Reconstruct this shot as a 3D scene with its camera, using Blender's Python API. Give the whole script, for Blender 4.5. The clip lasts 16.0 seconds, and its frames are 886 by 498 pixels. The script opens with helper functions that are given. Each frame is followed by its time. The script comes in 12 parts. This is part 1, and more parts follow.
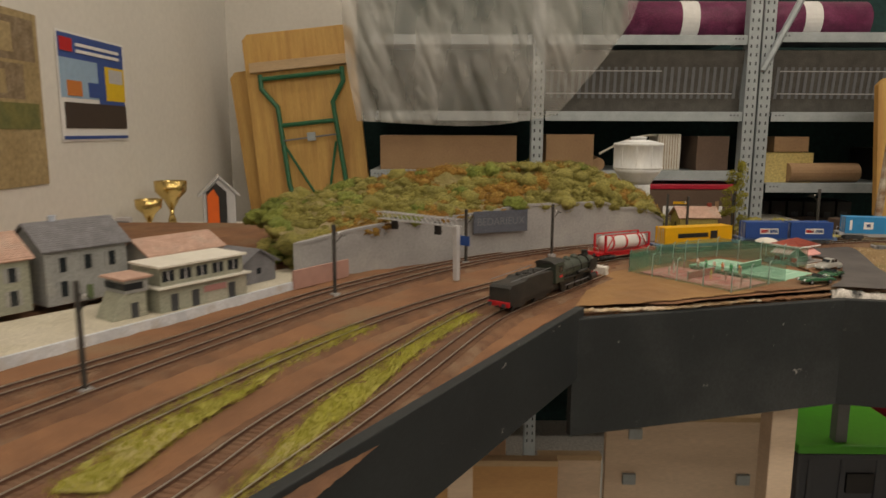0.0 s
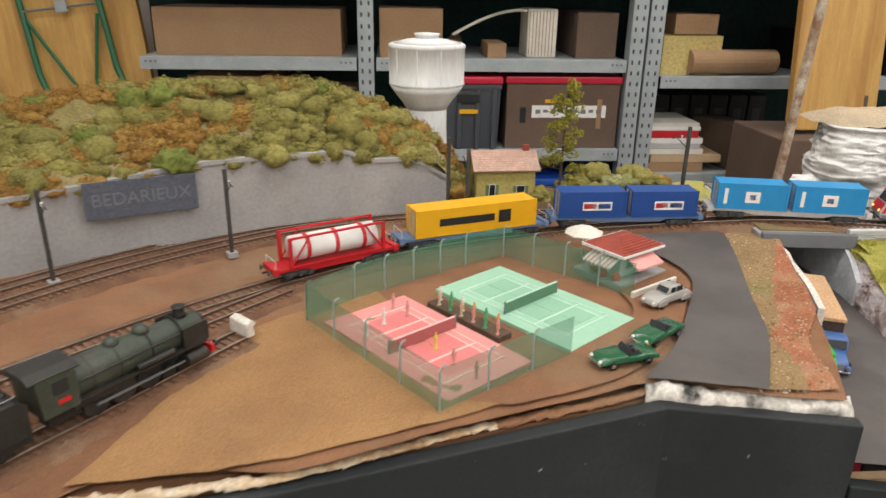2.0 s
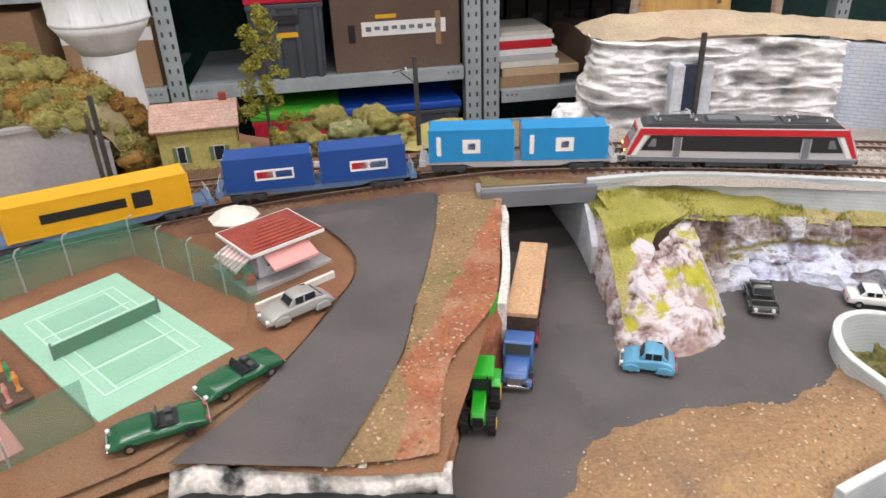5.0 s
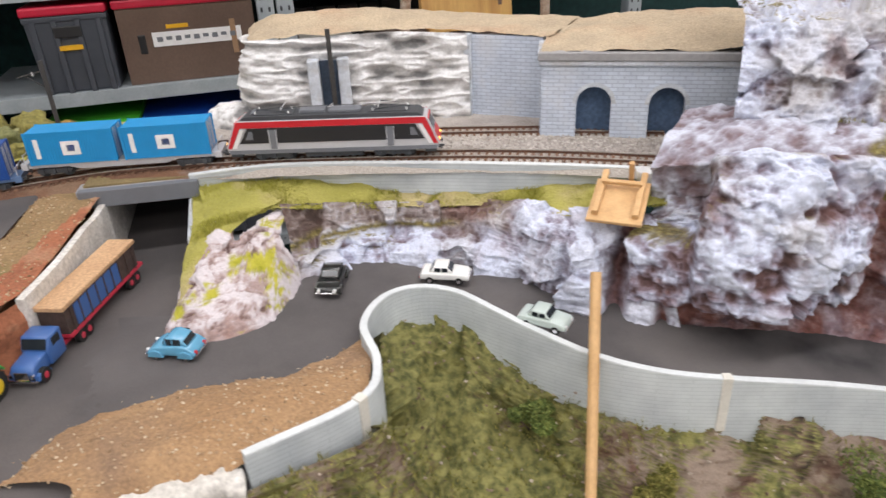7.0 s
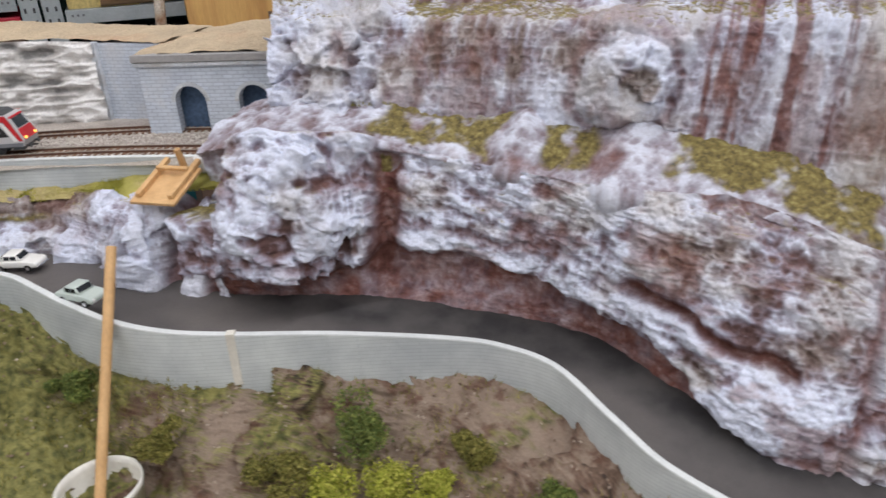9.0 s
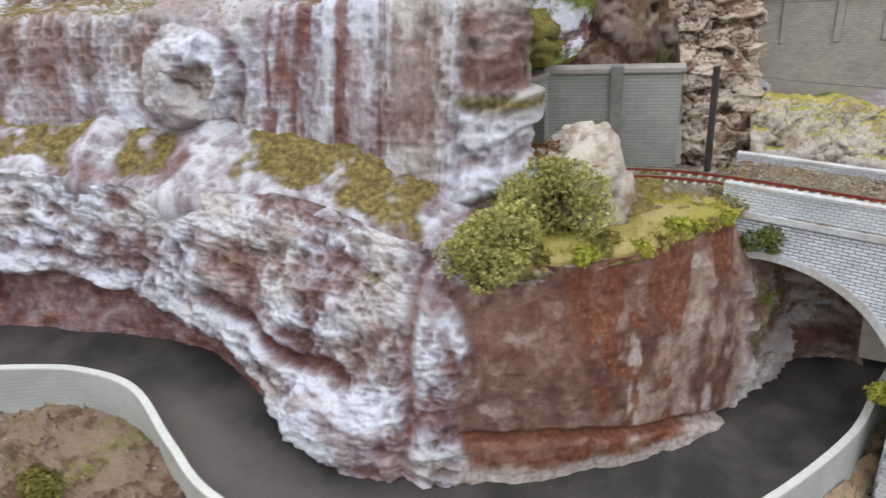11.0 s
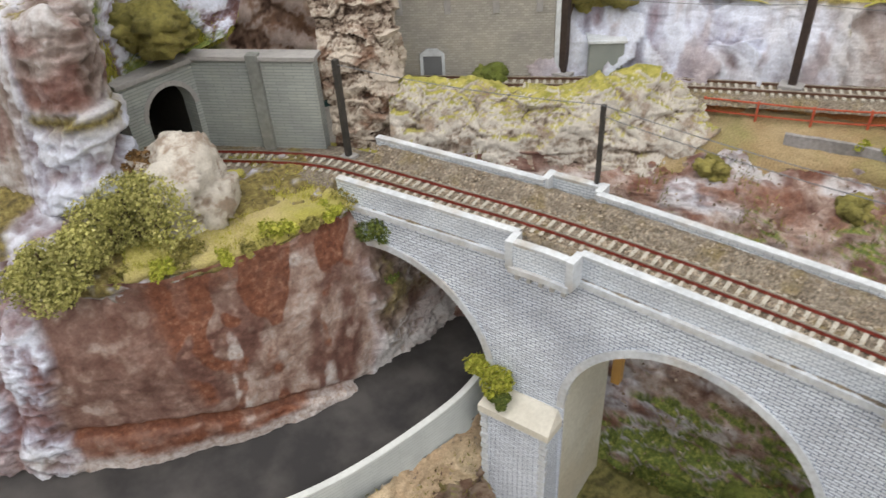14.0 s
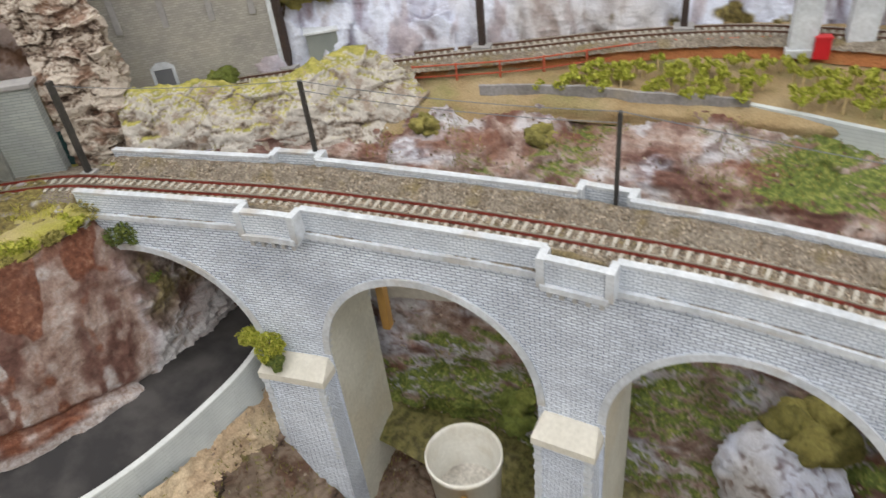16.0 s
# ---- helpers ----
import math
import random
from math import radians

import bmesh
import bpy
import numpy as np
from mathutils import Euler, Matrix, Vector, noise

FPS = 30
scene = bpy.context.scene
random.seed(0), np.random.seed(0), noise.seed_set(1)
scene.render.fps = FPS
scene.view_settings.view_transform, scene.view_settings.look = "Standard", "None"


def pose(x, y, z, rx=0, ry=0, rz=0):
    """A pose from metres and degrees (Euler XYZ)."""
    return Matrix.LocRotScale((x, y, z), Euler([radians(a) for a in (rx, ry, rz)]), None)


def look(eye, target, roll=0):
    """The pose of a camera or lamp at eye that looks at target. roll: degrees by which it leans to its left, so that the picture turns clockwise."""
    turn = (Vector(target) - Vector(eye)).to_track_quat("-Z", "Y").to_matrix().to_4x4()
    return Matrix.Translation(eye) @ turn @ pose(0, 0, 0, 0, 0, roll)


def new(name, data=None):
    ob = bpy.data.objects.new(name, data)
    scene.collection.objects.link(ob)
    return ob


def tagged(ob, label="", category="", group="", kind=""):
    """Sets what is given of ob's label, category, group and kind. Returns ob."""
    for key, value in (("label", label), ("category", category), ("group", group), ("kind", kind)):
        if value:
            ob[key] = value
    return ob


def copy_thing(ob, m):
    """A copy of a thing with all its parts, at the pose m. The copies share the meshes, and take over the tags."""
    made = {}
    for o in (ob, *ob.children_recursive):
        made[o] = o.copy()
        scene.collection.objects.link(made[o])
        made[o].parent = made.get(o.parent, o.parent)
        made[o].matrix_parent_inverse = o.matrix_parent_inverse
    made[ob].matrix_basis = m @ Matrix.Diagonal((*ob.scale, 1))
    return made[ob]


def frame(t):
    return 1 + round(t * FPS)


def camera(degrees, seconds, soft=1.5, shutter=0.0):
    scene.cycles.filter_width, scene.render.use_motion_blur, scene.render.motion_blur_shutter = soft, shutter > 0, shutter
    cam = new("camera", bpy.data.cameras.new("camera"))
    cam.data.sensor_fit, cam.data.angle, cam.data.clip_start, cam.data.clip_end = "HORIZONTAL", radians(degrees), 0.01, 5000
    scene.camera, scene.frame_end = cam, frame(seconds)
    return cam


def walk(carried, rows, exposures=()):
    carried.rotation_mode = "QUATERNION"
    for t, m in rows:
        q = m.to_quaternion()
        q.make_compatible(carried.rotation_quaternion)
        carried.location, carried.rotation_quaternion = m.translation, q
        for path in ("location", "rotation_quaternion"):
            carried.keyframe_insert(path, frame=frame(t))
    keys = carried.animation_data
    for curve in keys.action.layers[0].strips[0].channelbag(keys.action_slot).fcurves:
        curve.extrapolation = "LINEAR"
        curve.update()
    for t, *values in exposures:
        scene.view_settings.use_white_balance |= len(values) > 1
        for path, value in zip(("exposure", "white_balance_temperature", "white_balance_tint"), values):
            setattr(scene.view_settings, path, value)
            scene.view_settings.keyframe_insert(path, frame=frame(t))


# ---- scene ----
cam = camera(64.4, 16.0, shutter=0.3)
PATH = [
    (0, (0.0, -0.0112, 1.2152), (-0.0128, 1.5672, 0.952), 0.2),
    (0.5, (0.12, 0.172, 1.2144), (0.1032, 1.7544, 0.9752), -0.9),
    (1, (0.2288, 0.3024, 1.216), (0.1776, 1.8728, 0.9128), -1.3),
    (1.5, (0.2952, 0.4272, 1.2424), (0.3008, 1.9624, 0.7928), -0.5),
    (2, (0.3584, 0.5336, 1.2704), (0.4768, 2.0256, 0.704), 1),
    (2.5, (0.4288, 0.5936, 1.3216), (0.528, 2.0456, 0.6576), -0.4),
    (3, (0.548, 0.6272, 1.3304), (0.6056, 2.0672, 0.636), -0.4),
    (3.2, (0.572, 0.644, 1.32), (0.6632, 2.084, 0.6288), -0.2),
    (5.3, (0.6664, 0.6824, 1.2624), (0.9152, 2.0728, 0.5104), -3.4),
    (5.5, (0.6832, 0.6816, 1.2656), (0.9544, 2.0728, 0.5232), -4.7),
    (6, (0.736, 0.6728, 1.2552), (1.148, 2.0264, 0.508), -2.4),
    (6.5, (0.8288, 0.64, 1.2576), (1.2296, 2.0, 0.516), -2.6),
    (7, (0.9272, 0.5944, 1.2448), (1.3056, 1.9648, 0.5104), -2.6),
    (7.5, (0.9712, 0.5504, 1.2504), (1.4392, 1.8968, 0.524), -4.8),
    (8, (1.02, 0.5136, 1.24), (1.6232, 1.8104, 0.5232), -3.7),
    (8.5, (1.1, 0.4704, 1.2296), (1.704, 1.772, 0.5208), -2.4),
    (9, (1.196, 0.4184, 1.2168), (1.7664, 1.748, 0.5336), -2.4),
    (9.5, (1.2736, 0.3672, 1.2072), (1.8736, 1.6992, 0.5544), -2.4),
    (9.7, (1.2968, 0.3496, 1.2096), (1.9072, 1.6744, 0.5512), -2.8),
    (11.8, (1.5488, 0.3072, 1.1832), (2.2616, 1.532, 0.44), -3.6),
    (12, (1.568, 0.2976, 1.192), (2.2736, 1.5064, 0.4168), -2.7),
    (12.5, (1.616, 0.264, 1.208), (2.3408, 1.432, 0.3896), -3.5),
    (13, (1.6416, 0.2416, 1.216), (2.3696, 1.3512, 0.3232), -4.2),
    (13.5, (1.656, 0.2288, 1.2368), (2.3696, 1.308, 0.2952), -5),
    (14, (1.668, 0.2064, 1.2672), (2.3928, 1.2808, 0.3296), -3.6),
    (14.5, (1.7048, 0.1656, 1.2808), (2.4728, 1.2568, 0.3984), -3.2),
    (15, (1.7304, 0.1296, 1.2736), (2.5544, 1.192, 0.4056), -3.8),
    (15.5, (1.72, 0.1152, 1.2592), (2.6, 1.104, 0.3608), -5.2),
    (16, (1.6752, 0.0888, 1.2608), (2.656, 0.9448, 0.3312), -7),
]
EXPOSURE = [(0.0, -0.75, 7900, 11), (0.5, -0.55, 7500, 10), (1.0, -0.38, 7300, 10), (2.0, 0.02, 6700, 10), (2.5, 0.13, 6550, 10), (3.0, 0.08, 6450, 11), (5.5, 0.08, 6300, 15), (7.0, -0.02, 6250, 14), (8.5, -0.33, 6150, 13), (9.5, -0.32, 6150, 13), (12.0, -0.12, 6400, 9), (13.0, -0.12, 6500, 9), (14.0, -0.12, 6500, 9), (16.0, -0.16, 6400, 9)]
walk(cam, [(t, look(eye, target, roll)) for t, eye, target, roll in PATH], EXPOSURE)

# ---- light ----
world = bpy.data.worlds.new("room_world")
scene.world = world
world.use_nodes = True
world.node_tree.nodes["Background"].inputs[0].default_value = (0.75, 0.8, 0.9, 1)
world.node_tree.nodes["Background"].inputs[1].default_value = 0.15


def area_lamp(name, x, y, z, sx, sy, power, color):
    d = bpy.data.lights.new(name, "AREA")
    d.shape, d.size, d.size_y, d.energy, d.color = "RECTANGLE", sx, sy, power, color
    ob = new(name, d)
    ob.location = (x, y, z)
    return ob


# Assumed lamps, out of view; row at -1.75 added to brighten below the layout.
for lx in (-0.1, 1.2, 2.3):
    for ly, power in ((-1.75, 11.0), (-0.5, 11.0), (0.8, 11.0), (2.1, 6.0)):
        area_lamp("fluorescent_tube", lx, ly, 2.62, 1.2, 0.12, power, (1.0, 0.97, 0.93))


# ---- materials ----
def ramp(nt, src, stops):
    r = nt.nodes.new("ShaderNodeValToRGB")
    el = r.color_ramp.elements
    while len(el) < len(stops):
        el.new(0.5)
    for e, (p, c) in zip(el, stops):
        e.position, e.color = p, (*c, 1)
    nt.links.new(src, r.inputs[0])
    return r.outputs[0]


def noise_node(nt, vec, scale, detail=5.0, rough=0.55):
    n = nt.nodes.new("ShaderNodeTexNoise")
    n.inputs["Scale"].default_value, n.inputs["Detail"].default_value, n.inputs["Roughness"].default_value = scale, detail, rough
    nt.links.new(vec, n.inputs["Vector"])
    return n.outputs[0]


def mixc(nt, fac, a, b, mode="MIX"):
    m = nt.nodes.new("ShaderNodeMix")
    m.data_type, m.blend_type = "RGBA", mode
    for sock, v in ((m.inputs[0], fac), (m.inputs[6], a), (m.inputs[7], b)):
        if hasattr(v, "is_linked"):
            nt.links.new(v, sock)
        else:
            sock.default_value = v if isinstance(v, float) else (*v, 1)
    return m.outputs[2]


def start(name):
    m = bpy.data.materials.new(name)
    m.use_nodes = True
    nt = m.node_tree
    tc = nt.nodes.new("ShaderNodeTexCoord")
    return m, nt, nt.nodes["Principled BSDF"], tc.outputs["Object"], tc.outputs["UV"]


def bump(nt, bs, h, strength, dist):
    b = nt.nodes.new("ShaderNodeBump")
    b.inputs["Strength"].default_value, b.inputs["Distance"].default_value = strength, dist
    nt.links.new(h, b.inputs["Height"])
    nt.links.new(b.outputs[0], bs.inputs["Normal"])


def mat(name, a, b=None, c=None, scale=40.0, fine=400.0, rough=0.75, metal=0.0, relief=0.3, dist=0.001, coat=0.0, stretch=None, amount=0.35):
    """A mottled surface: a to b by a broad noise, c in patches, a fine grain over all."""
    m, nt, bs, ob, uv = start(name)
    b = b or tuple(v * 0.8 for v in a)
    if stretch:
        mp = nt.nodes.new("ShaderNodeMapping")
        mp.inputs["Scale"].default_value = stretch
        nt.links.new(ob, mp.inputs[0])
        ob = mp.outputs[0]
    col = ramp(nt, noise_node(nt, ob, scale), [(0.35, a), (0.65, b)])
    if c:
        f = ramp(nt, noise_node(nt, ob, scale * 0.45, 6), [(0.52, (0, 0, 0)), (0.66, (1, 1, 1))])
        col = mixc(nt, f, col, c)
    g = ramp(nt, noise_node(nt, ob, fine, 3), [(0.25, (1 - amount,) * 3), (0.75, (1 + amount * 0.5,) * 3)])
    col = mixc(nt, 1.0, col, g, "MULTIPLY")
    nt.links.new(col, bs.inputs["Base Color"])
    bs.inputs["Roughness"].default_value, bs.inputs["Metallic"].default_value = rough, metal
    bs.inputs["Coat Weight"].default_value = coat
    bump(nt, bs, noise_node(nt, ob, fine * 0.6, 6), relief, dist)
    return m


def plain(name, col, rough=0.5, metal=0.0, coat=0.0):
    return mat(name, col, tuple(v * 0.92 for v in col), scale=60, fine=900, rough=rough, metal=metal, relief=0.04, dist=0.0003, coat=coat, amount=0.08)


def rock_mat(name, low, mid, high, stain, sc=1.0, moss=None, rust=(0.2, 0.07, 0.05), streak=1.0, spread=0.53):
    """Painted plaster rock: dark wash in the cracks, pale dry-brushing on the proud facets, brush stains, rust at the foot."""
    m, nt, bs, ob, uv = start(name)
    at = nt.nodes.new("ShaderNodeAttribute")
    at.attribute_name = "relief"
    mp = nt.nodes.new("ShaderNodeMapping")
    mp.inputs["Scale"].default_value = (1, 1, streak)
    nt.links.new(ob, mp.inputs[0])
    st_v = mp.outputs[0]
    n1 = noise_node(nt, st_v, 60 * sc, 6, 0.62)
    ad = nt.nodes.new("ShaderNodeMath")
    ad.operation = "MULTIPLY_ADD"
    ad.inputs[1].default_value = 0.55
    nt.links.new(n1, ad.inputs[0])
    mul = nt.nodes.new("ShaderNodeMath")
    mul.operation = "MULTIPLY_ADD"
    mul.inputs[1].default_value, mul.inputs[2].default_value = 0.85, -0.22
    nt.links.new(at.outputs["Fac"], mul.inputs[0])
    nt.links.new(mul.outputs[0], ad.inputs[2])
    col = ramp(nt, ad.outputs[0], [(0.16, low), (0.4, mid), (0.62, high)])
    st = ramp(nt, noise_node(nt, st_v, 20 * sc, 6, 0.62), [(spread, (0, 0, 0)), (spread + 0.07, (0.8, 0.8, 0.8))])
    col = mixc(nt, st, col, mixc(nt, ramp(nt, n1, [(0.4, (0, 0, 0)), (0.62, (0.6, 0.6, 0.6))]), stain, mid))
    ru = nt.nodes.new("ShaderNodeAttribute")
    ru.attribute_name = "rust"
    rf = nt.nodes.new("ShaderNodeMath")
    rf.operation = "MULTIPLY_ADD"
    rf.inputs[1].default_value = 0.8
    rf.use_clamp = True
    nt.links.new(ru.outputs["Fac"], rf.inputs[0])
    nt.links.new(ramp(nt, noise_node(nt, ob, 34 * sc, 5, 0.6), [(0.3, (0, 0, 0)), (0.7, (0.3, 0.3, 0.3))]), rf.inputs[2])
    rf2 = ramp(nt, rf.outputs[0], [(0.42, (0, 0, 0)), (0.7, (0.85, 0.85, 0.85))])
    col = mixc(nt, rf2, col, mixc(nt, ramp(nt, n1, [(0.35, (0, 0, 0)), (0.65, (1, 1, 1))]), rust, tuple(0.5 * a + 0.5 * b for a, b in zip(rust, mid))))
    if moss:
        mo = nt.nodes.new("ShaderNodeAttribute")
        mo.attribute_name = "moss"
        col = mixc(nt, mo.outputs["Fac"], col, ramp(nt, noise_node(nt, ob, 90 * sc, 6), [(0.35, moss[0]), (0.62, moss[1])]))
    g = ramp(nt, noise_node(nt, ob, 380 * sc, 3), [(0.25, (0.8, 0.8, 0.81)), (0.75, (1.1, 1.1, 1.1))])
    col = mixc(nt, 1.0, col, g, "MULTIPLY")
    nt.links.new(col, bs.inputs["Base Color"])
    bs.inputs["Roughness"].default_value = 0.8
    bump(nt, bs, noise_node(nt, ob, 95 * sc, 5, 0.6), 0.55, 0.003)
    return m


def attr_node(nt, key):
    at = nt.nodes.new("ShaderNodeAttribute")
    at.attribute_name = key
    return at.outputs["Fac"]


def plaster_mat(name, moss):
    """Hand-painted plaster cliff: lavender wash, white dry-brushing, grey-brown and rust washes; maroon, tan and orange paint where the rock is brown."""
    m, nt, bs, ob, uv = start(name)
    n1 = noise_node(nt, ob, 75, 6, 0.65)
    n2 = noise_node(nt, ob, 210, 5, 0.65)
    ad = nt.nodes.new("ShaderNodeMath")
    ad.operation = "MULTIPLY_ADD"
    ad.inputs[1].default_value = 0.42
    nt.links.new(n1, ad.inputs[0])
    # Steep gain: crevices get extra dark colour for shade, beyond the painted wash.
    ad2 = nt.nodes.new("ShaderNodeMath")
    ad2.operation = "MULTIPLY_ADD"
    ad2.inputs[1].default_value, ad2.inputs[2].default_value = 1.2, -0.36
    nt.links.new(attr_node(nt, "relief"), ad2.inputs[0])
    nt.links.new(ad2.outputs[0], ad.inputs[2])
    blue = ramp(nt, ad.outputs[0], [(0.12, (0.12, 0.066, 0.064)), (0.34, (0.245, 0.195, 0.235)), (0.53, (0.4, 0.4, 0.51)), (0.73, (0.67, 0.72, 0.87))])
    grey = ramp(nt, ad.outputs[0], [(0.2, (0.13, 0.09, 0.075)), (0.5, (0.32, 0.27, 0.25)), (0.75, (0.55, 0.54, 0.56))])
    col = mixc(nt, attr_node(nt, "grey"), blue, grey)
    rusty = ramp(nt, n1, [(0.35, (0.1, 0.03, 0.024)), (0.52, (0.2, 0.082, 0.066)), (0.68, (0.36, 0.25, 0.25))])
    col = mixc(nt, attr_node(nt, "rust"), col, rusty)
    maroon = ramp(nt, n1, [(0.36, (0.105, 0.045, 0.036)), (0.54, (0.17, 0.085, 0.068)), (0.68, (0.27, 0.16, 0.13))])
    tan = ramp(nt, n1, [(0.34, (0.2, 0.118, 0.096)), (0.5, (0.35, 0.255, 0.22)), (0.66, (0.5, 0.43, 0.41))])
    drip = ramp(nt, n2, [(0.36, (0.12, 0.034, 0.017)), (0.56, (0.215, 0.078, 0.04)), (0.72, (0.35, 0.19, 0.13))])
    brown = mixc(nt, attr_node(nt, "tan"), maroon, tan)
    brown = mixc(nt, attr_node(nt, "drip"), brown, drip)
    brown = mixc(nt, attr_node(nt, "foot"), brown, ramp(nt, n2, [(0.35, (0.4, 0.32, 0.28)), (0.6, (0.66, 0.64, 0.66))]))
    col = mixc(nt, attr_node(nt, "brown"), col, brown)
    col = mixc(nt, attr_node(nt, "moss"), col, ramp(nt, n2, [(0.34, moss[0]), (0.52, moss[1]), (0.68, moss[2])]))
    g = ramp(nt, noise_node(nt, ob, 520, 4, 0.6), [(0.25, (0.78, 0.77, 0.77)), (0.75, (1.12, 1.12, 1.12))])
    nt.links.new(mixc(nt, 1.0, col, g, "MULTIPLY"), bs.inputs["Base Color"])
    bs.inputs["Roughness"].default_value = 0.78
    bump(nt, bs, noise_node(nt, ob, 260, 6, 0.7), 0.7, 0.0022)
    return m


def brick_mat(name, face, joint, w, h, vary=0.12, relief=0.8, rough=0.8, stain=None):
    """Courses laid by the UV map, which is in metres."""
    m, nt, bs, ob, uv = start(name)
    br = nt.nodes.new("ShaderNodeTexBrick")
    br.inputs["Scale"].default_value = 1.0
    br.inputs["Brick Width"].default_value, br.inputs["Row Height"].default_value = w, h
    br.inputs["Mortar Size"].default_value, br.inputs["Mortar Smooth"].default_value = h * 0.13, 0.3
    br.inputs["Color1"].default_value = (*[v * (1 + vary) for v in face], 1)
    br.inputs["Color2"].default_value = (*[v * (1 - vary) for v in face], 1)
    br.inputs["Mortar"].default_value = (*joint, 1)
    nt.links.new(uv, br.inputs["Vector"])
    col = br.outputs["Color"]
    big = ramp(nt, noise_node(nt, ob, 18, 6, 0.6), [(0.35, (0.78, 0.79, 0.82)), (0.65, (1.08, 1.08, 1.08))])
    col = mixc(nt, 1.0, col, big, "MULTIPLY")
    if stain:
        col = mixc(nt, ramp(nt, noise_node(nt, ob, 9, 6, 0.65), [(0.52, (0, 0, 0)), (0.7, (0.8, 0.8, 0.8))]), col, stain)
    nt.links.new(col, bs.inputs["Base Color"])
    bs.inputs["Roughness"].default_value = rough
    inv = nt.nodes.new("ShaderNodeMath")
    inv.operation = "MULTIPLY_ADD"
    inv.inputs[1].default_value, inv.inputs[2].default_value = -1.0, 1.0
    nt.links.new(br.outputs["Fac"], inv.inputs[0])
    bump(nt, bs, inv.outputs[0], relief, 0.0006)
    return m


PLASTER_ROCK = plaster_mat("painted_plaster_rock", ((0.07, 0.055, 0.018), (0.19, 0.15, 0.045), (0.33, 0.29, 0.1)))
PLASTER_RAVINE = plaster_mat("painted_ravine_rock", ((0.05, 0.075, 0.012), (0.13, 0.17, 0.028), (0.3, 0.31, 0.08)))
ROCK_PINK = rock_mat("rock_pinkish", (0.13, 0.075, 0.065), (0.4, 0.31, 0.3), (0.62, 0.57, 0.59), (0.34, 0.22, 0.19), 1.3, ((0.3, 0.3, 0.01), (0.46, 0.42, 0.04)), (0.3, 0.17, 0.13))
ROCK_RAVINE = rock_mat("rock_ravine", (0.07, 0.036, 0.026), (0.27, 0.17, 0.125), (0.47, 0.38, 0.35), (0.25, 0.13, 0.075), 1.1, ((0.06, 0.085, 0.013), (0.19, 0.22, 0.04)), (0.26, 0.12, 0.08))
ROCK_STONE = rock_mat("rock_stone", (0.05, 0.03, 0.022), (0.26, 0.2, 0.16), (0.52, 0.46, 0.4), (0.2, 0.1, 0.06), 1.6)
ROCK_PALE = rock_mat("rock_pale", (0.09, 0.065, 0.05), (0.32, 0.27, 0.23), (0.54, 0.51, 0.47), (0.25, 0.17, 0.12), 1.4, ((0.2, 0.2, 0.03), (0.42, 0.38, 0.1)))
ROCK_GREY = rock_mat("rock_grey", (0.22, 0.22, 0.22), (0.52, 0.51, 0.5), (0.78, 0.78, 0.78), (0.48, 0.47, 0.46), 1.0)
VALLEY = rock_mat("valley_soil", (0.028, 0.017, 0.011), (0.14, 0.088, 0.06), (0.25, 0.19, 0.145), (0.1, 0.04, 0.022), 1.5, ((0.06, 0.066, 0.013), (0.23, 0.215, 0.065)), (0.14, 0.058, 0.035))
SOIL = mat("brown_ballast_soil", (0.29, 0.14, 0.07), (0.2, 0.095, 0.05), (0.25, 0.15, 0.085), scale=14, fine=900, rough=0.95, relief=0.7, dist=0.0015)
SAND = mat("ochre_sand", (0.36, 0.2, 0.085), (0.3, 0.16, 0.07), (0.25, 0.14, 0.07), scale=16, fine=700, rough=0.95, relief=0.6, dist=0.0015)
VERGE = mat("tan_verge", (0.31, 0.205, 0.1), (0.24, 0.16, 0.075), (0.21, 0.18, 0.065), scale=26, fine=450, rough=0.95, relief=0.9, dist=0.002)
REDSOIL = mat("red_earth", (0.4, 0.15, 0.075), (0.3, 0.11, 0.055), (0.42, 0.26, 0.16), scale=40, fine=400, rough=0.95, relief=0.9, dist=0.002)
MOUND = mat("tan_earth", (0.4, 0.25, 0.13), (0.32, 0.19, 0.095), (0.25, 0.16, 0.1), scale=22, fine=420, rough=0.95, relief=0.8, dist=0.002)
GRASS = mat("static_grass", (0.47, 0.43, 0.11), (0.36, 0.34, 0.075), (0.5, 0.42, 0.2), scale=22, fine=900, rough=1.0, relief=1.0, dist=0.002)
ASPHALT = mat("asphalt", (0.112, 0.1, 0.098), (0.07, 0.064, 0.064), (0.135, 0.118, 0.112), scale=11, fine=1200, rough=0.85, relief=0.25, dist=0.0006, amount=0.2)
BALLAST_GREY = mat("ballast_grey", (0.32, 0.28, 0.23), (0.2, 0.165, 0.13), (0.24, 0.19, 0.1), scale=90, fine=520, rough=0.95, relief=1.0, dist=0.003, amount=0.7)
BALLAST_BROWN = mat("ballast_brown", (0.24, 0.12, 0.065), (0.15, 0.075, 0.045), (0.26, 0.16, 0.1), scale=50, fine=1100, rough=0.95, relief=1.0, dist=0.002, amount=0.45)
BLACK_BOARD = mat("black_painted_board", (0.008, 0.012, 0.015), (0.013, 0.018, 0.021), (0.034, 0.039, 0.042), scale=7, fine=300, rough=0.62, relief=0.2, dist=0.001)
FLAKING = mat("flaking_paint", (0.75, 0.72, 0.68), (0.55, 0.52, 0.48), (0.03, 0.032, 0.034), scale=90, fine=300, rough=0.8, relief=0.6, dist=0.002)
nt = BLACK_BOARD.node_tree
bs = nt.nodes["Principled BSDF"]
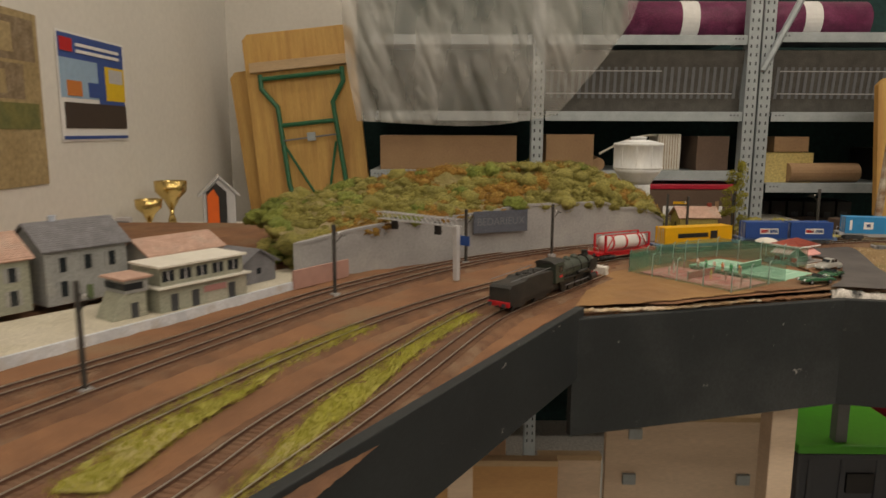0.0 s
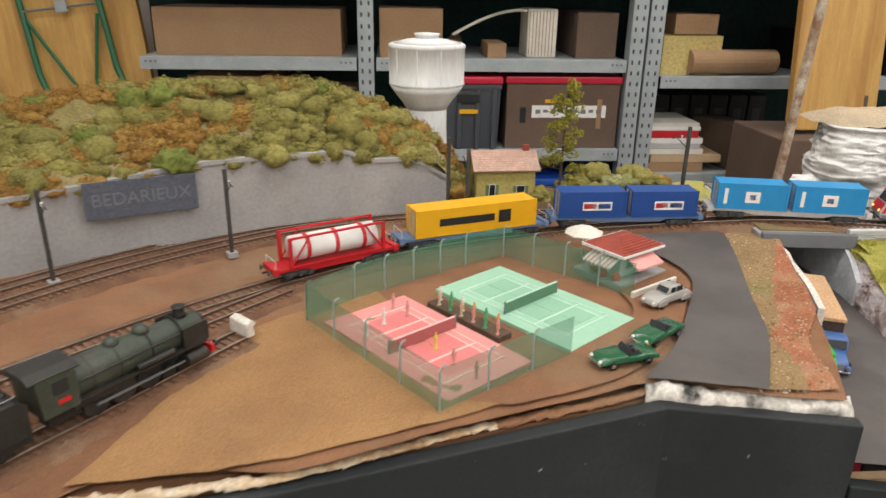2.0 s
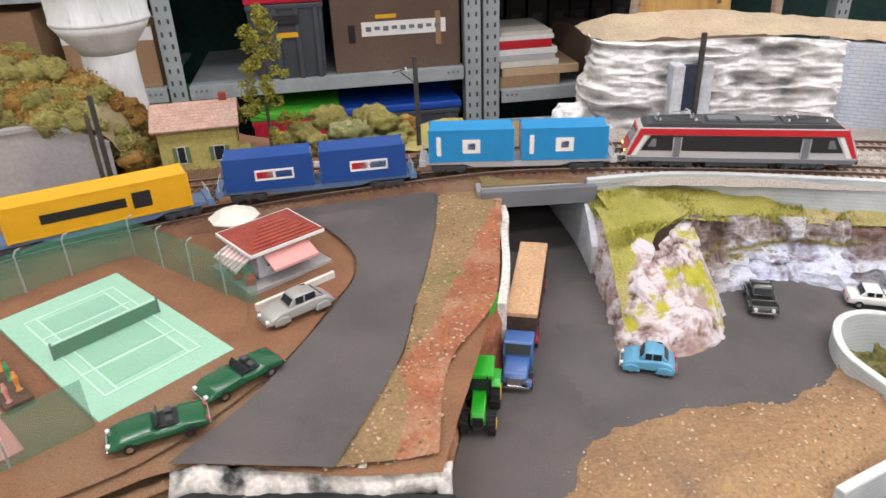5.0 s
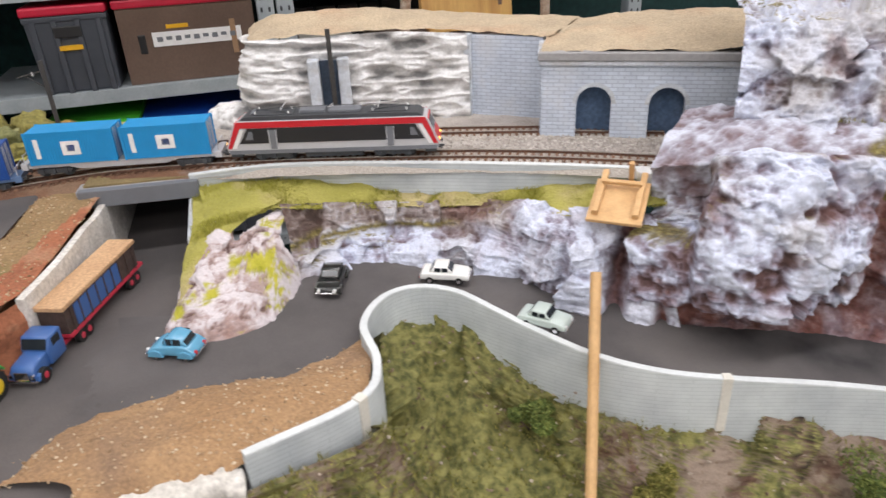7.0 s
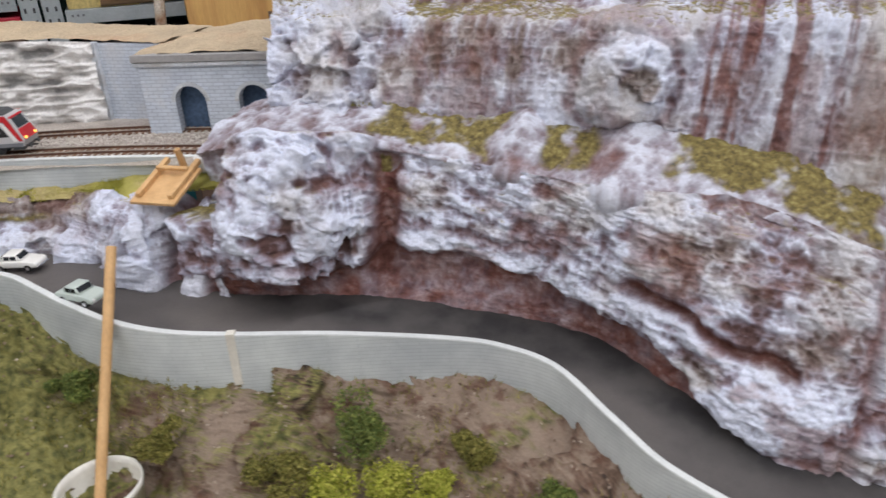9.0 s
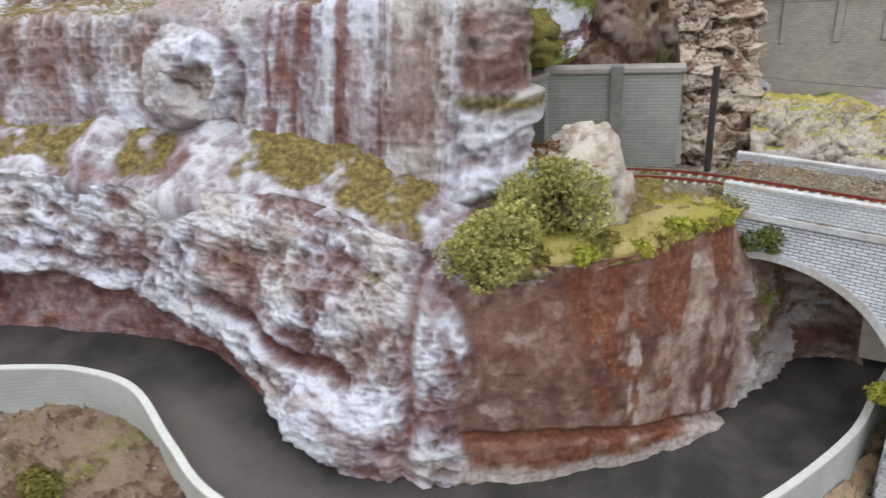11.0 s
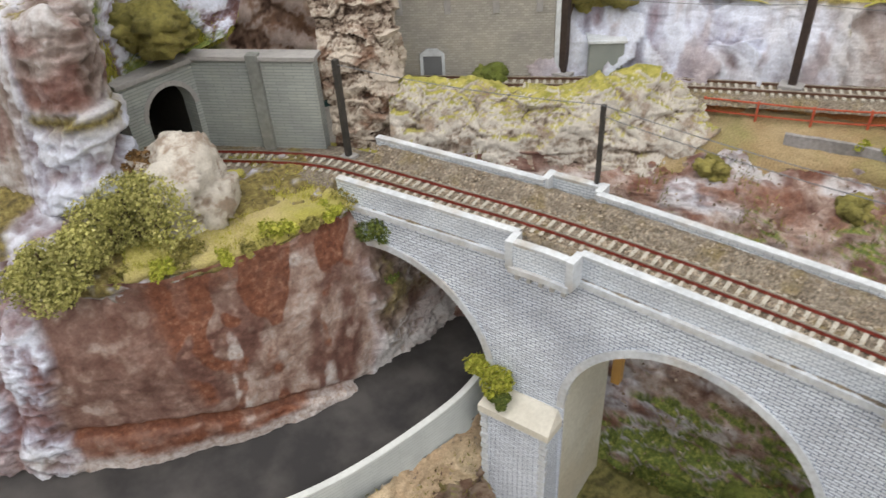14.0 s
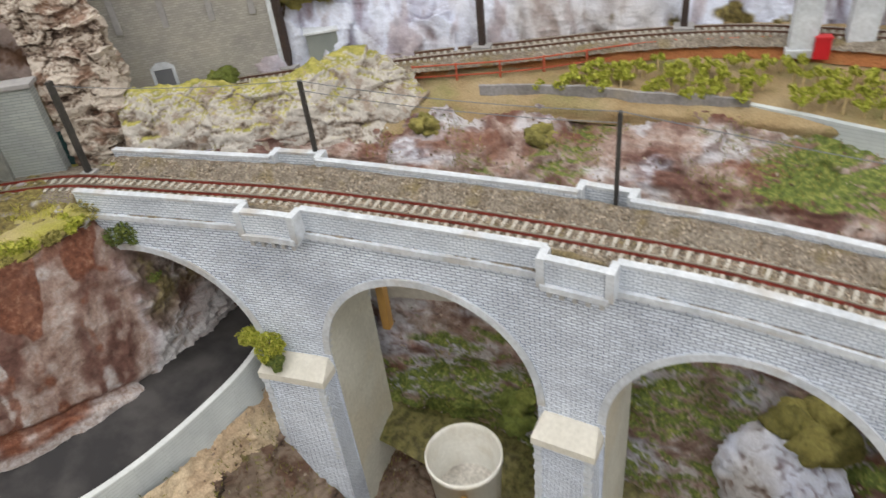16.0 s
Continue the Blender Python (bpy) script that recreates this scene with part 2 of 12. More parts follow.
tc = next(n for n in nt.nodes if n.type == "TEX_COORD").outputs["Object"]
nt.links.new(mixc(nt, ramp(nt, noise_node(nt, tc, 34, 8, 0.7), [(0.67, (0, 0, 0)), (0.69, (0.8, 0.8, 0.8))]), bs.inputs["Base Color"].links[0].from_socket, (0.5, 0.48, 0.45)), bs.inputs["Base Color"])
PLASTER = mat("bare_plaster", (0.75, 0.72, 0.68), (0.6, 0.57, 0.52), scale=40, fine=300, rough=0.9, relief=0.6, dist=0.002)
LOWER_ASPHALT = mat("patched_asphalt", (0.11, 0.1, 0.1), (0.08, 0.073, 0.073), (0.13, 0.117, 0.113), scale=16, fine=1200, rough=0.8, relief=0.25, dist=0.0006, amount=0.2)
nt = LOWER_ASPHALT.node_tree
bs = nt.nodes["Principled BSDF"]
# This attribute carries the painted rock shade and the darker asphalt downhill.
road_dark = nt.nodes.new("ShaderNodeAttribute")
road_dark.attribute_name = "rust"
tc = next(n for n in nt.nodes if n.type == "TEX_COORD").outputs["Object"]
nt.links.new(mixc(nt, road_dark.outputs["Fac"], bs.inputs["Base Color"].links[0].from_socket, ramp(nt, noise_node(nt, tc, 26, 5), [(0.4, (0.022, 0.021, 0.023)), (0.65, (0.06, 0.056, 0.056))])), bs.inputs["Base Color"])
WALL_BRICK = brick_mat("pale_brick_sheet", (0.55, 0.59, 0.6), (0.47, 0.51, 0.52), 0.05, 0.0034, 0.015, 0.4)
VIADUCT_BRICK = brick_mat("viaduct_brick", (0.74, 0.8, 0.9), (0.17, 0.22, 0.34), 0.0075, 0.0026, 0.1, 1.0)
GREY_BRICK = brick_mat("grey_stone_sheet", (0.36, 0.39, 0.385), (0.25, 0.275, 0.27), 0.016, 0.0027, 0.08, 0.8, stain=(0.27, 0.29, 0.26))
BLUE_BRICK = brick_mat("blue_grey_brick_sheet", (0.6, 0.66, 0.75), (0.42, 0.47, 0.56), 0.011, 0.0038, 0.06, 0.6, stain=(0.5, 0.49, 0.5))
BUILD_STONE = brick_mat("rubble_stone_wall", (0.4, 0.385, 0.355), (0.33, 0.315, 0.285), 0.0052, 0.0024, 0.12, 0.7, stain=(0.3, 0.28, 0.22))
GREY_WALL = mat("grey_concrete", (0.36, 0.355, 0.36), (0.3, 0.295, 0.3), (0.4, 0.39, 0.38), scale=14, fine=260, rough=0.9, relief=0.25, amount=0.15)
WALL_COPING = mat("pale_wall_edge", (0.66, 0.69, 0.7), (0.58, 0.61, 0.62), scale=40, fine=300, rough=0.8, relief=0.1, amount=0.1)
WHITE_TRIM = mat("white_stone_trim", (0.66, 0.7, 0.76), (0.5, 0.54, 0.6), (0.46, 0.44, 0.42), scale=40, fine=300, rough=0.85, relief=0.2, amount=0.2)
CREAM = mat("cream_resin", (0.72, 0.7, 0.64), (0.62, 0.6, 0.54), scale=30, fine=300, rough=0.75, relief=0.12, amount=0.12)
RAIL_RED = mat("rail_rust_red", (0.3, 0.05, 0.035), (0.22, 0.04, 0.03), scale=80, fine=600, rough=0.55, relief=0.1, metal=0.3)
RAIL_DARK = mat("rail_brown", (0.16, 0.08, 0.05), (0.1, 0.055, 0.04), scale=80, fine=600, rough=0.5, relief=0.1, metal=0.4)
RAIL_TOP = mat("rail_head_steel", (0.62, 0.58, 0.53), (0.5, 0.45, 0.4), scale=120, fine=800, rough=0.35, relief=0.05, metal=0.9)
SLEEPER_PALE = mat("concrete_sleeper", (0.52, 0.5, 0.45), (0.4, 0.37, 0.32), scale=90, fine=900, rough=0.9, relief=0.3)
SLEEPER_DARK = mat("brown_sleeper", (0.24, 0.13, 0.08), (0.18, 0.1, 0.065), scale=90, fine=900, rough=0.9, relief=0.3)
ROOM_WHITE = mat("white_wall_paint", (0.72, 0.7, 0.66), (0.68, 0.66, 0.62), scale=2, fine=60, rough=0.9, relief=0.06, amount=0.06)
ROOM_DARK = mat("dark_green_wall", (0.012, 0.05, 0.05), (0.01, 0.04, 0.04), scale=2, fine=60, rough=0.9, relief=0.06)
FLOOR_GREY = mat("concrete_floor", (0.46, 0.44, 0.41), (0.38, 0.36, 0.34), (0.33, 0.31, 0.29), scale=3, fine=90, rough=0.7, relief=0.15)
STEEL = mat("galvanised_steel", (0.42, 0.47, 0.5), (0.34, 0.39, 0.42), scale=16, fine=200, rough=0.5, metal=0.25, relief=0.05, amount=0.1)
CARDBOARD = mat("cardboard", (0.36, 0.23, 0.13), (0.31, 0.19, 0.11), scale=7, fine=160, rough=0.9, relief=0.08, amount=0.12)
CARDBOARD_DARK = mat("dark_cardboard", (0.15, 0.1, 0.075), (0.12, 0.08, 0.06), scale=7, fine=160, rough=0.9, relief=0.08, amount=0.12)
PINE = mat("pine_board", (0.62, 0.38, 0.12), (0.53, 0.3, 0.09), (0.45, 0.24, 0.07), scale=9, fine=120, rough=0.5, relief=0.08, stretch=(6, 1, 0.5), amount=0.15)
PINE_PALE = mat("pale_wood", (0.66, 0.42, 0.2), (0.56, 0.34, 0.15), scale=60, fine=500, rough=0.6, relief=0.12, stretch=(1, 1, 0.2), amount=0.15)
PLY = mat("plywood", (0.55, 0.4, 0.25), (0.48, 0.34, 0.2), scale=8, fine=150, rough=0.7, relief=0.08, stretch=(0.4, 1, 3), amount=0.15)
GREEN_STEEL = plain("green_painted_steel", (0.01, 0.13, 0.06), 0.4)
BLACK_PLASTIC = plain("black_plastic", (0.015, 0.015, 0.017), 0.45)
GREY_PLASTIC = plain("grey_plastic", (0.06, 0.068, 0.085), 0.5)
RED_PLASTIC = plain("red_plastic", (0.5, 0.01, 0.04), 0.4)
GREEN_PLASTIC = plain("green_plastic", (0.07, 0.45, 0.03), 0.4)
BLUE_PLASTIC = plain("blue_plastic", (0.01, 0.07, 0.42), 0.4)
WHITE = plain("white_paint", (0.8, 0.8, 0.8), 0.5)
YELLOW = plain("yellow_paint", (0.78, 0.42, 0.01), 0.45)
RED = plain("red_paint", (0.55, 0.015, 0.025), 0.4)
DARK_GREY = plain("dark_grey_paint", (0.05, 0.055, 0.062), 0.45)
LIGHT_GREY = plain("light_grey_paint", (0.5, 0.5, 0.52), 0.45)
MID_GREY = plain("mid_grey_paint", (0.16, 0.17, 0.19), 0.5)
GLASS_DARK = plain("dark_glass", (0.02, 0.025, 0.03), 0.12)
SKY_BLUE = plain("light_blue_container", (0.012, 0.27, 0.6), 0.45)
NAVY = plain("dark_blue_container", (0.012, 0.07, 0.3), 0.45)
WAGON_BLUE = plain("wagon_blue_grey", (0.12, 0.2, 0.36), 0.5)
CHROME = plain("chrome", (0.75, 0.75, 0.78), 0.15, 1.0)
TYRE = plain("tyre_rubber", (0.012, 0.012, 0.012), 0.85)


# ---- numeric helpers ----
def vnoise(p, seed=0):
    """Smooth lattice noise of an (n, 3) array, -1 to 1."""
    i = np.floor(p).astype(np.int64)
    f = p - i
    w = f * f * f * (f * (f * 6 - 15) + 10)
    out = np.zeros(len(p))
    for dx in (0, 1):
        for dy in (0, 1):
            for dz in (0, 1):
                h = (i[:, 0] + dx) * 374761393 + (i[:, 1] + dy) * 668265263 + (i[:, 2] + dz) * 1442695041 + seed * 974711
                h = (h ^ (h >> 13)) * 1274126177
                h = (h ^ (h >> 16)) & 0xFFFF
                c = np.where(dx, w[:, 0], 1 - w[:, 0]) * np.where(dy, w[:, 1], 1 - w[:, 1]) * np.where(dz, w[:, 2], 1 - w[:, 2])
                out += c * (h / 32767.5 - 1)
    return out


def fbm(p, scale, octaves=4, seed=0, ridged=False):
    p = np.asarray(p, float) * scale
    out, amp, tot = np.zeros(len(p)), 1.0, 0.0
    for o in range(octaves):
        n = vnoise(p, seed + o * 7)
        out += amp * ((1 - 2 * np.abs(n)) if ridged else n)
        tot += amp
        amp *= 0.52
        p = p * 2.03 + 11.3
    return out / tot


def smooth(x, a, b):
    t = np.clip((x - a) / (b - a), 0, 1)
    return t * t * (3 - 2 * t)


def crv(pts, n):
    """A smooth curve through control points, as n points evenly spaced along it."""
    p = np.array(pts, float)
    if len(p) == 2:
        return p[0] + (p[1] - p[0]) * np.linspace(0, 1, n)[:, None]
    q = np.vstack([2 * p[0] - p[1], p, 2 * p[-1] - p[-2]])
    out = []
    for k in range(len(p) - 1):
        a, b, c, d = q[k:k + 4]
        t = np.linspace(0, 1, 24, endpoint=False)[:, None]
        out.append(0.5 * (2 * b + (c - a) * t + (2 * a - 5 * b + 4 * c - d) * t ** 2 + (3 * b - a - 3 * c + d) * t ** 3))
    out = np.vstack(out + [p[-1:]])
    s = np.r_[0, np.cumsum(np.linalg.norm(np.diff(out, axis=0), axis=1))]
    u = np.linspace(0, s[-1], n)
    return np.stack([np.interp(u, s, out[:, k]) for k in range(out.shape[1])], 1)


def mesh_from(name, verts, faces, material=None, shade=True, uv=None, attrs=None):
    me = bpy.data.meshes.new(name)
    me.from_pydata([tuple(map(float, v)) for v in verts], [], faces)
    if material:
        me.materials.append(material)
    if shade:
        me.polygons.foreach_set("use_smooth", [True] * len(me.polygons))
    if uv is not None:
        lay = me.uv_layers.new(name="UVMap")
        idx = np.zeros(len(me.loops), dtype=np.int32)
        me.loops.foreach_get("vertex_index", idx)
        lay.data.foreach_set("uv", np.asarray(uv, np.float32)[idx].ravel())
    for key, vals in (attrs or {}).items():
        a = me.attributes.new(key, "FLOAT", "POINT")
        a.data.foreach_set("value", np.asarray(vals, np.float32))
    me.update()
    return me


def grid_faces(nu, nv, flip=False):
    f = []
    for j in range(nv - 1):
        for i in range(nu - 1):
            a = j * nu + i
            q = (a, a + 1, a + nu + 1, a + nu)
            f.append(q[::-1] if flip else q)
    return f


def sheet_points(curves, nu, nv):
    rows = [crv(c, nu) for c in curves]
    if len(rows) == 2:
        t = np.linspace(0, 1, nv)[:, None, None]
        return rows[0][None] * (1 - t) + rows[1][None] * t
    cols = np.stack(rows, 0)
    ks = np.linspace(0, len(rows) - 1, nv)
    q = np.concatenate([2 * cols[:1] - cols[1:2], cols, 2 * cols[-1:] - cols[-2:-1]], 0)
    out = []
    for k in ks:
        i = min(int(k), len(rows) - 2)
        t = k - i
        a, b, c, d = q[i:i + 4]
        out.append(0.5 * (2 * b + (c - a) * t + (2 * a - 5 * b + 4 * c - d) * t ** 2 + (3 * b - a - 3 * c + d) * t ** 3))
    return np.stack(out, 0)


def normals_of(g):
    du = np.gradient(g, axis=1)
    dv = np.gradient(g, axis=0)
    n = np.cross(du, dv)
    return n / np.maximum(np.linalg.norm(n, axis=2, keepdims=True), 1e-9)


def sheet(name, curves, nu, nv, material, shape=None, flip=False, label="", category="", kind="structure", uvscale=None, moss=None):
    """A sheet lofted over control curves; shape(points, normals) gives its relief in metres along the normal."""
    g = sheet_points(curves, nu, nv)
    n = normals_of(g) * (-1 if flip else 1)
    p, nn = g.reshape(-1, 3), n.reshape(-1, 3)
    d = shape(p, nn) if shape else np.zeros(len(p))
    paint = None
    if isinstance(d, tuple):
        d, *paint = d
    v = p + nn * d[:, None]
    lo, hi = np.percentile(d, 2), np.percentile(d, 98)
    rel = np.clip((d - lo) / max(hi - lo, 1e-9), 0, 1)
    attrs = {"relief": rel}
    if paint:
        attrs = paint[0] if isinstance(paint[0], dict) else {"relief": paint[0], "rust": paint[1]}
    if moss:
        attrs["moss"] = np.clip(moss(v, normals_of(v.reshape(g.shape)).reshape(-1, 3) * (-1 if flip else 1)), 0, 1)
    su = np.r_[0, np.cumsum(np.linalg.norm(np.diff(g[0], axis=0), axis=1))]
    uv = np.stack([np.tile(su, nv), v[:, 2]], 1)
    me = mesh_from(name, v, grid_faces(nu, nv, flip), material, uv=uv, attrs=attrs)
    return tagged(new(name, me), label, category, "", kind)


def rocky(amp, scale=16.0, strata=0.0, sharp=0.6, seed=3, tall=1.0):
    def f(p, n):
        q = p * np.array([1, 1, 1 / tall])
        big = fbm(q, scale, 3, seed)
        rid = fbm(q, scale * 1.7, 5, seed + 20, True)
        cell = fbm(q + 0.02 * np.stack([fbm(p, 40, 2, 5), fbm(p, 40, 2, 6), fbm(p, 40, 2, 8)], 1), scale * 4.0, 3, seed + 40)
        d = 0.5 * big + sharp * 0.5 * rid + 0.18 * cell
        if strata:
            z = p[:, 2] + 0.012 * fbm(p, 14, 3, seed + 9)
            d = d + strata * (np.abs(((z * 42) % 1.0) - 0.5) * 2 - 0.5)
        return amp * d
    return f


def facets(p, cell, seed, flat=1.0):
    """Broken planes: each jittered cell has its own height and tilt. Gives the height and the nearness to a crack."""
    q = p / cell
    base = np.floor(q).astype(np.int64)
    best = np.full(len(p), 1e9)
    second = np.full(len(p), 1e9)
    val = np.zeros(len(p))
    for dx in (-1, 0, 1):
        for dy in (-1, 0, 1):
            for dz in (-1, 0, 1):
                c = base + [dx, dy, dz]
                h = c[:, 0] * 73856093 ^ c[:, 1] * 19349663 ^ c[:, 2] * 83492791 ^ (seed * 2654435761)
                r = []
                for k in range(7):
                    h = (h * 1103515245 + 12345) & 0x7FFFFFFF
                    r.append(((h >> 8) & 0xFFFF) / 65535.0)
                d = q - (c + np.stack(r[:3], 1))
                dist = (d * d).sum(1)
                height = (r[3] - 0.5) + flat * (d * (np.stack(r[4:7], 1) - 0.5)).sum(1) * 1.3
                near = dist < best
                second = np.where(near, best, np.minimum(second, dist))
                val = np.where(near, height, val)
                best = np.where(near, dist, best)
    return val, np.sqrt(second) - np.sqrt(best)


def crag(amp, cell=0.032, seed=3, foot=None, tall=1.0, undercut=0.0, cleft=0.0, calm=None, cuts=(), band=(0.012, 0.045)):
    """Rock of broken facets at three sizes, cracked between, hollowed at the foot. Also gives its paint: relief and rust."""
    def f(p, n):
        w = 0.35 * cell * np.stack([fbm(p, 0.8 / cell, 2, seed + 5), fbm(p, 0.8 / cell, 2, seed + 6), fbm(p, 0.8 / cell, 2, seed + 8)], 1)
        q = (p + w) * np.array([1, 1, 1 / tall])
        a, ea = facets(q, cell * 2.3, seed, 1.5)
        b, eb = facets(q + 0.5 * w, cell * 0.8, seed + 3, 1.3)
        c, ec = facets(q, cell * 0.3, seed + 7)
        crack = 0.55 * (1 - smooth(ea, 0.0, 0.07)) + 0.3 * (1 - smooth(eb, 0.0, 0.09))
        fine = fbm(p, 6 / cell, 4, seed + 30, True)
        d = 0.62 * a + 0.24 * b + 0.1 * c - 0.14 * crack + 0.15 * fine + 0.75 * fbm(p, 0.4 / cell, 3, seed + 31)
        rel = np.clip(0.56 + 0.3 * a + 0.3 * b + 0.28 * c - 0.4 * crack + 0.3 * fine + 0.25 * fbm(p, 1.2 / cell, 3, seed + 32), 0, 1)
        d = amp * d
        rust = np.clip(0.3 * crack + 0.42 * fbm(p, 0.5 / cell, 4, seed + 33), 0, 0.7)
        if foot is not None:
            h = p[:, 2] - np.interp(p[:, 0], foot[:, 0], foot[:, 2]) + 0.008 * fbm(p, 26, 3, seed + 44)
            low = 1 - smooth(h, band[0], band[1])
            d = d * (1 - 0.55 * low) - undercut * low * (1 - 1.3 * smooth(p[:, 0], 1.38, 1.5))
            rust = np.clip(rust + low, 0, 1)
        if cleft:
            v = np.abs(vnoise(p * np.array([9.0, 9.0, 1.2]) + 3.7, seed + 50))
            k = (1 - smooth(v, 0.0, 0.1))
            d = d - cleft * k
            rel = rel * (1 - 0.6 * k)
            rust = np.clip(rust + 0.5 * k, 0, 1)
        for x0, wide, deep in cuts:
            k = np.exp(-((p[:, 0] + 0.01 * fbm(p, 20, 2, seed + 51) + 0.25 * (p[:, 2] - 0.95) - x0) / wide) ** 2)
            d = d - deep * k
            rel = rel * (1 - 0.6 * k)
            rust = np.clip(rust + 0.4 * k, 0, 1)
        if calm:
            k = calm(p)
            d = d * (1 - 0.88 * k) + k * (0.0016 * fbm(p * np.array([1, 1, 3.0]), 40, 4, seed + 60) + 0.004 * fbm(p, 9, 2, seed + 61))
            rust = np.clip(rust - 0.55 * k * (1 - (low if foot is not None else 0)), 0, 1)
            rel = rel * (1 - 0.85 * k) + k * (0.45 + 0.5 * fbm(p, 70, 4, seed + 62))
        return d, rel, rust
    return f


def near_line(w, z, pts):
    """Distance of the points (w, z) from a broken line in that plane, and the place along it, 0 to 1."""
    best, where = np.full(len(w), 9.0), np.zeros(len(w))
    n = len(pts) - 1
    for k in range(n):
        (a, b), (c, d) = pts[k], pts[k + 1]
        t = np.clip(((w - a) * (c - a) + (z - b) * (d - b)) / ((c - a) ** 2 + (d - b) ** 2), 0, 1)
        r = np.hypot(w - a - t * (c - a), z - b - t * (d - b))
        where = np.where(r < best, (k + t) / n, where)
        best = np.minimum(best, r)
    return best, where


def dome(w, z, w0, z0, rw, rz, power=3.0):
    return np.clip(1 - np.abs((w - w0) / rw) ** power - np.abs((z - z0) / rz) ** power, 0, 1)


def dragged(p, seed, dip=0.2, along=26.0, across=95.0):
    """Plaster pulled along its beds with a brush: long low ridges that dip along the wall. About -1 to 1."""
    w = (p[:, 0] - p[:, 1]) / 1.35
    v = p[:, 2] + dip * w + 0.006 * fbm(p, 30, 3, seed + 1)
    q = np.stack([w * along, v * across, (p[:, 0] + p[:, 1]) * 20], 1)
    return fbm(q, 1.0, 4, seed, True)


def cliff_relief(p, n):
    """The big lower cliff: a round buttress, a cleft, a long undercut slab with a slanting crack, and the flat brown face by the arch."""
    w, z = p[:, 0] - p[:, 1], p[:, 2]
    wob = 0.008 * fbm(p, 30, 3, 301)
    w1, z1 = w + 1.4 * wob, z + 0.7 * wob
    brown = smooth(w1 + 0.012 * fbm(p, 60, 3, 302), 0.982, 1.0) * (1 - smooth(w1, 1.252, 1.268))
    drag, mid = dragged(p, 310), fbm(p, 17, 3, 311)
    lump, fine = fbm(p, 48, 4, 312), fbm(p, 150, 3, 313, True)
    kn = facets(p * np.array([1, 1, 0.7]) + 0.008 * fbm(p, 40, 3, 316)[:, None], 0.03, 314, 1.5)[0]
    pits = smooth(fbm(p, 42, 3, 325), 0.3, 0.5)
    pebble = smooth(fbm(p, 105, 3, 317), -0.35, 0.5)
    buttress = dome(w1, z1, 0.322, 0.994, 0.084, 0.064, 9.0)
    knobs = np.clip(buttress * 2.5, 0, 1)
    calm = 1 - 0.75 * brown
    slabs = dragged(p, 318, 0.3, 11.0, 36.0)
    split = smooth(dragged(p, 324, 0.35, 7.0, 30.0), 0.35, 0.6)
    d = calm * (0.011 * mid + 0.0062 * lump + 0.0012 * drag + 0.0018 * fine + 0.0022 * pebble + 0.0045 * slabs - 0.002 * split)
    d = d + knobs * (0.009 * kn + 0.005 * fbm(p * np.array([1, 1, 0.45]), 34, 3, 321) - 0.006 * pits)
    d = d + 0.012 * smooth(buttress, 0.0, 0.7)
    rel = 0.5 + 0.36 * lump + 0.08 * drag + 0.26 * fine + 0.16 * mid + 0.2 * (pebble - 0.5) + 0.09 * slabs - 0.06 * split + 0.2 * fbm(p * np.array([1, 1, 0.7]), 12, 2, 326) + 0.3 * fbm(p * np.array([1, 1, 2.2]), 34, 4, 323)
    rel = rel + knobs * (0.1 + 0.2 * kn - 0.3 * pits - 0.25 * (1 - smooth(z, 0.94, 0.985)))
    rust, grey = np.zeros(len(p)), np.clip(1.8 * fbm(p * np.array([1, 1, 1.5]), 20, 4, 315) - 0.05, 0, 0.9)
    d = d - 0.04 * smooth(z1, 0.982, 1.0) * (1 - smooth(w1, 0.222, 0.246))
    # the cleft beside the buttress
    c = np.exp(-((w1 - 0.416 - 0.1 * (z - 0.99)) / 0.017) ** 2) * smooth(z, 0.915, 0.935)
    d, rel, rust = d - 0.02 * c, rel * (1 - 0.6 * c), np.maximum(rust, 0.95 * np.clip(1.4 * c, 0, 1))
    # hollow foot under the slab and the buttress
    top = np.interp(w1, [0.2, 0.24, 0.4, 0.42, 0.53, 0.64, 0.74, 0.83, 0.9], [0.935, 0.943, 0.94, 0.954, 0.951, 0.927, 0.908, 0.872, 0.846]) + 0.006 * fbm(p, 45, 3, 320)
    low = (1 - smooth(z, top - 0.006, top + 0.003)) * (1 - smooth(w1, 0.83, 0.9))
    d = d * (1 - 0.5 * low) - 0.013 * low
    rust = np.maximum(rust, low * np.clip(0.85 + 0.5 * lump, 0, 1))
    lip = np.exp(-((z - top - 0.008) / 0.006) ** 2) * (1 - smooth(w1, 0.8, 0.88))
    rel, d = rel + 0.22 * lip, d + 0.0025 * lip
    seam, _ = near_line(w1, z1, [(0.42, 0.985), (0.5, 0.972), (0.58, 0.965), (0.66, 0.955), (0.73, 0.944)])
    c = np.exp(-(seam / 0.0045) ** 2) * smooth(fbm(p, 34, 2, 322), -0.3, 0.25)
    d, rust = d - 0.004 * c, np.maximum(rust, 0.6 * c)
    # slanting crack with a pale lip below it
    gap, at = near_line(w1, z1, [(0.715, 0.949), (0.76, 0.939), (0.81, 0.93), (0.885, 0.917)])
    c = np.exp(-(gap / (0.0055 * (1 - 0.55 * at) + 0.001)) ** 2)
    d, rel, rust = d - 0.013 * c, rel * (1 - 0.7 * c), np.maximum(rust, 0.85 * c)
    gap, _ = near_line(w1, z1, [(0.70, 0.938), (0.76, 0.929), (0.81, 0.919), (0.9, 0.903)])
    c = np.exp(-(gap / 0.004) ** 2)
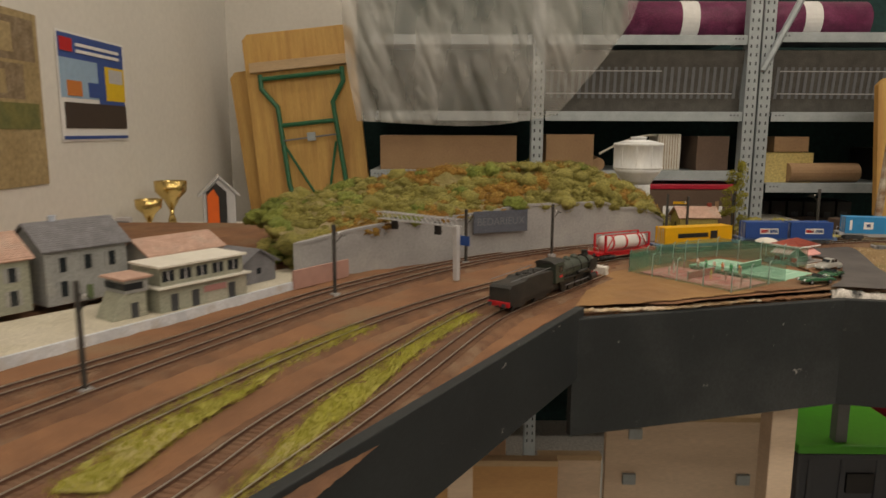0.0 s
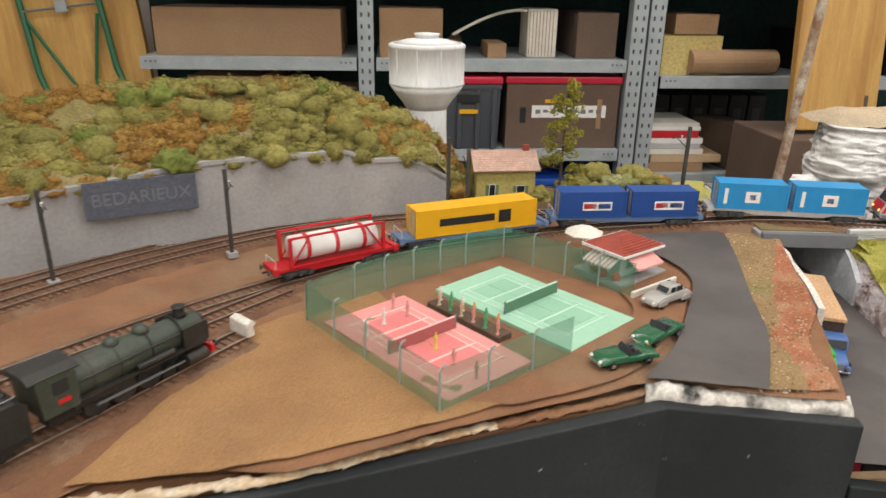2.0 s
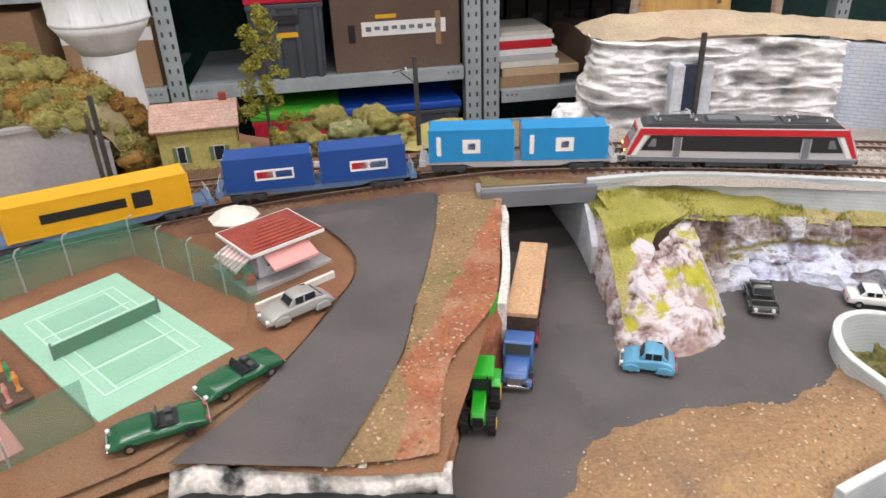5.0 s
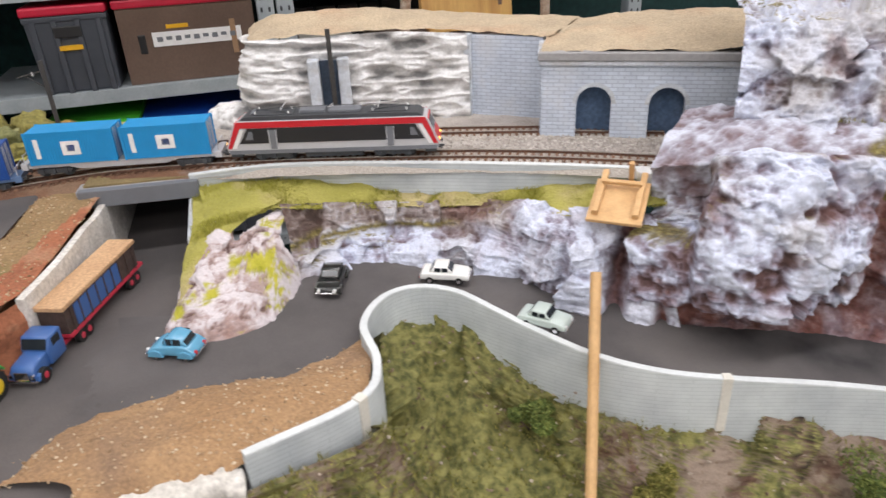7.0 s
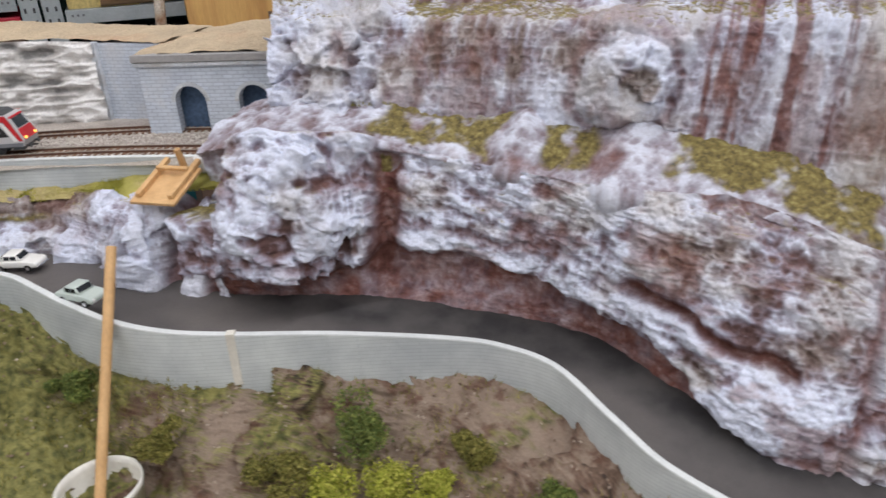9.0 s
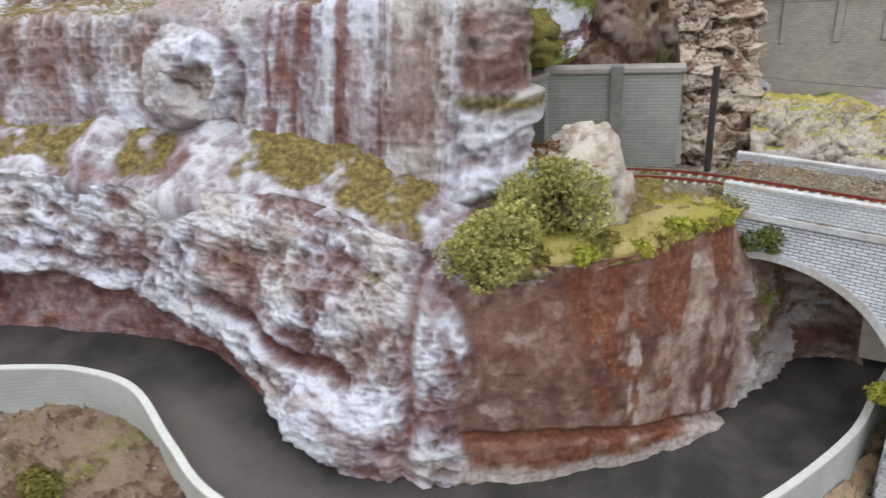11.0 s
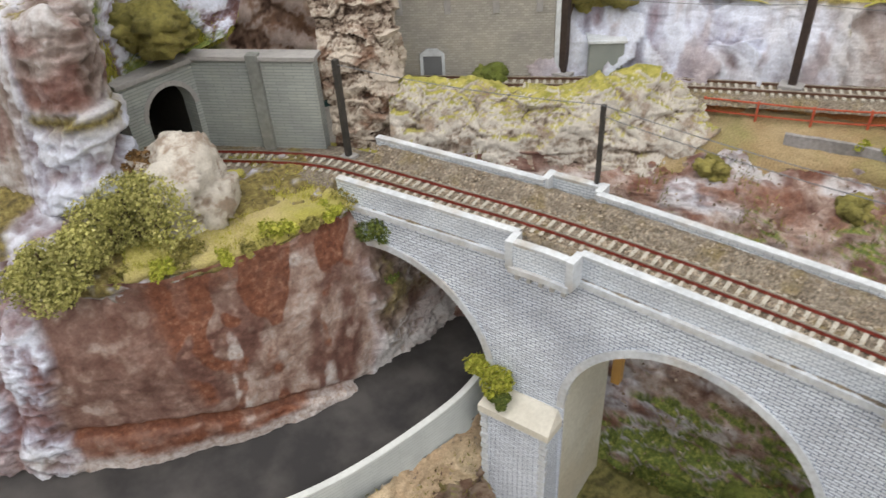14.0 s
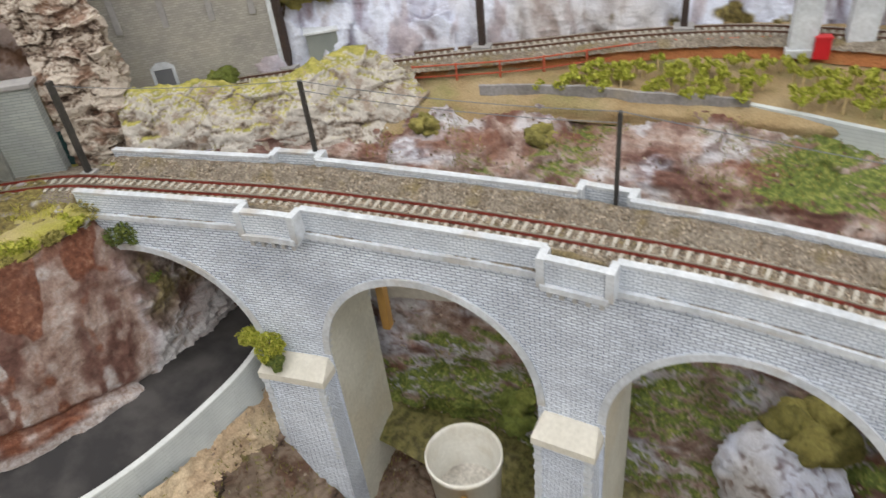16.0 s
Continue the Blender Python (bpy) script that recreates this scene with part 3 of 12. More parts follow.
    d, rel = d + 0.003 * c, rel + 0.35 * c
    # rusty cleft at the corner, greyer rock before it
    c = np.exp(-((w1 - 0.955 + 0.1 * (0.99 - z)) / 0.008) ** 2)
    d, rust = d - 0.007 * c, np.maximum(rust, 0.8 * c)
    grey = np.maximum(grey, 0.8 * np.exp(-((w1 - 0.915) / 0.035) ** 2) * smooth(z, 0.9, 0.95))
    c = smooth(fbm(p * np.array([1, 1, 1.8]), 24, 5, 330), 0.08, 0.34) * (1 - brown)
    rust = np.maximum(rust, 0.6 * c * (1 - 0.5 * knobs))
    # the brown face: flat, with a stepped foot under a level crack
    step = np.interp(w1, [0.93, 0.96, 1.07, 1.17, 1.23, 1.26], [0.882, 0.88, 0.873, 0.853, 0.836, 0.82]) + 0.0025 * fbm(p, 30, 2, 340)
    base = np.interp(w1, [0.95, 1.12, 1.25, 1.33], [0.853, 0.836, 0.826, 0.812])
    c = np.exp(-((z - step) / 0.0035) ** 2) * brown
    under_ = (1 - smooth(z, step - 0.003, step)) * brown
    d = d - 0.006 * c + 0.004 * under_ - 0.004 * brown
    d = d + brown * (0.004 * np.abs(vnoise(np.stack([w * 22 + z * 6, z * 5, w * 0], 1), 341)) + 0.0012 * fbm(np.stack([w * 150, z * 45, w * 0], 1), 1.0, 3, 342))
    panel = (1 - smooth(w1 + 0.25 * (z - 0.92), 1.092, 1.108))
    blot = fbm(np.stack([w * 26, z * 15, w * 0 + 3], 1), 1.0, 4, 343)
    tan = np.clip(0.18 * panel + (1 - panel) * smooth(blot, -0.32, 0.1) + 0.5 * smooth(fbm(p, 70, 3, 344), 0.15, 0.4), 0, 1)
    run = vnoise(np.stack([w * 66 + 1.6 * fbm(p, 26, 2, 345), z * 13 + 2.4, w * 0], 1), 346) + 0.5 * vnoise(np.stack([w * 30, z * 9, w * 0], 1), 351)
    drip = (1 - 0.9 * panel) * smooth(run + 0.35 * fbm(p, 70, 3, 347), 0.2, 0.4) * 0.92
    drip = np.maximum(drip, (1 - panel) * smooth(z, 0.962, 0.972) * 0.7)
    drip = np.maximum(drip, 0.9 * np.clip(1.6 * c, 0, 1))
    drip = np.maximum(drip, under_ * np.clip(0.55 + 0.8 * fbm(p * np.array([1, 1, 3]), 30, 3, 348), 0, 1))
    foot = (1 - smooth(z + 0.006 * fbm(p, 40, 3, 349), base + 0.006, base + 0.016)) * 0.85
    foot = np.maximum(foot, (1 - panel) * 0.8 * smooth(vnoise(np.stack([w * 55, z * 9 + 7, w * 0], 1), 352) + 0.3 * fbm(p, 80, 3, 353), 0.42, 0.62) * (1 - drip))
    far = smooth(w1, 1.252, 1.268)
    grey, rel = np.maximum(grey, far), rel - far * (0.25 * smooth(z, 0.85, 0.88) - 0.3 * (1 - smooth(z, 0.835, 0.855)))
    rust = rust * (1 - 0.5 * far)
    c = lambda a: np.clip(a, 0, 1)
    return d, {"relief": c(rel), "rust": c(rust), "grey": c(grey), "brown": c(brown), "tan": c(tan), "drip": c(drip), "foot": c(foot)}


def upper_relief(p, n):
    """The upper cliff: a level wall washed with streaks, a round knob, a fluted slab and stacked blocks at its end."""
    w, z = p[:, 0] - p[:, 1], p[:, 2]
    wob = 0.008 * fbm(p, 30, 3, 401)
    w1, z1 = w + 1.4 * wob, z + 0.7 * wob
    drag, mid = dragged(p, 410, 0.05), fbm(p, 17, 3, 411)
    lump, fine = fbm(p, 48, 4, 412), fbm(p, 150, 3, 413, True)
    flute = fbm(np.stack([w * 46 - 4.0 * (z - 1.05), z * 5.5, w * 0], 1), 1.0, 4, 414)
    wide = fbm(np.stack([w * 21 - 4.0 * (z - 1.05), z * 3.0, w * 0 + 5], 1), 1.0, 3, 415)
    slab = smooth(w1, 0.735, 0.765) * (1 - smooth(w1, 0.955, 0.985))
    flat = smooth(w1, 0.375, 0.4) * (1 - smooth(w1, 0.6, 0.65))
    rough = 1 - 0.7 * np.maximum(slab, flat)
    kn = facets(p + 0.006 * fbm(p, 45, 3, 416)[:, None], 0.024, 417, 1.4)[0]
    d = rough * (0.01 * mid + 0.005 * lump + 0.003 * drag + 0.0015 * fine) + 0.0012 * fine
    d = d + slab * (0.007 * flute + 0.008 * wide) + flat * (0.0028 * flute + 0.0022 * wide)
    left = 1 - smooth(w1, 0.36, 0.39)
    d = d + left * (0.004 + 0.012 * kn)
    rel = 0.5 + 0.24 * lump + 0.16 * drag * (1 - np.maximum(flat, slab)) + 0.22 * fine + slab * (0.34 * flute + 0.02) + flat * (0.34 * flute + 0.14 * wide - 0.1) + left * (0.22 * kn + 0.1)
    rust = slab * smooth(-flute + 0.25 * fbm(p, 40, 3, 418), 0.14, 0.4) * (1 - smooth(w1, 0.89, 0.93)) * 0.85
    grey = np.clip(1.5 * fbm(p, 22, 4, 419) + 0.15, 0, 0.85) * (1 - 0.6 * slab)
    rust = np.maximum(rust, 0.55 * smooth(fbm(p * np.array([1, 1, 0.6]), 24, 5, 432), 0.14, 0.4) * (1 - slab))
    grey = np.maximum(grey, flat * smooth(-flute + 0.4 * fbm(p, 30, 3, 420), 0.02, 0.4) * smooth(z, 1.07, 1.1) * 0.9)
    rust = np.maximum(rust, flat * 0.35 * smooth(-flute + 0.5 * fbm(p, 40, 3, 426), 0.25, 0.5))
    rel = rel + flat * 0.25 * (1 - smooth(z + 0.3 * wob, 1.085, 1.1))
    drape = smooth(w1, 0.88, 0.92) * (1 - smooth(w1, 0.965, 0.985))
    grey, rel = np.maximum(grey, drape * smooth(wide - 0.5 * flute, -0.35, 0.3)), rel - 0.1 * drape + 0.2 * drape * flute
    rust = np.maximum(rust, 0.5 * slab * smooth(fbm(np.stack([w * 30, z * 12, w * 0], 1), 1.0, 4, 433), 0.1, 0.35))
    # the round knob
    knob = dome(w1, z1, 0.68, 1.092, 0.052, 0.037, 2.2)
    d = d + 0.02 * np.sqrt(knob) + np.clip(knob * 2, 0, 1) * 0.01 * kn
    pit = dome(w1, z1, 0.695, 1.088, 0.024, 0.016, 2.0)
    d, grey = d - 0.012 * pit, np.maximum(grey, 0.9 * np.clip(2 * pit, 0, 1))
    rel = rel + 0.25 * wide * slab + 0.2 * np.clip(2 * knob, 0, 1) * (1 - np.clip(2 * pit, 0, 1))
    c = np.exp(-((np.sqrt(((w1 - 0.68) / 0.056) ** 2 + ((z1 - 1.092) / 0.041) ** 2) - 1.08) / 0.13) ** 2)
    rust = np.maximum(rust, 0.55 * c)
    # stacked blocks
    blk = smooth(w1, 0.965, 0.985)
    zb_ = z1 - 0.22 * (w - 0.98) + 0.007 * fbm(p, 26, 3, 430)
    for za, zb, out in ((1.046, 1.07, 0.007), (1.012, 1.034, 0.005)):
        b = smooth(zb_, za, za + 0.004) * (1 - smooth(zb_, zb - 0.003, zb)) * blk
        d, rel = d + out * b, rel + 0.16 * b
    for zc in (1.04, 1.008):
        b = np.exp(-((zb_ - zc) / 0.0045) ** 2) * blk * smooth(fbm(p, 22, 2, 431 + int(zc * 100)), -0.5, 0.1)
        d, rust = d - 0.005 * b, np.maximum(rust, 0.9 * b)
    b = smooth(z1, 1.078, 1.09) * blk * (1 - smooth(z, 1.15, 1.17))
    rust, grey = np.maximum(rust, 0.75 * b * smooth(fbm(p, 34, 3, 421), -0.3, 0.2)), np.maximum(grey, 0.9 * b)
    rel = rel - 0.18 * b
    # broken rim under the terrace
    rim = np.exp(-((z - 1.137) / 0.006) ** 2)
    d, rel = d + 0.004 * rim * (0.6 + fbm(p, 60, 3, 422)), rel + 0.15 * rim
    high = smooth(z, 1.146, 1.16)
    grey = np.maximum(grey, 0.6 * high)
    zero = np.zeros(len(p))
    c = lambda a: np.clip(a, 0, 1)
    return d, {"relief": c(rel), "rust": c(rust), "grey": c(grey), "brown": zero, "tan": zero, "drip": zero, "foot": zero}


def low_relief(p, n):
    """Low rocks along the road: a ledge in two tiers that turns into upright pillars."""
    w, z = p[:, 0] - p[:, 1], p[:, 2]
    wob = 0.006 * fbm(p, 40, 3, 501)
    w1 = w + 1.4 * wob
    drag, lump, fine = dragged(p, 510, 0.05), fbm(p, 45, 4, 511), fbm(p, 150, 3, 512, True)
    pill = smooth(w1, 0.0, 0.04)
    kn = facets(p * np.array([1, 1, 0.6]) + 0.008 * fbm(p, 40, 2, 516)[:, None], 0.032, 517, 1.5)[0]
    d = 0.008 * fbm(p, 20, 3, 513) + 0.01 * kn + 0.005 * lump + 0.0022 * drag + 0.0014 * fine
    rel = 0.46 + 0.3 * lump + 0.1 * drag + 0.24 * fine + 0.22 * kn
    rust, grey = np.clip(0.9 * fbm(p, 26, 4, 514) - 0.1, 0, 0.6), np.clip(1.4 * fbm(p, 18, 3, 515) + 0.25, 0, 0.8)
    for w0, wide, deep in ((0.158, 0.010, 0.02), (0.214, 0.007, 0.012)):
        k = np.exp(-((w1 - w0) / wide) ** 2)
        d, rel, rust = d - deep * k, rel * (1 - 0.5 * k), np.maximum(rust, 0.75 * k)
    rel, grey = rel + 0.12 * pill, grey * (1 - 0.5 * pill)
    tier = np.exp(-((z + wob - 0.962) / 0.006) ** 2) * (1 - pill)
    d, rel = d - 0.006 * tier, rel + 0.18 * (1 - pill) * (1 - smooth(z + wob, 0.955, 0.962)) - 0.2 * (1 - pill) * smooth(z, 0.968, 0.975)
    grey = np.maximum(grey, 0.9 * (1 - pill) * smooth(z, 0.966, 0.972))
    zero = np.zeros(len(p))
    c = lambda a: np.clip(a, 0, 1)
    return d, {"relief": c(rel), "rust": c(rust), "grey": c(grey), "brown": zero, "tan": zero, "drip": zero, "foot": zero}


def white_relief(p, n):
    """A pale wall knifed on in slanting strokes, washed with pink and light blue."""
    w, z = p[:, 0] - p[:, 1], p[:, 2]
    a, b = 0.8 * w + 0.6 * z, 0.8 * z - 0.6 * w
    stroke = fbm(np.stack([a * 55 + 2 * fbm(p, 14, 2, 701), b * 16, w * 0], 1), 1.0, 4, 702)
    other = fbm(np.stack([(w - 0.5 * z) * 34, z * 14, w * 0 + 4], 1), 1.0, 4, 703)
    slabs = facets(p * np.array([1, 1, 0.6]) + 0.012 * fbm(p, 30, 2, 704)[:, None], 0.045, 705, 1.5)[0]
    d = 0.013 * slabs + 0.006 * stroke + 0.003 * other + 0.001 * fbm(p, 120, 3, 706, True)
    zero = np.zeros(len(p))
    rel = np.clip(0.68 + 0.4 * stroke + 0.3 * other + 0.12 * slabs, 0, 1)
    rust = 0.5 * smooth(other + 0.3 * stroke, 0.2, 0.5)
    return d, {"relief": rel, "rust": rust, "grey": np.clip(1.6 * fbm(p, 14, 3, 707) + 0.4, 0, 0.9), "brown": zero, "tan": zero, "drip": zero, "foot": zero}


def ledge_relief(p, n):
    zero = np.zeros(len(p))
    d = 0.006 * fbm(p, 22, 3, 601) + 0.004 * fbm(p, 60, 4, 602) + 0.0012 * fbm(p, 160, 3, 603, True)
    w = p[:, 0] - p[:, 1]
    for w0, wide in ((0.565, 0.022), (0.69, 0.028)):
        d = d + 0.012 * np.exp(-((w + 0.012 * fbm(p, 30, 3, 604) - w0) / wide) ** 2)
    rel = np.clip(0.52 + 0.4 * fbm(p, 60, 4, 602) + 0.2 * fbm(p, 160, 3, 603, True), 0, 1)
    rust = np.clip(1.2 * fbm(p, 40, 4, 605) - 0.1, 0, 0.8)
    return d, {"relief": rel, "rust": rust, "grey": zero + 0.3, "brown": zero, "tan": zero, "drip": zero, "foot": zero}


def ledge_moss(v, n):
    """Moss in three patches along the ledge, rock standing bare between them."""
    w = v[:, 0] - v[:, 1] + 0.03 * fbm(v, 26, 3, 610)
    k = np.zeros(len(v))
    for a, b in ((0.385, 0.545), (0.59, 0.655), (0.735, 0.955), (1.0, 1.4)):
        k = np.maximum(k, smooth(w, a - 0.006, a + 0.006) * (1 - smooth(w, b - 0.006, b + 0.006)))
    front = crv(LEDGE_FRONT, 120)[:, :2]
    off = np.min(np.hypot(v[:, None, 0] - front[None, :, 0], v[:, None, 1] - front[None, :, 1]), axis=1)
    k = k * smooth(off + 0.014 * fbm(v, 42, 4, 612) + 0.01 * smooth(w, 1.0, 1.05), 0.006, 0.011)
    return k * smooth(0.75 * fbm(v, 70, 4, 611) + 0.55, 0.1, 0.45)


def second_material(ob, material, pick):
    """Gives the faces that pick chooses by their middle another paint."""
    me = ob.data
    me.materials.append(material)
    c = np.zeros(len(me.polygons) * 3)
    me.polygons.foreach_get("center", c)
    c = c.reshape(-1, 3)
    me.polygons.foreach_set("material_index", pick(c).astype(np.int32))
    return ob


def ravine_relief(p, n):
    """Ravine side: level ledges of brown and tan with rusty washes, brushed lavender-white towards the rim."""
    w, z = p[:, 0] - p[:, 1], p[:, 2]
    d, rel, rust = crag(0.013, 0.024, 91, None, 0.55)(p, n)
    ledge = fbm(np.stack([w * 9 + 1.5 * fbm(p, 20, 2, 801), z * 62, w * 0], 1), 1.0, 3, 802)
    fine = fbm(p, 150, 3, 803, True)
    d = d + 0.005 * ledge + 0.0012 * fine
    lav = smooth(fbm(p * np.array([1, 1, 2.2]), 24, 4, 804) + 0.22 * smooth(z, 0.94, 0.962) + 0.25 * smooth(-z, -0.86, -0.82) + 0.2 * ledge, 0.2, 0.5)
    tan = smooth(fbm(p, 32, 4, 805) + 0.5 * ledge, -0.45, 0.15)
    drip = 0.6 * smooth(fbm(p * np.array([1, 1, 1.8]), 20, 4, 806), 0.12, 0.35)
    foot = 0.4 * smooth(ledge + fbm(p, 70, 3, 807), 0.35, 0.7)
    c = lambda a: np.clip(a, 0, 1)
    return d, {"relief": c(0.5 * rel + 0.3 + 0.3 * fine), "rust": c(0.5 * rust), "grey": c(0.75 + fbm(p, 30, 3, 808)), "brown": c(1 - 0.85 * lav), "tan": c(tan), "drip": c(drip), "foot": c(foot)}


def lumpy(amp, scale=30.0, seed=1):
    return lambda p, n: amp * fbm(p, scale, 5, seed)


# ---- bmesh helpers ----
def part(name, bm, material, parent=None, label="", shade=False):
    me = bpy.data.meshes.new(name)
    bm.to_mesh(me)
    bm.free()
    me.materials.append(material)
    if shade:
        me.polygons.foreach_set("use_smooth", [True] * len(me.polygons))
    ob = new(name, me)
    if parent:
        ob.parent = parent
    return tagged(ob, label) if label else ob


def empty(name, m, label="", category="", group="", kind=""):
    ob = new(name)
    ob.empty_display_size = 0.02
    ob.matrix_world = m
    return tagged(ob, label, category, group, kind)


def add_box(bm, x0, x1, y0, y1, z0, z1, bevel=0.0, taper=1.0):
    r = bmesh.ops.create_cube(bm, size=1.0)
    for v in r["verts"]:
        k = taper if v.co.z > 0 else 1.0
        v.co = Vector(((x0 + x1) / 2 + v.co.x * (x1 - x0) * k, (y0 + y1) / 2 + v.co.y * (y1 - y0) * k, (z0 + z1) / 2 + v.co.z * (z1 - z0)))
    if bevel:
        es = list({e for v in r["verts"] for e in v.link_edges})
        bmesh.ops.bevel(bm, geom=es, offset=bevel, segments=2, profile=0.6, affect="EDGES")
    return bm


def box(x0, x1, y0, y1, z0, z1, bevel=0.0, taper=1.0):
    return add_box(bmesh.new(), x0, x1, y0, y1, z0, z1, bevel, taper)


def add_cyl(bm, p, q, r0, r1=None, seg=16, caps=True):
    p, q = Vector(p), Vector(q)
    m = Matrix.Translation((p + q) / 2) @ (q - p).to_track_quat("Z", "Y").to_matrix().to_4x4()
    bmesh.ops.create_cone(bm, cap_ends=caps, segments=seg, radius1=r0, radius2=r0 if r1 is None else r1, depth=(q - p).length, matrix=m)
    return bm


def cyl(p, q, r0, r1=None, seg=16):
    return add_cyl(bmesh.new(), p, q, r0, r1, seg)


def turned(profile, seg=32):
    """A body turned about z from (radius, height) pairs."""
    bm = bmesh.new()
    rings = []
    for r, z in profile:
        rings.append([bm.verts.new((r * math.cos(2 * math.pi * k / seg), r * math.sin(2 * math.pi * k / seg), z)) for k in range(seg)])
    for a, b in zip(rings, rings[1:]):
        for k in range(seg):
            bm.faces.new((a[k], a[(k + 1) % seg], b[(k + 1) % seg], b[k]))
    bm.faces.new(rings[0][::-1])
    bm.faces.new(rings[-1])
    return bm


def prism(outline, y0, y1, bevel=0.0):
    """An (x, z) outline pushed through from y0 to y1."""
    bm = bmesh.new()
    a = [bm.verts.new((x, y0, z)) for x, z in outline]
    b = [bm.verts.new((x, y1, z)) for x, z in outline]
    n = len(outline)
    bm.faces.new(a)
    bm.faces.new(b[::-1])
    for k in range(n):
        bm.faces.new((a[k], b[k], b[(k + 1) % n], a[(k + 1) % n]))
    bmesh.ops.recalc_face_normals(bm, faces=bm.faces)
    if bevel:
        bmesh.ops.bevel(bm, geom=list(bm.edges), offset=bevel, segments=2, profile=0.6, affect="EDGES")
    return bm


def tube_path(pts, r, seg=8, closed=False):
    """One continuous round bar through the points."""
    bm = bmesh.new()
    pts = [Vector(p) for p in pts]
    dirs = [(b - a).normalized() for a, b in zip(pts, pts[1:])]
    ring_dirs = [dirs[0]] + [(a + b).normalized() for a, b in zip(dirs, dirs[1:])] + [dirs[-1]]
    side = dirs[0].orthogonal().normalized()
    rings = []
    for p, d in zip(pts, ring_dirs):
        side = (side - d * side.dot(d)).normalized()
        up = d.cross(side)
        rings.append([bm.verts.new(p + (side * math.cos(2 * math.pi * k / seg) + up * math.sin(2 * math.pi * k / seg)) * r) for k in range(seg)])
    for a, b in zip(rings, rings[1:]):
        for k in range(seg):
            bm.faces.new((a[k], a[(k + 1) % seg], b[(k + 1) % seg], b[k]))
    bm.faces.new(rings[0][::-1])
    bm.faces.new(rings[-1])
    return bm


def heading_pose(p, d, z=None):
    """A pose at p whose x axis points along d."""
    d = np.array(d, float)
    m = Matrix.Rotation(math.atan2(d[1], d[0]), 4, "Z")
    return Matrix.Translation((float(p[0]), float(p[1]), float(p[2] if z is None else z))) @ m


def swept(name, path, section, material, closed_section=True, uv=True):
    """A cross-section of (sideways, up) pairs swept along a path of points."""
    path = np.asarray(path, float)
    t = np.gradient(path, axis=0)
    t[:, 2] = 0
    t /= np.linalg.norm(t, axis=1, keepdims=True)
    side = np.stack([-t[:, 1], t[:, 0], np.zeros(len(t))], 1)
    k = len(section)
    v, u = [], []
    s = np.r_[0, np.cumsum(np.linalg.norm(np.diff(path, axis=0), axis=1))]
    for i, p in enumerate(path):
        for a, b in section:
            q = p + side[i] * a
            v.append((q[0], q[1], p[2] + b))
            u.append((s[i], p[2] + b))
    f = []
    for i in range(len(path) - 1):
        for j in range(k if closed_section else k - 1):
            a, b = i * k + j, i * k + (j + 1) % k
            f.append((a, b, b + k, a + k))
    if closed_section:
        f.append(tuple(range(k))[::-1])
        f.append(tuple((len(path) - 1) * k + j for j in range(k)))
    return mesh_from(name, v, f, material, shade=False, uv=u)


# ---- room ----
def slab(name, x0, x1, y0, y1, z0, z1, material, label, category):
    return tagged(part(name, box(x0, x1, y0, y1, z0, z1), material), label, category, "", "structure")


slab("floor", -1.0, 3.6, -2.2, 3.1, -0.1, 0.0, FLOOR_GREY, "worn grey concrete workshop floor", "floor")
slab("wall_west", -1.0, -0.88, -2.2, 2.85, 0.0, 2.7, ROOM_WHITE, "white painted wall hung with posters", "wall")
slab("wall_north", -1.0, 3.6, 2.85, 3.0, 0.0, 2.7, ROOM_WHITE, "white painted rear wall behind the shelving", "wall")
slab("wall_east", 3.5, 3.6, -2.2, 2.85, 0.0, 2.7, ROOM_WHITE, "plain white painted wall", "wall")
slab("wall_south", -0.88, 3.5, -2.2, -2.1, 0.0, 2.7, ROOM_WHITE, "plain white painted wall", "wall")
slab("ceiling", -1.0, 3.6, -2.2, 3.0, 2.7, 2.8, ROOM_WHITE, "white ceiling with assumed tube lights, out of view", "ceiling")


# ---- the board with station, courts and upper road ----
def plateau(x, y):
    return 0.987 + 0.009 * smooth(x, 0.12, 0.36) + 0.014 * smooth(x, 0.52, 0.86) * smooth(y, 1.12, 1.26)


def ground_from(name, curves, nu, nv, material, lift, amp, label, category="ground", scale=60.0):
    g = sheet_points([[(x, y, 0) for x, y in c] for c in curves], nu, nv).reshape(-1, 3)
    g[:, 2] = plateau(g[:, 0], g[:, 1]) + lift
    d = amp * fbm(g, scale, 4, 4)
    g[:, 2] += d
    return tagged(new(name, mesh_from(name, g, grid_faces(nu, nv), material, uv=g[:, :2], attrs={"relief": d * 0 + 0.5})), label, category, "", "structure")


ground_from("ground", [[(-0.88, -0.9), (-0.034, 0.543), (0.158, 0.871), (0.30, 0.888), (0.40, 0.925), (0.5, 0.958), (0.555, 0.974), (0.63, 0.952), (0.684, 0.944)],
                       [(-0.88, 0.5), (-0.2, 1.0), (0.2, 1.08), (0.45, 1.1), (0.6, 1.1), (0.747, 1.1)],
                       [(-0.88, 1.1), (-0.2, 1.25), (0.2, 1.29), (0.5, 1.3), (0.6, 1.3), (0.796, 1.3)],
                       [(-0.88, 1.75), (-0.2, 1.72), (0.2, 1.68), (0.45, 1.60), (0.62, 1.47), (0.75, 1.42), (0.79, 1.39)]],
            220, 160, SOIL, 0.0, 0.002, "brown model railway ground of ballast and soil")
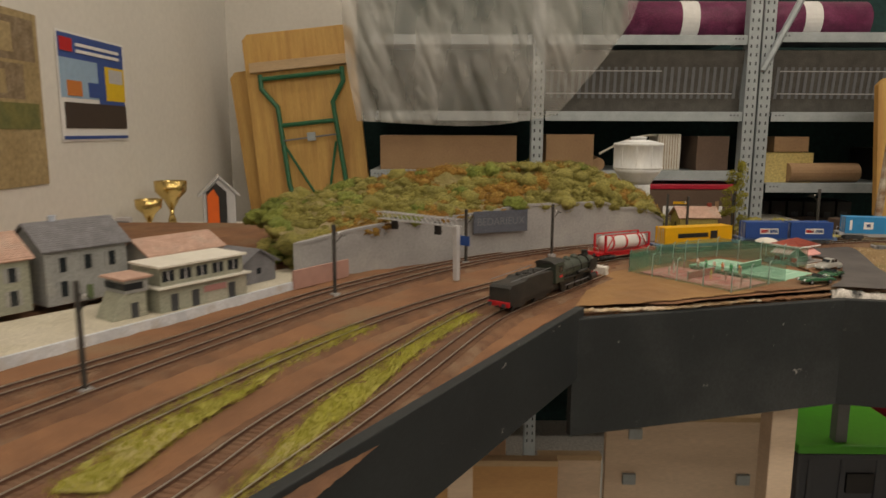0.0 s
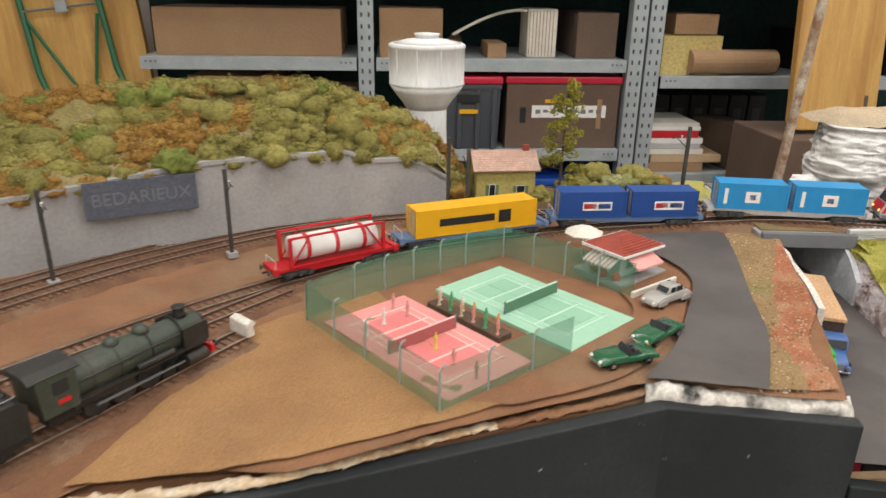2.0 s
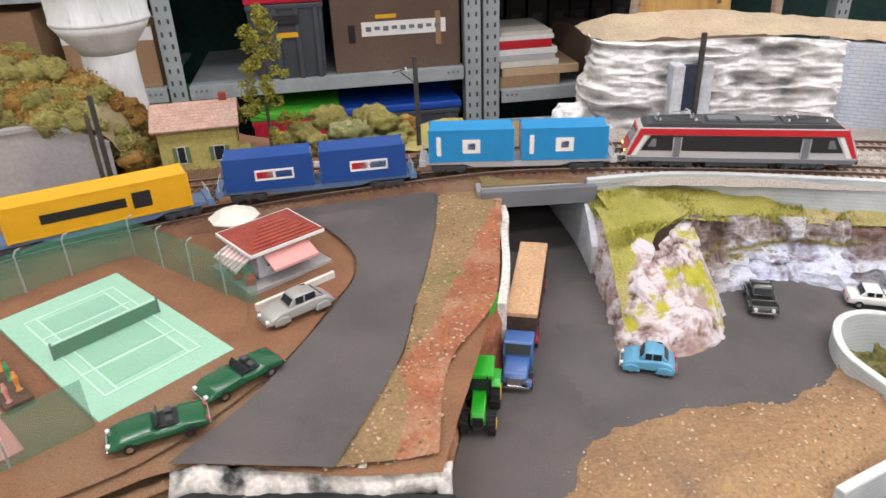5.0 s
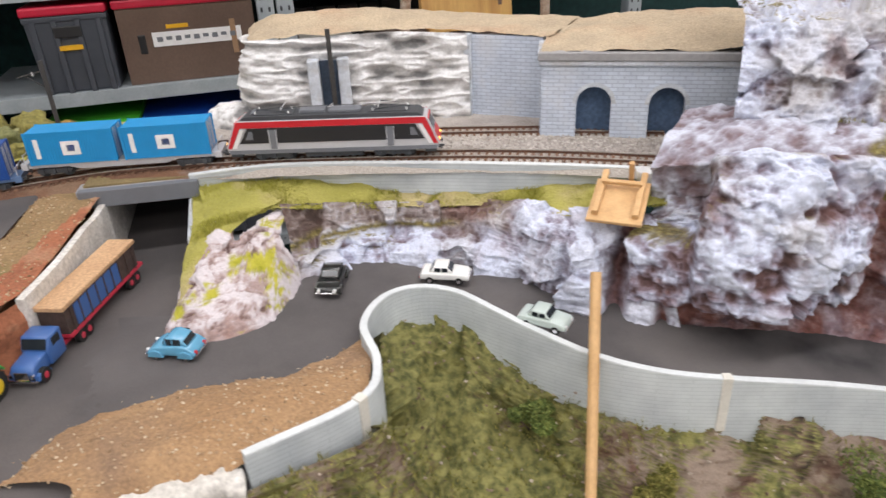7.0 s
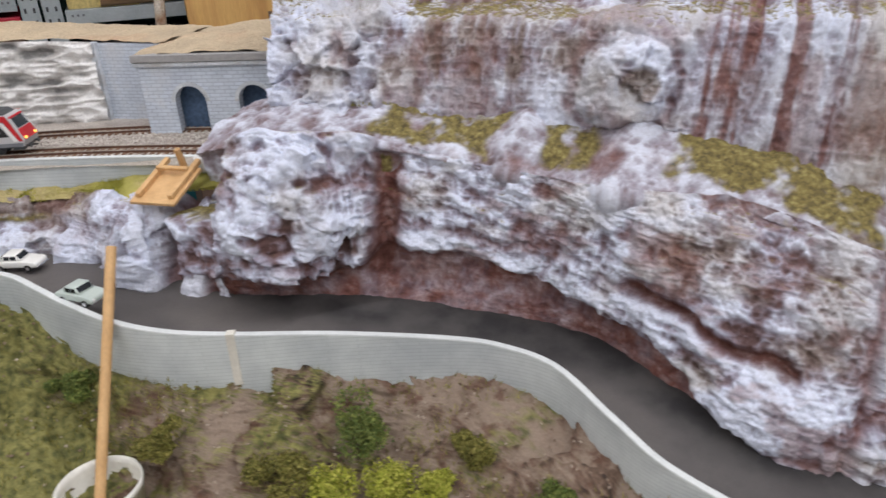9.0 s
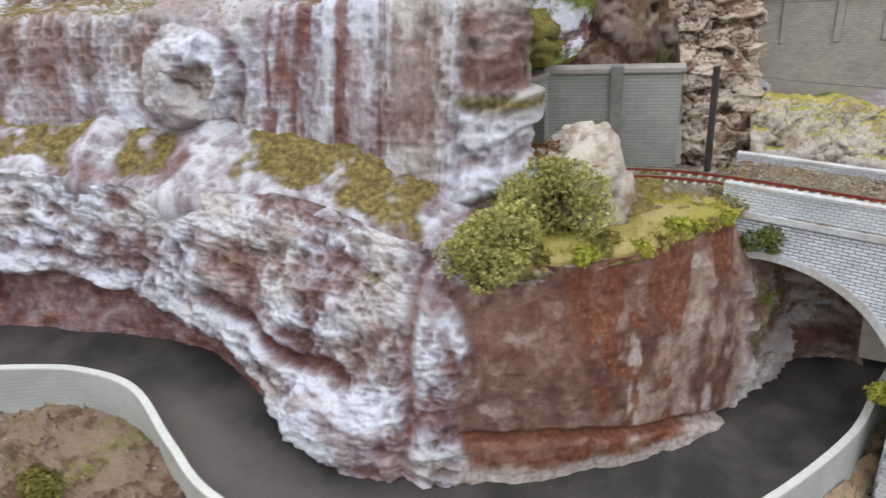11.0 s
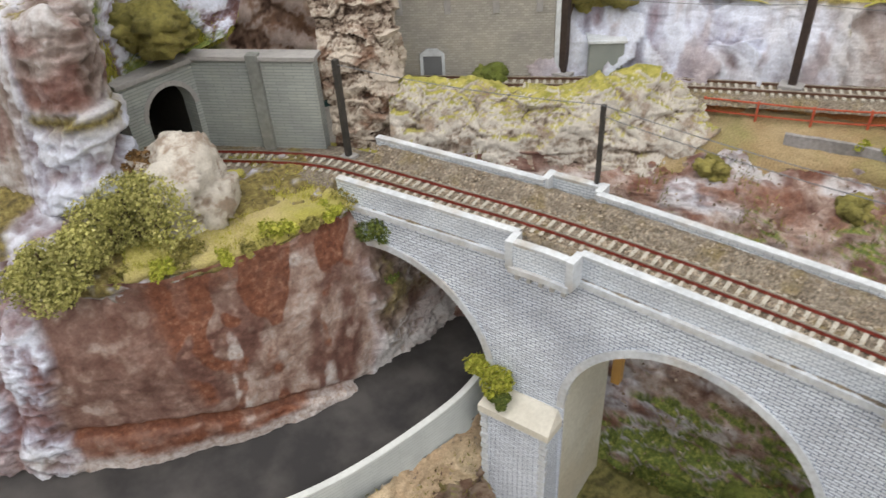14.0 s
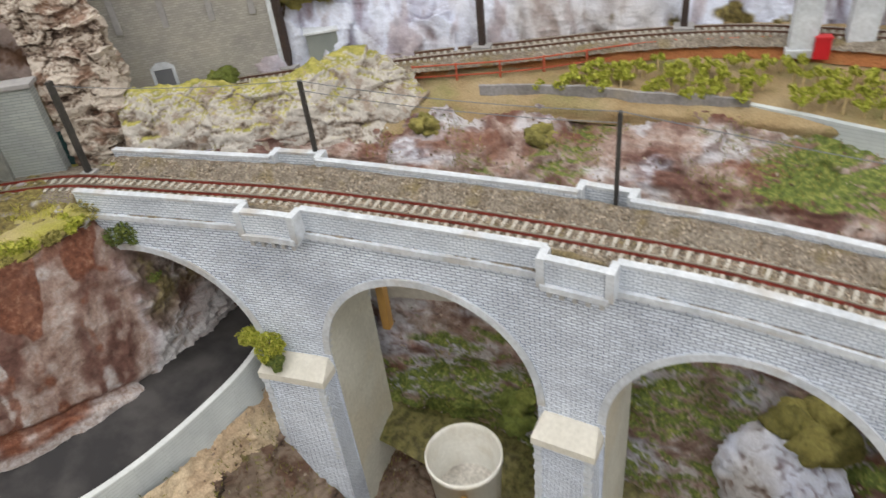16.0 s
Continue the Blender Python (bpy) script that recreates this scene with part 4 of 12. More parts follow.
ground_from("sand_area", [[(0.165, 0.885), (0.28, 0.895), (0.377, 0.925), (0.44, 0.95)], [(0.235, 1.075), (0.27, 1.10), (0.30, 1.115), (0.34, 1.15)]],
            60, 50, SAND, 0.0022, 0.002, "ochre sand between siding and tennis courts")
verge = ground_from("verge", [[(0.625, 0.956), (0.672, 1.035), (0.692, 1.1), (0.714, 1.17), (0.728, 1.225), (0.735, 1.262)],
                      [(0.684, 0.955), (0.703, 1.028), (0.748, 1.095), (0.777, 1.195), (0.795, 1.262), (0.79, 1.275)]],
            70, 24, VERGE, 0.0022, 0.0028, "orange-brown earth verge beside the road", scale=45)
ground_from("pavement", [[(0.44, 0.945), (0.5, 0.965), (0.545, 0.99), (0.6, 1.05), (0.632, 1.11), (0.652, 1.158), (0.63, 1.21), (0.59, 1.24)],
                         [(0.40, 0.955), (0.47, 1.0), (0.50, 1.02), (0.545, 1.06), (0.575, 1.09), (0.575, 1.14), (0.57, 1.18), (0.56, 1.22)]],
            70, 14, SOIL, 0.0026, 0.0006, "reddish brown pavement with parked model cars", "pavement")
ground_from("upper_road", [[(0.545, 0.975), (0.588, 1.025), (0.636, 1.11), (0.655, 1.158), (0.648, 1.2), (0.62, 1.25), (0.585, 1.285)],
                           [(0.63, 0.954), (0.672, 1.035), (0.692, 1.1), (0.714, 1.17), (0.728, 1.225), (0.735, 1.262), (0.72, 1.283)]],
            70, 16, ASPHALT, 0.0038, 0.0006, "grey asphalt model road curving to the level crossing", "road")

# the board that carries it all
bm = bmesh.new()
base_outline = [(-0.88, -0.88), (0.155, 0.872), (0.30, 0.9), (0.555, 0.972), (0.68, 0.946), (0.7, 1.025), (0.742, 1.095), (0.77, 1.2), (0.785, 1.27), (0.785, 1.38), (0.6, 1.47), (0.44, 1.58), (-0.88, 1.7)]
lo_ = [bm.verts.new((x, y, 0.955)) for x, y in base_outline]
hi_ = [bm.verts.new((x, y, 0.9835)) for x, y in base_outline]
bm.faces.new(hi_)
bm.faces.new(lo_[::-1])
for k in range(len(lo_)):
    bm.faces.new((lo_[k], lo_[(k + 1) % len(lo_)], hi_[(k + 1) % len(lo_)], hi_[k]))
bmesh.ops.recalc_face_normals(bm, faces=bm.faces)
tagged(part("base_board", bm, SOIL), "brown painted board carrying the station ground", "board", "", "structure")

# the fascia boards along the front edge
edge = [(-0.88, -0.9), (-0.034, 0.543), (0.158, 0.868)]


def fascia(name, a, b, z0, z1, thick, label):
    a, b = Vector((*a, 0)), Vector((*b, 0))
    ob = part(name, box(0, (b - a).length, -thick, 0, z0, z1, 0.0015), BLACK_BOARD)
    ob.matrix_world = Matrix.Translation(a) @ Matrix.Rotation(math.atan2((b - a).y, (b - a).x), 4, "Z")
    return tagged(ob, label, "board", "layout edge boards", "structure")


fascia("fascia_board", (-0.9, -0.934), (0.163, 0.866), 0.905, 0.996, 0.012, "black painted board along the layout's edge")
fascia("fascia_board", (0.153, 0.852), (0.557, 0.968), 0.83, 0.985, 0.012, "black painted board, chipped along its plastered top")
fascia("fascia_board", (0.557, 0.968), (0.69, 0.938), 0.83, 0.985, 0.012, "black painted board, chipped along its plastered top")
fascia("fascia_board", (0.69, 0.936), (0.90, 0.885), 0.70, 0.935, 0.012, "black painted board under the lower road")


CRUST = mat("sandy_plaster", (0.5, 0.36, 0.22), (0.62, 0.54, 0.44), (0.33, 0.2, 0.1), scale=60, fine=300, rough=0.9, relief=0.5, dist=0.002)


def crust(name, pts, n, w, h, z, material, label, seed):
    p = crv(pts, n)
    sec = [(w * math.cos(a), h * math.sin(a)) for a in np.linspace(0, 2 * math.pi, 10, endpoint=False)]
    me = swept(name, np.c_[p, np.full(n, z)], sec, material)
    co = np.array([v.co for v in me.vertices])
    d = fbm(co, 55, 4, seed)[:, None] * np.array([[0.003, 0.5 * w, 0.6 * h]]) + fbm(co + 5, 200, 3, seed)[:, None] * 0.002
    me.vertices.foreach_set("co", (co + d).ravel())
    me.polygons.foreach_set("use_smooth", [True] * len(me.polygons))
    return tagged(new(name, me), label, "plaster", "", "structure")


crust("plaster_crust", [(0.165, 0.872), (0.28, 0.888), (0.37, 0.918), (0.43, 0.938)], 160, 0.0045, 0.002, 0.988, CRUST, "rough pale plaster edge above the black board", 3)
crust("plaster_crust", [(0.43, 0.938), (0.5, 0.958), (0.55, 0.975)], 110, 0.0045, 0.0022, 0.988, SOIL, "rough brown plaster edge above the black board", 5)
crust("plaster_crust", [(0.545, 0.974), (0.6, 0.966), (0.65, 0.955), (0.69, 0.949)], 110, 0.009, 0.010, 0.984, FLAKING, "bare white plaster crumbling over the black board", 7)
sheet("cut_slope", [[(0.684, 0.945, 0.99), (0.705, 1.025, 0.992), (0.751, 1.093, 0.994)], [(0.683, 0.943, 0.96), (0.704, 1.018, 0.96), (0.757, 1.09, 0.96)], [(0.686, 0.94, 0.93), (0.71, 1.01, 0.93), (0.763, 1.088, 0.93)]],
      60, 24, REDSOIL, rocky(0.008, 30, 0, 0.6, 11), label="reddish earth bank down to the lower road", category="bank")


# ---- lower road ----
WALL_TOP = [(0.894, 0.916, 0.965), (0.965, 0.941, 0.965), (0.984, 0.98, 0.962), (0.984, 1.03, 0.96), (1.006, 1.068, 0.957), (1.036, 1.079, 0.955), (1.066, 1.066, 0.952), (1.09, 1.037, 0.946),
            (1.112, 1.009, 0.94), (1.144, 0.975, 0.932), (1.182, 0.949, 0.926), (1.228, 0.93, 0.921), (1.306, 0.903, 0.914), (1.39, 0.867, 0.905), (1.428, 0.842, 0.9), (1.455, 0.805, 0.894),
            (1.466, 0.745, 0.882), (1.48, 0.692, 0.87), (1.53, 0.62, 0.853), (1.61, 0.558, 0.842), (1.712, 0.532, 0.835), (1.79, 0.525, 0.829), (1.887, 0.53, 0.832), (1.948, 0.547, 0.838), (2.03, 0.57, 0.838)]
ROCK_BASE = [(0.80, 1.09, 0.949), (0.90, 1.08, 0.949), (0.965, 1.16, 0.947), (1.0, 1.17, 0.944), (1.095, 1.14, 0.938), (1.14, 1.11, 0.934), (1.18, 1.06, 0.926), (1.215, 1.03, 0.921), (1.275, 0.995, 0.914),
             (1.34, 0.96, 0.907), (1.42, 0.91, 0.898), (1.5, 0.845, 0.886), (1.53, 0.78, 0.876), (1.56, 0.7, 0.863), (1.63, 0.645, 0.85), (1.73, 0.61, 0.839), (1.845, 0.605, 0.828), (1.965, 0.64, 0.815), (2.1, 0.68, 0.80)]
inner = [(x, y, z - 0.014) for x, y, z in WALL_TOP[3:]]
inner = [(0.74, 0.985, 0.949), (0.86, 0.99, 0.949), (0.95, 0.995, 0.949)] + inner


def shade_and_dark_asphalt(p, n):
    """Paints the rocks' shade onto the road; down the hill the asphalt is darker."""
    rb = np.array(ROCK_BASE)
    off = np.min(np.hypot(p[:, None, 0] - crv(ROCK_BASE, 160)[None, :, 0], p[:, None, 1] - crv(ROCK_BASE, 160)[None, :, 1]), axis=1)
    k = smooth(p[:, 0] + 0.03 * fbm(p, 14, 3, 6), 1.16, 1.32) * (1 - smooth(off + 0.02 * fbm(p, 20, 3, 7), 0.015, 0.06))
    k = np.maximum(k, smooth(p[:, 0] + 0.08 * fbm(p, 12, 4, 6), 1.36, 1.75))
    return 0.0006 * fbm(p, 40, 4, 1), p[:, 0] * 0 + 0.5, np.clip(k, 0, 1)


rb_ = np.array(ROCK_BASE)
rt_ = np.gradient(rb_[:, :2], axis=0)
rt_ /= np.linalg.norm(rt_, axis=1, keepdims=True)
beyond = [tuple(p) for p in np.c_[rb_[:, 0] - rt_[:, 1] * 0.035, rb_[:, 1] + rt_[:, 0] * 0.035, rb_[:, 2]]]
sheet("lower_road", [inner, ROCK_BASE, beyond], 260, 26, LOWER_ASPHALT, shade_and_dark_asphalt, label="dark asphalt model road winding below the rocks", category="road")
sheet("valley_road", [[(0.80, 1.6, 0.948), (0.786, 1.25, 0.948), (0.76, 1.12, 0.949), (0.706, 1.013, 0.95), (0.682, 0.935, 0.95)],
                      [(0.90, 1.6, 0.948), (0.885, 1.25, 0.948), (0.90, 1.08, 0.948), (0.89, 0.99, 0.948), (0.85, 0.90, 0.948)]],
      80, 30, ASPHALT, lumpy(0.0006, 40), label="dark asphalt model road running under the railway bridge", category="road")

# parapet wall along the lower road
wt = crv(WALL_TOP, 300)
me = swept("road_parapet_wall", wt, [(-0.003, -0.055), (0.0025, -0.055), (0.0025, 0.0), (-0.003, 0.0)], WALL_BRICK)
parapet = tagged(new("road_parapet_wall", me), "pale grey embossed brick wall snaking along the lower road", "wall", "", "structure")
me = swept("coping", wt + [0, 0, 0.0002], [(-0.0032, 0.0), (0.0027, 0.0), (0.0024, 0.0011), (-0.0029, 0.0011)], WALL_COPING)
o = new("coping", me)
o.parent = parapet
for x, y in ((1.23, 0.93), (0.966, 0.942)):
    i = int(np.argmin(np.hypot(wt[:, 0] - x, wt[:, 1] - y)))
    t = wt[i + 1] - wt[i - 1]
    o = part("joint_strip", box(-0.0035, 0.0035, -0.0042, 0.0032, -0.046, 0.0026, 0.0005), CREAM, parapet, "cream resin strip over the joint")
    o.matrix_world = heading_pose(wt[i], t)

# earth mound between the wall and the road
sheet("earth_mound", [[(0.745, 0.955, 0.947), (0.785, 1.0, 0.9475), (0.862, 1.012, 0.9475), (0.93, 1.008, 0.9475), (0.982, 1.03, 0.948)],
                      [(0.775, 0.945, 0.955), (0.81, 0.975, 0.957), (0.862, 0.985, 0.958), (0.93, 0.985, 0.958), (0.981, 0.99, 0.953)],
                      [(0.80, 0.93, 0.957), (0.84, 0.945, 0.960), (0.88, 0.95, 0.962), (0.93, 0.955, 0.961), (0.968, 0.948, 0.956)],
                      [(0.80, 0.905, 0.945), (0.84, 0.91, 0.948), (0.87, 0.912, 0.95), (0.895, 0.92, 0.955), (0.96, 0.942, 0.956)]],
      90, 50, MOUND, lumpy(0.004, 50, 8), flip=True, label="orange-brown bare earth mound beside the road", category="mound")
crust("plaster_crust", [(0.80, 0.908), (0.835, 0.914), (0.865, 0.916), (0.892, 0.916)], 50, 0.012, 0.01, 0.945, PLASTER, "white plaster lumps at the mound's foot", 9)

# valley below the parapet
sheet("valley", [[(0.88, 0.905, 0.945), (0.972, 0.936, 0.945), (0.99, 1.03, 0.94), (1.01, 1.075, 0.932), (1.04, 1.088, 0.924), (1.075, 1.07, 0.916), (1.098, 1.04, 0.904), (1.15, 0.975, 0.892), (1.235, 0.928, 0.888), (1.34, 0.888, 0.879), (1.43, 0.842, 0.87), (1.46, 0.80, 0.862),
                  (1.47, 0.74, 0.85), (1.485, 0.69, 0.843), (1.55, 0.60, 0.826), (1.65, 0.545, 0.812), (1.74, 0.528, 0.804), (1.82, 0.522, 0.798), (1.9, 0.53, 0.795), (2.0, 0.56, 0.795)],
                 [(0.895, 0.87, 0.92), (0.97, 0.91, 0.905), (1.02, 0.98, 0.885), (1.05, 1.02, 0.875), (1.09, 1.0, 0.862), (1.12, 0.95, 0.852), (1.19, 0.90, 0.85), (1.265, 0.867, 0.842), (1.33, 0.83, 0.838), (1.40, 0.76, 0.83), (1.44, 0.68, 0.815), (1.50, 0.60, 0.80), (1.6, 0.53, 0.78), (1.72, 0.49, 0.76), (1.81, 0.48, 0.73), (1.92, 0.48, 0.68), (2.02, 0.5, 0.67)],
                 [(0.91, 0.84, 0.86), (0.99, 0.85, 0.845), (1.06, 0.88, 0.825), (1.12, 0.87, 0.815), (1.2, 0.83, 0.812), (1.3, 0.77, 0.80), (1.38, 0.68, 0.79), (1.44, 0.6, 0.77), (1.52, 0.52, 0.75), (1.66, 0.44, 0.71), (1.8, 0.41, 0.66), (1.95, 0.40, 0.64), (2.03, 0.40, 0.64)],
                 [(0.93, 0.78, 0.82), (1.05, 0.74, 0.79), (1.2, 0.66, 0.77), (1.35, 0.56, 0.75), (1.45, 0.46, 0.73), (1.55, 0.37, 0.69), (1.7, 0.28, 0.65), (1.85, 0.2, 0.62), (1.95, 0.0, 0.60), (2.06, -0.1, 0.60)]],
      460, 190, VALLEY, crag(0.019, 0.03, 21, None, 1.2), label="mossy rocky valley side below the road wall", category="hillside", moss=lambda v, n: smooth(0.35 * np.abs(n[:, 2]) + 0.8 * fbm(v, 11, 4, 60) + 0.35 * fbm(v, 45, 3, 61) + 0.35 * smooth(-v[:, 0], -1.25, -1.05), 0.24, 0.46))


# ---- rocks along the road ----
sheet("rock_outcrop", [[(0.868, 1.268, 0.945), (0.862, 1.20, 0.944), (0.848, 1.13, 0.943), (0.832, 1.078, 0.943), (0.852, 1.06, 0.943), (0.90, 1.058, 0.943), (0.935, 1.09, 0.942), (0.955, 1.15, 0.94)],
                       [(0.872, 1.262, 0.99), (0.868, 1.20, 0.982), (0.86, 1.14, 0.972), (0.852, 1.095, 0.963), (0.87, 1.076, 0.962), (0.90, 1.078, 0.962), (0.922, 1.105, 0.968), (0.94, 1.155, 0.982)],
                       [(0.88, 1.258, 1.004), (0.885, 1.20, 0.995), (0.882, 1.15, 0.986), (0.882, 1.115, 0.976), (0.888, 1.112, 0.974), (0.90, 1.115, 0.976), (0.912, 1.14, 0.988), (0.945, 1.182, 0.99)],
                       [(0.9, 1.255, 1.0), (0.9, 1.2, 0.995), (0.9, 1.17, 0.989), (0.9, 1.16, 0.985), (0.9, 1.16, 0.985), (0.903, 1.16, 0.985), (0.91, 1.17, 0.988), (0.95, 1.2, 0.992)]],
      150, 80, ROCK_PINK, crag(0.0055, 0.022, 31), label="pinkish rock outcrop with yellow-green grass ledges", category="rock", moss=lambda v, n: smooth(0.55 * np.abs(n[:, 2]) + 0.7 * fbm(v, 30, 3, 60), 0.58, 0.7))
sheet("rock_cliff_low", [[(0.945, 1.13, 0.938), (0.995, 1.152, 0.935), (1.05, 1.14, 0.93), (1.093, 1.125, 0.927), (1.134, 1.095, 0.922), (1.165, 1.045, 0.918), (1.2, 1.03, 0.912), (1.24, 1.0, 0.905)],
                         [(0.945, 1.155, 0.962), (1.0, 1.165, 0.958), (1.05, 1.152, 0.956), (1.10, 1.135, 0.955), (1.137, 1.10, 0.955), (1.165, 1.05, 0.955), (1.195, 1.045, 0.955), (1.235, 1.02, 0.955)],
                         [(0.945, 1.172, 0.975), (1.0, 1.178, 0.966), (1.06, 1.166, 0.966), (1.11, 1.145, 0.97), (1.145, 1.105, 0.978), (1.168, 1.06, 0.985), (1.2, 1.06, 0.985), (1.235, 1.04, 0.985)],
                         [(0.942, 1.19, 0.998), (1.008, 1.192, 0.988), (1.06, 1.18, 0.985), (1.117, 1.16, 0.985), (1.155, 1.125, 0.99), (1.18, 1.085, 0.997), (1.21, 1.075, 1.0), (1.24, 1.06, 1.0)]],
      420, 170, PLASTER_ROCK, low_relief, label="blue-grey painted plaster rocks along the road", category="rock", moss=lambda v, n: (1 - smooth(v[:, 0] - v[:, 1], -0.02, 0.02)) * smooth(np.abs(n[:, 2]) + 0.3 * fbm(v, 22, 4, 60), 0.92, 1.08) + np.exp(-((v[:, 2] - 0.968) / 0.003) ** 2) * (1 - smooth(v[:, 0] - v[:, 1], -0.08, -0.04)))
sheet("grass_bank", [[(0.878, 1.20, 1.0), (0.942, 1.185, 0.996), (1.008, 1.186, 0.986), (1.06, 1.174, 0.983), (1.117, 1.154, 0.983), (1.155, 1.12, 0.988), (1.18, 1.08, 0.995), (1.25, 1.06, 1.0)],
                     [(0.875, 1.23, 1.008), (0.95, 1.212, 1.003), (1.01, 1.205, 0.998), (1.06, 1.192, 0.996), (1.12, 1.165, 0.996), (1.17, 1.135, 0.998), (1.22, 1.10, 1.0), (1.28, 1.07, 1.002)],
                     [(0.875, 1.252, 1.012), (0.95, 1.238, 1.01), (1.01, 1.225, 1.006), (1.06, 1.205, 1.005), (1.12, 1.178, 1.005), (1.17, 1.152, 1.005), (1.22, 1.128, 1.005), (1.30, 1.09, 1.006)]],
      160, 40, GRASS, lumpy(0.005, 50, 14), flip=True, label="yellow-green static grass bank above the rocks", category="grass")
sheet("rock_cliff", [[(1.195, 1.045, 0.90), (1.235, 1.005, 0.898), (1.28, 0.985, 0.897), (1.34, 0.952, 0.892), (1.42, 0.902, 0.883), (1.495, 0.842, 0.873), (1.522, 0.775, 0.864), (1.553, 0.69, 0.852), (1.625, 0.636, 0.84), (1.73, 0.60, 0.828), (1.845, 0.596, 0.818), (1.965, 0.632, 0.80), (2.06, 0.67, 0.79)],
                     [(1.205, 1.03, 0.945), (1.235, 0.995, 0.945), (1.275, 0.972, 0.945), (1.345, 0.965, 0.935), (1.425, 0.915, 0.93), (1.498, 0.848, 0.925), (1.53, 0.775, 0.915), (1.562, 0.70, 0.905), (1.63, 0.64, 0.895), (1.732, 0.604, 0.885), (1.848, 0.602, 0.88), (1.955, 0.635, 0.87), (2.05, 0.67, 0.86)],
                     [(1.21, 1.05, 1.0), (1.245, 1.005, 1.01), (1.29, 0.975, 1.015), (1.355, 0.965, 1.0), (1.43, 0.92, 0.99), (1.508, 0.84, 0.985), (1.55, 0.775, 0.975), (1.59, 0.71, 0.965), (1.645, 0.645, 0.95), (1.735, 0.61, 0.94), (1.848, 0.61, 0.94), (1.945, 0.645, 0.935), (2.03, 0.68, 0.93)],
                     [(1.225, 1.075, 1.025), (1.26, 1.03, 1.052), (1.31, 0.998, 1.058), (1.373, 0.978, 1.05), (1.43, 0.935, 1.034), (1.475, 0.892, 1.026), (1.535, 0.82, 1.022), (1.59, 0.765, 1.02), (1.64, 0.685, 1.0), (1.70, 0.628, 0.987), (1.783, 0.614, 0.984), (1.865, 0.63, 0.98), (1.95, 0.66, 0.975)]],
      900, 240, PLASTER_ROCK, cliff_relief, label="tall blue-grey plaster rock face, rust-brown beside the arch", category="rock", moss=lambda v, n: np.maximum(smooth(np.abs(n[:, 2]) + 0.25 * fbm(v, 18, 4, 60), 0.92, 1.1) * smooth(v[:, 2], 0.96, 0.98), 0.8 * smooth(v[:, 0] - v[:, 1], 1.255, 1.275) * smooth(fbm(v, 30, 4, 61), -0.05, 0.2) * smooth(v[:, 2], 0.865, 0.89)))
LEDGE_FRONT = [(1.24, 1.07, 1.035), (1.29, 1.02, 1.05), (1.35, 0.99, 1.05), (1.40, 0.955, 1.04), (1.46, 0.905, 1.028), (1.525, 0.83, 1.02), (1.585, 0.77, 1.018), (1.635, 0.69, 0.998), (1.70, 0.634, 0.985), (1.783, 0.618, 0.982), (1.865, 0.632, 0.98)]
sheet("rock_ledge", [[(x + 0.006, y + 0.006, z - 0.035) for x, y, z in LEDGE_FRONT], [(x + 0.001, y + 0.001, z - 0.008) for x, y, z in LEDGE_FRONT], LEDGE_FRONT,
                     [(1.28, 1.10, 1.055), (1.33, 1.05, 1.068), (1.40, 1.0, 1.066), (1.46, 0.96, 1.058), (1.52, 0.90, 1.053), (1.58, 0.84, 1.05), (1.635, 0.785, 1.045), (1.675, 0.71, 1.015), (1.72, 0.675, 0.995), (1.785, 0.665, 0.988), (1.87, 0.69, 0.983)],
                     [(1.30, 1.12, 1.06), (1.35, 1.07, 1.075), (1.42, 1.02, 1.07), (1.48, 0.98, 1.065), (1.55, 0.91, 1.06), (1.61, 0.85, 1.055), (1.66, 0.80, 1.05), (1.70, 0.74, 1.03), (1.74, 0.72, 1.0), (1.80, 0.71, 0.99), (1.88, 0.74, 0.985)]],
      460, 110, PLASTER_ROCK, ledge_relief, label="rock ledge overgrown with olive grass", category="rock", moss=ledge_moss)
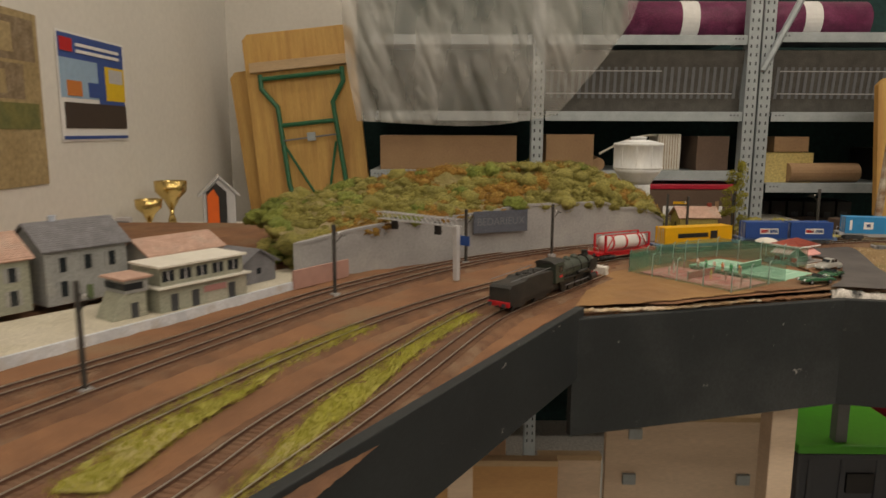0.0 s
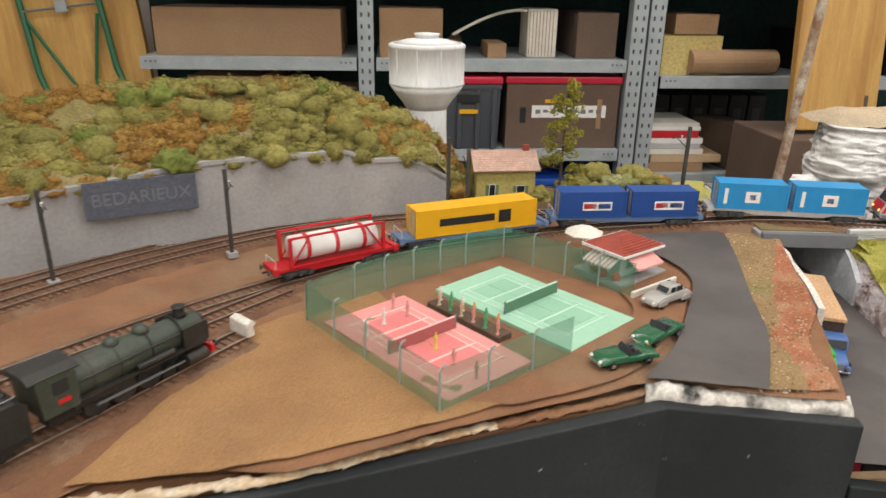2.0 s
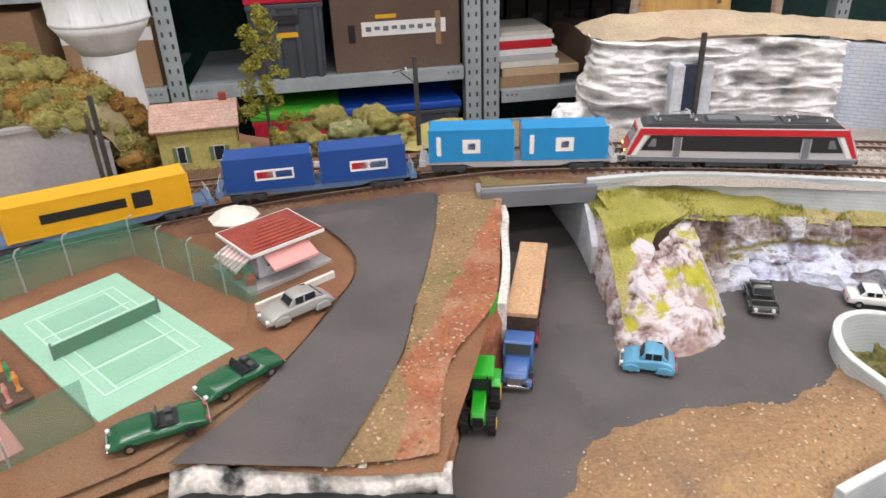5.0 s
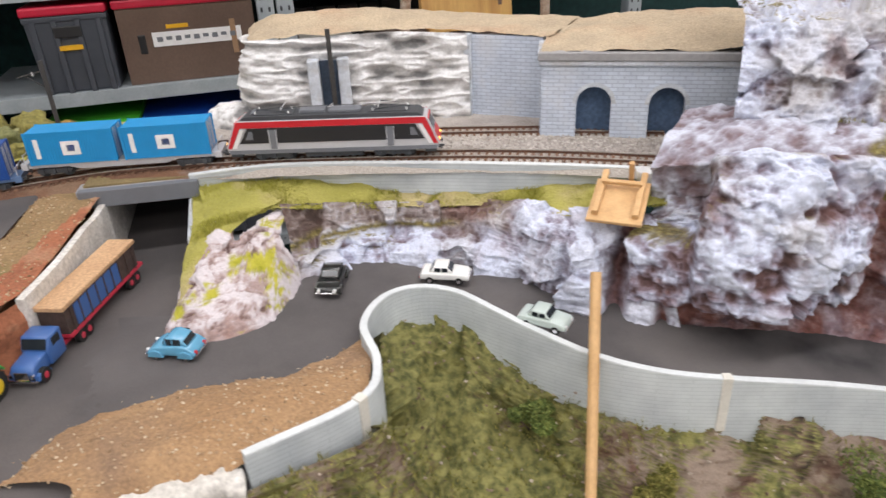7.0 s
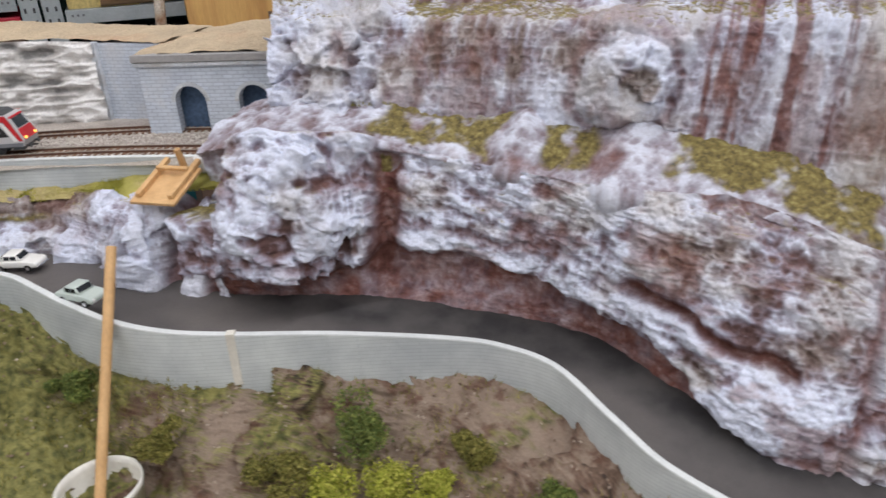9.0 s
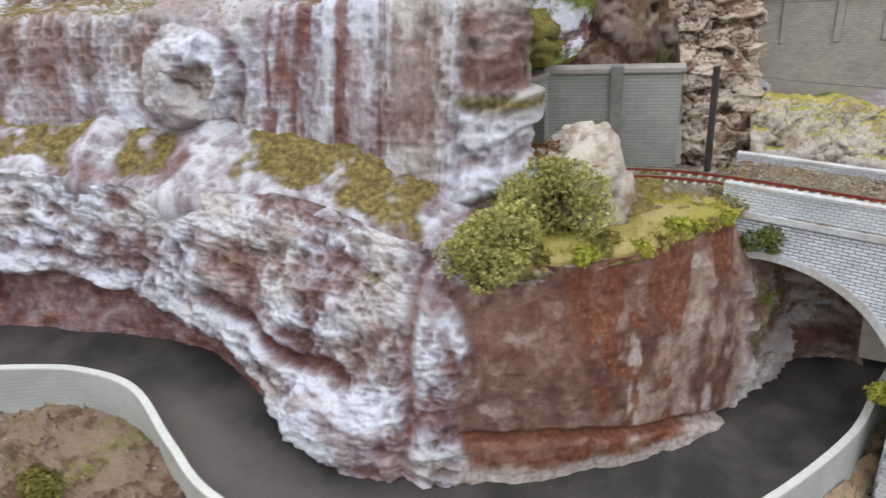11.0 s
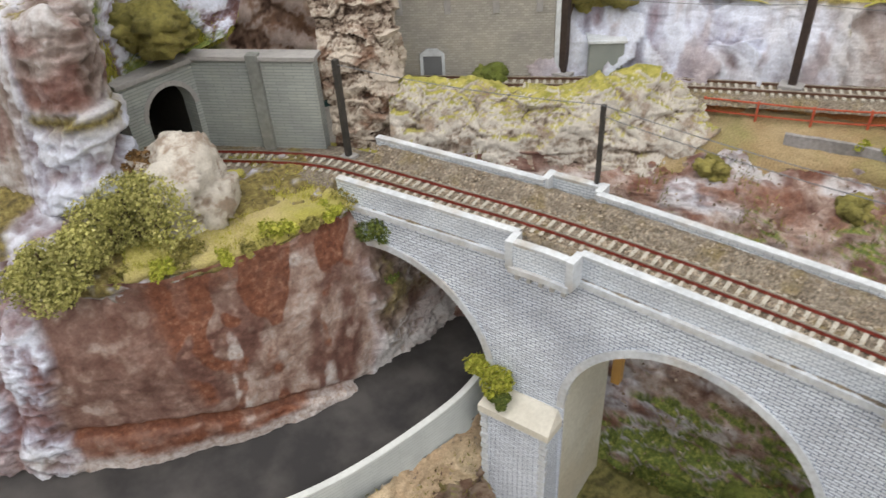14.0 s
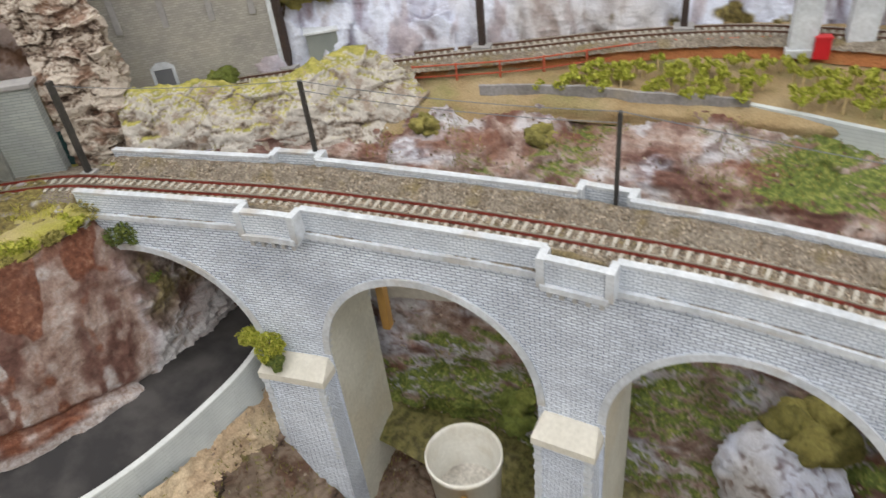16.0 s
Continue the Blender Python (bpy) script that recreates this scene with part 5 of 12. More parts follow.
sheet("rock_face_upper", [[(1.315, 1.07, 1.045), (1.345, 1.04, 1.055), (1.40, 1.0, 1.055), (1.465, 0.955, 1.05), (1.53, 0.89, 1.045), (1.585, 0.835, 1.04), (1.64, 0.77, 1.015), (1.675, 0.715, 0.99), (1.71, 0.684, 0.98), (1.728, 0.69, 0.975), (1.742, 0.74, 0.97)],
                          [(1.318, 1.077, 1.10), (1.352, 1.046, 1.095), (1.41, 1.008, 1.095), (1.475, 0.952, 1.095), (1.542, 0.885, 1.09), (1.60, 0.832, 1.085), (1.648, 0.775, 1.075), (1.68, 0.73, 1.06), (1.712, 0.69, 1.06), (1.73, 0.697, 1.06), (1.745, 0.75, 1.06)],
                          [(1.325, 1.09, 1.14), (1.362, 1.06, 1.137), (1.422, 1.018, 1.135), (1.487, 0.958, 1.134), (1.555, 0.887, 1.132), (1.612, 0.838, 1.132), (1.658, 0.783, 1.134), (1.69, 0.74, 1.135), (1.722, 0.702, 1.13), (1.738, 0.71, 1.125), (1.75, 0.76, 1.12)],
                          [(1.332, 1.11, 1.146), (1.372, 1.08, 1.142), (1.435, 1.036, 1.14), (1.503, 0.976, 1.139), (1.573, 0.904, 1.137), (1.63, 0.855, 1.137), (1.672, 0.8, 1.138), (1.70, 0.756, 1.14), (1.73, 0.718, 1.137), (1.745, 0.73, 1.132), (1.755, 0.78, 1.125)],
                          [(1.338, 1.15, 1.18), (1.388, 1.115, 1.165), (1.46, 1.065, 1.15), (1.53, 1.003, 1.148), (1.60, 0.93, 1.146), (1.655, 0.88, 1.15), (1.695, 0.825, 1.165), (1.72, 0.78, 1.18), (1.742, 0.745, 1.175), (1.755, 0.76, 1.16), (1.76, 0.8, 1.14)],
                          [(1.342, 1.19, 1.28), (1.405, 1.15, 1.27), (1.48, 1.09, 1.235), (1.55, 1.03, 1.225), (1.62, 0.96, 1.225), (1.68, 0.9, 1.24), (1.715, 0.85, 1.26), (1.735, 0.8, 1.28), (1.755, 0.77, 1.26), (1.765, 0.78, 1.24), (1.765, 0.82, 1.2)]],
      620, 230, PLASTER_ROCK, upper_relief, label="upper blue-white plaster rock wall with rusty streaks", category="rock", moss=lambda v, n: np.maximum(smooth(np.abs(n[:, 2]) + 0.3 * fbm(v, 26, 4, 60), 0.8, 1.0) * smooth(v[:, 2], 1.13, 1.14), smooth(v[:, 0] - v[:, 1], 0.96, 0.98) * np.exp(-((v[:, 2] - 1.077) / 0.006) ** 2)))
second_material(verge, REDSOIL, lambda c: c[:, 0] + 0.014 * fbm(c, 28, 2, 5) > np.interp(c[:, 1], [0.95, 1.03, 1.1, 1.2, 1.26], [0.652, 0.68, 0.718, 0.762, 0.80]))
sheet("outcrop_grass", [[(0.869, 1.258, 1.006), (0.90, 1.25, 1.010), (0.95, 1.235, 1.008)], [(0.868, 1.20, 0.996), (0.90, 1.2, 1.003), (0.945, 1.195, 1.001)], [(0.860, 1.15, 0.978), (0.878, 1.158, 0.99), (0.905, 1.172, 0.992)], [(0.850, 1.10, 0.958), (0.862, 1.115, 0.968), (0.876, 1.125, 0.974)]],
      80, 80, GRASS, lambda p, n: 0.006 * fbm(p, 40, 4, 15), flip=True, label="yellow-green grass over the rock outcrop", category="grass")


# ---- viaduct ----
VIA = crv([(1.82, 0.757), (1.868, 0.643), (1.925, 0.497), (1.94, 0.452), (1.972, 0.33), (1.985, 0.274), (1.992, 0.23), (2.003, 0.165), (2.008, 0.092), (2.011, 0.0), (2.011, -0.2), (2.0, -0.45)], 1300)
VIA_T = np.gradient(VIA, axis=0)
VIA_T /= np.linalg.norm(VIA_T, axis=1, keepdims=True)
VIA_S = np.r_[0, np.cumsum(np.linalg.norm(np.diff(VIA, axis=0), axis=1))]


def via(s, side, z):
    """A point of the viaduct: s along it, side metres across from the outer face (positive: inwards)."""
    x, y = np.interp(s, VIA_S, VIA[:, 0]), np.interp(s, VIA_S, VIA[:, 1])
    tx, ty = np.interp(s, VIA_S, VIA_T[:, 0]), np.interp(s, VIA_S, VIA_T[:, 1])
    return (x - ty * side, y + tx * side, z)


def s_at_y(y):
    return float(VIA_S[int(np.argmin(np.abs(VIA[:, 1] - y)))])


WIDTH, DECK, SPRING, FOOT = 0.074, 0.979, 0.852, 0.58
START, END = s_at_y(0.66), s_at_y(-0.40)
ARCHES = [(s_at_y(0.70), s_at_y(0.52)), (s_at_y(0.457), s_at_y(0.282)), (s_at_y(0.231), s_at_y(0.05)), (s_at_y(0.0), s_at_y(-0.18))]


def soffit(s):
    for a, b in ARCHES:
        if a <= s <= b:
            r, c = (b - a) / 2, (a + b) / 2
            return SPRING + 0.092 * math.sqrt(max(0.0, 1 - ((s - c) / r) ** 2))
    return None


SOFFIT = mat("cream_grey_soffit", (0.66, 0.66, 0.6), (0.56, 0.56, 0.51), (0.6, 0.57, 0.48), scale=20, fine=300, rough=0.85, relief=0.15, amount=0.15)


def viaduct_mesh():
    samples = []
    cuts = sorted([START, END] + [e for ab in ARCHES for e in ab if e > START])
    for a, b in zip(cuts, cuts[1:]):
        mid = soffit((a + b) / 2)
        if mid is None:
            samples += [(s, FOOT) for s in np.linspace(a, b, 8)]
        else:
            c, r = next(((p + q) / 2, (q - p) / 2) for p, q in ARCHES if p <= (a + b) / 2 <= q)
            lo, hi = math.acos(max(-1, min(1, (a - c) / r))), math.acos(max(-1, min(1, (b - c) / r)))
            for th in np.linspace(lo, hi, 40):
                samples.append((c + r * math.cos(th), SPRING + 0.092 * math.sin(th)))
    v, f, u = [], [], []
    for s, z in samples:
        for side in (0.0, WIDTH):
            for zz in (z, DECK):
                v.append(via(s, side, zz))
                u.append((s, zz))
    for i in range(len(samples) - 1):
        a, b = 4 * i, 4 * i + 4
        f += [(a, b, b + 1, a + 1), (a + 2, a + 3, b + 3, b + 2), (a + 1, b + 1, b + 3, a + 3), (a, a + 2, b + 2, b)]
    me = mesh_from("brick_body", v, f, VIADUCT_BRICK, shade=False, uv=u)
    me.materials.append(SOFFIT)
    me.polygons.foreach_set("material_index", [1 if k % 4 == 3 else 0 for k in range(len(f))])
    return me


viaduct = empty("viaduct", pose(*via(START, WIDTH / 2, 0.85)), "white-blue brick railway viaduct with round arches", "bridge", "", "structure")
inv = viaduct.matrix_world.inverted()


def under(ob, parent):
    ob.parent = parent
    ob.matrix_parent_inverse = parent.matrix_world.inverted()
    return ob


under(new("brick_body", viaduct_mesh()), viaduct)


def along(s0, s1, side, z, n=40):
    return np.array([via(s, side, z) for s in np.linspace(s0, s1, n)])


def arch_ring(a, b, side0, side1):
    c, r = (a + b) / 2, (b - a) / 2
    v, f = [], []
    ths = np.linspace(math.pi, 0, 49)
    for th in ths:
        for dr in (0.0, 0.006):
            for sd in (side0, side1):
                s = c + (r + dr) * math.cos(th)
                v.append(via(s, sd, SPRING + (0.092 + dr) * math.sin(th)))
    for i in range(len(ths) - 1):
        p, q = 4 * i, 4 * i + 4
        f += [(p, q, q + 2, p + 2), (p + 1, p + 3, q + 3, q + 1), (p + 2, q + 2, q + 3, p + 3), (p, p + 1, q + 1, q)]
    return mesh_from("arch_ring", v, f, WHITE_TRIM, shade=False)


for a, b in ARCHES:
    under(new("arch_ring", arch_ring(a, b, -0.0018, 0.003)), viaduct)
    under(new("arch_ring", arch_ring(a, b, WIDTH - 0.003, WIDTH + 0.0018)), viaduct)

BAYS = [(s_at_y(0.497), s_at_y(0.454)), (s_at_y(0.274), s_at_y(0.230)), (s_at_y(0.05), s_at_y(0.005)), (s_at_y(-0.18), s_at_y(-0.22))]
FAR_BAYS = [(s_at_y(0.512), s_at_y(0.474)), (s_at_y(0.275), s_at_y(0.242)), (s_at_y(0.05), s_at_y(0.005))]


def parapet_run(s0, s1, side, out, mirror):
    k = -1 if mirror else 1
    base = along(s0, s1, side, DECK)
    sec = [(0.0, -0.002), (0.0045 * k, -0.002), (0.0045 * k, 0.017), (0.0, 0.017)]
    under(new("parapet", swept("parapet", base, sec if k > 0 else sec[::-1], PARAPET_BRICK)), viaduct)
    sec = [(-0.0008 * k, 0.0172), (0.0052 * k, 0.0172), (0.0052 * k, 0.0194), (-0.0008 * k, 0.0194)]
    under(new("coping", swept("coping", base, sec if k > 0 else sec[::-1], WHITE_TRIM)), viaduct)
    sec = [(-0.003 * k, -0.0045), (0.001 * k, -0.0045), (0.001 * k, 0.0), (-0.003 * k, 0.0)]
    under(new("string_course", swept("string_course", base, sec if k > 0 else sec[::-1], WHITE_TRIM)), viaduct)


PARAPET_BRICK = brick_mat("parapet_brick", (0.7, 0.75, 0.82), (0.3, 0.36, 0.46), 0.0055, 0.0023, 0.08, 0.9)
for bays, side, out, mirror, begin in ((BAYS, 0.0, -0.011, False, s_at_y(0.644)), (FAR_BAYS, WIDTH, 0.011, True, s_at_y(0.655))):
    s0 = begin
    for a, b in bays:
        parapet_run(s0, a, side, 0, mirror)
        parapet_run(a, b, side + out, 0, mirror)
        for e in (a, b):
            p, t = via(e, side + out / 2, DECK), np.array(via(e + 0.002, 0, 0)) - np.array(via(e - 0.002, 0, 0))
            o = part("bay_return", box(-0.0028, 0.0028, -0.0072, 0.0072, -0.003, 0.0198, 0.0004), WHITE_TRIM)
            o.matrix_world = heading_pose(p, t)
            under(o, viaduct)
        o = part("bay_floor", box(0, (b - a), -0.006, 0.006, -0.006, -0.001), WHITE_TRIM)
        t = np.array(via(b, 0, 0)) - np.array(via(a, 0, 0))
        o.matrix_world = heading_pose(via(a, side + out / 2, DECK), t)
        under(o, viaduct)
        o = part("bay_ballast", box(-0.002, (b - a) + 0.002, *((-0.003, 0.014) if out < 0 else (-0.014, 0.003)), -0.001, 0.0052, 0.0006), BALLAST_GREY)
        o.matrix_world = heading_pose(via(a, side + out / 2, DECK), t)
        under(o, viaduct)
        for q in np.linspace(a + 0.005, b - 0.005, 5):
            o = part("corbel", prism([(-0.0015, 0), (-0.0015, -0.006), (0.0015, -0.006), (0.0015, 0)], -0.005, 0.005, 0.0003), WHITE_TRIM)
            o.matrix_world = heading_pose(via(q, side + out * 0.45, DECK - 0.006), t)
            under(o, viaduct)
        s0 = b
    parapet_run(s0, END, side, 0, mirror)

for (a0, a1), (b0, b1) in zip(ARCHES, ARCHES[1:]):
    a, b = a1, b0
    c = (a + b) / 2
    w = (b - a) / 2 - 0.004
    t = np.array(via(c + 0.003, 0, 0)) - np.array(via(c - 0.003, 0, 0))
    v, f, u = [], [], []
    for zz, grow in ((0.50, 0.006), (0.70, 0.003), (0.832, 0.0)):
        for s, sd in ((c - w - grow, -0.018 - grow), (c + w + grow, -0.018 - grow), (c + w + grow, 0.004), (c - w - grow, 0.004)):
            v.append(via(s, sd, zz))
    for r in range(2):
        for k in range(4):
            p, q = r * 4 + k, r * 4 + (k + 1) % 4
            f.append((p, q, q + 4, p + 4))
    f.append((8, 9, 10, 11))
    u = [((k % 4) * 0.05, p[2]) for k, p in enumerate(v)]
    under(new("pier", mesh_from("pier", v, f, VIADUCT_BRICK, shade=False, uv=u)), viaduct)
    v, f = [], []
    for zz, w2, o2 in ((0.830, w + 0.003, -0.021), (0.837, w + 0.003, -0.021), (0.846, w - 0.001, -0.001)):
        for s, sd in ((c - w2, o2), (c + w2, o2), (c + w2, 0.002), (c - w2, 0.002)):
            v.append(via(s, sd, zz))
    for r in range(2):
        for k in range(4):
            p, q = r * 4 + k, r * 4 + (k + 1) % 4
            f.append((p, q, q + 4, p + 4))
    f += [(8, 9, 10, 11), (3, 2, 1, 0)]
    under(new("pier_cap", mesh_from("pier_cap", v, f, CREAM, shade=False)), viaduct)
    for sgn in (-1, 1):
        for k in range(20):
            zz = 0.70 + k * 0.0066
            o = part("quoin", box(-0.0035 if k % 2 else -0.0025, 0.0035 if k % 2 else 0.0025, -0.001, 0.003, 0, 0.0052, 0.0004), WHITE_TRIM)
            o.matrix_world = heading_pose(via(c + sgn * (w - 0.002), -0.0195, zz), t)
            under(o, viaduct)


# ---- railway track ----
GAUGE = 0.0165


def offset_path(p, a, z):
    t = np.gradient(p, axis=0)
    t[:, 2] = 0
    t /= np.linalg.norm(t, axis=1, keepdims=True)
    return p + np.stack([-t[:, 1] * a, t[:, 0] * a, np.full(len(p), z)], 1)


SLEEPER = bmesh.new()
add_box(SLEEPER, -0.0014, 0.0014, -0.0145, 0.0145, -0.0012, 0.0, 0.0004)
SLEEPER_ME = {}
for key, m_ in (("pale", SLEEPER_PALE), ("dark", SLEEPER_DARK)):
    me = bpy.data.meshes.new("sleeper")
    SLEEPER.to_mesh(me)
    me.materials.append(m_)
    SLEEPER_ME[key] = me
SLEEPER.free()


def track(pts, n, ballast, rail, label, sleeper="dark", singly=False, width=0.021, pitch=0.0072):
    """Rails, sleepers and ballast along a line of rail-foot points."""
    p = crv(pts, n)
    root = empty("railway_track", pose(*p[0]), label, "railway track", "tracks", "structure")
    sec = [(-width - 0.008, -0.006), (-width, -0.0006), (-0.012, -0.0003), (0.012, -0.0003), (width, -0.0006), (width + 0.008, -0.006)]
    dense = crv(pts, n * 3)
    me = swept("ballast", dense, sec, ballast, False)
    co = np.array([v.co for v in me.vertices])
    co[:, 2] += 0.0011 * fbm(co, 260, 3, 2) + 0.0006 * fbm(co, 90, 2, 3)
    me.vertices.foreach_set("co", co.ravel())
    me.polygons.foreach_set("use_smooth", [True] * len(me.polygons))
    under(new("ballast", me), root)
    for sd in (-1, 1):
        q = offset_path(p, sd * GAUGE / 2, 0.0006)
        under(new("rail", swept("rail", q, [(-0.0009, 0), (0.0009, 0), (0.0006, 0.0022), (-0.0006, 0.0022)], rail)), root)
        under(new("rail_head", swept("rail_head", q, [(-0.0007, 0.0022), (0.0007, 0.0022), (0.0006, 0.0028), (-0.0006, 0.0028)], RAIL_TOP)), root)
    s = np.r_[0, np.cumsum(np.linalg.norm(np.diff(p, axis=0), axis=1))]
    marks = np.arange(pitch, s[-1], pitch)
    if singly:
        for d in marks:
            q = [np.interp(d, s, p[:, k]) for k in range(3)]
            r = [np.interp(d + 0.002, s, p[:, k]) for k in range(3)]
            o = new("sleeper", SLEEPER_ME[sleeper])
            o.matrix_world = heading_pose(q, np.array(r) - q, q[2] + 0.0007)
            under(o, root)
    else:
        v, f = [], []
        for d in marks:
            q = np.array([np.interp(d, s, p[:, k]) for k in range(3)])
            r = np.array([np.interp(d + 0.002, s, p[:, k]) for k in range(3)])
            m = heading_pose(q, r - q, q[2] + 0.0007)
            k = len(v)
            for x in (-0.0014, 0.0014):
                for y in (-0.0145, 0.0145):
                    for z in (-0.0012, 0.0002):
                        v.append(m @ Vector((x, y, z)))
            f += [(k, k + 1, k + 3, k + 2), (k + 4, k + 6, k + 7, k + 5), (k, k + 4, k + 5, k + 1), (k + 2, k + 3, k + 7, k + 6), (k + 1, k + 5, k + 7, k + 3)]
        o = under(new("sleepers", mesh_from("sleepers", v, f, SLEEPER_ME[sleeper].materials[0], shade=False)), root)
        tagged(o, "", "", "", "stuff")
    return p


def lay(pts, z):
    """Rail-foot points on the station ground."""
    return [(x, y, z + max(0.0, float(plateau(np.float64(x), np.float64(y))) - 0.987)) for x, y in pts]


T1 = lay([(-0.52, -0.1), (-0.36, 0.22), (-0.278, 0.4), (-0.226, 0.53), (-0.15, 0.69), (-0.075, 0.82), (0.03, 0.962), (0.188, 1.122), (0.363, 1.232)], 0.9915)
T1 += [(0.486, 1.28, 1.001), (0.60, 1.3, 1.004), (0.70, 1.298, 1.01), (0.80, 1.286, 1.017), (0.894, 1.264, 1.019), (0.98, 1.24, 1.019), (1.06, 1.213, 1.019), (1.13, 1.186, 1.019), (1.2, 1.152, 1.019), (1.27, 1.11, 1.019), (1.34, 1.06, 1.019), (1.46, 0.99, 1.019)]
BALLAST_LINE = BALLAST_BROWN.copy()
BALLAST_LINE.name = "ballast_brown_to_pale"
nt = BALLAST_LINE.node_tree
bs = nt.nodes["Principled BSDF"]
old = bs.inputs["Base Color"].links[0].from_socket
ob = next(n for n in nt.nodes if n.type == "TEX_COORD").outputs["Object"]
sep = nt.nodes.new("ShaderNodeSeparateXYZ")
nt.links.new(ob, sep.inputs[0])
ad = nt.nodes.new("ShaderNodeMath")
ad.operation = "MULTIPLY_ADD"
ad.inputs[1].default_value = 0.12
nt.links.new(noise_node(nt, ob, 40, 5), ad.inputs[0])
nt.links.new(sep.outputs[0], ad.inputs[2])
pale = ramp(nt, noise_node(nt, ob, 900, 3), [(0.3, (0.3, 0.26, 0.22)), (0.7, (0.58, 0.54, 0.49))])
nt.links.new(mixc(nt, ramp(nt, ad.outputs[0], [(0.92, (0, 0, 0)), (0.97, (1, 1, 1))]), old, pale), bs.inputs["Base Color"])
MAIN = track(T1, 400, BALLAST_LINE, RAIL_DARK, "brown ballasted main line track")
B1 = lay([(-0.52, 0.1), (-0.42, 0.33), (-0.345, 0.498), (-0.27, 0.66), (-0.15, 0.9), (-0.04, 1.07), (0.055, 1.185), (0.15, 1.27), (0.26, 1.325), (0.40, 1.358), (0.565, 1.365)], 0.9915)
B1 += [(0.70, 1.355, 1.006), (0.807, 1.338, 1.015), (0.926, 1.312, 1.019), (1.073, 1.28, 1.019), (1.2, 1.236, 1.019), (1.32, 1.18, 1.019)]
track(B1, 380, BALLAST_LINE, RAIL_DARK, "brown ballasted track beside the grey wall")
track(lay([(-0.56, 0.2), (-0.47, 0.4), (-0.386, 0.562), (-0.298, 0.71), (-0.19, 0.93), (-0.08, 1.09), (0.02, 1.205), (0.11, 1.285), (0.2, 1.335), (0.3, 1.36)], 0.9912), 200, BALLAST_BROWN, RAIL_DARK, "brown ballasted platform track")
track(lay([(-0.36, -0.1), (-0.23, 0.24), (-0.168, 0.409), (-0.134, 0.512), (-0.056, 0.695), (0.02, 0.855), (0.09, 0.958), (0.168, 1.06), (0.26, 1.15)], 0.9912), 220, BALLAST_BROWN, RAIL_DARK, "empty brown ballasted loop track")
SIDING = track(lay([(-0.30, -0.05), (-0.19, 0.22), (-0.113, 0.409), (-0.045, 0.568), (0.045, 0.79), (0.10, 0.885), (0.16, 0.965), (0.215, 1.035), (0.236, 1.06)], 0.9912), 220, BALLAST_BROWN, RAIL_DARK, "siding with a black steam engine")
VT = [(1.735, 0.88, 0.984), (1.765, 0.83, 0.984), (1.798, 0.785, 0.984), (1.842, 0.742, 0.984), (1.88, 0.70, 0.984)] + [via(s, 0.037, 0.984) for s in np.linspace(s_at_y(0.64), END, 14)]
track(VT, 500, BALLAST_GREY, RAIL_RED, "single track on the viaduct with rust-red rails", "pale", True, 0.031, 0.0078)

# heaped ballast along both parapets
for side, sgn in ((0.0055, 1), (WIDTH - 0.0055, -1)):
    rows_ = []
    for off, zz in ((-0.0022, 0.981), (-0.002, 0.9922), (0.004, 0.9915), (0.009, 0.988), (0.015, 0.9838)):
        rows_.append([via(s, side + sgn * off, zz) for s in np.linspace(s_at_y(0.65), END, 40)])
    sheet("ballast_heap", rows_, 500, 12, BALLAST_GREY, lambda p, n: 0.0016 * fbm(p, 180, 3, 4) + 0.001 * fbm(p, 60, 2, 5), flip=sgn < 0, label="grey-tan ballast heaped against the parapet", category="ballast")


def loose_stones(n, place, size, material, label, seed):
    """Little broken stones, each an eight-faced chip, as one heap."""
    rng = np.random.default_rng(seed)
    c = np.array([place(rng) for _ in range(n)])
    o = np.array([(1, 0, 0), (-1, 0, 0), (0, 1, 0), (0, -1, 0), (0, 0, 0.8), (0, 0, -0.8)], float)
    d = o[None] * (size * (0.55 + 0.9 * rng.random((n, 6, 1)))) + rng.normal(size=(n, 6, 3)) * size * 0.18
    v = (c[:, None] + d).reshape(-1, 3)
    f = [(6 * k + a, 6 * k + b, 6 * k + e) for k in range(n) for a, b, e in ((0, 2, 4), (2, 1, 4), (1, 3, 4), (3, 0, 4), (2, 0, 5), (1, 2, 5), (3, 1, 5), (0, 3, 5))]
    return tagged(new("ballast_stone_heap", mesh_from("ballast_stone_heap", v, f, material, shade=False)), label, "ballast", "", "stuff")


def chip_mat(name, a, b, c):
    m, nt, bs, ob, uv = start(name)
    g = nt.nodes.new("ShaderNodeNewGeometry")
    nt.links.new(ramp(nt, g.outputs["Random Per Island"], [(0.0, a), (0.5, b), (1.0, c)]), bs.inputs["Base Color"])
    bs.inputs["Roughness"].default_value = 0.95
    return m


def on_viaduct(rng):
    s = START + (s_at_y(-0.15) - START) * rng.random()
    sd = 0.0055 + (WIDTH - 0.011) * rng.random()
    e = min(sd, WIDTH - sd)
    return via(s, sd, 0.9838 + 0.0078 * float(smooth(-np.float64(e), -0.02, -0.008)) + 0.0004 * rng.random())


def on_bend(rng):
    x = 0.9 + 0.42 * rng.random()
    y0 = float(np.interp(x, RW_X, RW_Y))
    return (x, y0 + 0.006 + 0.12 * rng.random() ** 1.4, 1.0186 + 0.0005 * rng.random())


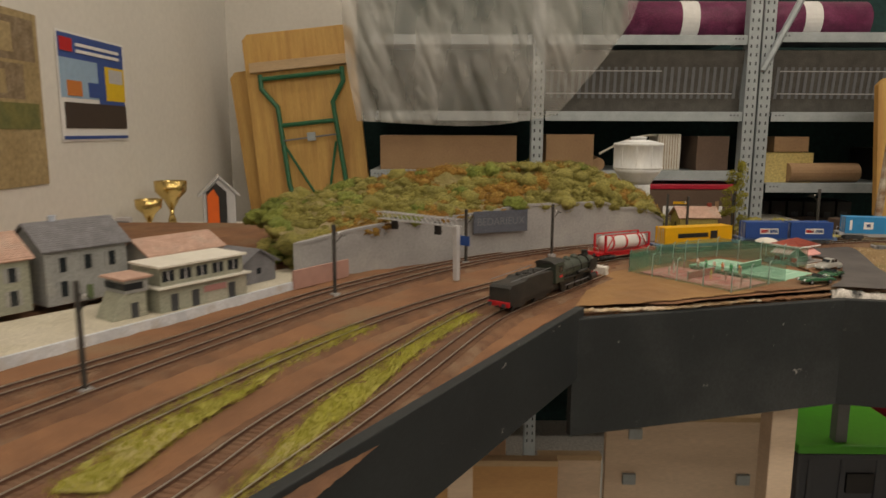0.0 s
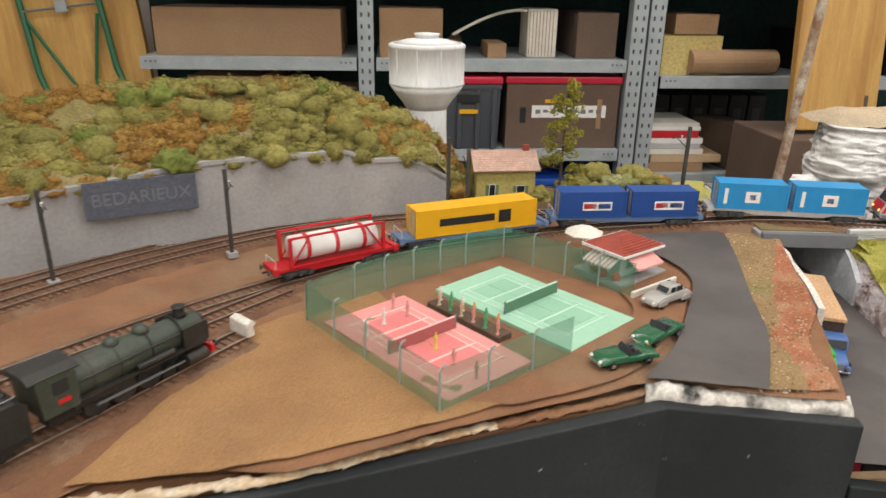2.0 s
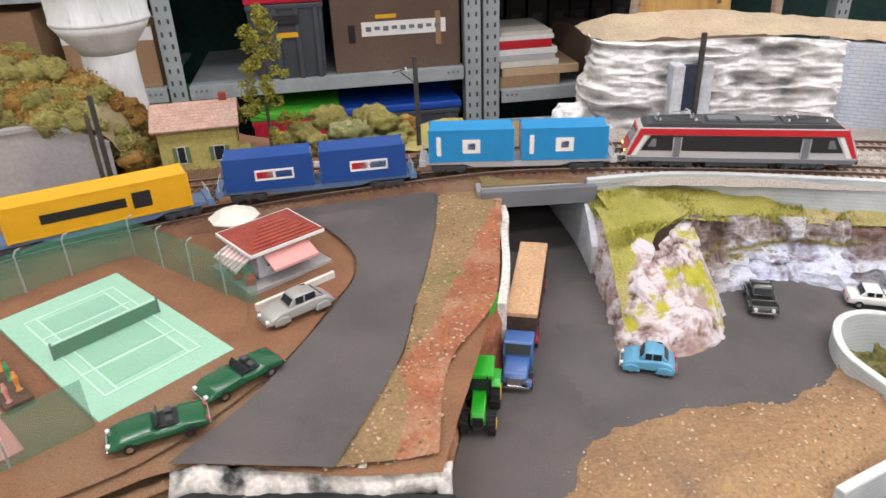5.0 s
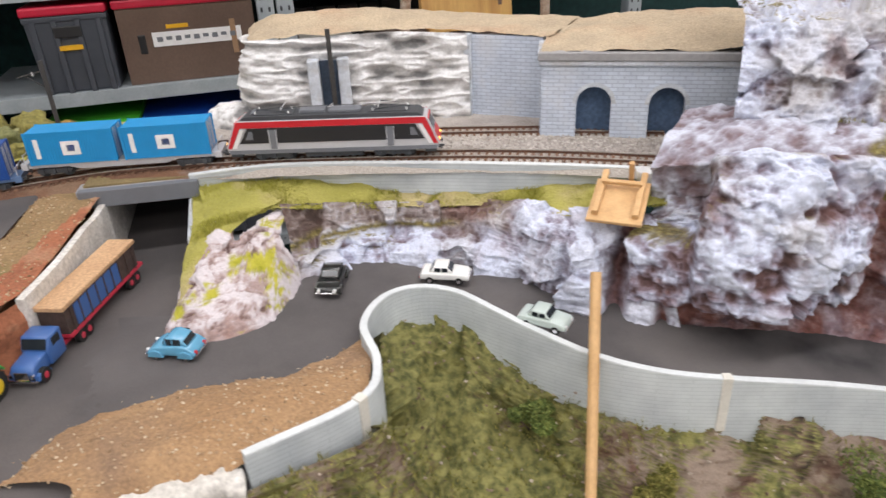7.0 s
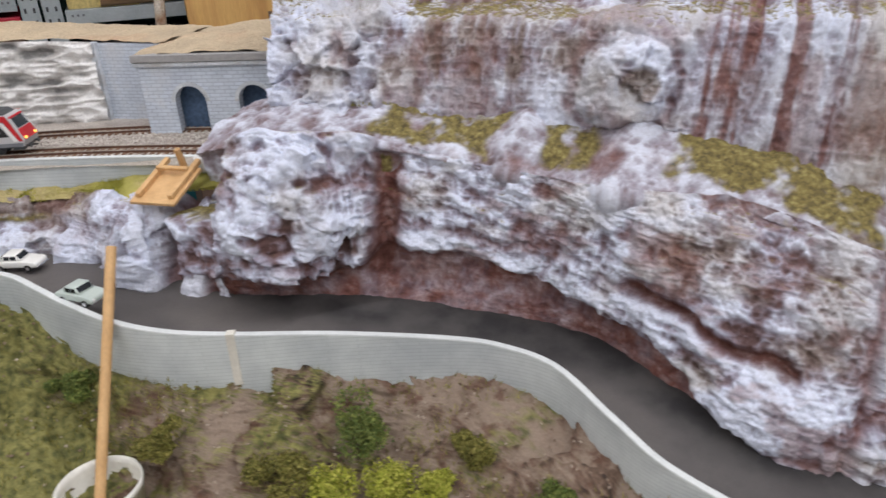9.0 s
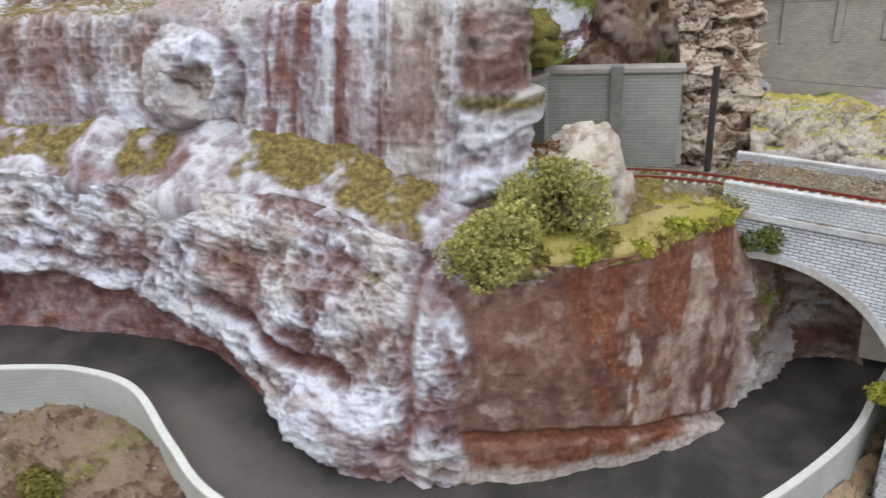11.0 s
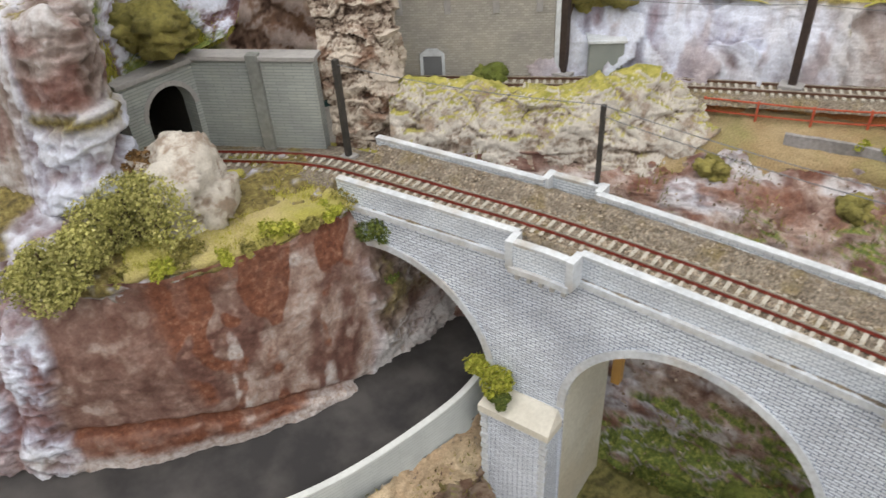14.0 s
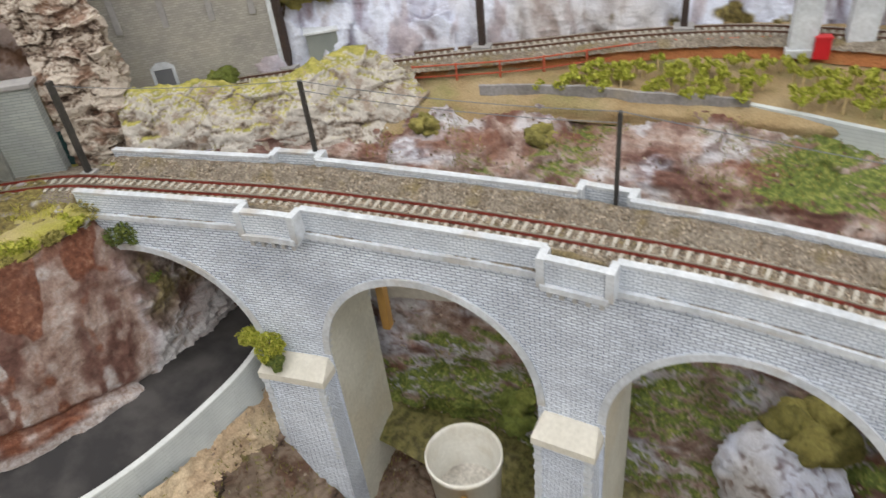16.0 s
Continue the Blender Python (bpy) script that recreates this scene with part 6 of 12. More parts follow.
RW_X, RW_Y = [0.86, 0.963, 1.051, 1.146, 1.237, 1.32], [1.238, 1.226, 1.193, 1.15, 1.108, 1.06]
loose_stones(9000, on_viaduct, 0.0013, chip_mat("ballast_chip_tan", (0.13, 0.1, 0.072), (0.28, 0.23, 0.175), (0.45, 0.39, 0.32)), "loose grey-tan ballast stones on the viaduct", 7)
loose_stones(5000, on_bend, 0.0012, chip_mat("ballast_chip_pale", (0.32, 0.28, 0.25), (0.52, 0.47, 0.43), (0.66, 0.62, 0.58)), "loose pale ballast stones beside the tracks", 8)


# ---- walls and portals of the layout ----
def arched_wall(name, a, b, z0, z1, thick, openings, material, trim=None, label="", category="wall", kind="structure"):
    """A wall from a to b with round-headed openings (centre, half width, spring height) that go through it. It thickens to its left."""
    a, b = np.array(a, float), np.array(b, float)
    L = float(np.linalg.norm(b - a))
    samples = [(0.0, z0)]
    for c, h, sp in openings:
        samples.append((c - h, z0))
        samples += [(c - h * math.cos(t), sp + h * math.sin(t)) for t in np.linspace(0, math.pi, 21)]
        samples.append((c + h, z0))
    samples.append((L, z0))
    v, u, f = [], [], []
    for s, z in samples:
        for y in (0.0, thick):
            for zz in (z, z1):
                v.append((s, y, zz))
                u.append((s + y, zz))
    for i in range(len(samples) - 1):
        p, q = 4 * i, 4 * i + 4
        f += [(p, q, q + 1, p + 1), (p + 2, p + 3, q + 3, q + 2), (p + 1, q + 1, q + 3, p + 3), (p, p + 2, q + 2, q)]
    e = 4 * (len(samples) - 1)
    f += [(0, 1, 3, 2), (e, e + 2, e + 3, e + 1)]
    root = new(name, mesh_from(name, v, f, material, shade=False, uv=u))
    root.matrix_world = heading_pose((*a, 0), b - a, 0)
    tagged(root, label, category, "", kind)
    if trim:
        part("coping", box(-0.003, L + 0.003, -0.003, thick + 0.003, z1, z1 + 0.004, 0.0006), trim, root)
        for c, h, sp in openings:
            bm = bmesh.new()
            for t0 in np.linspace(0, math.pi, 15)[:-1]:
                t1 = t0 + math.pi / 14 * 0.94
                q = [(c - (h + d) * math.cos(t), -0.0008, sp + (h + d) * math.sin(t)) for t, d in ((t0, 0), (t1, 0), (t1, 0.004), (t0, 0.004))]
                w = [(x, 0.002, z) for x, y, z in q]
                vs = [bm.verts.new(k) for k in q + w]
                for k in ((0, 1, 2, 3), (0, 4, 5, 1), (1, 5, 6, 2), (2, 6, 7, 3), (3, 7, 4, 0)):
                    bm.faces.new([vs[j] for j in k])
            bmesh.ops.recalc_face_normals(bm, faces=bm.faces)
            part("arch_stones", bm, trim, root)
    return root


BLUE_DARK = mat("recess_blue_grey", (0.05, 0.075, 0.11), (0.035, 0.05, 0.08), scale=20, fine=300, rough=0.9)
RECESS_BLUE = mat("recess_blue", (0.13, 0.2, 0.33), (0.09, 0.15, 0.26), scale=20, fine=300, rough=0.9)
# Near-black colour stands in for the darkness inside tunnel and underpass.
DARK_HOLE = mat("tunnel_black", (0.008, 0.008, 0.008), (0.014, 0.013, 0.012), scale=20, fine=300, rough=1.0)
GRAVEL = mat("pale_gravel", (0.55, 0.5, 0.46), (0.44, 0.39, 0.35), (0.6, 0.55, 0.5), scale=30, fine=900, rough=0.95, relief=1.0, dist=0.002, amount=0.45)
SANDY = mat("beige_sand_top", (0.56, 0.45, 0.31), (0.46, 0.37, 0.26), (0.5, 0.36, 0.24), scale=20, fine=500, rough=0.95, relief=0.7, dist=0.002)

# retaining wall of the line and the ground behind it
RW = crv([(0.868, 1.238, 1.019), (0.915, 1.234, 1.02), (0.963, 1.226, 1.02), (1.051, 1.193, 1.02), (1.146, 1.15, 1.02), (1.237, 1.108, 1.018), (1.32, 1.06, 1.016)], 120)
rw = tagged(new("retaining_wall", swept("retaining_wall", RW, [(0.004, -0.03), (-0.001, -0.03), (-0.001, 0.0), (0.004, 0.0)], WALL_BRICK)), "pale blue-grey brick retaining wall below the line", "wall", "", "structure")
o = new("coping", swept("coping", RW, [(0.0045, 0.0), (-0.0015, 0.0), (-0.0015, 0.0012), (0.0045, 0.0012)], WALL_COPING))
o.parent = rw
sheet("gravel_bed", [[(0.875, 1.235, 1.016), (0.963, 1.228, 1.017), (1.051, 1.195, 1.017), (1.146, 1.152, 1.017), (1.237, 1.11, 1.016), (1.4, 1.02, 1.016)],
                     [(0.875, 1.44, 1.016), (0.98, 1.43, 1.016), (1.1, 1.40, 1.016), (1.2, 1.36, 1.016), (1.3, 1.3, 1.016), (1.46, 1.2, 1.016)]], 120, 50, GRAVEL, lumpy(0.0012, 120, 4), label="pale gravel between the tracks", category="ground")
# bridge over the road
bridge = empty("rail_bridge", pose(0.83, 1.3, 1.0), "grey concrete railway bridge over the road", "bridge", "", "structure")
for nm, bm, m_ in (("deck", box(-0.055, 0.055, -0.058, 0.14, 0.002, 0.0145, 0.001), GREY_WALL), ("edge_beam", box(-0.052, 0.052, -0.064, -0.056, 0.0, 0.016, 0.001), MID_GREY), ("far_beam", box(-0.052, 0.052, 0.14, 0.147, 0.0, 0.016, 0.001), MID_GREY)):
    o = part(nm, bm, m_, bridge)
bridge.rotation_euler = (0, 0, radians(-6))
SLABTOP = mat("olive_bridge_boards", (0.27, 0.2, 0.09), (0.2, 0.15, 0.07), scale=30, fine=500, rough=0.9, relief=0.3)
part("board_walk", box(-0.05, 0.05, -0.05, 0.135, 0.0145, 0.0165, 0.0005), SLABTOP, bridge, "olive-brown boards between the rails")
AB_L = crv([(0.752, 1.09, 0.994), (0.768, 1.14, 0.996), (0.78, 1.195, 0.998), (0.79, 1.245, 1.0), (0.795, 1.45, 1.0)], 50)
tagged(new("abutment_wall", swept("abutment_wall", AB_L, [(0.003, -0.06), (-0.003, -0.06), (-0.003, 0.003), (0.003, 0.003)], PLASTER)), "white plaster abutment beside the sunken road", "wall", "", "structure")
AB_R = crv([(0.862, 1.195, 0.975), (0.866, 1.22, 0.992), (0.869, 1.25, 1.004), (0.871, 1.30, 1.004), (0.872, 1.46, 1.004)], 50)
tagged(new("abutment_wall", swept("abutment_wall", AB_R, [(0.003, -0.07), (-0.003, -0.07), (-0.003, 0.0), (0.003, 0.0)], WHITE_TRIM)), "white plaster abutment beside the sunken road", "wall", "", "structure")
# Black sheet added across the underpass to paint its inner darkness.
slab("tunnel_back", 0.78, 0.89, 1.45, 1.46, 0.94, 1.01, DARK_HOLE, "black sheet painted as the darkness inside the underpass", "wall")

# layered grey rocks behind the line
sheet("layered_rocks", [[(0.952, 1.47, 1.005), (0.938, 1.43, 1.005), (0.936, 1.395, 1.005), (0.955, 1.38, 1.005), (1.01, 1.365, 1.005), (1.09, 1.35, 1.005), (1.168, 1.325, 1.005)],
                        [(0.955, 1.47, 1.06), (0.94, 1.435, 1.06), (0.938, 1.40, 1.06), (0.957, 1.383, 1.06), (1.01, 1.368, 1.06), (1.09, 1.352, 1.06), (1.168, 1.327, 1.06)],
                        [(0.96, 1.475, 1.1), (0.948, 1.44, 1.102), (0.945, 1.405, 1.104), (0.962, 1.39, 1.105), (1.01, 1.374, 1.106), (1.09, 1.358, 1.108), (1.168, 1.332, 1.104)]],
      240, 110, ROCK_GREY, lambda p, n: 0.007 * fbm(p, 18, 3, 5) + 0.0085 * (1 - np.abs(fbm(p * np.array([0.22, 0.22, 1.0]), 62, 3, 15))) ** 2 * 1.2 + 0.003 * fbm(p * np.array([0.5, 0.5, 1]), 120, 3, 25),
      label="grey layered plaster rocks behind the track", category="rock")
sheet("rock_top", [[(0.945, 1.47, 1.098), (0.944, 1.405, 1.104), (0.962, 1.388, 1.106), (1.03, 1.37, 1.109), (1.10, 1.355, 1.11), (1.17, 1.33, 1.106), (1.24, 1.27, 1.104)],
                   [(0.95, 1.52, 1.10), (0.97, 1.48, 1.115), (1.0, 1.46, 1.12), (1.05, 1.45, 1.122), (1.12, 1.43, 1.12), (1.2, 1.4, 1.112), (1.3, 1.33, 1.11)]], 90, 20, SANDY, lumpy(0.004, 40, 2), flip=False, label="beige sand on top of the rocks", category="ground")
for x in (1.005, 1.037):
    o = part("rock_pilaster", box(-0.006, 0.006, -0.014, 0.012, 1.008, 1.086, 0.001), WHITE_TRIM)
    o.matrix_world = pose(x, 1.362, 0, 0, 0, -10)
    tagged(o, "pale stone pilaster in the rock face", "pilaster", "rock pilasters", "structure")
# Dark strip paints the shade of the open slot between the pilasters.
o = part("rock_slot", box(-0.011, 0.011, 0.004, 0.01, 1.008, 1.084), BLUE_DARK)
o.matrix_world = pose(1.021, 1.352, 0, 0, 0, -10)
tagged(o, "dark strip painted as the shaded gap between the pilasters", "panel", "", "structure")
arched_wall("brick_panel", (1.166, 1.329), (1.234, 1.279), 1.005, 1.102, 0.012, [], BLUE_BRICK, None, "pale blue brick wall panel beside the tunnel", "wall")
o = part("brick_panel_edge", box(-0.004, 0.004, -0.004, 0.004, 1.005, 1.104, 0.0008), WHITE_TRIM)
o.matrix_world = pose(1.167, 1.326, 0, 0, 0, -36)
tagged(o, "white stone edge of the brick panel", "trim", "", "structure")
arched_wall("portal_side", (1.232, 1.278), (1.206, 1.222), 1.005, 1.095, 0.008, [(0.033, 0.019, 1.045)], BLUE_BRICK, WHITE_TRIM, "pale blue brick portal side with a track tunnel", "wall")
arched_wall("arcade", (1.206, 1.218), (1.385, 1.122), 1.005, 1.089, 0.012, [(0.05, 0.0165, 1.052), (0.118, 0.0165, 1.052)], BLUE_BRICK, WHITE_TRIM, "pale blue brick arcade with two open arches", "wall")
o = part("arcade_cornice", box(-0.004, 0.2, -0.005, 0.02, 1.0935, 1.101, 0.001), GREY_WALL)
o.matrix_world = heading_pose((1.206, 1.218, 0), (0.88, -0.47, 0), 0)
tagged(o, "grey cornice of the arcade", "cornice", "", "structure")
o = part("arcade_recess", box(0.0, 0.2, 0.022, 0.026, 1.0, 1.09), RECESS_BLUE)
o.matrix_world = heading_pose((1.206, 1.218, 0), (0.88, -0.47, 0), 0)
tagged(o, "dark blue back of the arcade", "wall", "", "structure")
sheet("arcade_roof", [[(1.205, 1.22, 1.101), (1.29, 1.175, 1.103), (1.40, 1.115, 1.104)], [(1.235, 1.275, 1.104), (1.32, 1.24, 1.112), (1.45, 1.17, 1.115)], [(1.27, 1.34, 1.106), (1.36, 1.3, 1.114), (1.5, 1.22, 1.12)]], 60, 30, SANDY, lumpy(0.005, 45, 3), label="sandy roof of the arcade", category="roof")

# tunnel portal by the viaduct
GREY_WALL_DARK = mat("stained_concrete", (0.24, 0.255, 0.25), (0.19, 0.2, 0.195), (0.28, 0.28, 0.25), scale=30, fine=260, rough=0.9, relief=0.3, amount=0.25)
# Box added behind the portal, coloured black in place of the tunnel's shade.
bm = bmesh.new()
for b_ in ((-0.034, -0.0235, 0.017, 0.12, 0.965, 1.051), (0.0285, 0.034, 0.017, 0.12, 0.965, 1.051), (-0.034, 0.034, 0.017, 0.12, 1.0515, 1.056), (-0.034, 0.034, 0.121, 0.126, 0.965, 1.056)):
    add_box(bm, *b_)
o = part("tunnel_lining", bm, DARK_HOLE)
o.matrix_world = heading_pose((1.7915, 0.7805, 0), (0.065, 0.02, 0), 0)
tagged(o, "black box added behind the portal as the tunnel's darkness", "tunnel", "", "structure")
arched_wall("tunnel_portal", (1.757, 0.772), (1.822, 0.792), 0.972, 1.0615, 0.016, [(0.040, 0.0225, 1.027)], GREY_BRICK, GREY_WALL, "grey stone tunnel portal with a round arch", "portal")
arched_wall("wing_wall", (1.822, 0.792), (1.897, 0.717), 0.972, 1.063, 0.012, [], GREY_BRICK, GREY_WALL, "grey stone wing wall of the tunnel", "wall")
o = part("wing_pilaster", box(-0.005, 0.005, -0.005, 0.004, 0.972, 1.069, 0.001), GREY_WALL_DARK)
o.matrix_world = heading_pose((1.8615, 0.7525, 0), (0.71, -0.71, 0), 0)
tagged(o, "grey pilaster on the wing wall", "pilaster", "", "structure")
sheet("portal_ground", [[(1.70, 0.645, 0.965), (1.79, 0.628, 0.955), (1.868, 0.642, 0.95)], [(1.702, 0.637, 0.990), (1.79, 0.619, 0.986), (1.872, 0.636, 0.981)], [(1.72, 0.69, 0.996), (1.80, 0.69, 0.985), (1.90, 0.672, 0.978)], [(1.74, 0.80, 0.986), (1.81, 0.81, 0.981), (1.96, 0.695, 0.978)]], 90, 70, GRASS, lumpy(0.003, 60, 3), label="grassy ground before the tunnel", category="grass")
SLOPE_CURVES = [[(1.72, 0.715, 0.98), (1.742, 0.77, 1.03), (1.765, 0.788, 1.056), (1.815, 0.805, 1.06), (1.86, 0.80, 1.07)], [(1.72, 0.75, 1.08), (1.76, 0.79, 1.09), (1.80, 0.815, 1.10), (1.84, 0.818, 1.10), (1.88, 0.81, 1.09)], [(1.73, 0.80, 1.16), (1.77, 0.83, 1.17), (1.80, 0.84, 1.19), (1.85, 0.84, 1.19), (1.93, 0.83, 1.19)]]
sheet("portal_slope", SLOPE_CURVES,
      110, 90, PLASTER_RAVINE, crag(0.009, 0.022, 77), label="mossy rock slope above the tunnel", category="rock", moss=lambda v, n: smooth(fbm(v, 24, 4, 62) + 0.25 * np.abs(n[:, 2]), -0.15, 0.15))


def boulder(x, y, z, rx, ry, rz, material, label, seed):
    """A single rock: a ball broken into facets."""
    bm = bmesh.new()
    bmesh.ops.create_icosphere(bm, subdivisions=5, radius=1.0)
    b_ = np.array([v.co[:] for v in bm.verts])
    tri = [tuple(v.index for v in f.verts) for f in bm.faces]
    bm.free()
    q = b_ * np.array([rx, ry, rz]) + np.array([x, y, z])
    big = facets(q, min(rx, ry) * 0.9, seed, 1.4)[0]
    lump, fine = fbm(q, 60, 4, seed + 1), fbm(q, 190, 3, seed + 2, True)
    v = q + b_ * (0.009 * big + 0.004 * lump + 0.0035 * fine)[:, None]
    rel = np.clip(0.6 + 0.3 * lump + 0.5 * fine + 0.15 * big, 0, 1)
    rust, grey = np.clip(0.9 * fbm(q, 40, 3, seed + 3) - 0.2, 0, 0.5), np.clip(0.6 + 2.0 * fbm(q, 22, 3, seed + 4), 0, 1)
    return tagged(new("boulder", mesh_from("boulder", v, tri, material, attrs={"relief": rel, "rust": rust, "grey": grey})), label, "rock")


boulder(1.766, 0.685, 1.004, 0.033, 0.033, 0.046, ROCK_PALE, "pale boulder beside the tunnel mouth", 81)
sheet("stone_cliff", [[(1.905, 0.716, 0.965), (1.93, 0.695, 0.97), (1.957, 0.69, 0.97), (1.985, 0.72, 0.97)], [(1.908, 0.727, 1.05), (1.934, 0.706, 1.05), (1.962, 0.697, 1.05), (1.985, 0.73, 1.05)], [(1.91, 0.748, 1.12), (1.942, 0.722, 1.12), (1.968, 0.71, 1.11), (1.985, 0.74, 1.11)], [(1.88, 0.80, 1.2), (1.95, 0.76, 1.2), (1.975, 0.74, 1.16), (1.985, 0.76, 1.15)]],
      180, 260, ROCK_STONE, crag(0.0095, 0.014, 121, None, 0.42), label="brown layered stone cliff beside the tunnel", category="rock")

sheet("back_slope", [[(1.80, 0.87, 0.98), (1.87, 0.85, 0.98), (1.95, 0.82, 0.98), (2.02, 0.82, 0.98)], [(1.80, 0.89, 1.10), (1.87, 0.87, 1.10), (1.95, 0.84, 1.10), (2.02, 0.85, 1.10)], [(1.80, 0.93, 1.22), (1.87, 0.91, 1.23), (1.95, 0.89, 1.24), (2.02, 0.90, 1.24)], [(1.80, 1.0, 1.33), (1.87, 1.0, 1.34), (1.95, 1.0, 1.34), (2.02, 1.0, 1.34)]],
      90, 120, ROCK_RAVINE, crag(0.014, 0.03, 131), label="brown mossy rock slope behind the tunnel", category="rock", moss=lambda v, n: smooth(0.5 + 0.6 * fbm(v, 14, 4, 60), 0.42, 0.7))
# scenery behind the viaduct
sheet("ravine_side", [[(1.90, 0.69, 0.975), (1.96, 0.66, 0.975), (2.02, 0.622, 0.975), (2.09, 0.565, 0.962), (2.15, 0.52, 0.965), (2.217, 0.45, 0.966), (2.25, 0.34, 0.966), (2.275, 0.27, 0.964), (2.31, 0.14, 0.96), (2.35, -0.05, 0.955), (2.4, -0.4, 0.95)],
                      [(1.93, 0.655, 0.93), (1.975, 0.63, 0.935), (2.03, 0.58, 0.935), (2.09, 0.51, 0.93), (2.14, 0.42, 0.925), (2.185, 0.33, 0.92), (2.215, 0.24, 0.915), (2.235, 0.12, 0.90), (2.25, -0.05, 0.89), (2.27, -0.4, 0.88)],
                      [(1.95, 0.64, 0.84), (1.99, 0.60, 0.82), (2.04, 0.53, 0.80), (2.08, 0.45, 0.785), (2.115, 0.36, 0.775), (2.14, 0.27, 0.77), (2.155, 0.18, 0.76), (2.165, 0.06, 0.75), (2.17, -0.1, 0.74), (2.18, -0.4, 0.73)],
                      [(1.96, 0.60, 0.78), (1.99, 0.54, 0.70), (2.02, 0.46, 0.67), (2.05, 0.38, 0.66), (2.07, 0.3, 0.65), (2.08, 0.2, 0.64), (2.09, 0.1, 0.63), (2.09, 0.0, 0.62), (2.09, -0.15, 0.61), (2.09, -0.4, 0.61)]],
      340, 190, PLASTER_RAVINE, ravine_relief, label="brown and purple rock slope behind the viaduct", category="rock", moss=lambda v, n: smooth(0.6 * np.abs(n[:, 2]) + 0.45 * fbm(v, 16, 4, 96) + 0.45 * smooth(-v[:, 2], -0.84, -0.72) + 0.55 * smooth(v[:, 2], 0.905, 0.925) * smooth(-v[:, 1], -0.22, -0.17), 0.6, 0.78))
sheet("lower_board", [[(1.985, 0.585, 0.83), (2.022, 0.52, 0.83), (2.06, 0.445, 0.828), (2.095, 0.355, 0.825), (2.12, 0.265, 0.82), (2.135, 0.17, 0.815)], [(1.993, 0.595, 0.905), (2.03, 0.53, 0.905), (2.068, 0.452, 0.902), (2.103, 0.36, 0.898), (2.128, 0.268, 0.89), (2.143, 0.17, 0.885)]], 60, 12, mat("bare_grey_board", (0.55, 0.53, 0.49), (0.46, 0.44, 0.4), (0.6, 0.57, 0.5), scale=14, fine=200, rough=0.9, relief=0.1, amount=0.15), lumpy(0.001, 20, 4), label="pale grey board carrying the slope behind the viaduct", category="board")
sheet("ravine_floor", [[(1.93, 0.62, 0.77), (2.0, 0.35, 0.655), (2.03, 0.0, 0.615), (2.03, -0.4, 0.605)], [(2.03, 0.52, 0.70), (2.09, 0.32, 0.665), (2.12, 0.0, 0.64), (2.12, -0.4, 0.63)]], 80, 20, VALLEY, rocky(0.008, 30, 0, 0.5, 93), label="mossy floor of the ravine", category="ground", moss=lambda v, n: v[:, 0] * 0 + 0.8)
BANK = mat("orange_dry_bank", (0.4, 0.31, 0.18), (0.29, 0.2, 0.1), (0.24, 0.22, 0.09), scale=25, fine=700, rough=1.0, relief=0.9, dist=0.002)
sheet("upper_ground", [[(2.09, 0.56, 0.95), (2.14, 0.515, 0.955), (2.205, 0.445, 0.955), (2.24, 0.34, 0.955), (2.265, 0.27, 0.953), (2.30, 0.14, 0.95), (2.34, -0.05, 0.945), (2.39, -0.4, 0.94)],
                       [(2.10, 0.575, 0.966), (2.15, 0.535, 0.972), (2.20, 0.485, 0.974), (2.25, 0.34, 0.972), (2.275, 0.27, 0.97), (2.31, 0.14, 0.966), (2.36, -0.1, 0.96), (2.42, -0.5, 0.955)],
                       [(2.14, 0.60, 0.975), (2.19, 0.553, 0.98), (2.25, 0.46, 0.982), (2.29, 0.41, 0.981), (2.34, 0.34, 0.98), (2.39, 0.22, 0.98), (2.43, 0.05, 0.98), (2.48, -0.4, 0.98)],
                       [(2.0, 0.80, 0.998), (2.15, 0.66, 0.998), (2.26, 0.53, 0.998), (2.33, 0.44, 0.998), (2.41, 0.33, 0.998), (2.46, 0.18, 0.998), (2.5, 0.0, 0.998), (2.55, -0.4, 0.998)]],
      160, 60, BANK, lumpy(0.003, 50, 5), label="dry orange-green ground of the vineyard terrace", category="ground")
sheet("moss_ridge", [[(1.935, 0.675, 0.965), (2.0, 0.625, 0.965), (2.066, 0.578, 0.958), (2.12, 0.535, 0.948), (2.175, 0.505, 0.958), (2.20, 0.51, 0.965)],
                     [(1.945, 0.685, 1.01), (2.01, 0.64, 1.005), (2.07, 0.592, 0.998), (2.13, 0.552, 0.996), (2.17, 0.53, 0.985), (2.195, 0.53, 0.972)],
                     [(1.955, 0.70, 1.035), (2.017, 0.655, 1.028), (2.07, 0.615, 1.018), (2.135, 0.575, 1.03), (2.168, 0.55, 1.01), (2.19, 0.545, 0.985)],
                     [(1.97, 0.725, 1.02), (2.035, 0.675, 1.012), (2.09, 0.635, 1.005), (2.15, 0.595, 1.012), (2.178, 0.565, 0.998), (2.195, 0.552, 0.982)],
                     [(1.985, 0.745, 0.995), (2.05, 0.69, 0.995), (2.10, 0.65, 0.995), (2.155, 0.61, 0.99), (2.185, 0.58, 0.985), (2.20, 0.56, 0.978)]],
      240, 120, ROCK_PALE, crag(0.008, 0.018, 101, None, 0.5), label="pale rocky ridge topped with yellow-green moss", category="rock", moss=lambda v, n: smooth(np.abs(n[:, 2]) + 0.25 * fbm(v, 30, 4, 106) + 6.0 * (v[:, 2] - 1.0) + 0.2 * fbm(v, 70, 3, 107), 0.62, 0.9))
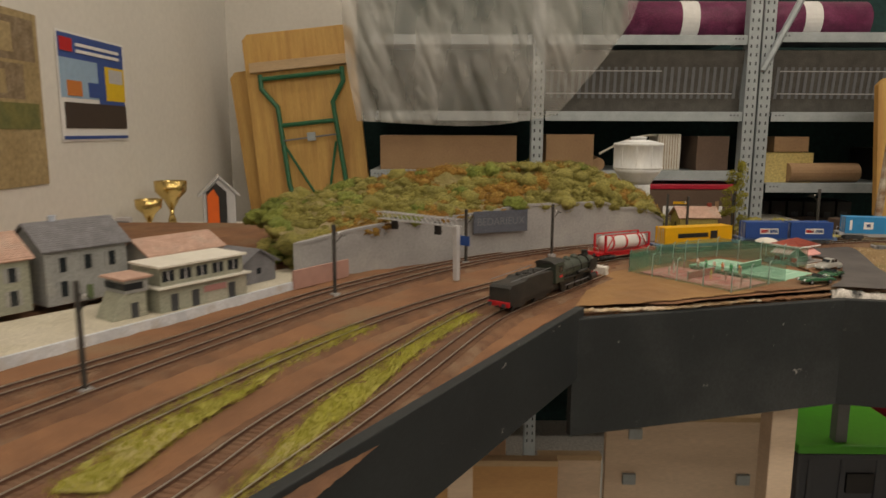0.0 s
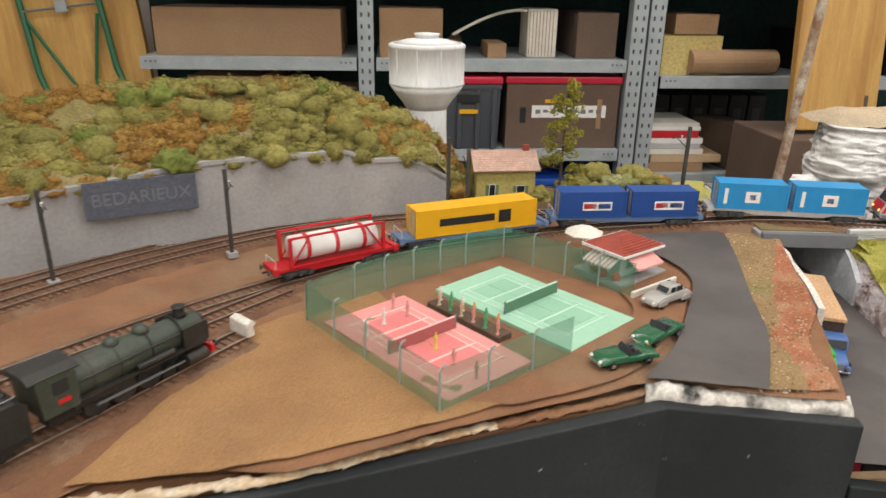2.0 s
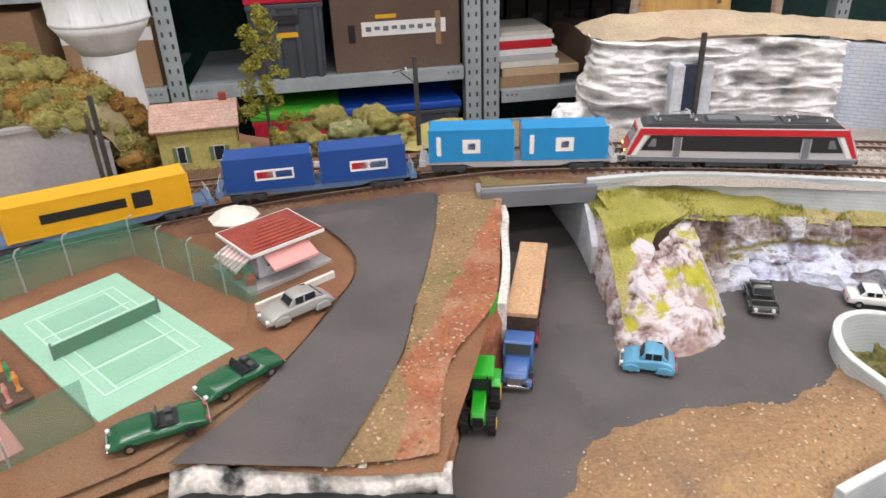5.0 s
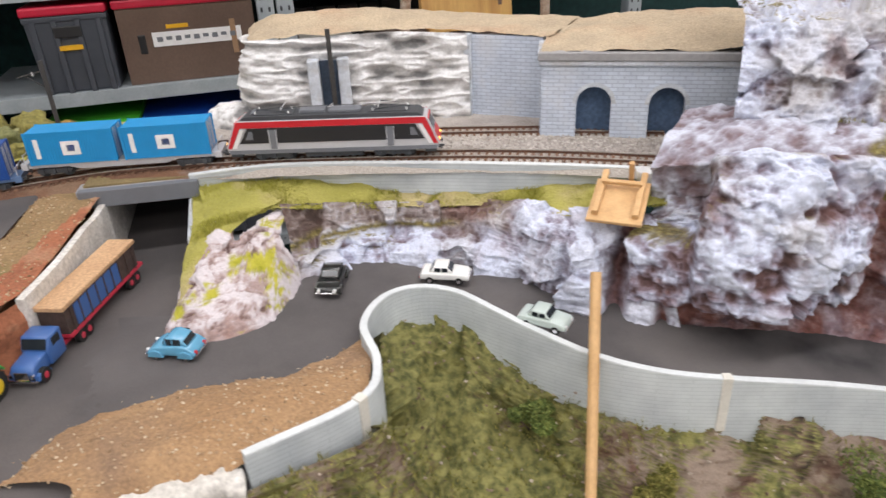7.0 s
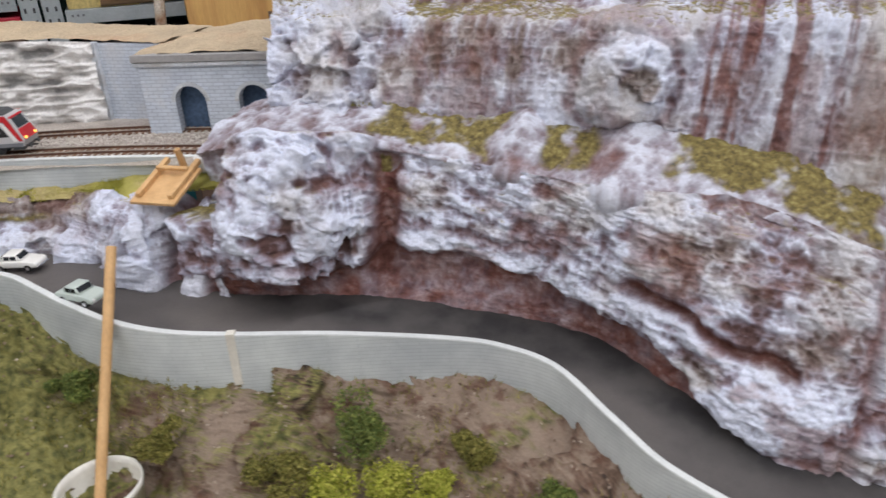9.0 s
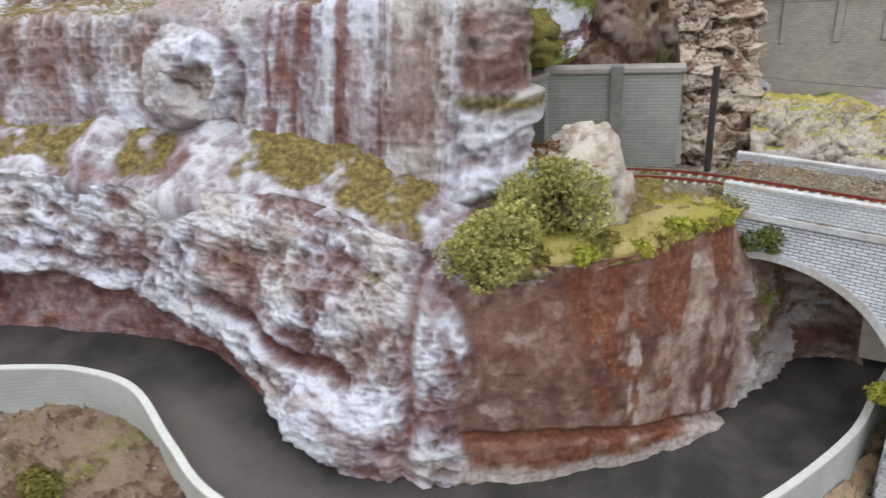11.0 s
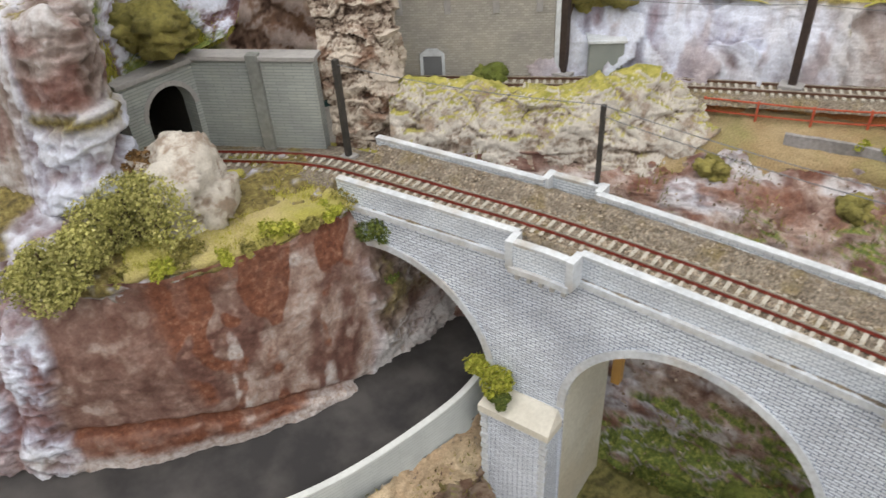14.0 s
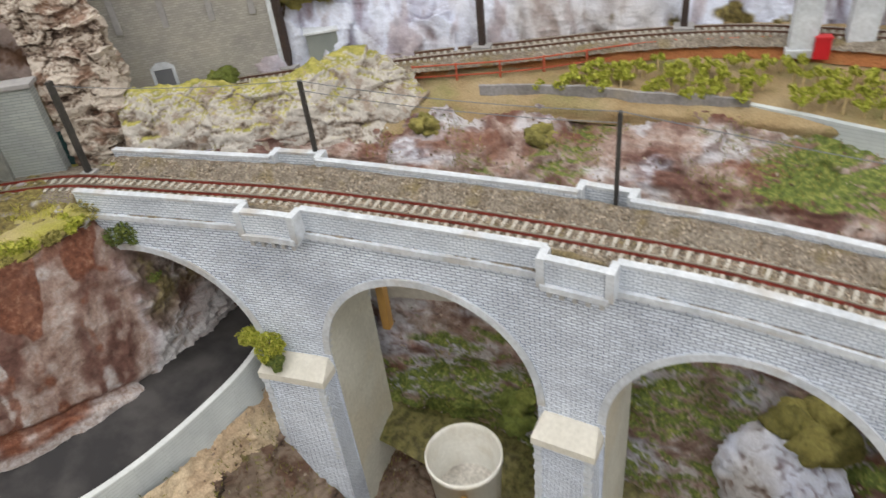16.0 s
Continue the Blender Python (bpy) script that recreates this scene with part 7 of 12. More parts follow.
wall_b = arched_wall("engine_shed_wall", (1.985, 0.80), (2.135, 0.672), 0.985, 1.10, 0.03, [], BUILD_STONE, WHITE_TRIM, "grey rubble stone wall with a small blind door", "wall")
part("attic", box(0.0, 0.197, 0.004, 0.026, 1.104, 1.16, 0.001), GREY_WALL, wall_b)
for sx in (0.0, 0.188):
    part("corner_stones", box(sx, sx + 0.009, -0.002, 0.002, 0.985, 1.1, 0.0006), WHITE_TRIM, wall_b)
d = part("door", box(0.062, 0.08, -0.0015, 0.002, 0.995, 1.02, 0.0005), MID_GREY, wall_b, "grey blind door with pale stone surround")
part("door_frame", prism([(0.059, 0.995), (0.059, 1.022), (0.066, 1.027), (0.076, 1.027), (0.083, 1.022), (0.083, 0.995), (0.08, 0.995), (0.08, 1.02), (0.062, 1.02), (0.062, 0.995)], -0.002, 0.0), WHITE_TRIM, wall_b)
for sx in (0.04, 0.085, 0.13, 0.17):
    part("buttress", box(sx, sx + 0.006, -0.0022, 0.0, 1.06, 1.1, 0.0005), GREY_WALL, wall_b)
hut = tagged(part("relay_hut", box(-0.016, 0.016, -0.012, 0.012, 0.99, 1.032, 0.0008), GREY_BRICK), "small pale grey brick hut beside the track", "hut")
hut.matrix_world = heading_pose((2.165, 0.648, 0), (0.76, -0.65, 0), 0)
part("hut_roof", box(-0.018, 0.018, -0.014, 0.014, 1.0322, 1.035, 0.0006), WHITE_TRIM, hut)
sheet("white_rock_wall", [[(2.10, 0.69, 0.985), (2.2, 0.60, 0.985), (2.265, 0.52, 0.985), (2.335, 0.435, 0.985), (2.415, 0.32, 0.985), (2.46, 0.18, 0.985), (2.49, 0.0, 0.985), (2.52, -0.4, 0.985)],
                          [(2.115, 0.70, 1.03), (2.21, 0.61, 1.03), (2.275, 0.528, 1.03), (2.345, 0.442, 1.03), (2.425, 0.325, 1.03), (2.47, 0.182, 1.03), (2.5, 0.0, 1.03), (2.53, -0.4, 1.03)],
                          [(2.13, 0.715, 1.075), (2.23, 0.625, 1.065), (2.295, 0.543, 1.06), (2.365, 0.455, 1.062), (2.445, 0.335, 1.06), (2.49, 0.19, 1.06), (2.52, 0.0, 1.06), (2.55, -0.4, 1.06)]],
      420, 130, PLASTER_ROCK, white_relief, label="white and blue painted rock wall behind the far track", category="rock", moss=lambda v, n: np.maximum(smooth(v[:, 2] + 0.03 * fbm(v, 22, 4, 63), 1.052, 1.064), smooth(fbm(v, 17, 3, 64), 0.4, 0.5)))
sheet("far_meadow", [[(2.125, 0.71, 1.07), (2.225, 0.62, 1.062), (2.29, 0.54, 1.058), (2.36, 0.452, 1.06), (2.44, 0.333, 1.058), (2.485, 0.188, 1.058), (2.52, 0.0, 1.058), (2.55, -0.4, 1.058)],
                     [(2.2, 0.80, 1.074), (2.3, 0.72, 1.066), (2.40, 0.62, 1.066), (2.48, 0.52, 1.066), (2.55, 0.38, 1.066), (2.6, 0.2, 1.066), (2.63, 0.0, 1.066), (2.66, -0.4, 1.066)]], 140, 40, GRASS, lumpy(0.012, 30, 6), label="yellow-green meadow above the white rocks", category="grass")
o = part("backdrop_board", box(-0.75, 0.75, 0.0, 0.01, 1.0, 1.3), SANDY)
o.matrix_world = heading_pose((2.45, 0.45, 0), (0.45, -0.9, 0), 0) @ pose(0, 0.16, 0)
tagged(o, "cream backing board behind the meadow", "board", "", "structure")
track([(2.0, 0.775, 0.9985), (2.12, 0.655, 0.9985), (2.20, 0.575, 0.9985), (2.28, 0.475, 0.9985), (2.35, 0.385, 0.9985), (2.405, 0.28, 0.9985), (2.43, 0.15, 0.9985), (2.46, -0.05, 0.9985), (2.5, -0.4, 0.9985)], 200, BALLAST_GREY, RAIL_DARK, "far track along the white rocks", "pale")

# grey wall and hill behind the station
GW = [(-0.232, 1.048, 0.985), (-0.12, 1.14, 0.985), (0.04, 1.256, 0.985), (0.146, 1.304, 0.985), (0.25, 1.345, 0.985), (0.305, 1.365, 0.985), (0.36, 1.378, 0.985), (0.43, 1.392, 0.985)]
GT = [(-0.232, 1.05, 1.045), (-0.12, 1.142, 1.062), (0.04, 1.258, 1.068), (0.146, 1.306, 1.08), (0.25, 1.347, 1.08), (0.305, 1.367, 1.08), (0.335, 1.373, 1.068), (0.385, 1.384, 1.066), (0.43, 1.394, 1.042)]
sheet("grey_retaining_wall", [GW, GT], 120, 30, GREY_WALL, lumpy(0.0012, 25, 3), label="grey cast concrete retaining wall below the wooded hill", category="wall")
gt = crv(GT, 90)
tagged(new("wall_coping", swept("wall_coping", gt, [(-0.002, -0.003), (0.008, -0.003), (0.008, 0.0015), (-0.002, 0.0015)], GREY_WALL)), "grey coping of the concrete wall", "coping", "", "structure")
o = part("wall_end", box(-0.006, 0.006, 0.0, 0.16, 0.98, 1.045), GREY_WALL)
o.matrix_world = pose(-0.232, 1.05, 0, 0, 0, 12)
tagged(o, "grey return of the concrete wall", "wall", "", "structure")
HILL = mat("hill_earth", (0.3, 0.25, 0.11), (0.24, 0.2, 0.07), (0.42, 0.34, 0.22), scale=16, fine=400, rough=1.0, relief=1.0, dist=0.004)
HILL_CURVES = [[(-0.26, 1.07, 1.035), (-0.12, 1.148, 1.058), (0.04, 1.264, 1.064), (0.146, 1.312, 1.076), (0.30, 1.372, 1.076), (0.39, 1.388, 1.062), (0.43, 1.40, 1.038), (0.45, 1.41, 1.0)],
               [(-0.30, 1.2, 1.06), (-0.15, 1.27, 1.085), (0, 1.35, 1.10), (0.12, 1.39, 1.115), (0.25, 1.42, 1.125), (0.36, 1.435, 1.095), (0.43, 1.44, 1.05), (0.465, 1.45, 1.0)],
               [(-0.35, 1.36, 1.07), (-0.2, 1.42, 1.105), (-0.06, 1.45, 1.125), (0.1, 1.47, 1.138), (0.24, 1.48, 1.138), (0.35, 1.49, 1.105), (0.43, 1.49, 1.055), (0.47, 1.49, 1.0)],
               [(-0.40, 1.6, 0.985), (-0.2, 1.64, 0.985), (-0.06, 1.65, 0.985), (0.1, 1.66, 0.985), (0.24, 1.66, 0.985), (0.35, 1.65, 0.985), (0.42, 1.62, 0.985), (0.48, 1.56, 0.985)]]
sheet("hill", HILL_CURVES, 200, 110, HILL, lambda p, n: 0.016 * fbm(p, 15, 3, 7) + 0.006 * fbm(p, 50, 3, 8), label="hill of brown earth under green and rust scrub", category="hill")


# ---- foliage ----
def leaf_mat(name, stops, rough=0.9):
    m, nt, bs, ob, uv = start(name)
    g = nt.nodes.new("ShaderNodeNewGeometry")
    col = ramp(nt, g.outputs["Random Per Island"], stops)
    big = ramp(nt, noise_node(nt, ob, 22, 3), [(0.35, (0.75, 0.75, 0.75)), (0.65, (1.15, 1.15, 1.1))])
    nt.links.new(mixc(nt, 1.0, col, big, "MULTIPLY"), bs.inputs["Base Color"])
    bs.inputs["Roughness"].default_value = rough
    return m


LEAF_OLIVE = leaf_mat("leaf_olive", [(0.0, (0.17, 0.16, 0.04)), (0.5, (0.3, 0.27, 0.075)), (1.0, (0.43, 0.38, 0.13))])
LEAF_GREEN = leaf_mat("leaf_green", [(0.0, (0.06, 0.1, 0.02)), (0.5, (0.13, 0.17, 0.035)), (1.0, (0.22, 0.25, 0.06))])
LEAF_RUST = leaf_mat("leaf_rust", [(0.0, (0.22, 0.1, 0.02)), (0.5, (0.36, 0.19, 0.04)), (1.0, (0.44, 0.29, 0.07))])
LEAF_GREY = leaf_mat("leaf_grey_green", [(0.0, (0.22, 0.22, 0.06)), (0.5, (0.39, 0.38, 0.12)), (1.0, (0.56, 0.53, 0.22))])
LEAF_LIME = leaf_mat("leaf_lime", [(0.0, (0.22, 0.26, 0.02)), (0.5, (0.38, 0.4, 0.05)), (1.0, (0.52, 0.5, 0.1))])
BARK = mat("twig_bark", (0.12, 0.08, 0.05), (0.07, 0.05, 0.035), scale=80, fine=500, rough=0.95)


def leaves(clumps, per, leaf, rng):
    """Leaf chips scattered over clumps of (x, y, z, radius), thickest near the skin."""
    c = np.repeat(np.array(clumps), per, axis=0)
    n = len(c)
    d = rng.normal(size=(n, 3))
    d /= np.linalg.norm(d, axis=1, keepdims=True)
    r = c[:, 3] * (0.55 + 0.5 * rng.random(n) ** 0.6) * (1 + 0.35 * fbm(d * 1.7 + c[:, :3] * 31, 1.0, 2, 3))
    p = c[:, :3] + d * r[:, None] * np.array([1, 1, 0.85])
    a = rng.normal(size=(n, 3)) + d * 0.6
    a /= np.linalg.norm(a, axis=1, keepdims=True)
    b = np.cross(a, rng.normal(size=(n, 3)))
    b /= np.linalg.norm(b, axis=1, keepdims=True)
    s = (leaf * (0.6 + 0.8 * rng.random(n)))[:, None]
    a2 = np.cross(a, b)
    v = np.stack([p - b * s - a2 * s * 0.6, p + b * s * 0.9 - a2 * s * 0.4, p + b * s * 0.3 + a2 * s + a * s * 0.4], 1).reshape(-1, 3)
    f = [(3 * k, 3 * k + 1, 3 * k + 2) for k in range(n)]
    return v, f


def scrub(name, clumps, per, leaf, material, label, category, seed, kind="stuff"):
    v, f = leaves(clumps, per, leaf, np.random.default_rng(seed))
    return tagged(new(name, mesh_from(name, v, f, material, shade=False)), label, category, "", kind)


def bush(x, y, z, r, n, material, label, seed, leaf=0.0016, per=260, squash=0.8, category="bush", stem=True):
    """A bush: a forked stem under a crown of uneven clumps."""
    rng = np.random.default_rng(seed)
    root = empty("bush" if category == "bush" else "tree", pose(x, y, z), label, category, "model bushes")
    cl = []
    bm = bmesh.new()
    for k in range(n):
        a, q = rng.random() * 6.283, math.sqrt(rng.random())
        h = r * (0.35 + 0.9 * rng.random()) * squash
        px, py = q * r * 0.75 * math.cos(a), q * r * 0.75 * math.sin(a)
        cl.append((px, py, h, r * (0.28 + 0.22 * rng.random())))
        add_cyl(bm, (px * 0.15, py * 0.15, -0.003), (px, py, h), r * 0.045, r * 0.02, 5)
    if material in LICHENS:
        v, f = lichen([(a_, b_, c_, d_ * 0.95) for a_, b_, c_, d_ in cl], seed)
    else:
        v, f = leaves(cl, per, leaf, rng)
    crown = new("crown", mesh_from("crown", v, f, material, shade=material in LICHENS))
    crown.parent = root
    part("stem", bm, BARK, root, "thin brown stems")
    return root


def lichen(clumps, seed):
    """Spongy lumps of lichen: crinkled balls, each with its own folds."""
    bm = bmesh.new()
    bmesh.ops.create_icosphere(bm, subdivisions=2 if len(clumps) > 100 else 3, radius=1.0)
    base = np.array([v.co[:] for v in bm.verts])
    tri = [tuple(v.index for v in f.verts) for f in bm.faces]
    bm.free()
    vs, fs = [], []
    rng = np.random.default_rng(seed)
    for k, (x, y, z, r) in enumerate(clumps):
        q = base * 1.0 + rng.random(3) * 50
        d = 1 + 0.75 * fbm(q, 1.6, 3, 5) + 0.42 * fbm(q, 4.2, 3, 9, True)
        fs += [(a + len(vs) * len(base), b + len(vs) * len(base), c + len(vs) * len(base)) for a, b, c in tri]
        vs.append(np.array([x, y, z]) + base * d[:, None] * r * np.array([1.15, 1.15, 0.8]))
    return np.vstack(vs), fs


def lichen_mat(name, a, b, c):
    m, nt, bs, ob, uv = start(name)
    g = nt.nodes.new("ShaderNodeNewGeometry")
    col = ramp(nt, g.outputs["Random Per Island"], [(0.0, a), (0.5, b), (1.0, c)])
    col = mixc(nt, 1.0, col, ramp(nt, noise_node(nt, ob, 190, 5, 0.7), [(0.32, (0.6, 0.6, 0.56)), (0.62, (1.25, 1.25, 1.2))]), "MULTIPLY")
    nt.links.new(col, bs.inputs["Base Color"])
    bs.inputs["Roughness"].default_value = 0.95
    bump(nt, bs, noise_node(nt, ob, 330, 6, 0.75), 1.0, 0.004)
    return m


LICHEN_OLIVE = lichen_mat("lichen_olive", (0.23, 0.21, 0.06), (0.29, 0.26, 0.075), (0.35, 0.31, 0.095))
LICHEN_GREEN = lichen_mat("lichen_green", (0.16, 0.2, 0.04), (0.2, 0.24, 0.05), (0.25, 0.28, 0.065))
LICHEN_GREY = lichen_mat("lichen_grey_green", (0.24, 0.25, 0.1), (0.36, 0.36, 0.17), (0.46, 0.45, 0.24))
LICHEN_RUST = lichen_mat("lichen_rust", (0.25, 0.12, 0.025), (0.36, 0.2, 0.045), (0.42, 0.27, 0.07))
LICHENS = (LICHEN_OLIVE, LICHEN_GREEN, LICHEN_GREY, LICHEN_RUST)
rng = np.random.default_rng(12)
hp = sheet_points(HILL_CURVES, 120, 40)
groups = {"olive": [], "green": [], "rust": []}
for k in range(1900):
    i, j = rng.integers(0, 118), int(27 * rng.random() ** 0.8)
    q = hp[j, i]
    bare = fbm(q[None] * np.array([1, 1, 0.5]), 9, 2, 77)[0]
    if bare > 0.22 and 2 < j < 20:
        continue
    far = (i / 118.0) * 0.35
    tone = 1.3 * fbm(q[None], 8, 2, 88)[0] + 0.1 * rng.normal()
    key = "rust" if tone > 0.52 - far - 0.2 * (j > 15) else ("green" if tone < -0.42 else "olive")
    lift = 0.016 * fbm(q[None], 15, 3, 7)[0] + 0.006 * fbm(q[None], 50, 3, 8)[0]
    groups[key].append((*(q + [0, 0, 0.6 * lift]), 0.0045 + 0.0075 * rng.random() ** 2))
for k in range(60):
    i, j = rng.integers(0, 112), rng.integers(0, 24)
    groups["green" if rng.random() < 0.4 and i < 70 else "olive"].append((*(hp[j, i] + [0, 0, 0.002]), 0.012 + 0.008 * rng.random()))
for key, m_, n_, lab in (("olive", LICHEN_OLIVE, LEAF_OLIVE, "olive green lichen scrub on the hill"), ("green", LICHEN_GREEN, LEAF_GREEN, "green lichen scrub on the hill"), ("rust", LICHEN_RUST, LEAF_RUST, "rust-brown lichen scrub on the hill")):
    v, f = lichen([(a, b, c, d * 0.85) for a, b, c, d in groups[key]], 8)
    ob_ = tagged(new("hill_scrub", mesh_from("hill_scrub", v, f, m_)), lab, "scrub", "", "stuff")
    scrub("hill_tufts", [(a, b, c, d * 1.3) for a, b, c, d in groups[key]], 260, 0.0011, n_, lab.replace("scrub", "tufts"), "scrub", 5)


def blades(name, curves, n, height, material, label, seed, keep=None):
    """Static grass: fine upright blades over a sheet."""
    rng = np.random.default_rng(seed)
    g = sheet_points(curves, 80, 40)
    u, v = rng.random(n) * 78.99, rng.random(n) * 38.99
    i, j = u.astype(int), v.astype(int)
    fu, fv = (u - i)[:, None], (v - j)[:, None]
    p = (g[j, i] * (1 - fu) + g[j, i + 1] * fu) * (1 - fv) + (g[j + 1, i] * (1 - fu) + g[j + 1, i + 1] * fu) * fv
    k = fbm(p, 45, 3, seed) > -0.15
    p = p[k]
    n = len(p)
    a = rng.random(n) * 6.283
    w = np.stack([np.cos(a), np.sin(a), np.zeros(n)], 1) * 0.0005
    h = (height * (0.5 + 0.8 * rng.random(n)))[:, None]
    tip = p + rng.normal(size=(n, 3)) * height * 0.35 * np.array([1, 1, 0.2]) + np.array([0, 0, 1.0]) * h
    base = p - np.array([0, 0, height * 0.4])
    vs = np.stack([base - w, base + w, tip], 1).reshape(-1, 3)
    return tagged(new(name, mesh_from(name, vs, [(3 * q, 3 * q + 1, 3 * q + 2) for q in range(n)], material, shade=False)), label, "grass", "", "stuff")


LEAF_OLIVE_DARK = leaf_mat("leaf_olive_dark", [(0.0, (0.09, 0.09, 0.015)), (0.5, (0.19, 0.18, 0.035)), (1.0, (0.32, 0.28, 0.08))])
BLADE = leaf_mat("grass_blade", [(0.0, (0.24, 0.24, 0.03)), (0.5, (0.4, 0.39, 0.06)), (1.0, (0.52, 0.47, 0.12))])
blades("static_grass", [[(0.878, 1.20, 1.0), (0.942, 1.185, 0.996), (1.008, 1.186, 0.986), (1.06, 1.174, 0.983), (1.117, 1.154, 0.983), (1.155, 1.12, 0.988), (1.25, 1.06, 1.0)], [(0.875, 1.252, 1.012), (0.95, 1.238, 1.01), (1.01, 1.225, 1.006), (1.06, 1.205, 1.005), (1.12, 1.178, 1.005), (1.17, 1.152, 1.005), (1.30, 1.09, 1.006)]], 14000, 0.0035, BLADE, "short yellow-green static grass on the bank", 3)
blades("static_grass", [[(0.869, 1.258, 1.006), (0.90, 1.25, 1.010), (0.95, 1.235, 1.008)], [(0.863, 1.15, 0.98), (0.885, 1.165, 0.994), (0.93, 1.185, 0.996)]], 6000, 0.0035, BLADE, "short yellow-green static grass on the outcrop", 4)
blades("static_grass", [[(1.702, 0.637, 0.990), (1.79, 0.619, 0.986), (1.872, 0.636, 0.981)], [(1.72, 0.69, 0.996), (1.80, 0.69, 0.985), (1.90, 0.672, 0.978)], [(1.74, 0.76, 0.996), (1.81, 0.765, 0.986), (1.90, 0.71, 0.978)]], 16000, 0.004, BLADE, "yellow-green static grass before the tunnel", 5)
blades("static_grass", SLOPE_CURVES, 12000, 0.005, BLADE, "green static grass above the tunnel", 6)
blades("static_grass", [[(1.34, 1.04, 1.07), (1.42, 0.99, 1.066), (1.48, 0.95, 1.06), (1.55, 0.88, 1.056), (1.61, 0.82, 1.05), (1.66, 0.75, 1.035), (1.72, 0.68, 1.0)], [(1.36, 1.06, 1.075), (1.44, 1.01, 1.07), (1.5, 0.965, 1.065), (1.57, 0.895, 1.06), (1.63, 0.835, 1.055), (1.68, 0.77, 1.045), (1.74, 0.71, 1.0)]], 9000, 0.004, LEAF_OLIVE, "dry olive grass on the rock ledge", 7)
blades("static_grass", [[(2.22, 0.63, 1.066), (2.29, 0.55, 1.062), (2.36, 0.46, 1.063), (2.44, 0.34, 1.062), (2.49, 0.19, 1.062), (2.52, 0.0, 1.062)], [(2.26, 0.71, 1.08), (2.36, 0.62, 1.08), (2.43, 0.52, 1.08), (2.5, 0.38, 1.08), (2.55, 0.2, 1.08), (2.58, 0.0, 1.08)]], 12000, 0.006, BLADE, "yellow-green static grass on the meadow", 8)


def surface_points(name, n, seed, pick=None):
    me = bpy.data.objects[name].data
    co = np.zeros(len(me.vertices) * 3)
    me.vertices.foreach_get("co", co)
    co = co.reshape(-1, 3)
    if pick is not None:
        co = co[pick(co)]
    rng = np.random.default_rng(seed)
    return co[rng.integers(0, len(co), n)] + rng.normal(size=(n, 3)) * np.array([0.0012, 0.0012, 0.0003])


def scatter_stones(pts, size, material, label, seed):
    it = iter(pts)
    return loose_stones(len(pts), lambda rng: next(it), size, material, label, seed)


def scatter_blades(pts, height, material, label, seed):
    rng = np.random.default_rng(seed)
    n = len(pts)
    a = rng.random(n) * 6.283
    w = np.stack([np.cos(a), np.sin(a), np.zeros(n)], 1) * 0.0006
    tip = pts + rng.normal(size=(n, 3)) * height * 0.4 + np.array([0, 0, 1.0]) * (height * (0.4 + 0.9 * rng.random(n)))[:, None]
    vs = np.stack([pts - w, pts + w, tip], 1).reshape(-1, 3)
    return tagged(new("static_grass", mesh_from("static_grass", vs, [(3 * q, 3 * q + 1, 3 * q + 2) for q in range(n)], material, shade=False)), label, "grass", "", "stuff")


RUBBLE = chip_mat("brown_rubble", (0.1, 0.065, 0.045), (0.2, 0.14, 0.1), (0.42, 0.36, 0.3))
scatter_stones(surface_points("valley", 2600, 31), 0.0016, RUBBLE, "small brown stones on the valley side", 31)
scatter_stones(surface_points("ravine_side", 1800, 32), 0.0016, RUBBLE, "small brown stones in the ravine", 32)
scatter_stones(surface_points("earth_mound", 700, 33), 0.0011, chip_mat("tan_grit", (0.25, 0.16, 0.09), (0.4, 0.27, 0.16), (0.6, 0.5, 0.36)), "tan grit on the earth mound", 33)
scatter_stones(surface_points("verge", 700, 34), 0.0012, chip_mat("verge_grit", (0.2, 0.12, 0.06), (0.38, 0.24, 0.13), (0.5, 0.4, 0.27)), "tan grit on the road verge", 34)
scatter_blades(surface_points("valley", 22000, 35, lambda c: (fbm(c, 9, 4, 60) > -0.05)), 0.0045, LEAF_OLIVE_DARK, "olive static grass on the valley side", 35)
scatter_blades(surface_points("ravine_side", 9000, 36, lambda c: (fbm(c, 16, 4, 96) > 0.1)), 0.004, LEAF_OLIVE_DARK, "olive static grass in the ravine", 36)


# ---- rolling stock ----
RAIL_UP = 0.0034


def rail_frame(path, s):
    d = np.r_[0, np.cumsum(np.linalg.norm(np.diff(path, axis=0), axis=1))]
    return np.array([np.interp(s, d, path[:, k]) for k in range(3)])


def s_of_x(path, x):
    d = np.r_[0, np.cumsum(np.linalg.norm(np.diff(path, axis=0), axis=1))]
    return float(np.interp(x, path[:, 0], d))


def set_on(root, path, front, length):
    a, b = rail_frame(path, front - length * 0.2), rail_frame(path, front - length * 0.8)
    root.matrix_world = heading_pose((a + b) / 2, a - b) @ pose(0, 0, RAIL_UP)




def wheelset(root, x, r=0.0052, name="wheelset", material=None):
    bm = bmesh.new()
    for y in (-0.0078, 0.0078):
        add_cyl(bm, (x, y - 0.0012, r), (x, y + 0.0012, r), r, r, 20)
        add_cyl(bm, (x, y + (0.0014 if y < 0 else -0.0014) - 0.0003, r), (x, y + (0.0014 if y < 0 else -0.0014) + 0.0003, r), r + 0.0008, r + 0.0008, 20)
    add_cyl(bm, (x, -0.008, r), (x, 0.008, r), 0.001, 0.001, 8)
    return part(name, bm, material or DARK_GREY, root)


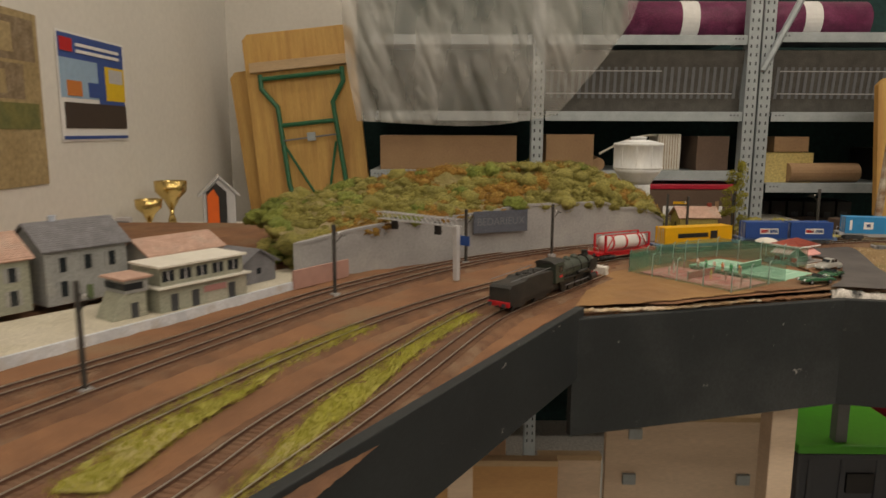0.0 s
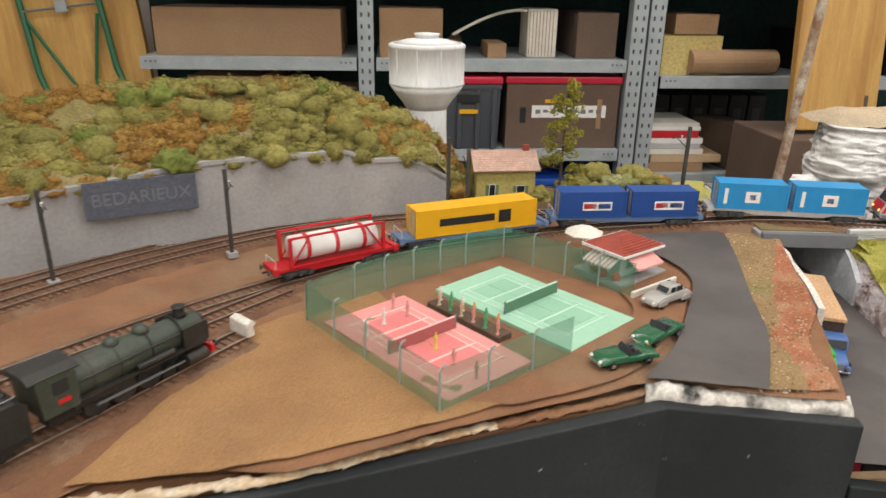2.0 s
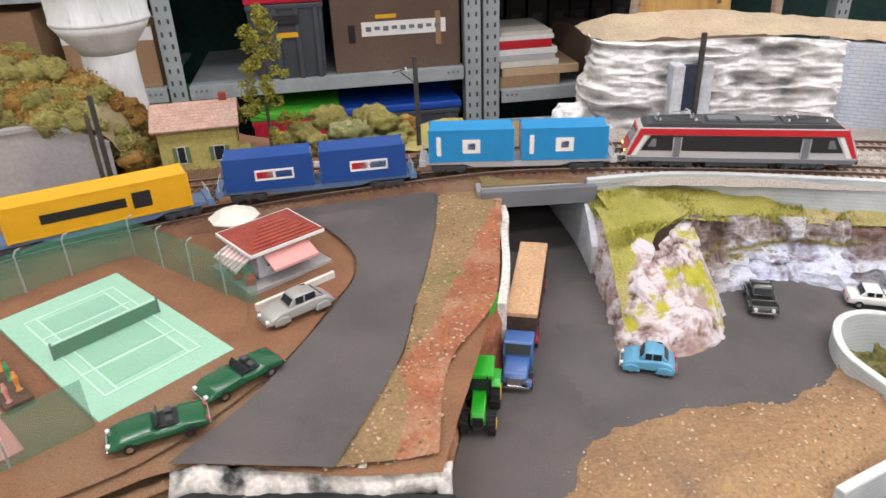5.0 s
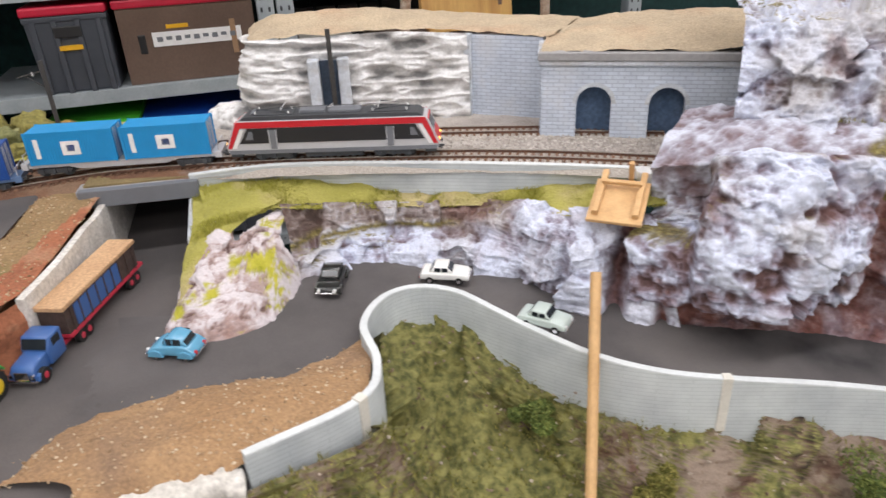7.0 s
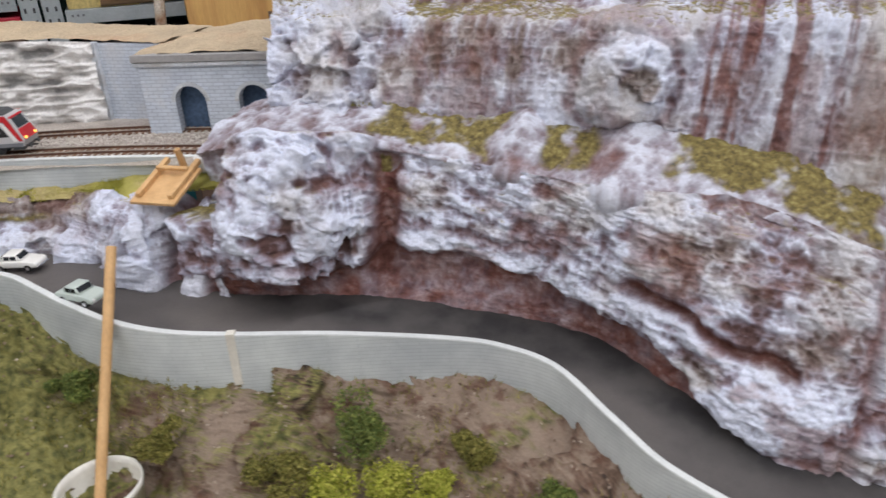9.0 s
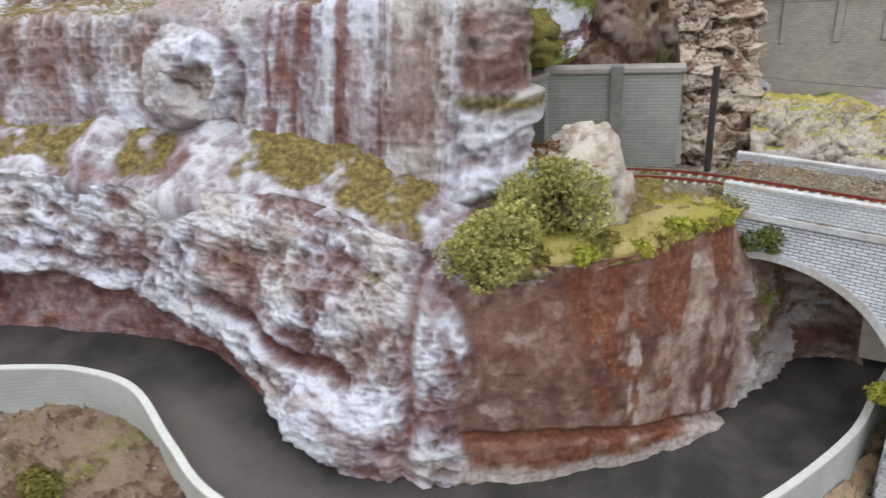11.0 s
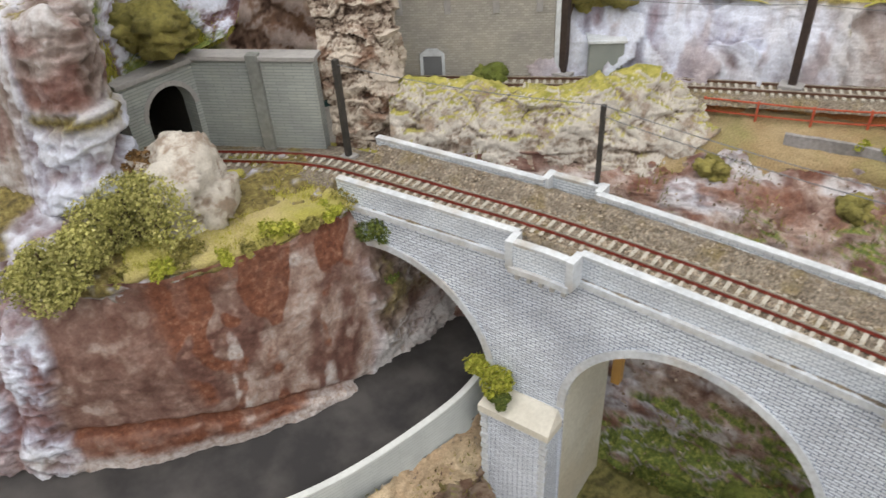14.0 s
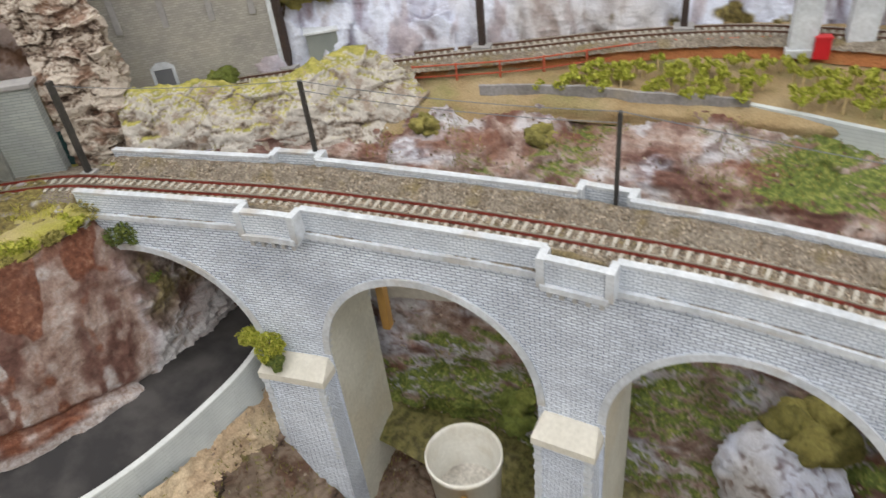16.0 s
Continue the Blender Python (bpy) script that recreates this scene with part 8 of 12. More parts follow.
def bogie(root, x, material, base=0.0115, r=0.0052):
    b = part("bogie", box(x - base - 0.005, x + base + 0.005, -0.0125, -0.0095, 0.0035, 0.008, 0.0008), material, root)
    part("bogie_side", box(x - base - 0.005, x + base + 0.005, 0.0095, 0.0125, 0.0035, 0.008, 0.0008), material, b)
    for dx in (-base, 0.0, base):
        for y in (-0.0132, 0.0132):
            part("axle_box" if dx else "spring", box(x + dx - 0.0018, x + dx + 0.0018, y - 0.0008, y + 0.0008, 0.003, 0.0085, 0.0003), material, b)
    for dx in (-base, base):
        wheelset(b, x + dx, r)
    return b


def buffers(root, x, z=0.0112, sgn=1, material=None):
    for y in (-0.0098, 0.0098):
        bm = cyl((x, y, z), (x + sgn * 0.004, y, z), 0.001, 0.001, 10)
        add_cyl(bm, (x + sgn * 0.004, y, z), (x + sgn * 0.005, y, z), 0.0027, 0.0027, 14)
        part("buffer", bm, material or DARK_GREY, root)
    part("coupling_hook", box(min(x, x + sgn * 0.007), max(x, x + sgn * 0.007), -0.001, 0.001, z - 0.003, z - 0.0015), BLACK_PLASTIC, root)


def side_plate(name, outline, y, material, root, label=""):
    s = 1 if y > 0 else -1
    return part(name, prism(outline, y, y + s * 0.0005), material, root, label)


def electric_loco(path, front):
    root = empty("electric_locomotive", Matrix(), "red, grey and black electric locomotive with two pantographs on the track", "locomotive")
    H = 0.0165
    part("body", prism([(-0.107, 0.0095), (-0.1095, 0.0165), (-0.0985, 0.040), (-0.095, 0.0425), (0.095, 0.0425), (0.0985, 0.040), (0.1095, 0.0165), (0.107, 0.0095)], -H, H, 0.0008), LIGHT_GREY, root, "light grey lower body")
    part("roof", prism([(-0.094, 0.0424), (-0.088, 0.0462), (-0.07, 0.0468), (0.07, 0.0468), (0.088, 0.0462), (0.094, 0.0424)], -0.0135, 0.0135, 0.0007), DARK_GREY, root, "dark grey roof")
    for y in (-H - 0.0002, H + 0.0002):
        side_plate("skirt", [(-0.106, 0.0096), (-0.1075, 0.0135), (0.1075, 0.0135), (0.106, 0.0096)], y, MID_GREY, root, "dark grey skirt")
        side_plate("window_band", [(-0.0945, 0.0205), (-0.0855, 0.0358), (0.0855, 0.0358), (0.0945, 0.0205)], y, BLACK_PLASTIC, root, "black window band")
        side_plate("red_stripe", [(-0.1075, 0.0155), (-0.1035, 0.0155), (-0.0925, 0.0362), (0.0925, 0.0362), (0.1035, 0.0155), (0.1075, 0.0155), (0.0958, 0.0424), (-0.0958, 0.0424)], y, RED, root, "bright red stripe")
        for k in (-1, 1):
            side_plate("white_stripe", [(k * 0.1032, 0.0155), (k * 0.0985, 0.0155), (k * 0.0885, 0.0352), (k * 0.0922, 0.0352)], y * 1.004, WHITE, root, "white slanted stripe")
            side_plate("cab_window", [(k * 0.088, 0.0245), (k * 0.080, 0.0245), (k * 0.080, 0.0325), (k * 0.0838, 0.0325)], y * 1.02, MID_GREY, root)
            for xx in (k * 0.056, k * 0.0635):
                side_plate("handrail", [(xx - 0.0004, 0.0145), (xx + 0.0004, 0.0145), (xx + 0.0004, 0.034), (xx - 0.0004, 0.034)], y * 1.03, LIGHT_GREY, root)
            side_plate("cab_door", [(k * 0.0565, 0.0145), (k * 0.063, 0.0145), (k * 0.063, 0.034), (k * 0.0565, 0.034)], y * 1.01, MID_GREY, root)
    for k in (-1, 1):
        def nose(u, v, d):
            return (k * (0.1095 - (0.011 / 0.0235) * (v - 0.0165) + d), u, v)
        for nm, u0, v0, u1, v1, m_ in (("windscreen", 0.0125, 0.0285, 0.0115, 0.0385, GLASS_DARK), ("nose_panel", 0.0155, 0.0165, 0.0145, 0.0275, RED), ("brow", 0.0155, 0.0388, 0.0145, 0.0405, RED)):
            bm = bmesh.new()
            q = [nose(-u0, v0, 0.0003), nose(u0, v0, 0.0003), nose(u1, v1, 0.0003), nose(-u1, v1, 0.0003)]
            w = [(x - k * 0.001, y, z) for x, y, z in q]
            vs = [bm.verts.new(p) for p in q + w]
            for f in ((0, 1, 2, 3), (0, 4, 5, 1), (1, 5, 6, 2), (2, 6, 7, 3), (3, 7, 4, 0), (7, 6, 5, 4)):
                bm.faces.new([vs[j] for j in f])
            bmesh.ops.recalc_face_normals(bm, faces=bm.faces)
            part(nm, bm, m_, root)
        for y in (-0.0112, 0.0112):
            part("headlight", cyl((k * 0.1083, y, 0.0185), (k * 0.1098, y, 0.0185), 0.0014, 0.0014, 12), HEADLAMP, root, "small amber headlight")
        part("end_beam", box(k * 0.1 - 0.006, k * 0.1 + 0.006, -0.0155, 0.0155, 0.006, 0.0098, 0.0008), DARK_GREY, root)
        buffers(root, k * 0.1065, 0.0095, k)
        b = part("roof_well", box(k * 0.058 - 0.02, k * 0.058 + 0.02, -0.011, 0.011, 0.0468, 0.0478, 0.0004), DARK_GREY, root)
        pt = part("pantograph", tube_path([(k * 0.045, -0.006, 0.0485), (k * 0.075, -0.004, 0.051), (k * 0.049, -0.007, 0.0535)], 0.0005, 6), DARK_GREY, root, "lowered dark pantograph")
        part("pantograph_arm", tube_path([(k * 0.045, 0.006, 0.0485), (k * 0.075, 0.004, 0.051), (k * 0.049, 0.007, 0.0535)], 0.0005, 6), DARK_GREY, pt)
        part("contact_strip", tube_path([(k * 0.049, -0.013, 0.0525), (k * 0.049, -0.010, 0.0538), (k * 0.049, 0.010, 0.0538), (k * 0.049, 0.013, 0.0525)], 0.0006, 6), LIGHT_GREY, pt)
        for xx in (0.043, 0.077):
            for y in (-0.008, 0.008):
                part("insulator", turned([(0.0011, 0.0475), (0.0006, 0.0482), (0.0011, 0.0488), (0.0006, 0.0495), (0.0009, 0.05)], 8), WHITE, b).location = (k * xx, y, 0)
        bogie(root, k * 0.062, DARK_GREY, 0.0145, 0.0068)
    for x0, x1, h in ((-0.032, -0.006, 0.0032), (-0.002, 0.03, 0.0026), (-0.082, -0.079, 0.002)):
        part("roof_box", box(x0, x1, -0.008, 0.008, 0.0468, 0.0468 + h, 0.0006), MID_GREY, root)
    part("roof_cable", tube_path([(-0.08, 0.003, 0.0485), (-0.02, 0.002, 0.0515), (0.04, 0.003, 0.0515), (0.08, 0.003, 0.0485)], 0.0004, 6), DARK_GREY, root)
    part("underframe", box(-0.03, 0.03, -0.012, 0.012, 0.003, 0.0095, 0.001), DARK_GREY, root, "dark equipment boxes")
    set_on(root, path, front, 0.198)
    root.scale = (0.9, 0.94, 0.92)
    return root


def container(length, material, label, z, x, wagon, marks):
    """A corrugated container with end doors, lying on a wagon."""
    root = empty("freight_container", Matrix(), label, "container", "containers on the train")
    h, w = 0.030, 0.0140
    part("box_body", box(-length / 2, length / 2, -w, w, 0, h, 0.0005), material, root)
    n = int(length / 0.0028)
    for y in (-w, w):
        bm = bmesh.new()
        for k in range(n):
            cx = -length / 2 + 0.0035 + (length - 0.007) * k / (n - 1)
            add_box(bm, cx - 0.0007, cx + 0.0007, min(y, y * 1.022), max(y, y * 1.022), 0.0022, h - 0.0018)
        part("corrugation", bm, material, root)
    for y in (-w, w):
        for zz in (0.0, h - 0.0016):
            part("side_rail", box(-length / 2, length / 2, min(y * 0.97, y * 1.03), max(y * 0.97, y * 1.03), zz, zz + 0.0016), material, root)
    for cx in (-1, 1):
        for cy in (-1, 1):
            part("corner_post", box(cx * length / 2 - 0.0011, cx * length / 2 + 0.0011, cy * w - 0.0009, cy * w + 0.0009, -0.0002, h + 0.0003), material, root)
        for y in (-0.008, -0.0035, 0.0035, 0.008):
            part("door_bar", cyl((cx * (length / 2 + 0.0006), y, 0.001), (cx * (length / 2 + 0.0006), y, h - 0.001), 0.0004, 0.0004, 6), LIGHT_GREY, root)
    for nm, x0, x1, z0, z1, m_ in marks:
        for y in (-1, 1):
            part(nm, box(x0, x1, min(y * w * 1.024, y * w * 1.045), max(y * w * 1.024, y * w * 1.045), z0, z1), m_, root)
    root.matrix_world = wagon.matrix_world @ pose(x, 0, z)
    return root


def flat_wagon(path, front, length, material, label):
    root = empty("container_wagon", Matrix(), label, "wagon", "wagons of the freight train")
    part("frame", box(-length / 2, length / 2, -0.0125, 0.0125, 0.0105, 0.0125, 0.0005), material, root)
    for y in (-1, 1):
        part("side_sill", prism([(-length / 2, 0.0125), (length / 2, 0.0125), (length / 2, 0.0095), (length * 0.28, 0.0095), (length * 0.22, 0.0065), (-length * 0.22, 0.0065), (-length * 0.28, 0.0095), (-length / 2, 0.0095)], y * 0.0118 - 0.0008, y * 0.0118 + 0.0008, 0.0002), material, root)
    for k in (-1, 1):
        part("end_platform", box(k * length / 2 - 0.003, k * length / 2 + 0.003, -0.0145, 0.0145, 0.0085, 0.0145, 0.0004), material, root)
        part("end_rail", tube_path([(k * length / 2, -0.012, 0.0145), (k * length / 2, -0.012, 0.022), (k * length / 2, 0.012, 0.022), (k * length / 2, 0.012, 0.0145)], 0.0005, 6), LIGHT_GREY, root)
        buffers(root, k * (length / 2 + 0.002), 0.0112, k)
        bogie(root, k * (length / 2 - 0.024), DARK_GREY, 0.0105)
    for x in (-0.03, -0.01, 0.012, 0.034):
        part("cross_member", box(x - 0.001, x + 0.001, -0.013, 0.013, 0.008, 0.0105), material, root)
    set_on(root, path, front, length)
    return root


HEADLAMP = bpy.data.materials.new("amber_lamp")
HEADLAMP.use_nodes = True
HEADLAMP.node_tree.nodes["Principled BSDF"].inputs["Base Color"].default_value = (0.9, 0.4, 0.05, 1)
HEADLAMP.node_tree.nodes["Principled BSDF"].inputs["Emission Color"].default_value = (1.0, 0.5, 0.1, 1)
HEADLAMP.node_tree.nodes["Principled BSDF"].inputs["Emission Strength"].default_value = 3.0

NOSE = s_of_x(MAIN, 0.955) + 0.15
electric_loco(MAIN, NOSE)
blue_marks = [("emblem_panel", -0.008, 0.008, 0.008, 0.021, WHITE), ("emblem", -0.0035, 0.0035, 0.0115, 0.0175, NAVY), ("lettering_bar", -0.0315, -0.0275, 0.006, 0.024, WHITE)]
navy_marks = [("name_panel", -0.012, 0.022, 0.0085, 0.0185, WHITE), ("lettering_bar", -0.0105, 0.004, 0.0105, 0.0165, RED), ("lettering_bar", 0.006, 0.0205, 0.0105, 0.0165, NAVY)]
W1 = flat_wagon(MAIN, NOSE - 0.208, 0.174, LIGHT_GREY, "grey flat wagon under two light blue containers")
for x in (-0.042, 0.042):
    container(0.0755, SKY_BLUE, "light blue corrugated container with a white square emblem", 0.0127, x, W1, blue_marks)
W2 = flat_wagon(MAIN, NOSE - 0.394, 0.174, WAGON_BLUE, "blue-grey flat wagon under two dark blue containers")
for x in (-0.042, 0.042):
    container(0.0755, NAVY, "dark blue corrugated container with a red and white panel", 0.0127, x, W2, navy_marks)
W3 = flat_wagon(MAIN, NOSE - 0.58, 0.174, WAGON_BLUE, "blue-grey flat wagon under a long yellow container")
container(0.142, YELLOW, "long yellow container with black lettering bars", 0.0127, 0.0, W3, [("logo_block", 0.025, 0.04, 0.008, 0.022, BLACK_PLASTIC), ("lettering_bar", -0.045, 0.02, 0.011, 0.019, BLACK_PLASTIC)])
W4 = flat_wagon(MAIN, NOSE - 0.766, 0.13, RED, "red wagon carrying a tank container")
tank = empty("tank_container", Matrix(), "red framed tank container with a white tank", "container", "containers on the train")
part("tank", cyl((-0.045, 0, 0.015), (0.045, 0, 0.015), 0.0125, 0.0125, 24), WHITE, tank, "white tank with red bands", True)
for x in (-0.03, 0.0, 0.03):
    part("tank_band", cyl((x - 0.002, 0, 0.015), (x + 0.002, 0, 0.015), 0.0129, 0.0129, 24), RED, tank)
for x in (-0.05, 0.05):
    for y in (-0.0135, 0.0135):
        part("frame_post", box(x - 0.0015, x + 0.0015, y - 0.0015, y + 0.0015, 0, 0.03), RED, tank)
for y in (-0.0135, 0.0135):
    for z in (0.0, 0.0285):
        part("frame_rail", box(-0.05, 0.05, y - 0.0012, y + 0.0012, z, z + 0.0018), RED, tank)
    for x0, x1 in ((-0.05, -0.03), (0.05, 0.03)):
        part("frame_brace", tube_path([(x0, y, 0.001), (x1, y, 0.029)], 0.0009, 6), RED, tank)
tank.matrix_world = W4.matrix_world @ pose(0, 0, 0.0127)


def steam_engine(path, s0, s1):
    L = s1 - s0
    root = empty("steam_locomotive", Matrix(), "black and dark green steam locomotive with tender on the siding", "locomotive")
    BOILER = mat("steam_green_black", (0.045, 0.062, 0.045), (0.035, 0.042, 0.034), (0.08, 0.085, 0.07), scale=60, fine=500, rough=0.5, relief=0.1)
    BLACKM = mat("steam_black", (0.014, 0.014, 0.014), (0.025, 0.024, 0.022), (0.04, 0.035, 0.03), scale=60, fine=500, rough=0.55, relief=0.15)
    # front at +x
    part("boiler", turned([(0.003, 0), (0.0105, 0.001), (0.0115, 0.004), (0.0118, 0.03), (0.0132, 0.06), (0.0136, 0.10), (0.0136, 0.108)], 28), BOILER, root, "dark green boiler", True).matrix_basis = pose(0.122, 0, 0.029, 0, -90, 0)
    for x in (0.10, 0.075, 0.05, 0.03):
        part("boiler_band", cyl((x - 0.0006, 0, 0.029), (x + 0.0006, 0, 0.029), 0.0137, 0.0137, 28), BLACKM, root)
    part("smokebox_door", turned([(0.0095, 0), (0.009, 0.0015), (0.004, 0.0032), (0.0005, 0.0036)], 24), BLACKM, root, "", True).matrix_basis = pose(0.122, 0, 0.029, 0, 90, 0)
    part("chimney", turned([(0.0055, 0.0), (0.0042, 0.002), (0.0042, 0.006), (0.0052, 0.007), (0.0052, 0.0078)], 18), BLACKM, root, "", True).location = (0.108, 0, 0.0405)
    for x, r in ((0.075, 0.006), (0.052, 0.0055)):
        part("dome", turned([(r, 0), (r * 0.95, 0.003), (r * 0.6, 0.0055), (0.0005, 0.0062)], 18), BOILER, root, "", True).location = (x, 0, 0.0405)
    part("cab", prism([(-0.006, 0.018), (0.018, 0.018), (0.018, 0.043), (0.012, 0.046), (-0.008, 0.046)], -0.0155, 0.0155, 0.0006), BOILER, root, "dark green cab with side windows")
    part("cab_roof", prism([(-0.0155, 0.0455), (-0.009, 0.049), (0.009, 0.049), (0.0155, 0.0455), (0.0155, 0.0448), (-0.0155, 0.0448)], -0.012, 0.021), BLACKM, root).matrix_basis = pose(0, 0, 0, 0, 0, -90)
    for y in (-0.0157, 0.0157):
        part("cab_window", box(0.002, 0.012, y - 0.0003, y + 0.0003, 0.032, 0.041, 0.0001), GLASS_DARK, root)
        part("number_plate", box(0.004, 0.012, y * 1.01 - 0.0003, y * 1.01 + 0.0003, 0.025, 0.028), RED, root, "small red plate")
        part("running_board", box(0.018, 0.118, min(y * 0.7, y), max(y * 0.7, y), 0.0195, 0.0208), BLACKM, root)
        part("smoke_deflector", box(0.098, 0.12, y - 0.0004, y + 0.0004, 0.0215, 0.037, 0.0001), BLACKM, root)
        part("cylinder", cyl((0.100, y * 0.85, 0.0105), (0.117, y * 0.85, 0.0105), 0.005, 0.005, 16), BLACKM, root)
        part("coupling_rod", box(0.03, 0.082, y * 0.72 - 0.0006, y * 0.72 + 0.0006, 0.0085, 0.0102), MID_GREY, root)
        part("connecting_rod", box(0.056, 0.103, y * 0.78 - 0.0005, y * 0.78 + 0.0005, 0.0092, 0.0106), MID_GREY, root)
        part("boiler_pipe", tube_path([(0.02, y * 0.88, 0.033), (0.07, y * 0.86, 0.0335), (0.11, y * 0.72, 0.032)], 0.0007, 6), BLACKM, root)
        part("air_tank", cyl((0.06, y * 0.9, 0.0235), (0.09, y * 0.9, 0.0235), 0.0026, 0.0026, 12), BLACKM, root)
    part("firebox", box(0.015, 0.045, -0.011, 0.011, 0.012, 0.03, 0.001), BLACKM, root)
    part("frame", box(0.0, 0.122, -0.006, 0.006, 0.006, 0.0195), BLACKM, root)
    part("buffer_beam", box(0.122, 0.125, -0.0155, 0.0155, 0.008, 0.014, 0.0004), RED, root, "red buffer beam")
    buffers(root, 0.125, 0.0112, 1)
    for x in (0.031, 0.0515, 0.072, 0.088):
        wheelset(root, x, 0.0093 if x < 0.08 else 0.0055, "driving_wheel", BLACKM)
    for x in (0.101, 0.118):
        wheelset(root, x, 0.0055, "leading_wheel", BLACKM)
    t = part("tender", prism([(-0.122, 0.0125), (-0.122, 0.031), (-0.118, 0.0345), (-0.085, 0.035), (-0.078, 0.0385), (-0.02, 0.0385), (-0.014, 0.0345), (-0.014, 0.0125)], -0.0155, 0.0155, 0.0008), BLACKM, root, "black riveted tender full of coal")
    part("tender_frame", box(-0.122, -0.014, -0.0135, 0.0135, 0.008, 0.0125, 0.0005), BLACKM, t)
    bm = bmesh.new()
    rr = np.random.default_rng(4)
    for k in range(90):
        p = Vector((-0.076 + rr.random() * 0.055, (rr.random() - 0.5) * 0.02, 0.0375 + rr.random() * 0.002))
        bmesh.ops.create_icosphere(bm, subdivisions=1, radius=0.0018 + rr.random() * 0.001, matrix=Matrix.Translation(p))
    part("coal", bm, BLACKM, t, "heap of coal")
    for y in (-1, 1):
        part("tender_rail", tube_path([(-0.12, y * 0.0145, 0.0395), (-0.02, y * 0.0145, 0.0425)], 0.0005, 6), MID_GREY, t)
    part("red_beam", box(-0.1245, -0.122, -0.0155, 0.0155, 0.008, 0.014, 0.0004), RED, t, "red buffer beam with lamps")
    buffers(t, -0.1245, 0.0112, -1)
    for x in (-0.105, -0.087, -0.05, -0.032):
        wheelset(t, x, 0.0058, "tender_wheel", BLACKM)
    part("tender_bogie", box(-0.112, -0.08, -0.0125, 0.0125, 0.004, 0.008, 0.0005), BLACKM, t)
    part("tender_bogie", box(-0.057, -0.025, -0.0125, 0.0125, 0.004, 0.008, 0.0005), BLACKM, t)
    set_on(root, path, s1, L)
    return root


sd = np.r_[0, np.cumsum(np.linalg.norm(np.diff(SIDING, axis=0), axis=1))]
s_front = float(np.interp(0.212, SIDING[:, 0], sd))
steam_engine(SIDING, s_front - 0.25, s_front)
lime = tagged(part("buffer_stop", prism([(-0.004, 0), (0.004, 0), (0.003, 0.008), (0.006, 0.011), (0.002, 0.014), (-0.004, 0.012)], -0.012, 0.012, 0.0012), PLASTER), "white plaster buffer stop at the siding's end", "buffer stop")
lime.matrix_world = heading_pose((0.236, 1.062, 1.0), (0.7, 0.7, 0), 0.998)


# ---- catenary poles, signals and signs ----
POLE = mat("pole_dark_grey", (0.035, 0.035, 0.035), (0.06, 0.055, 0.05), scale=60, fine=400, rough=0.6)
POLE_BROWN = mat("pole_rust_brown", (0.055, 0.035, 0.03), (0.035, 0.025, 0.022), scale=60, fine=400, rough=0.7)


def catenary_pole(x, y, z, h, turn, arm=True, r=0.0022, lattice=False, material=None, lean=0.0):
    root = empty("catenary_pole", pose(x, y, z, 0, lean, turn), ("dark catenary pole beside the track" if material is None else "broad dark brown pole beside the far track") if not lattice else "rusty lattice catenary pole beside the track", "pole", "catenary poles")
    m_ = material or POLE
    if lattice:
        for sx in (-1, 1):
            for sy in (-1, 1):
                part("corner_angle", tube_path([(sx * r * 1.6, sy * r * 1.6, 0), (sx * r, sy * r, h)], r * 0.33, 5), m_, root)
        bm = bmesh.new()
        n = int(h / 0.008)
        for k in range(n):
            z0, z1 = h * k / n, h * (k + 1) / n
            for sx in (-1, 1):
                add_cyl(bm, (sx * r * 1.4, -r * 1.4, z0), (sx * r * 1.4, r * 1.4, z1), r * 0.2, r * 0.2, 4)
                add_cyl(bm, (-r * 1.4, sx * r * 1.4, z0), (r * 1.4, sx * r * 1.4, z1), r * 0.2, r * 0.2, 4)
        part("lattice", bm, m_, root)
    else:
        part("mast", box(-r, r, -r * 0.8, r * 0.8, 0, h, r * 0.2), m_, root)
    part("footing", box(-r * 2.4, r * 2.4, -r * 2.4, r * 2.4, -0.002, 0.004, 0.0004), GREY_WALL, root)
    if arm:
        part("bracket", tube_path([(0, 0, h * 0.9), (0.024, 0, h * 0.86)], 0.0006, 6), m_, root)
        part("strut", tube_path([(0, 0, h * 0.72), (0.016, 0, h * 0.86)], 0.0006, 6), m_, root)
        part("insulator", turned([(0.0006, 0), (0.0013, 0.001), (0.0006, 0.002), (0.0013, 0.003), (0.0006, 0.004)], 8), WHITE, root).location = (0.01, 0, h * 0.86)
    return root


for x, y, z, h, turn, arm in ((-0.317, 0.572, 0.989, 0.10, -30, True), (-0.158, 0.945, 0.989, 0.10, -40, True), (0.03, 1.19, 0.989, 0.095, -50, True), (0.188, 1.255, 0.992, 0.095, -60, True), (0.446, 1.30, 0.998, 0.10, 100, True), (0.43, 1.372, 0.998, 0.098, 180, False), (0.738, 1.395, 1.005, 0.10, 190, True)):
    catenary_pole(x, y, z, h, turn, arm)
catenary_pole(1.021, 1.342, 1.014, 0.105, 0, False, 0.0024)
catenary_pole(1.904, 0.690, 0.982, 0.088, 20, False, 0.0026)
catenary_pole(2.011, 0.508, 0.975, 0.085, 20, False, 0.0019)
catenary_pole(2.063, 0.264, 0.975, 0.085, 20, False, 0.0019)
for x, y, h, in ((2.135, 0.672, 0.13), (2.262, 0.512, 0.12), (2.385, 0.345, 0.12)):
    catenary_pole(x, y, 0.998, h, 200, True, 0.0042, False, POLE_BROWN)


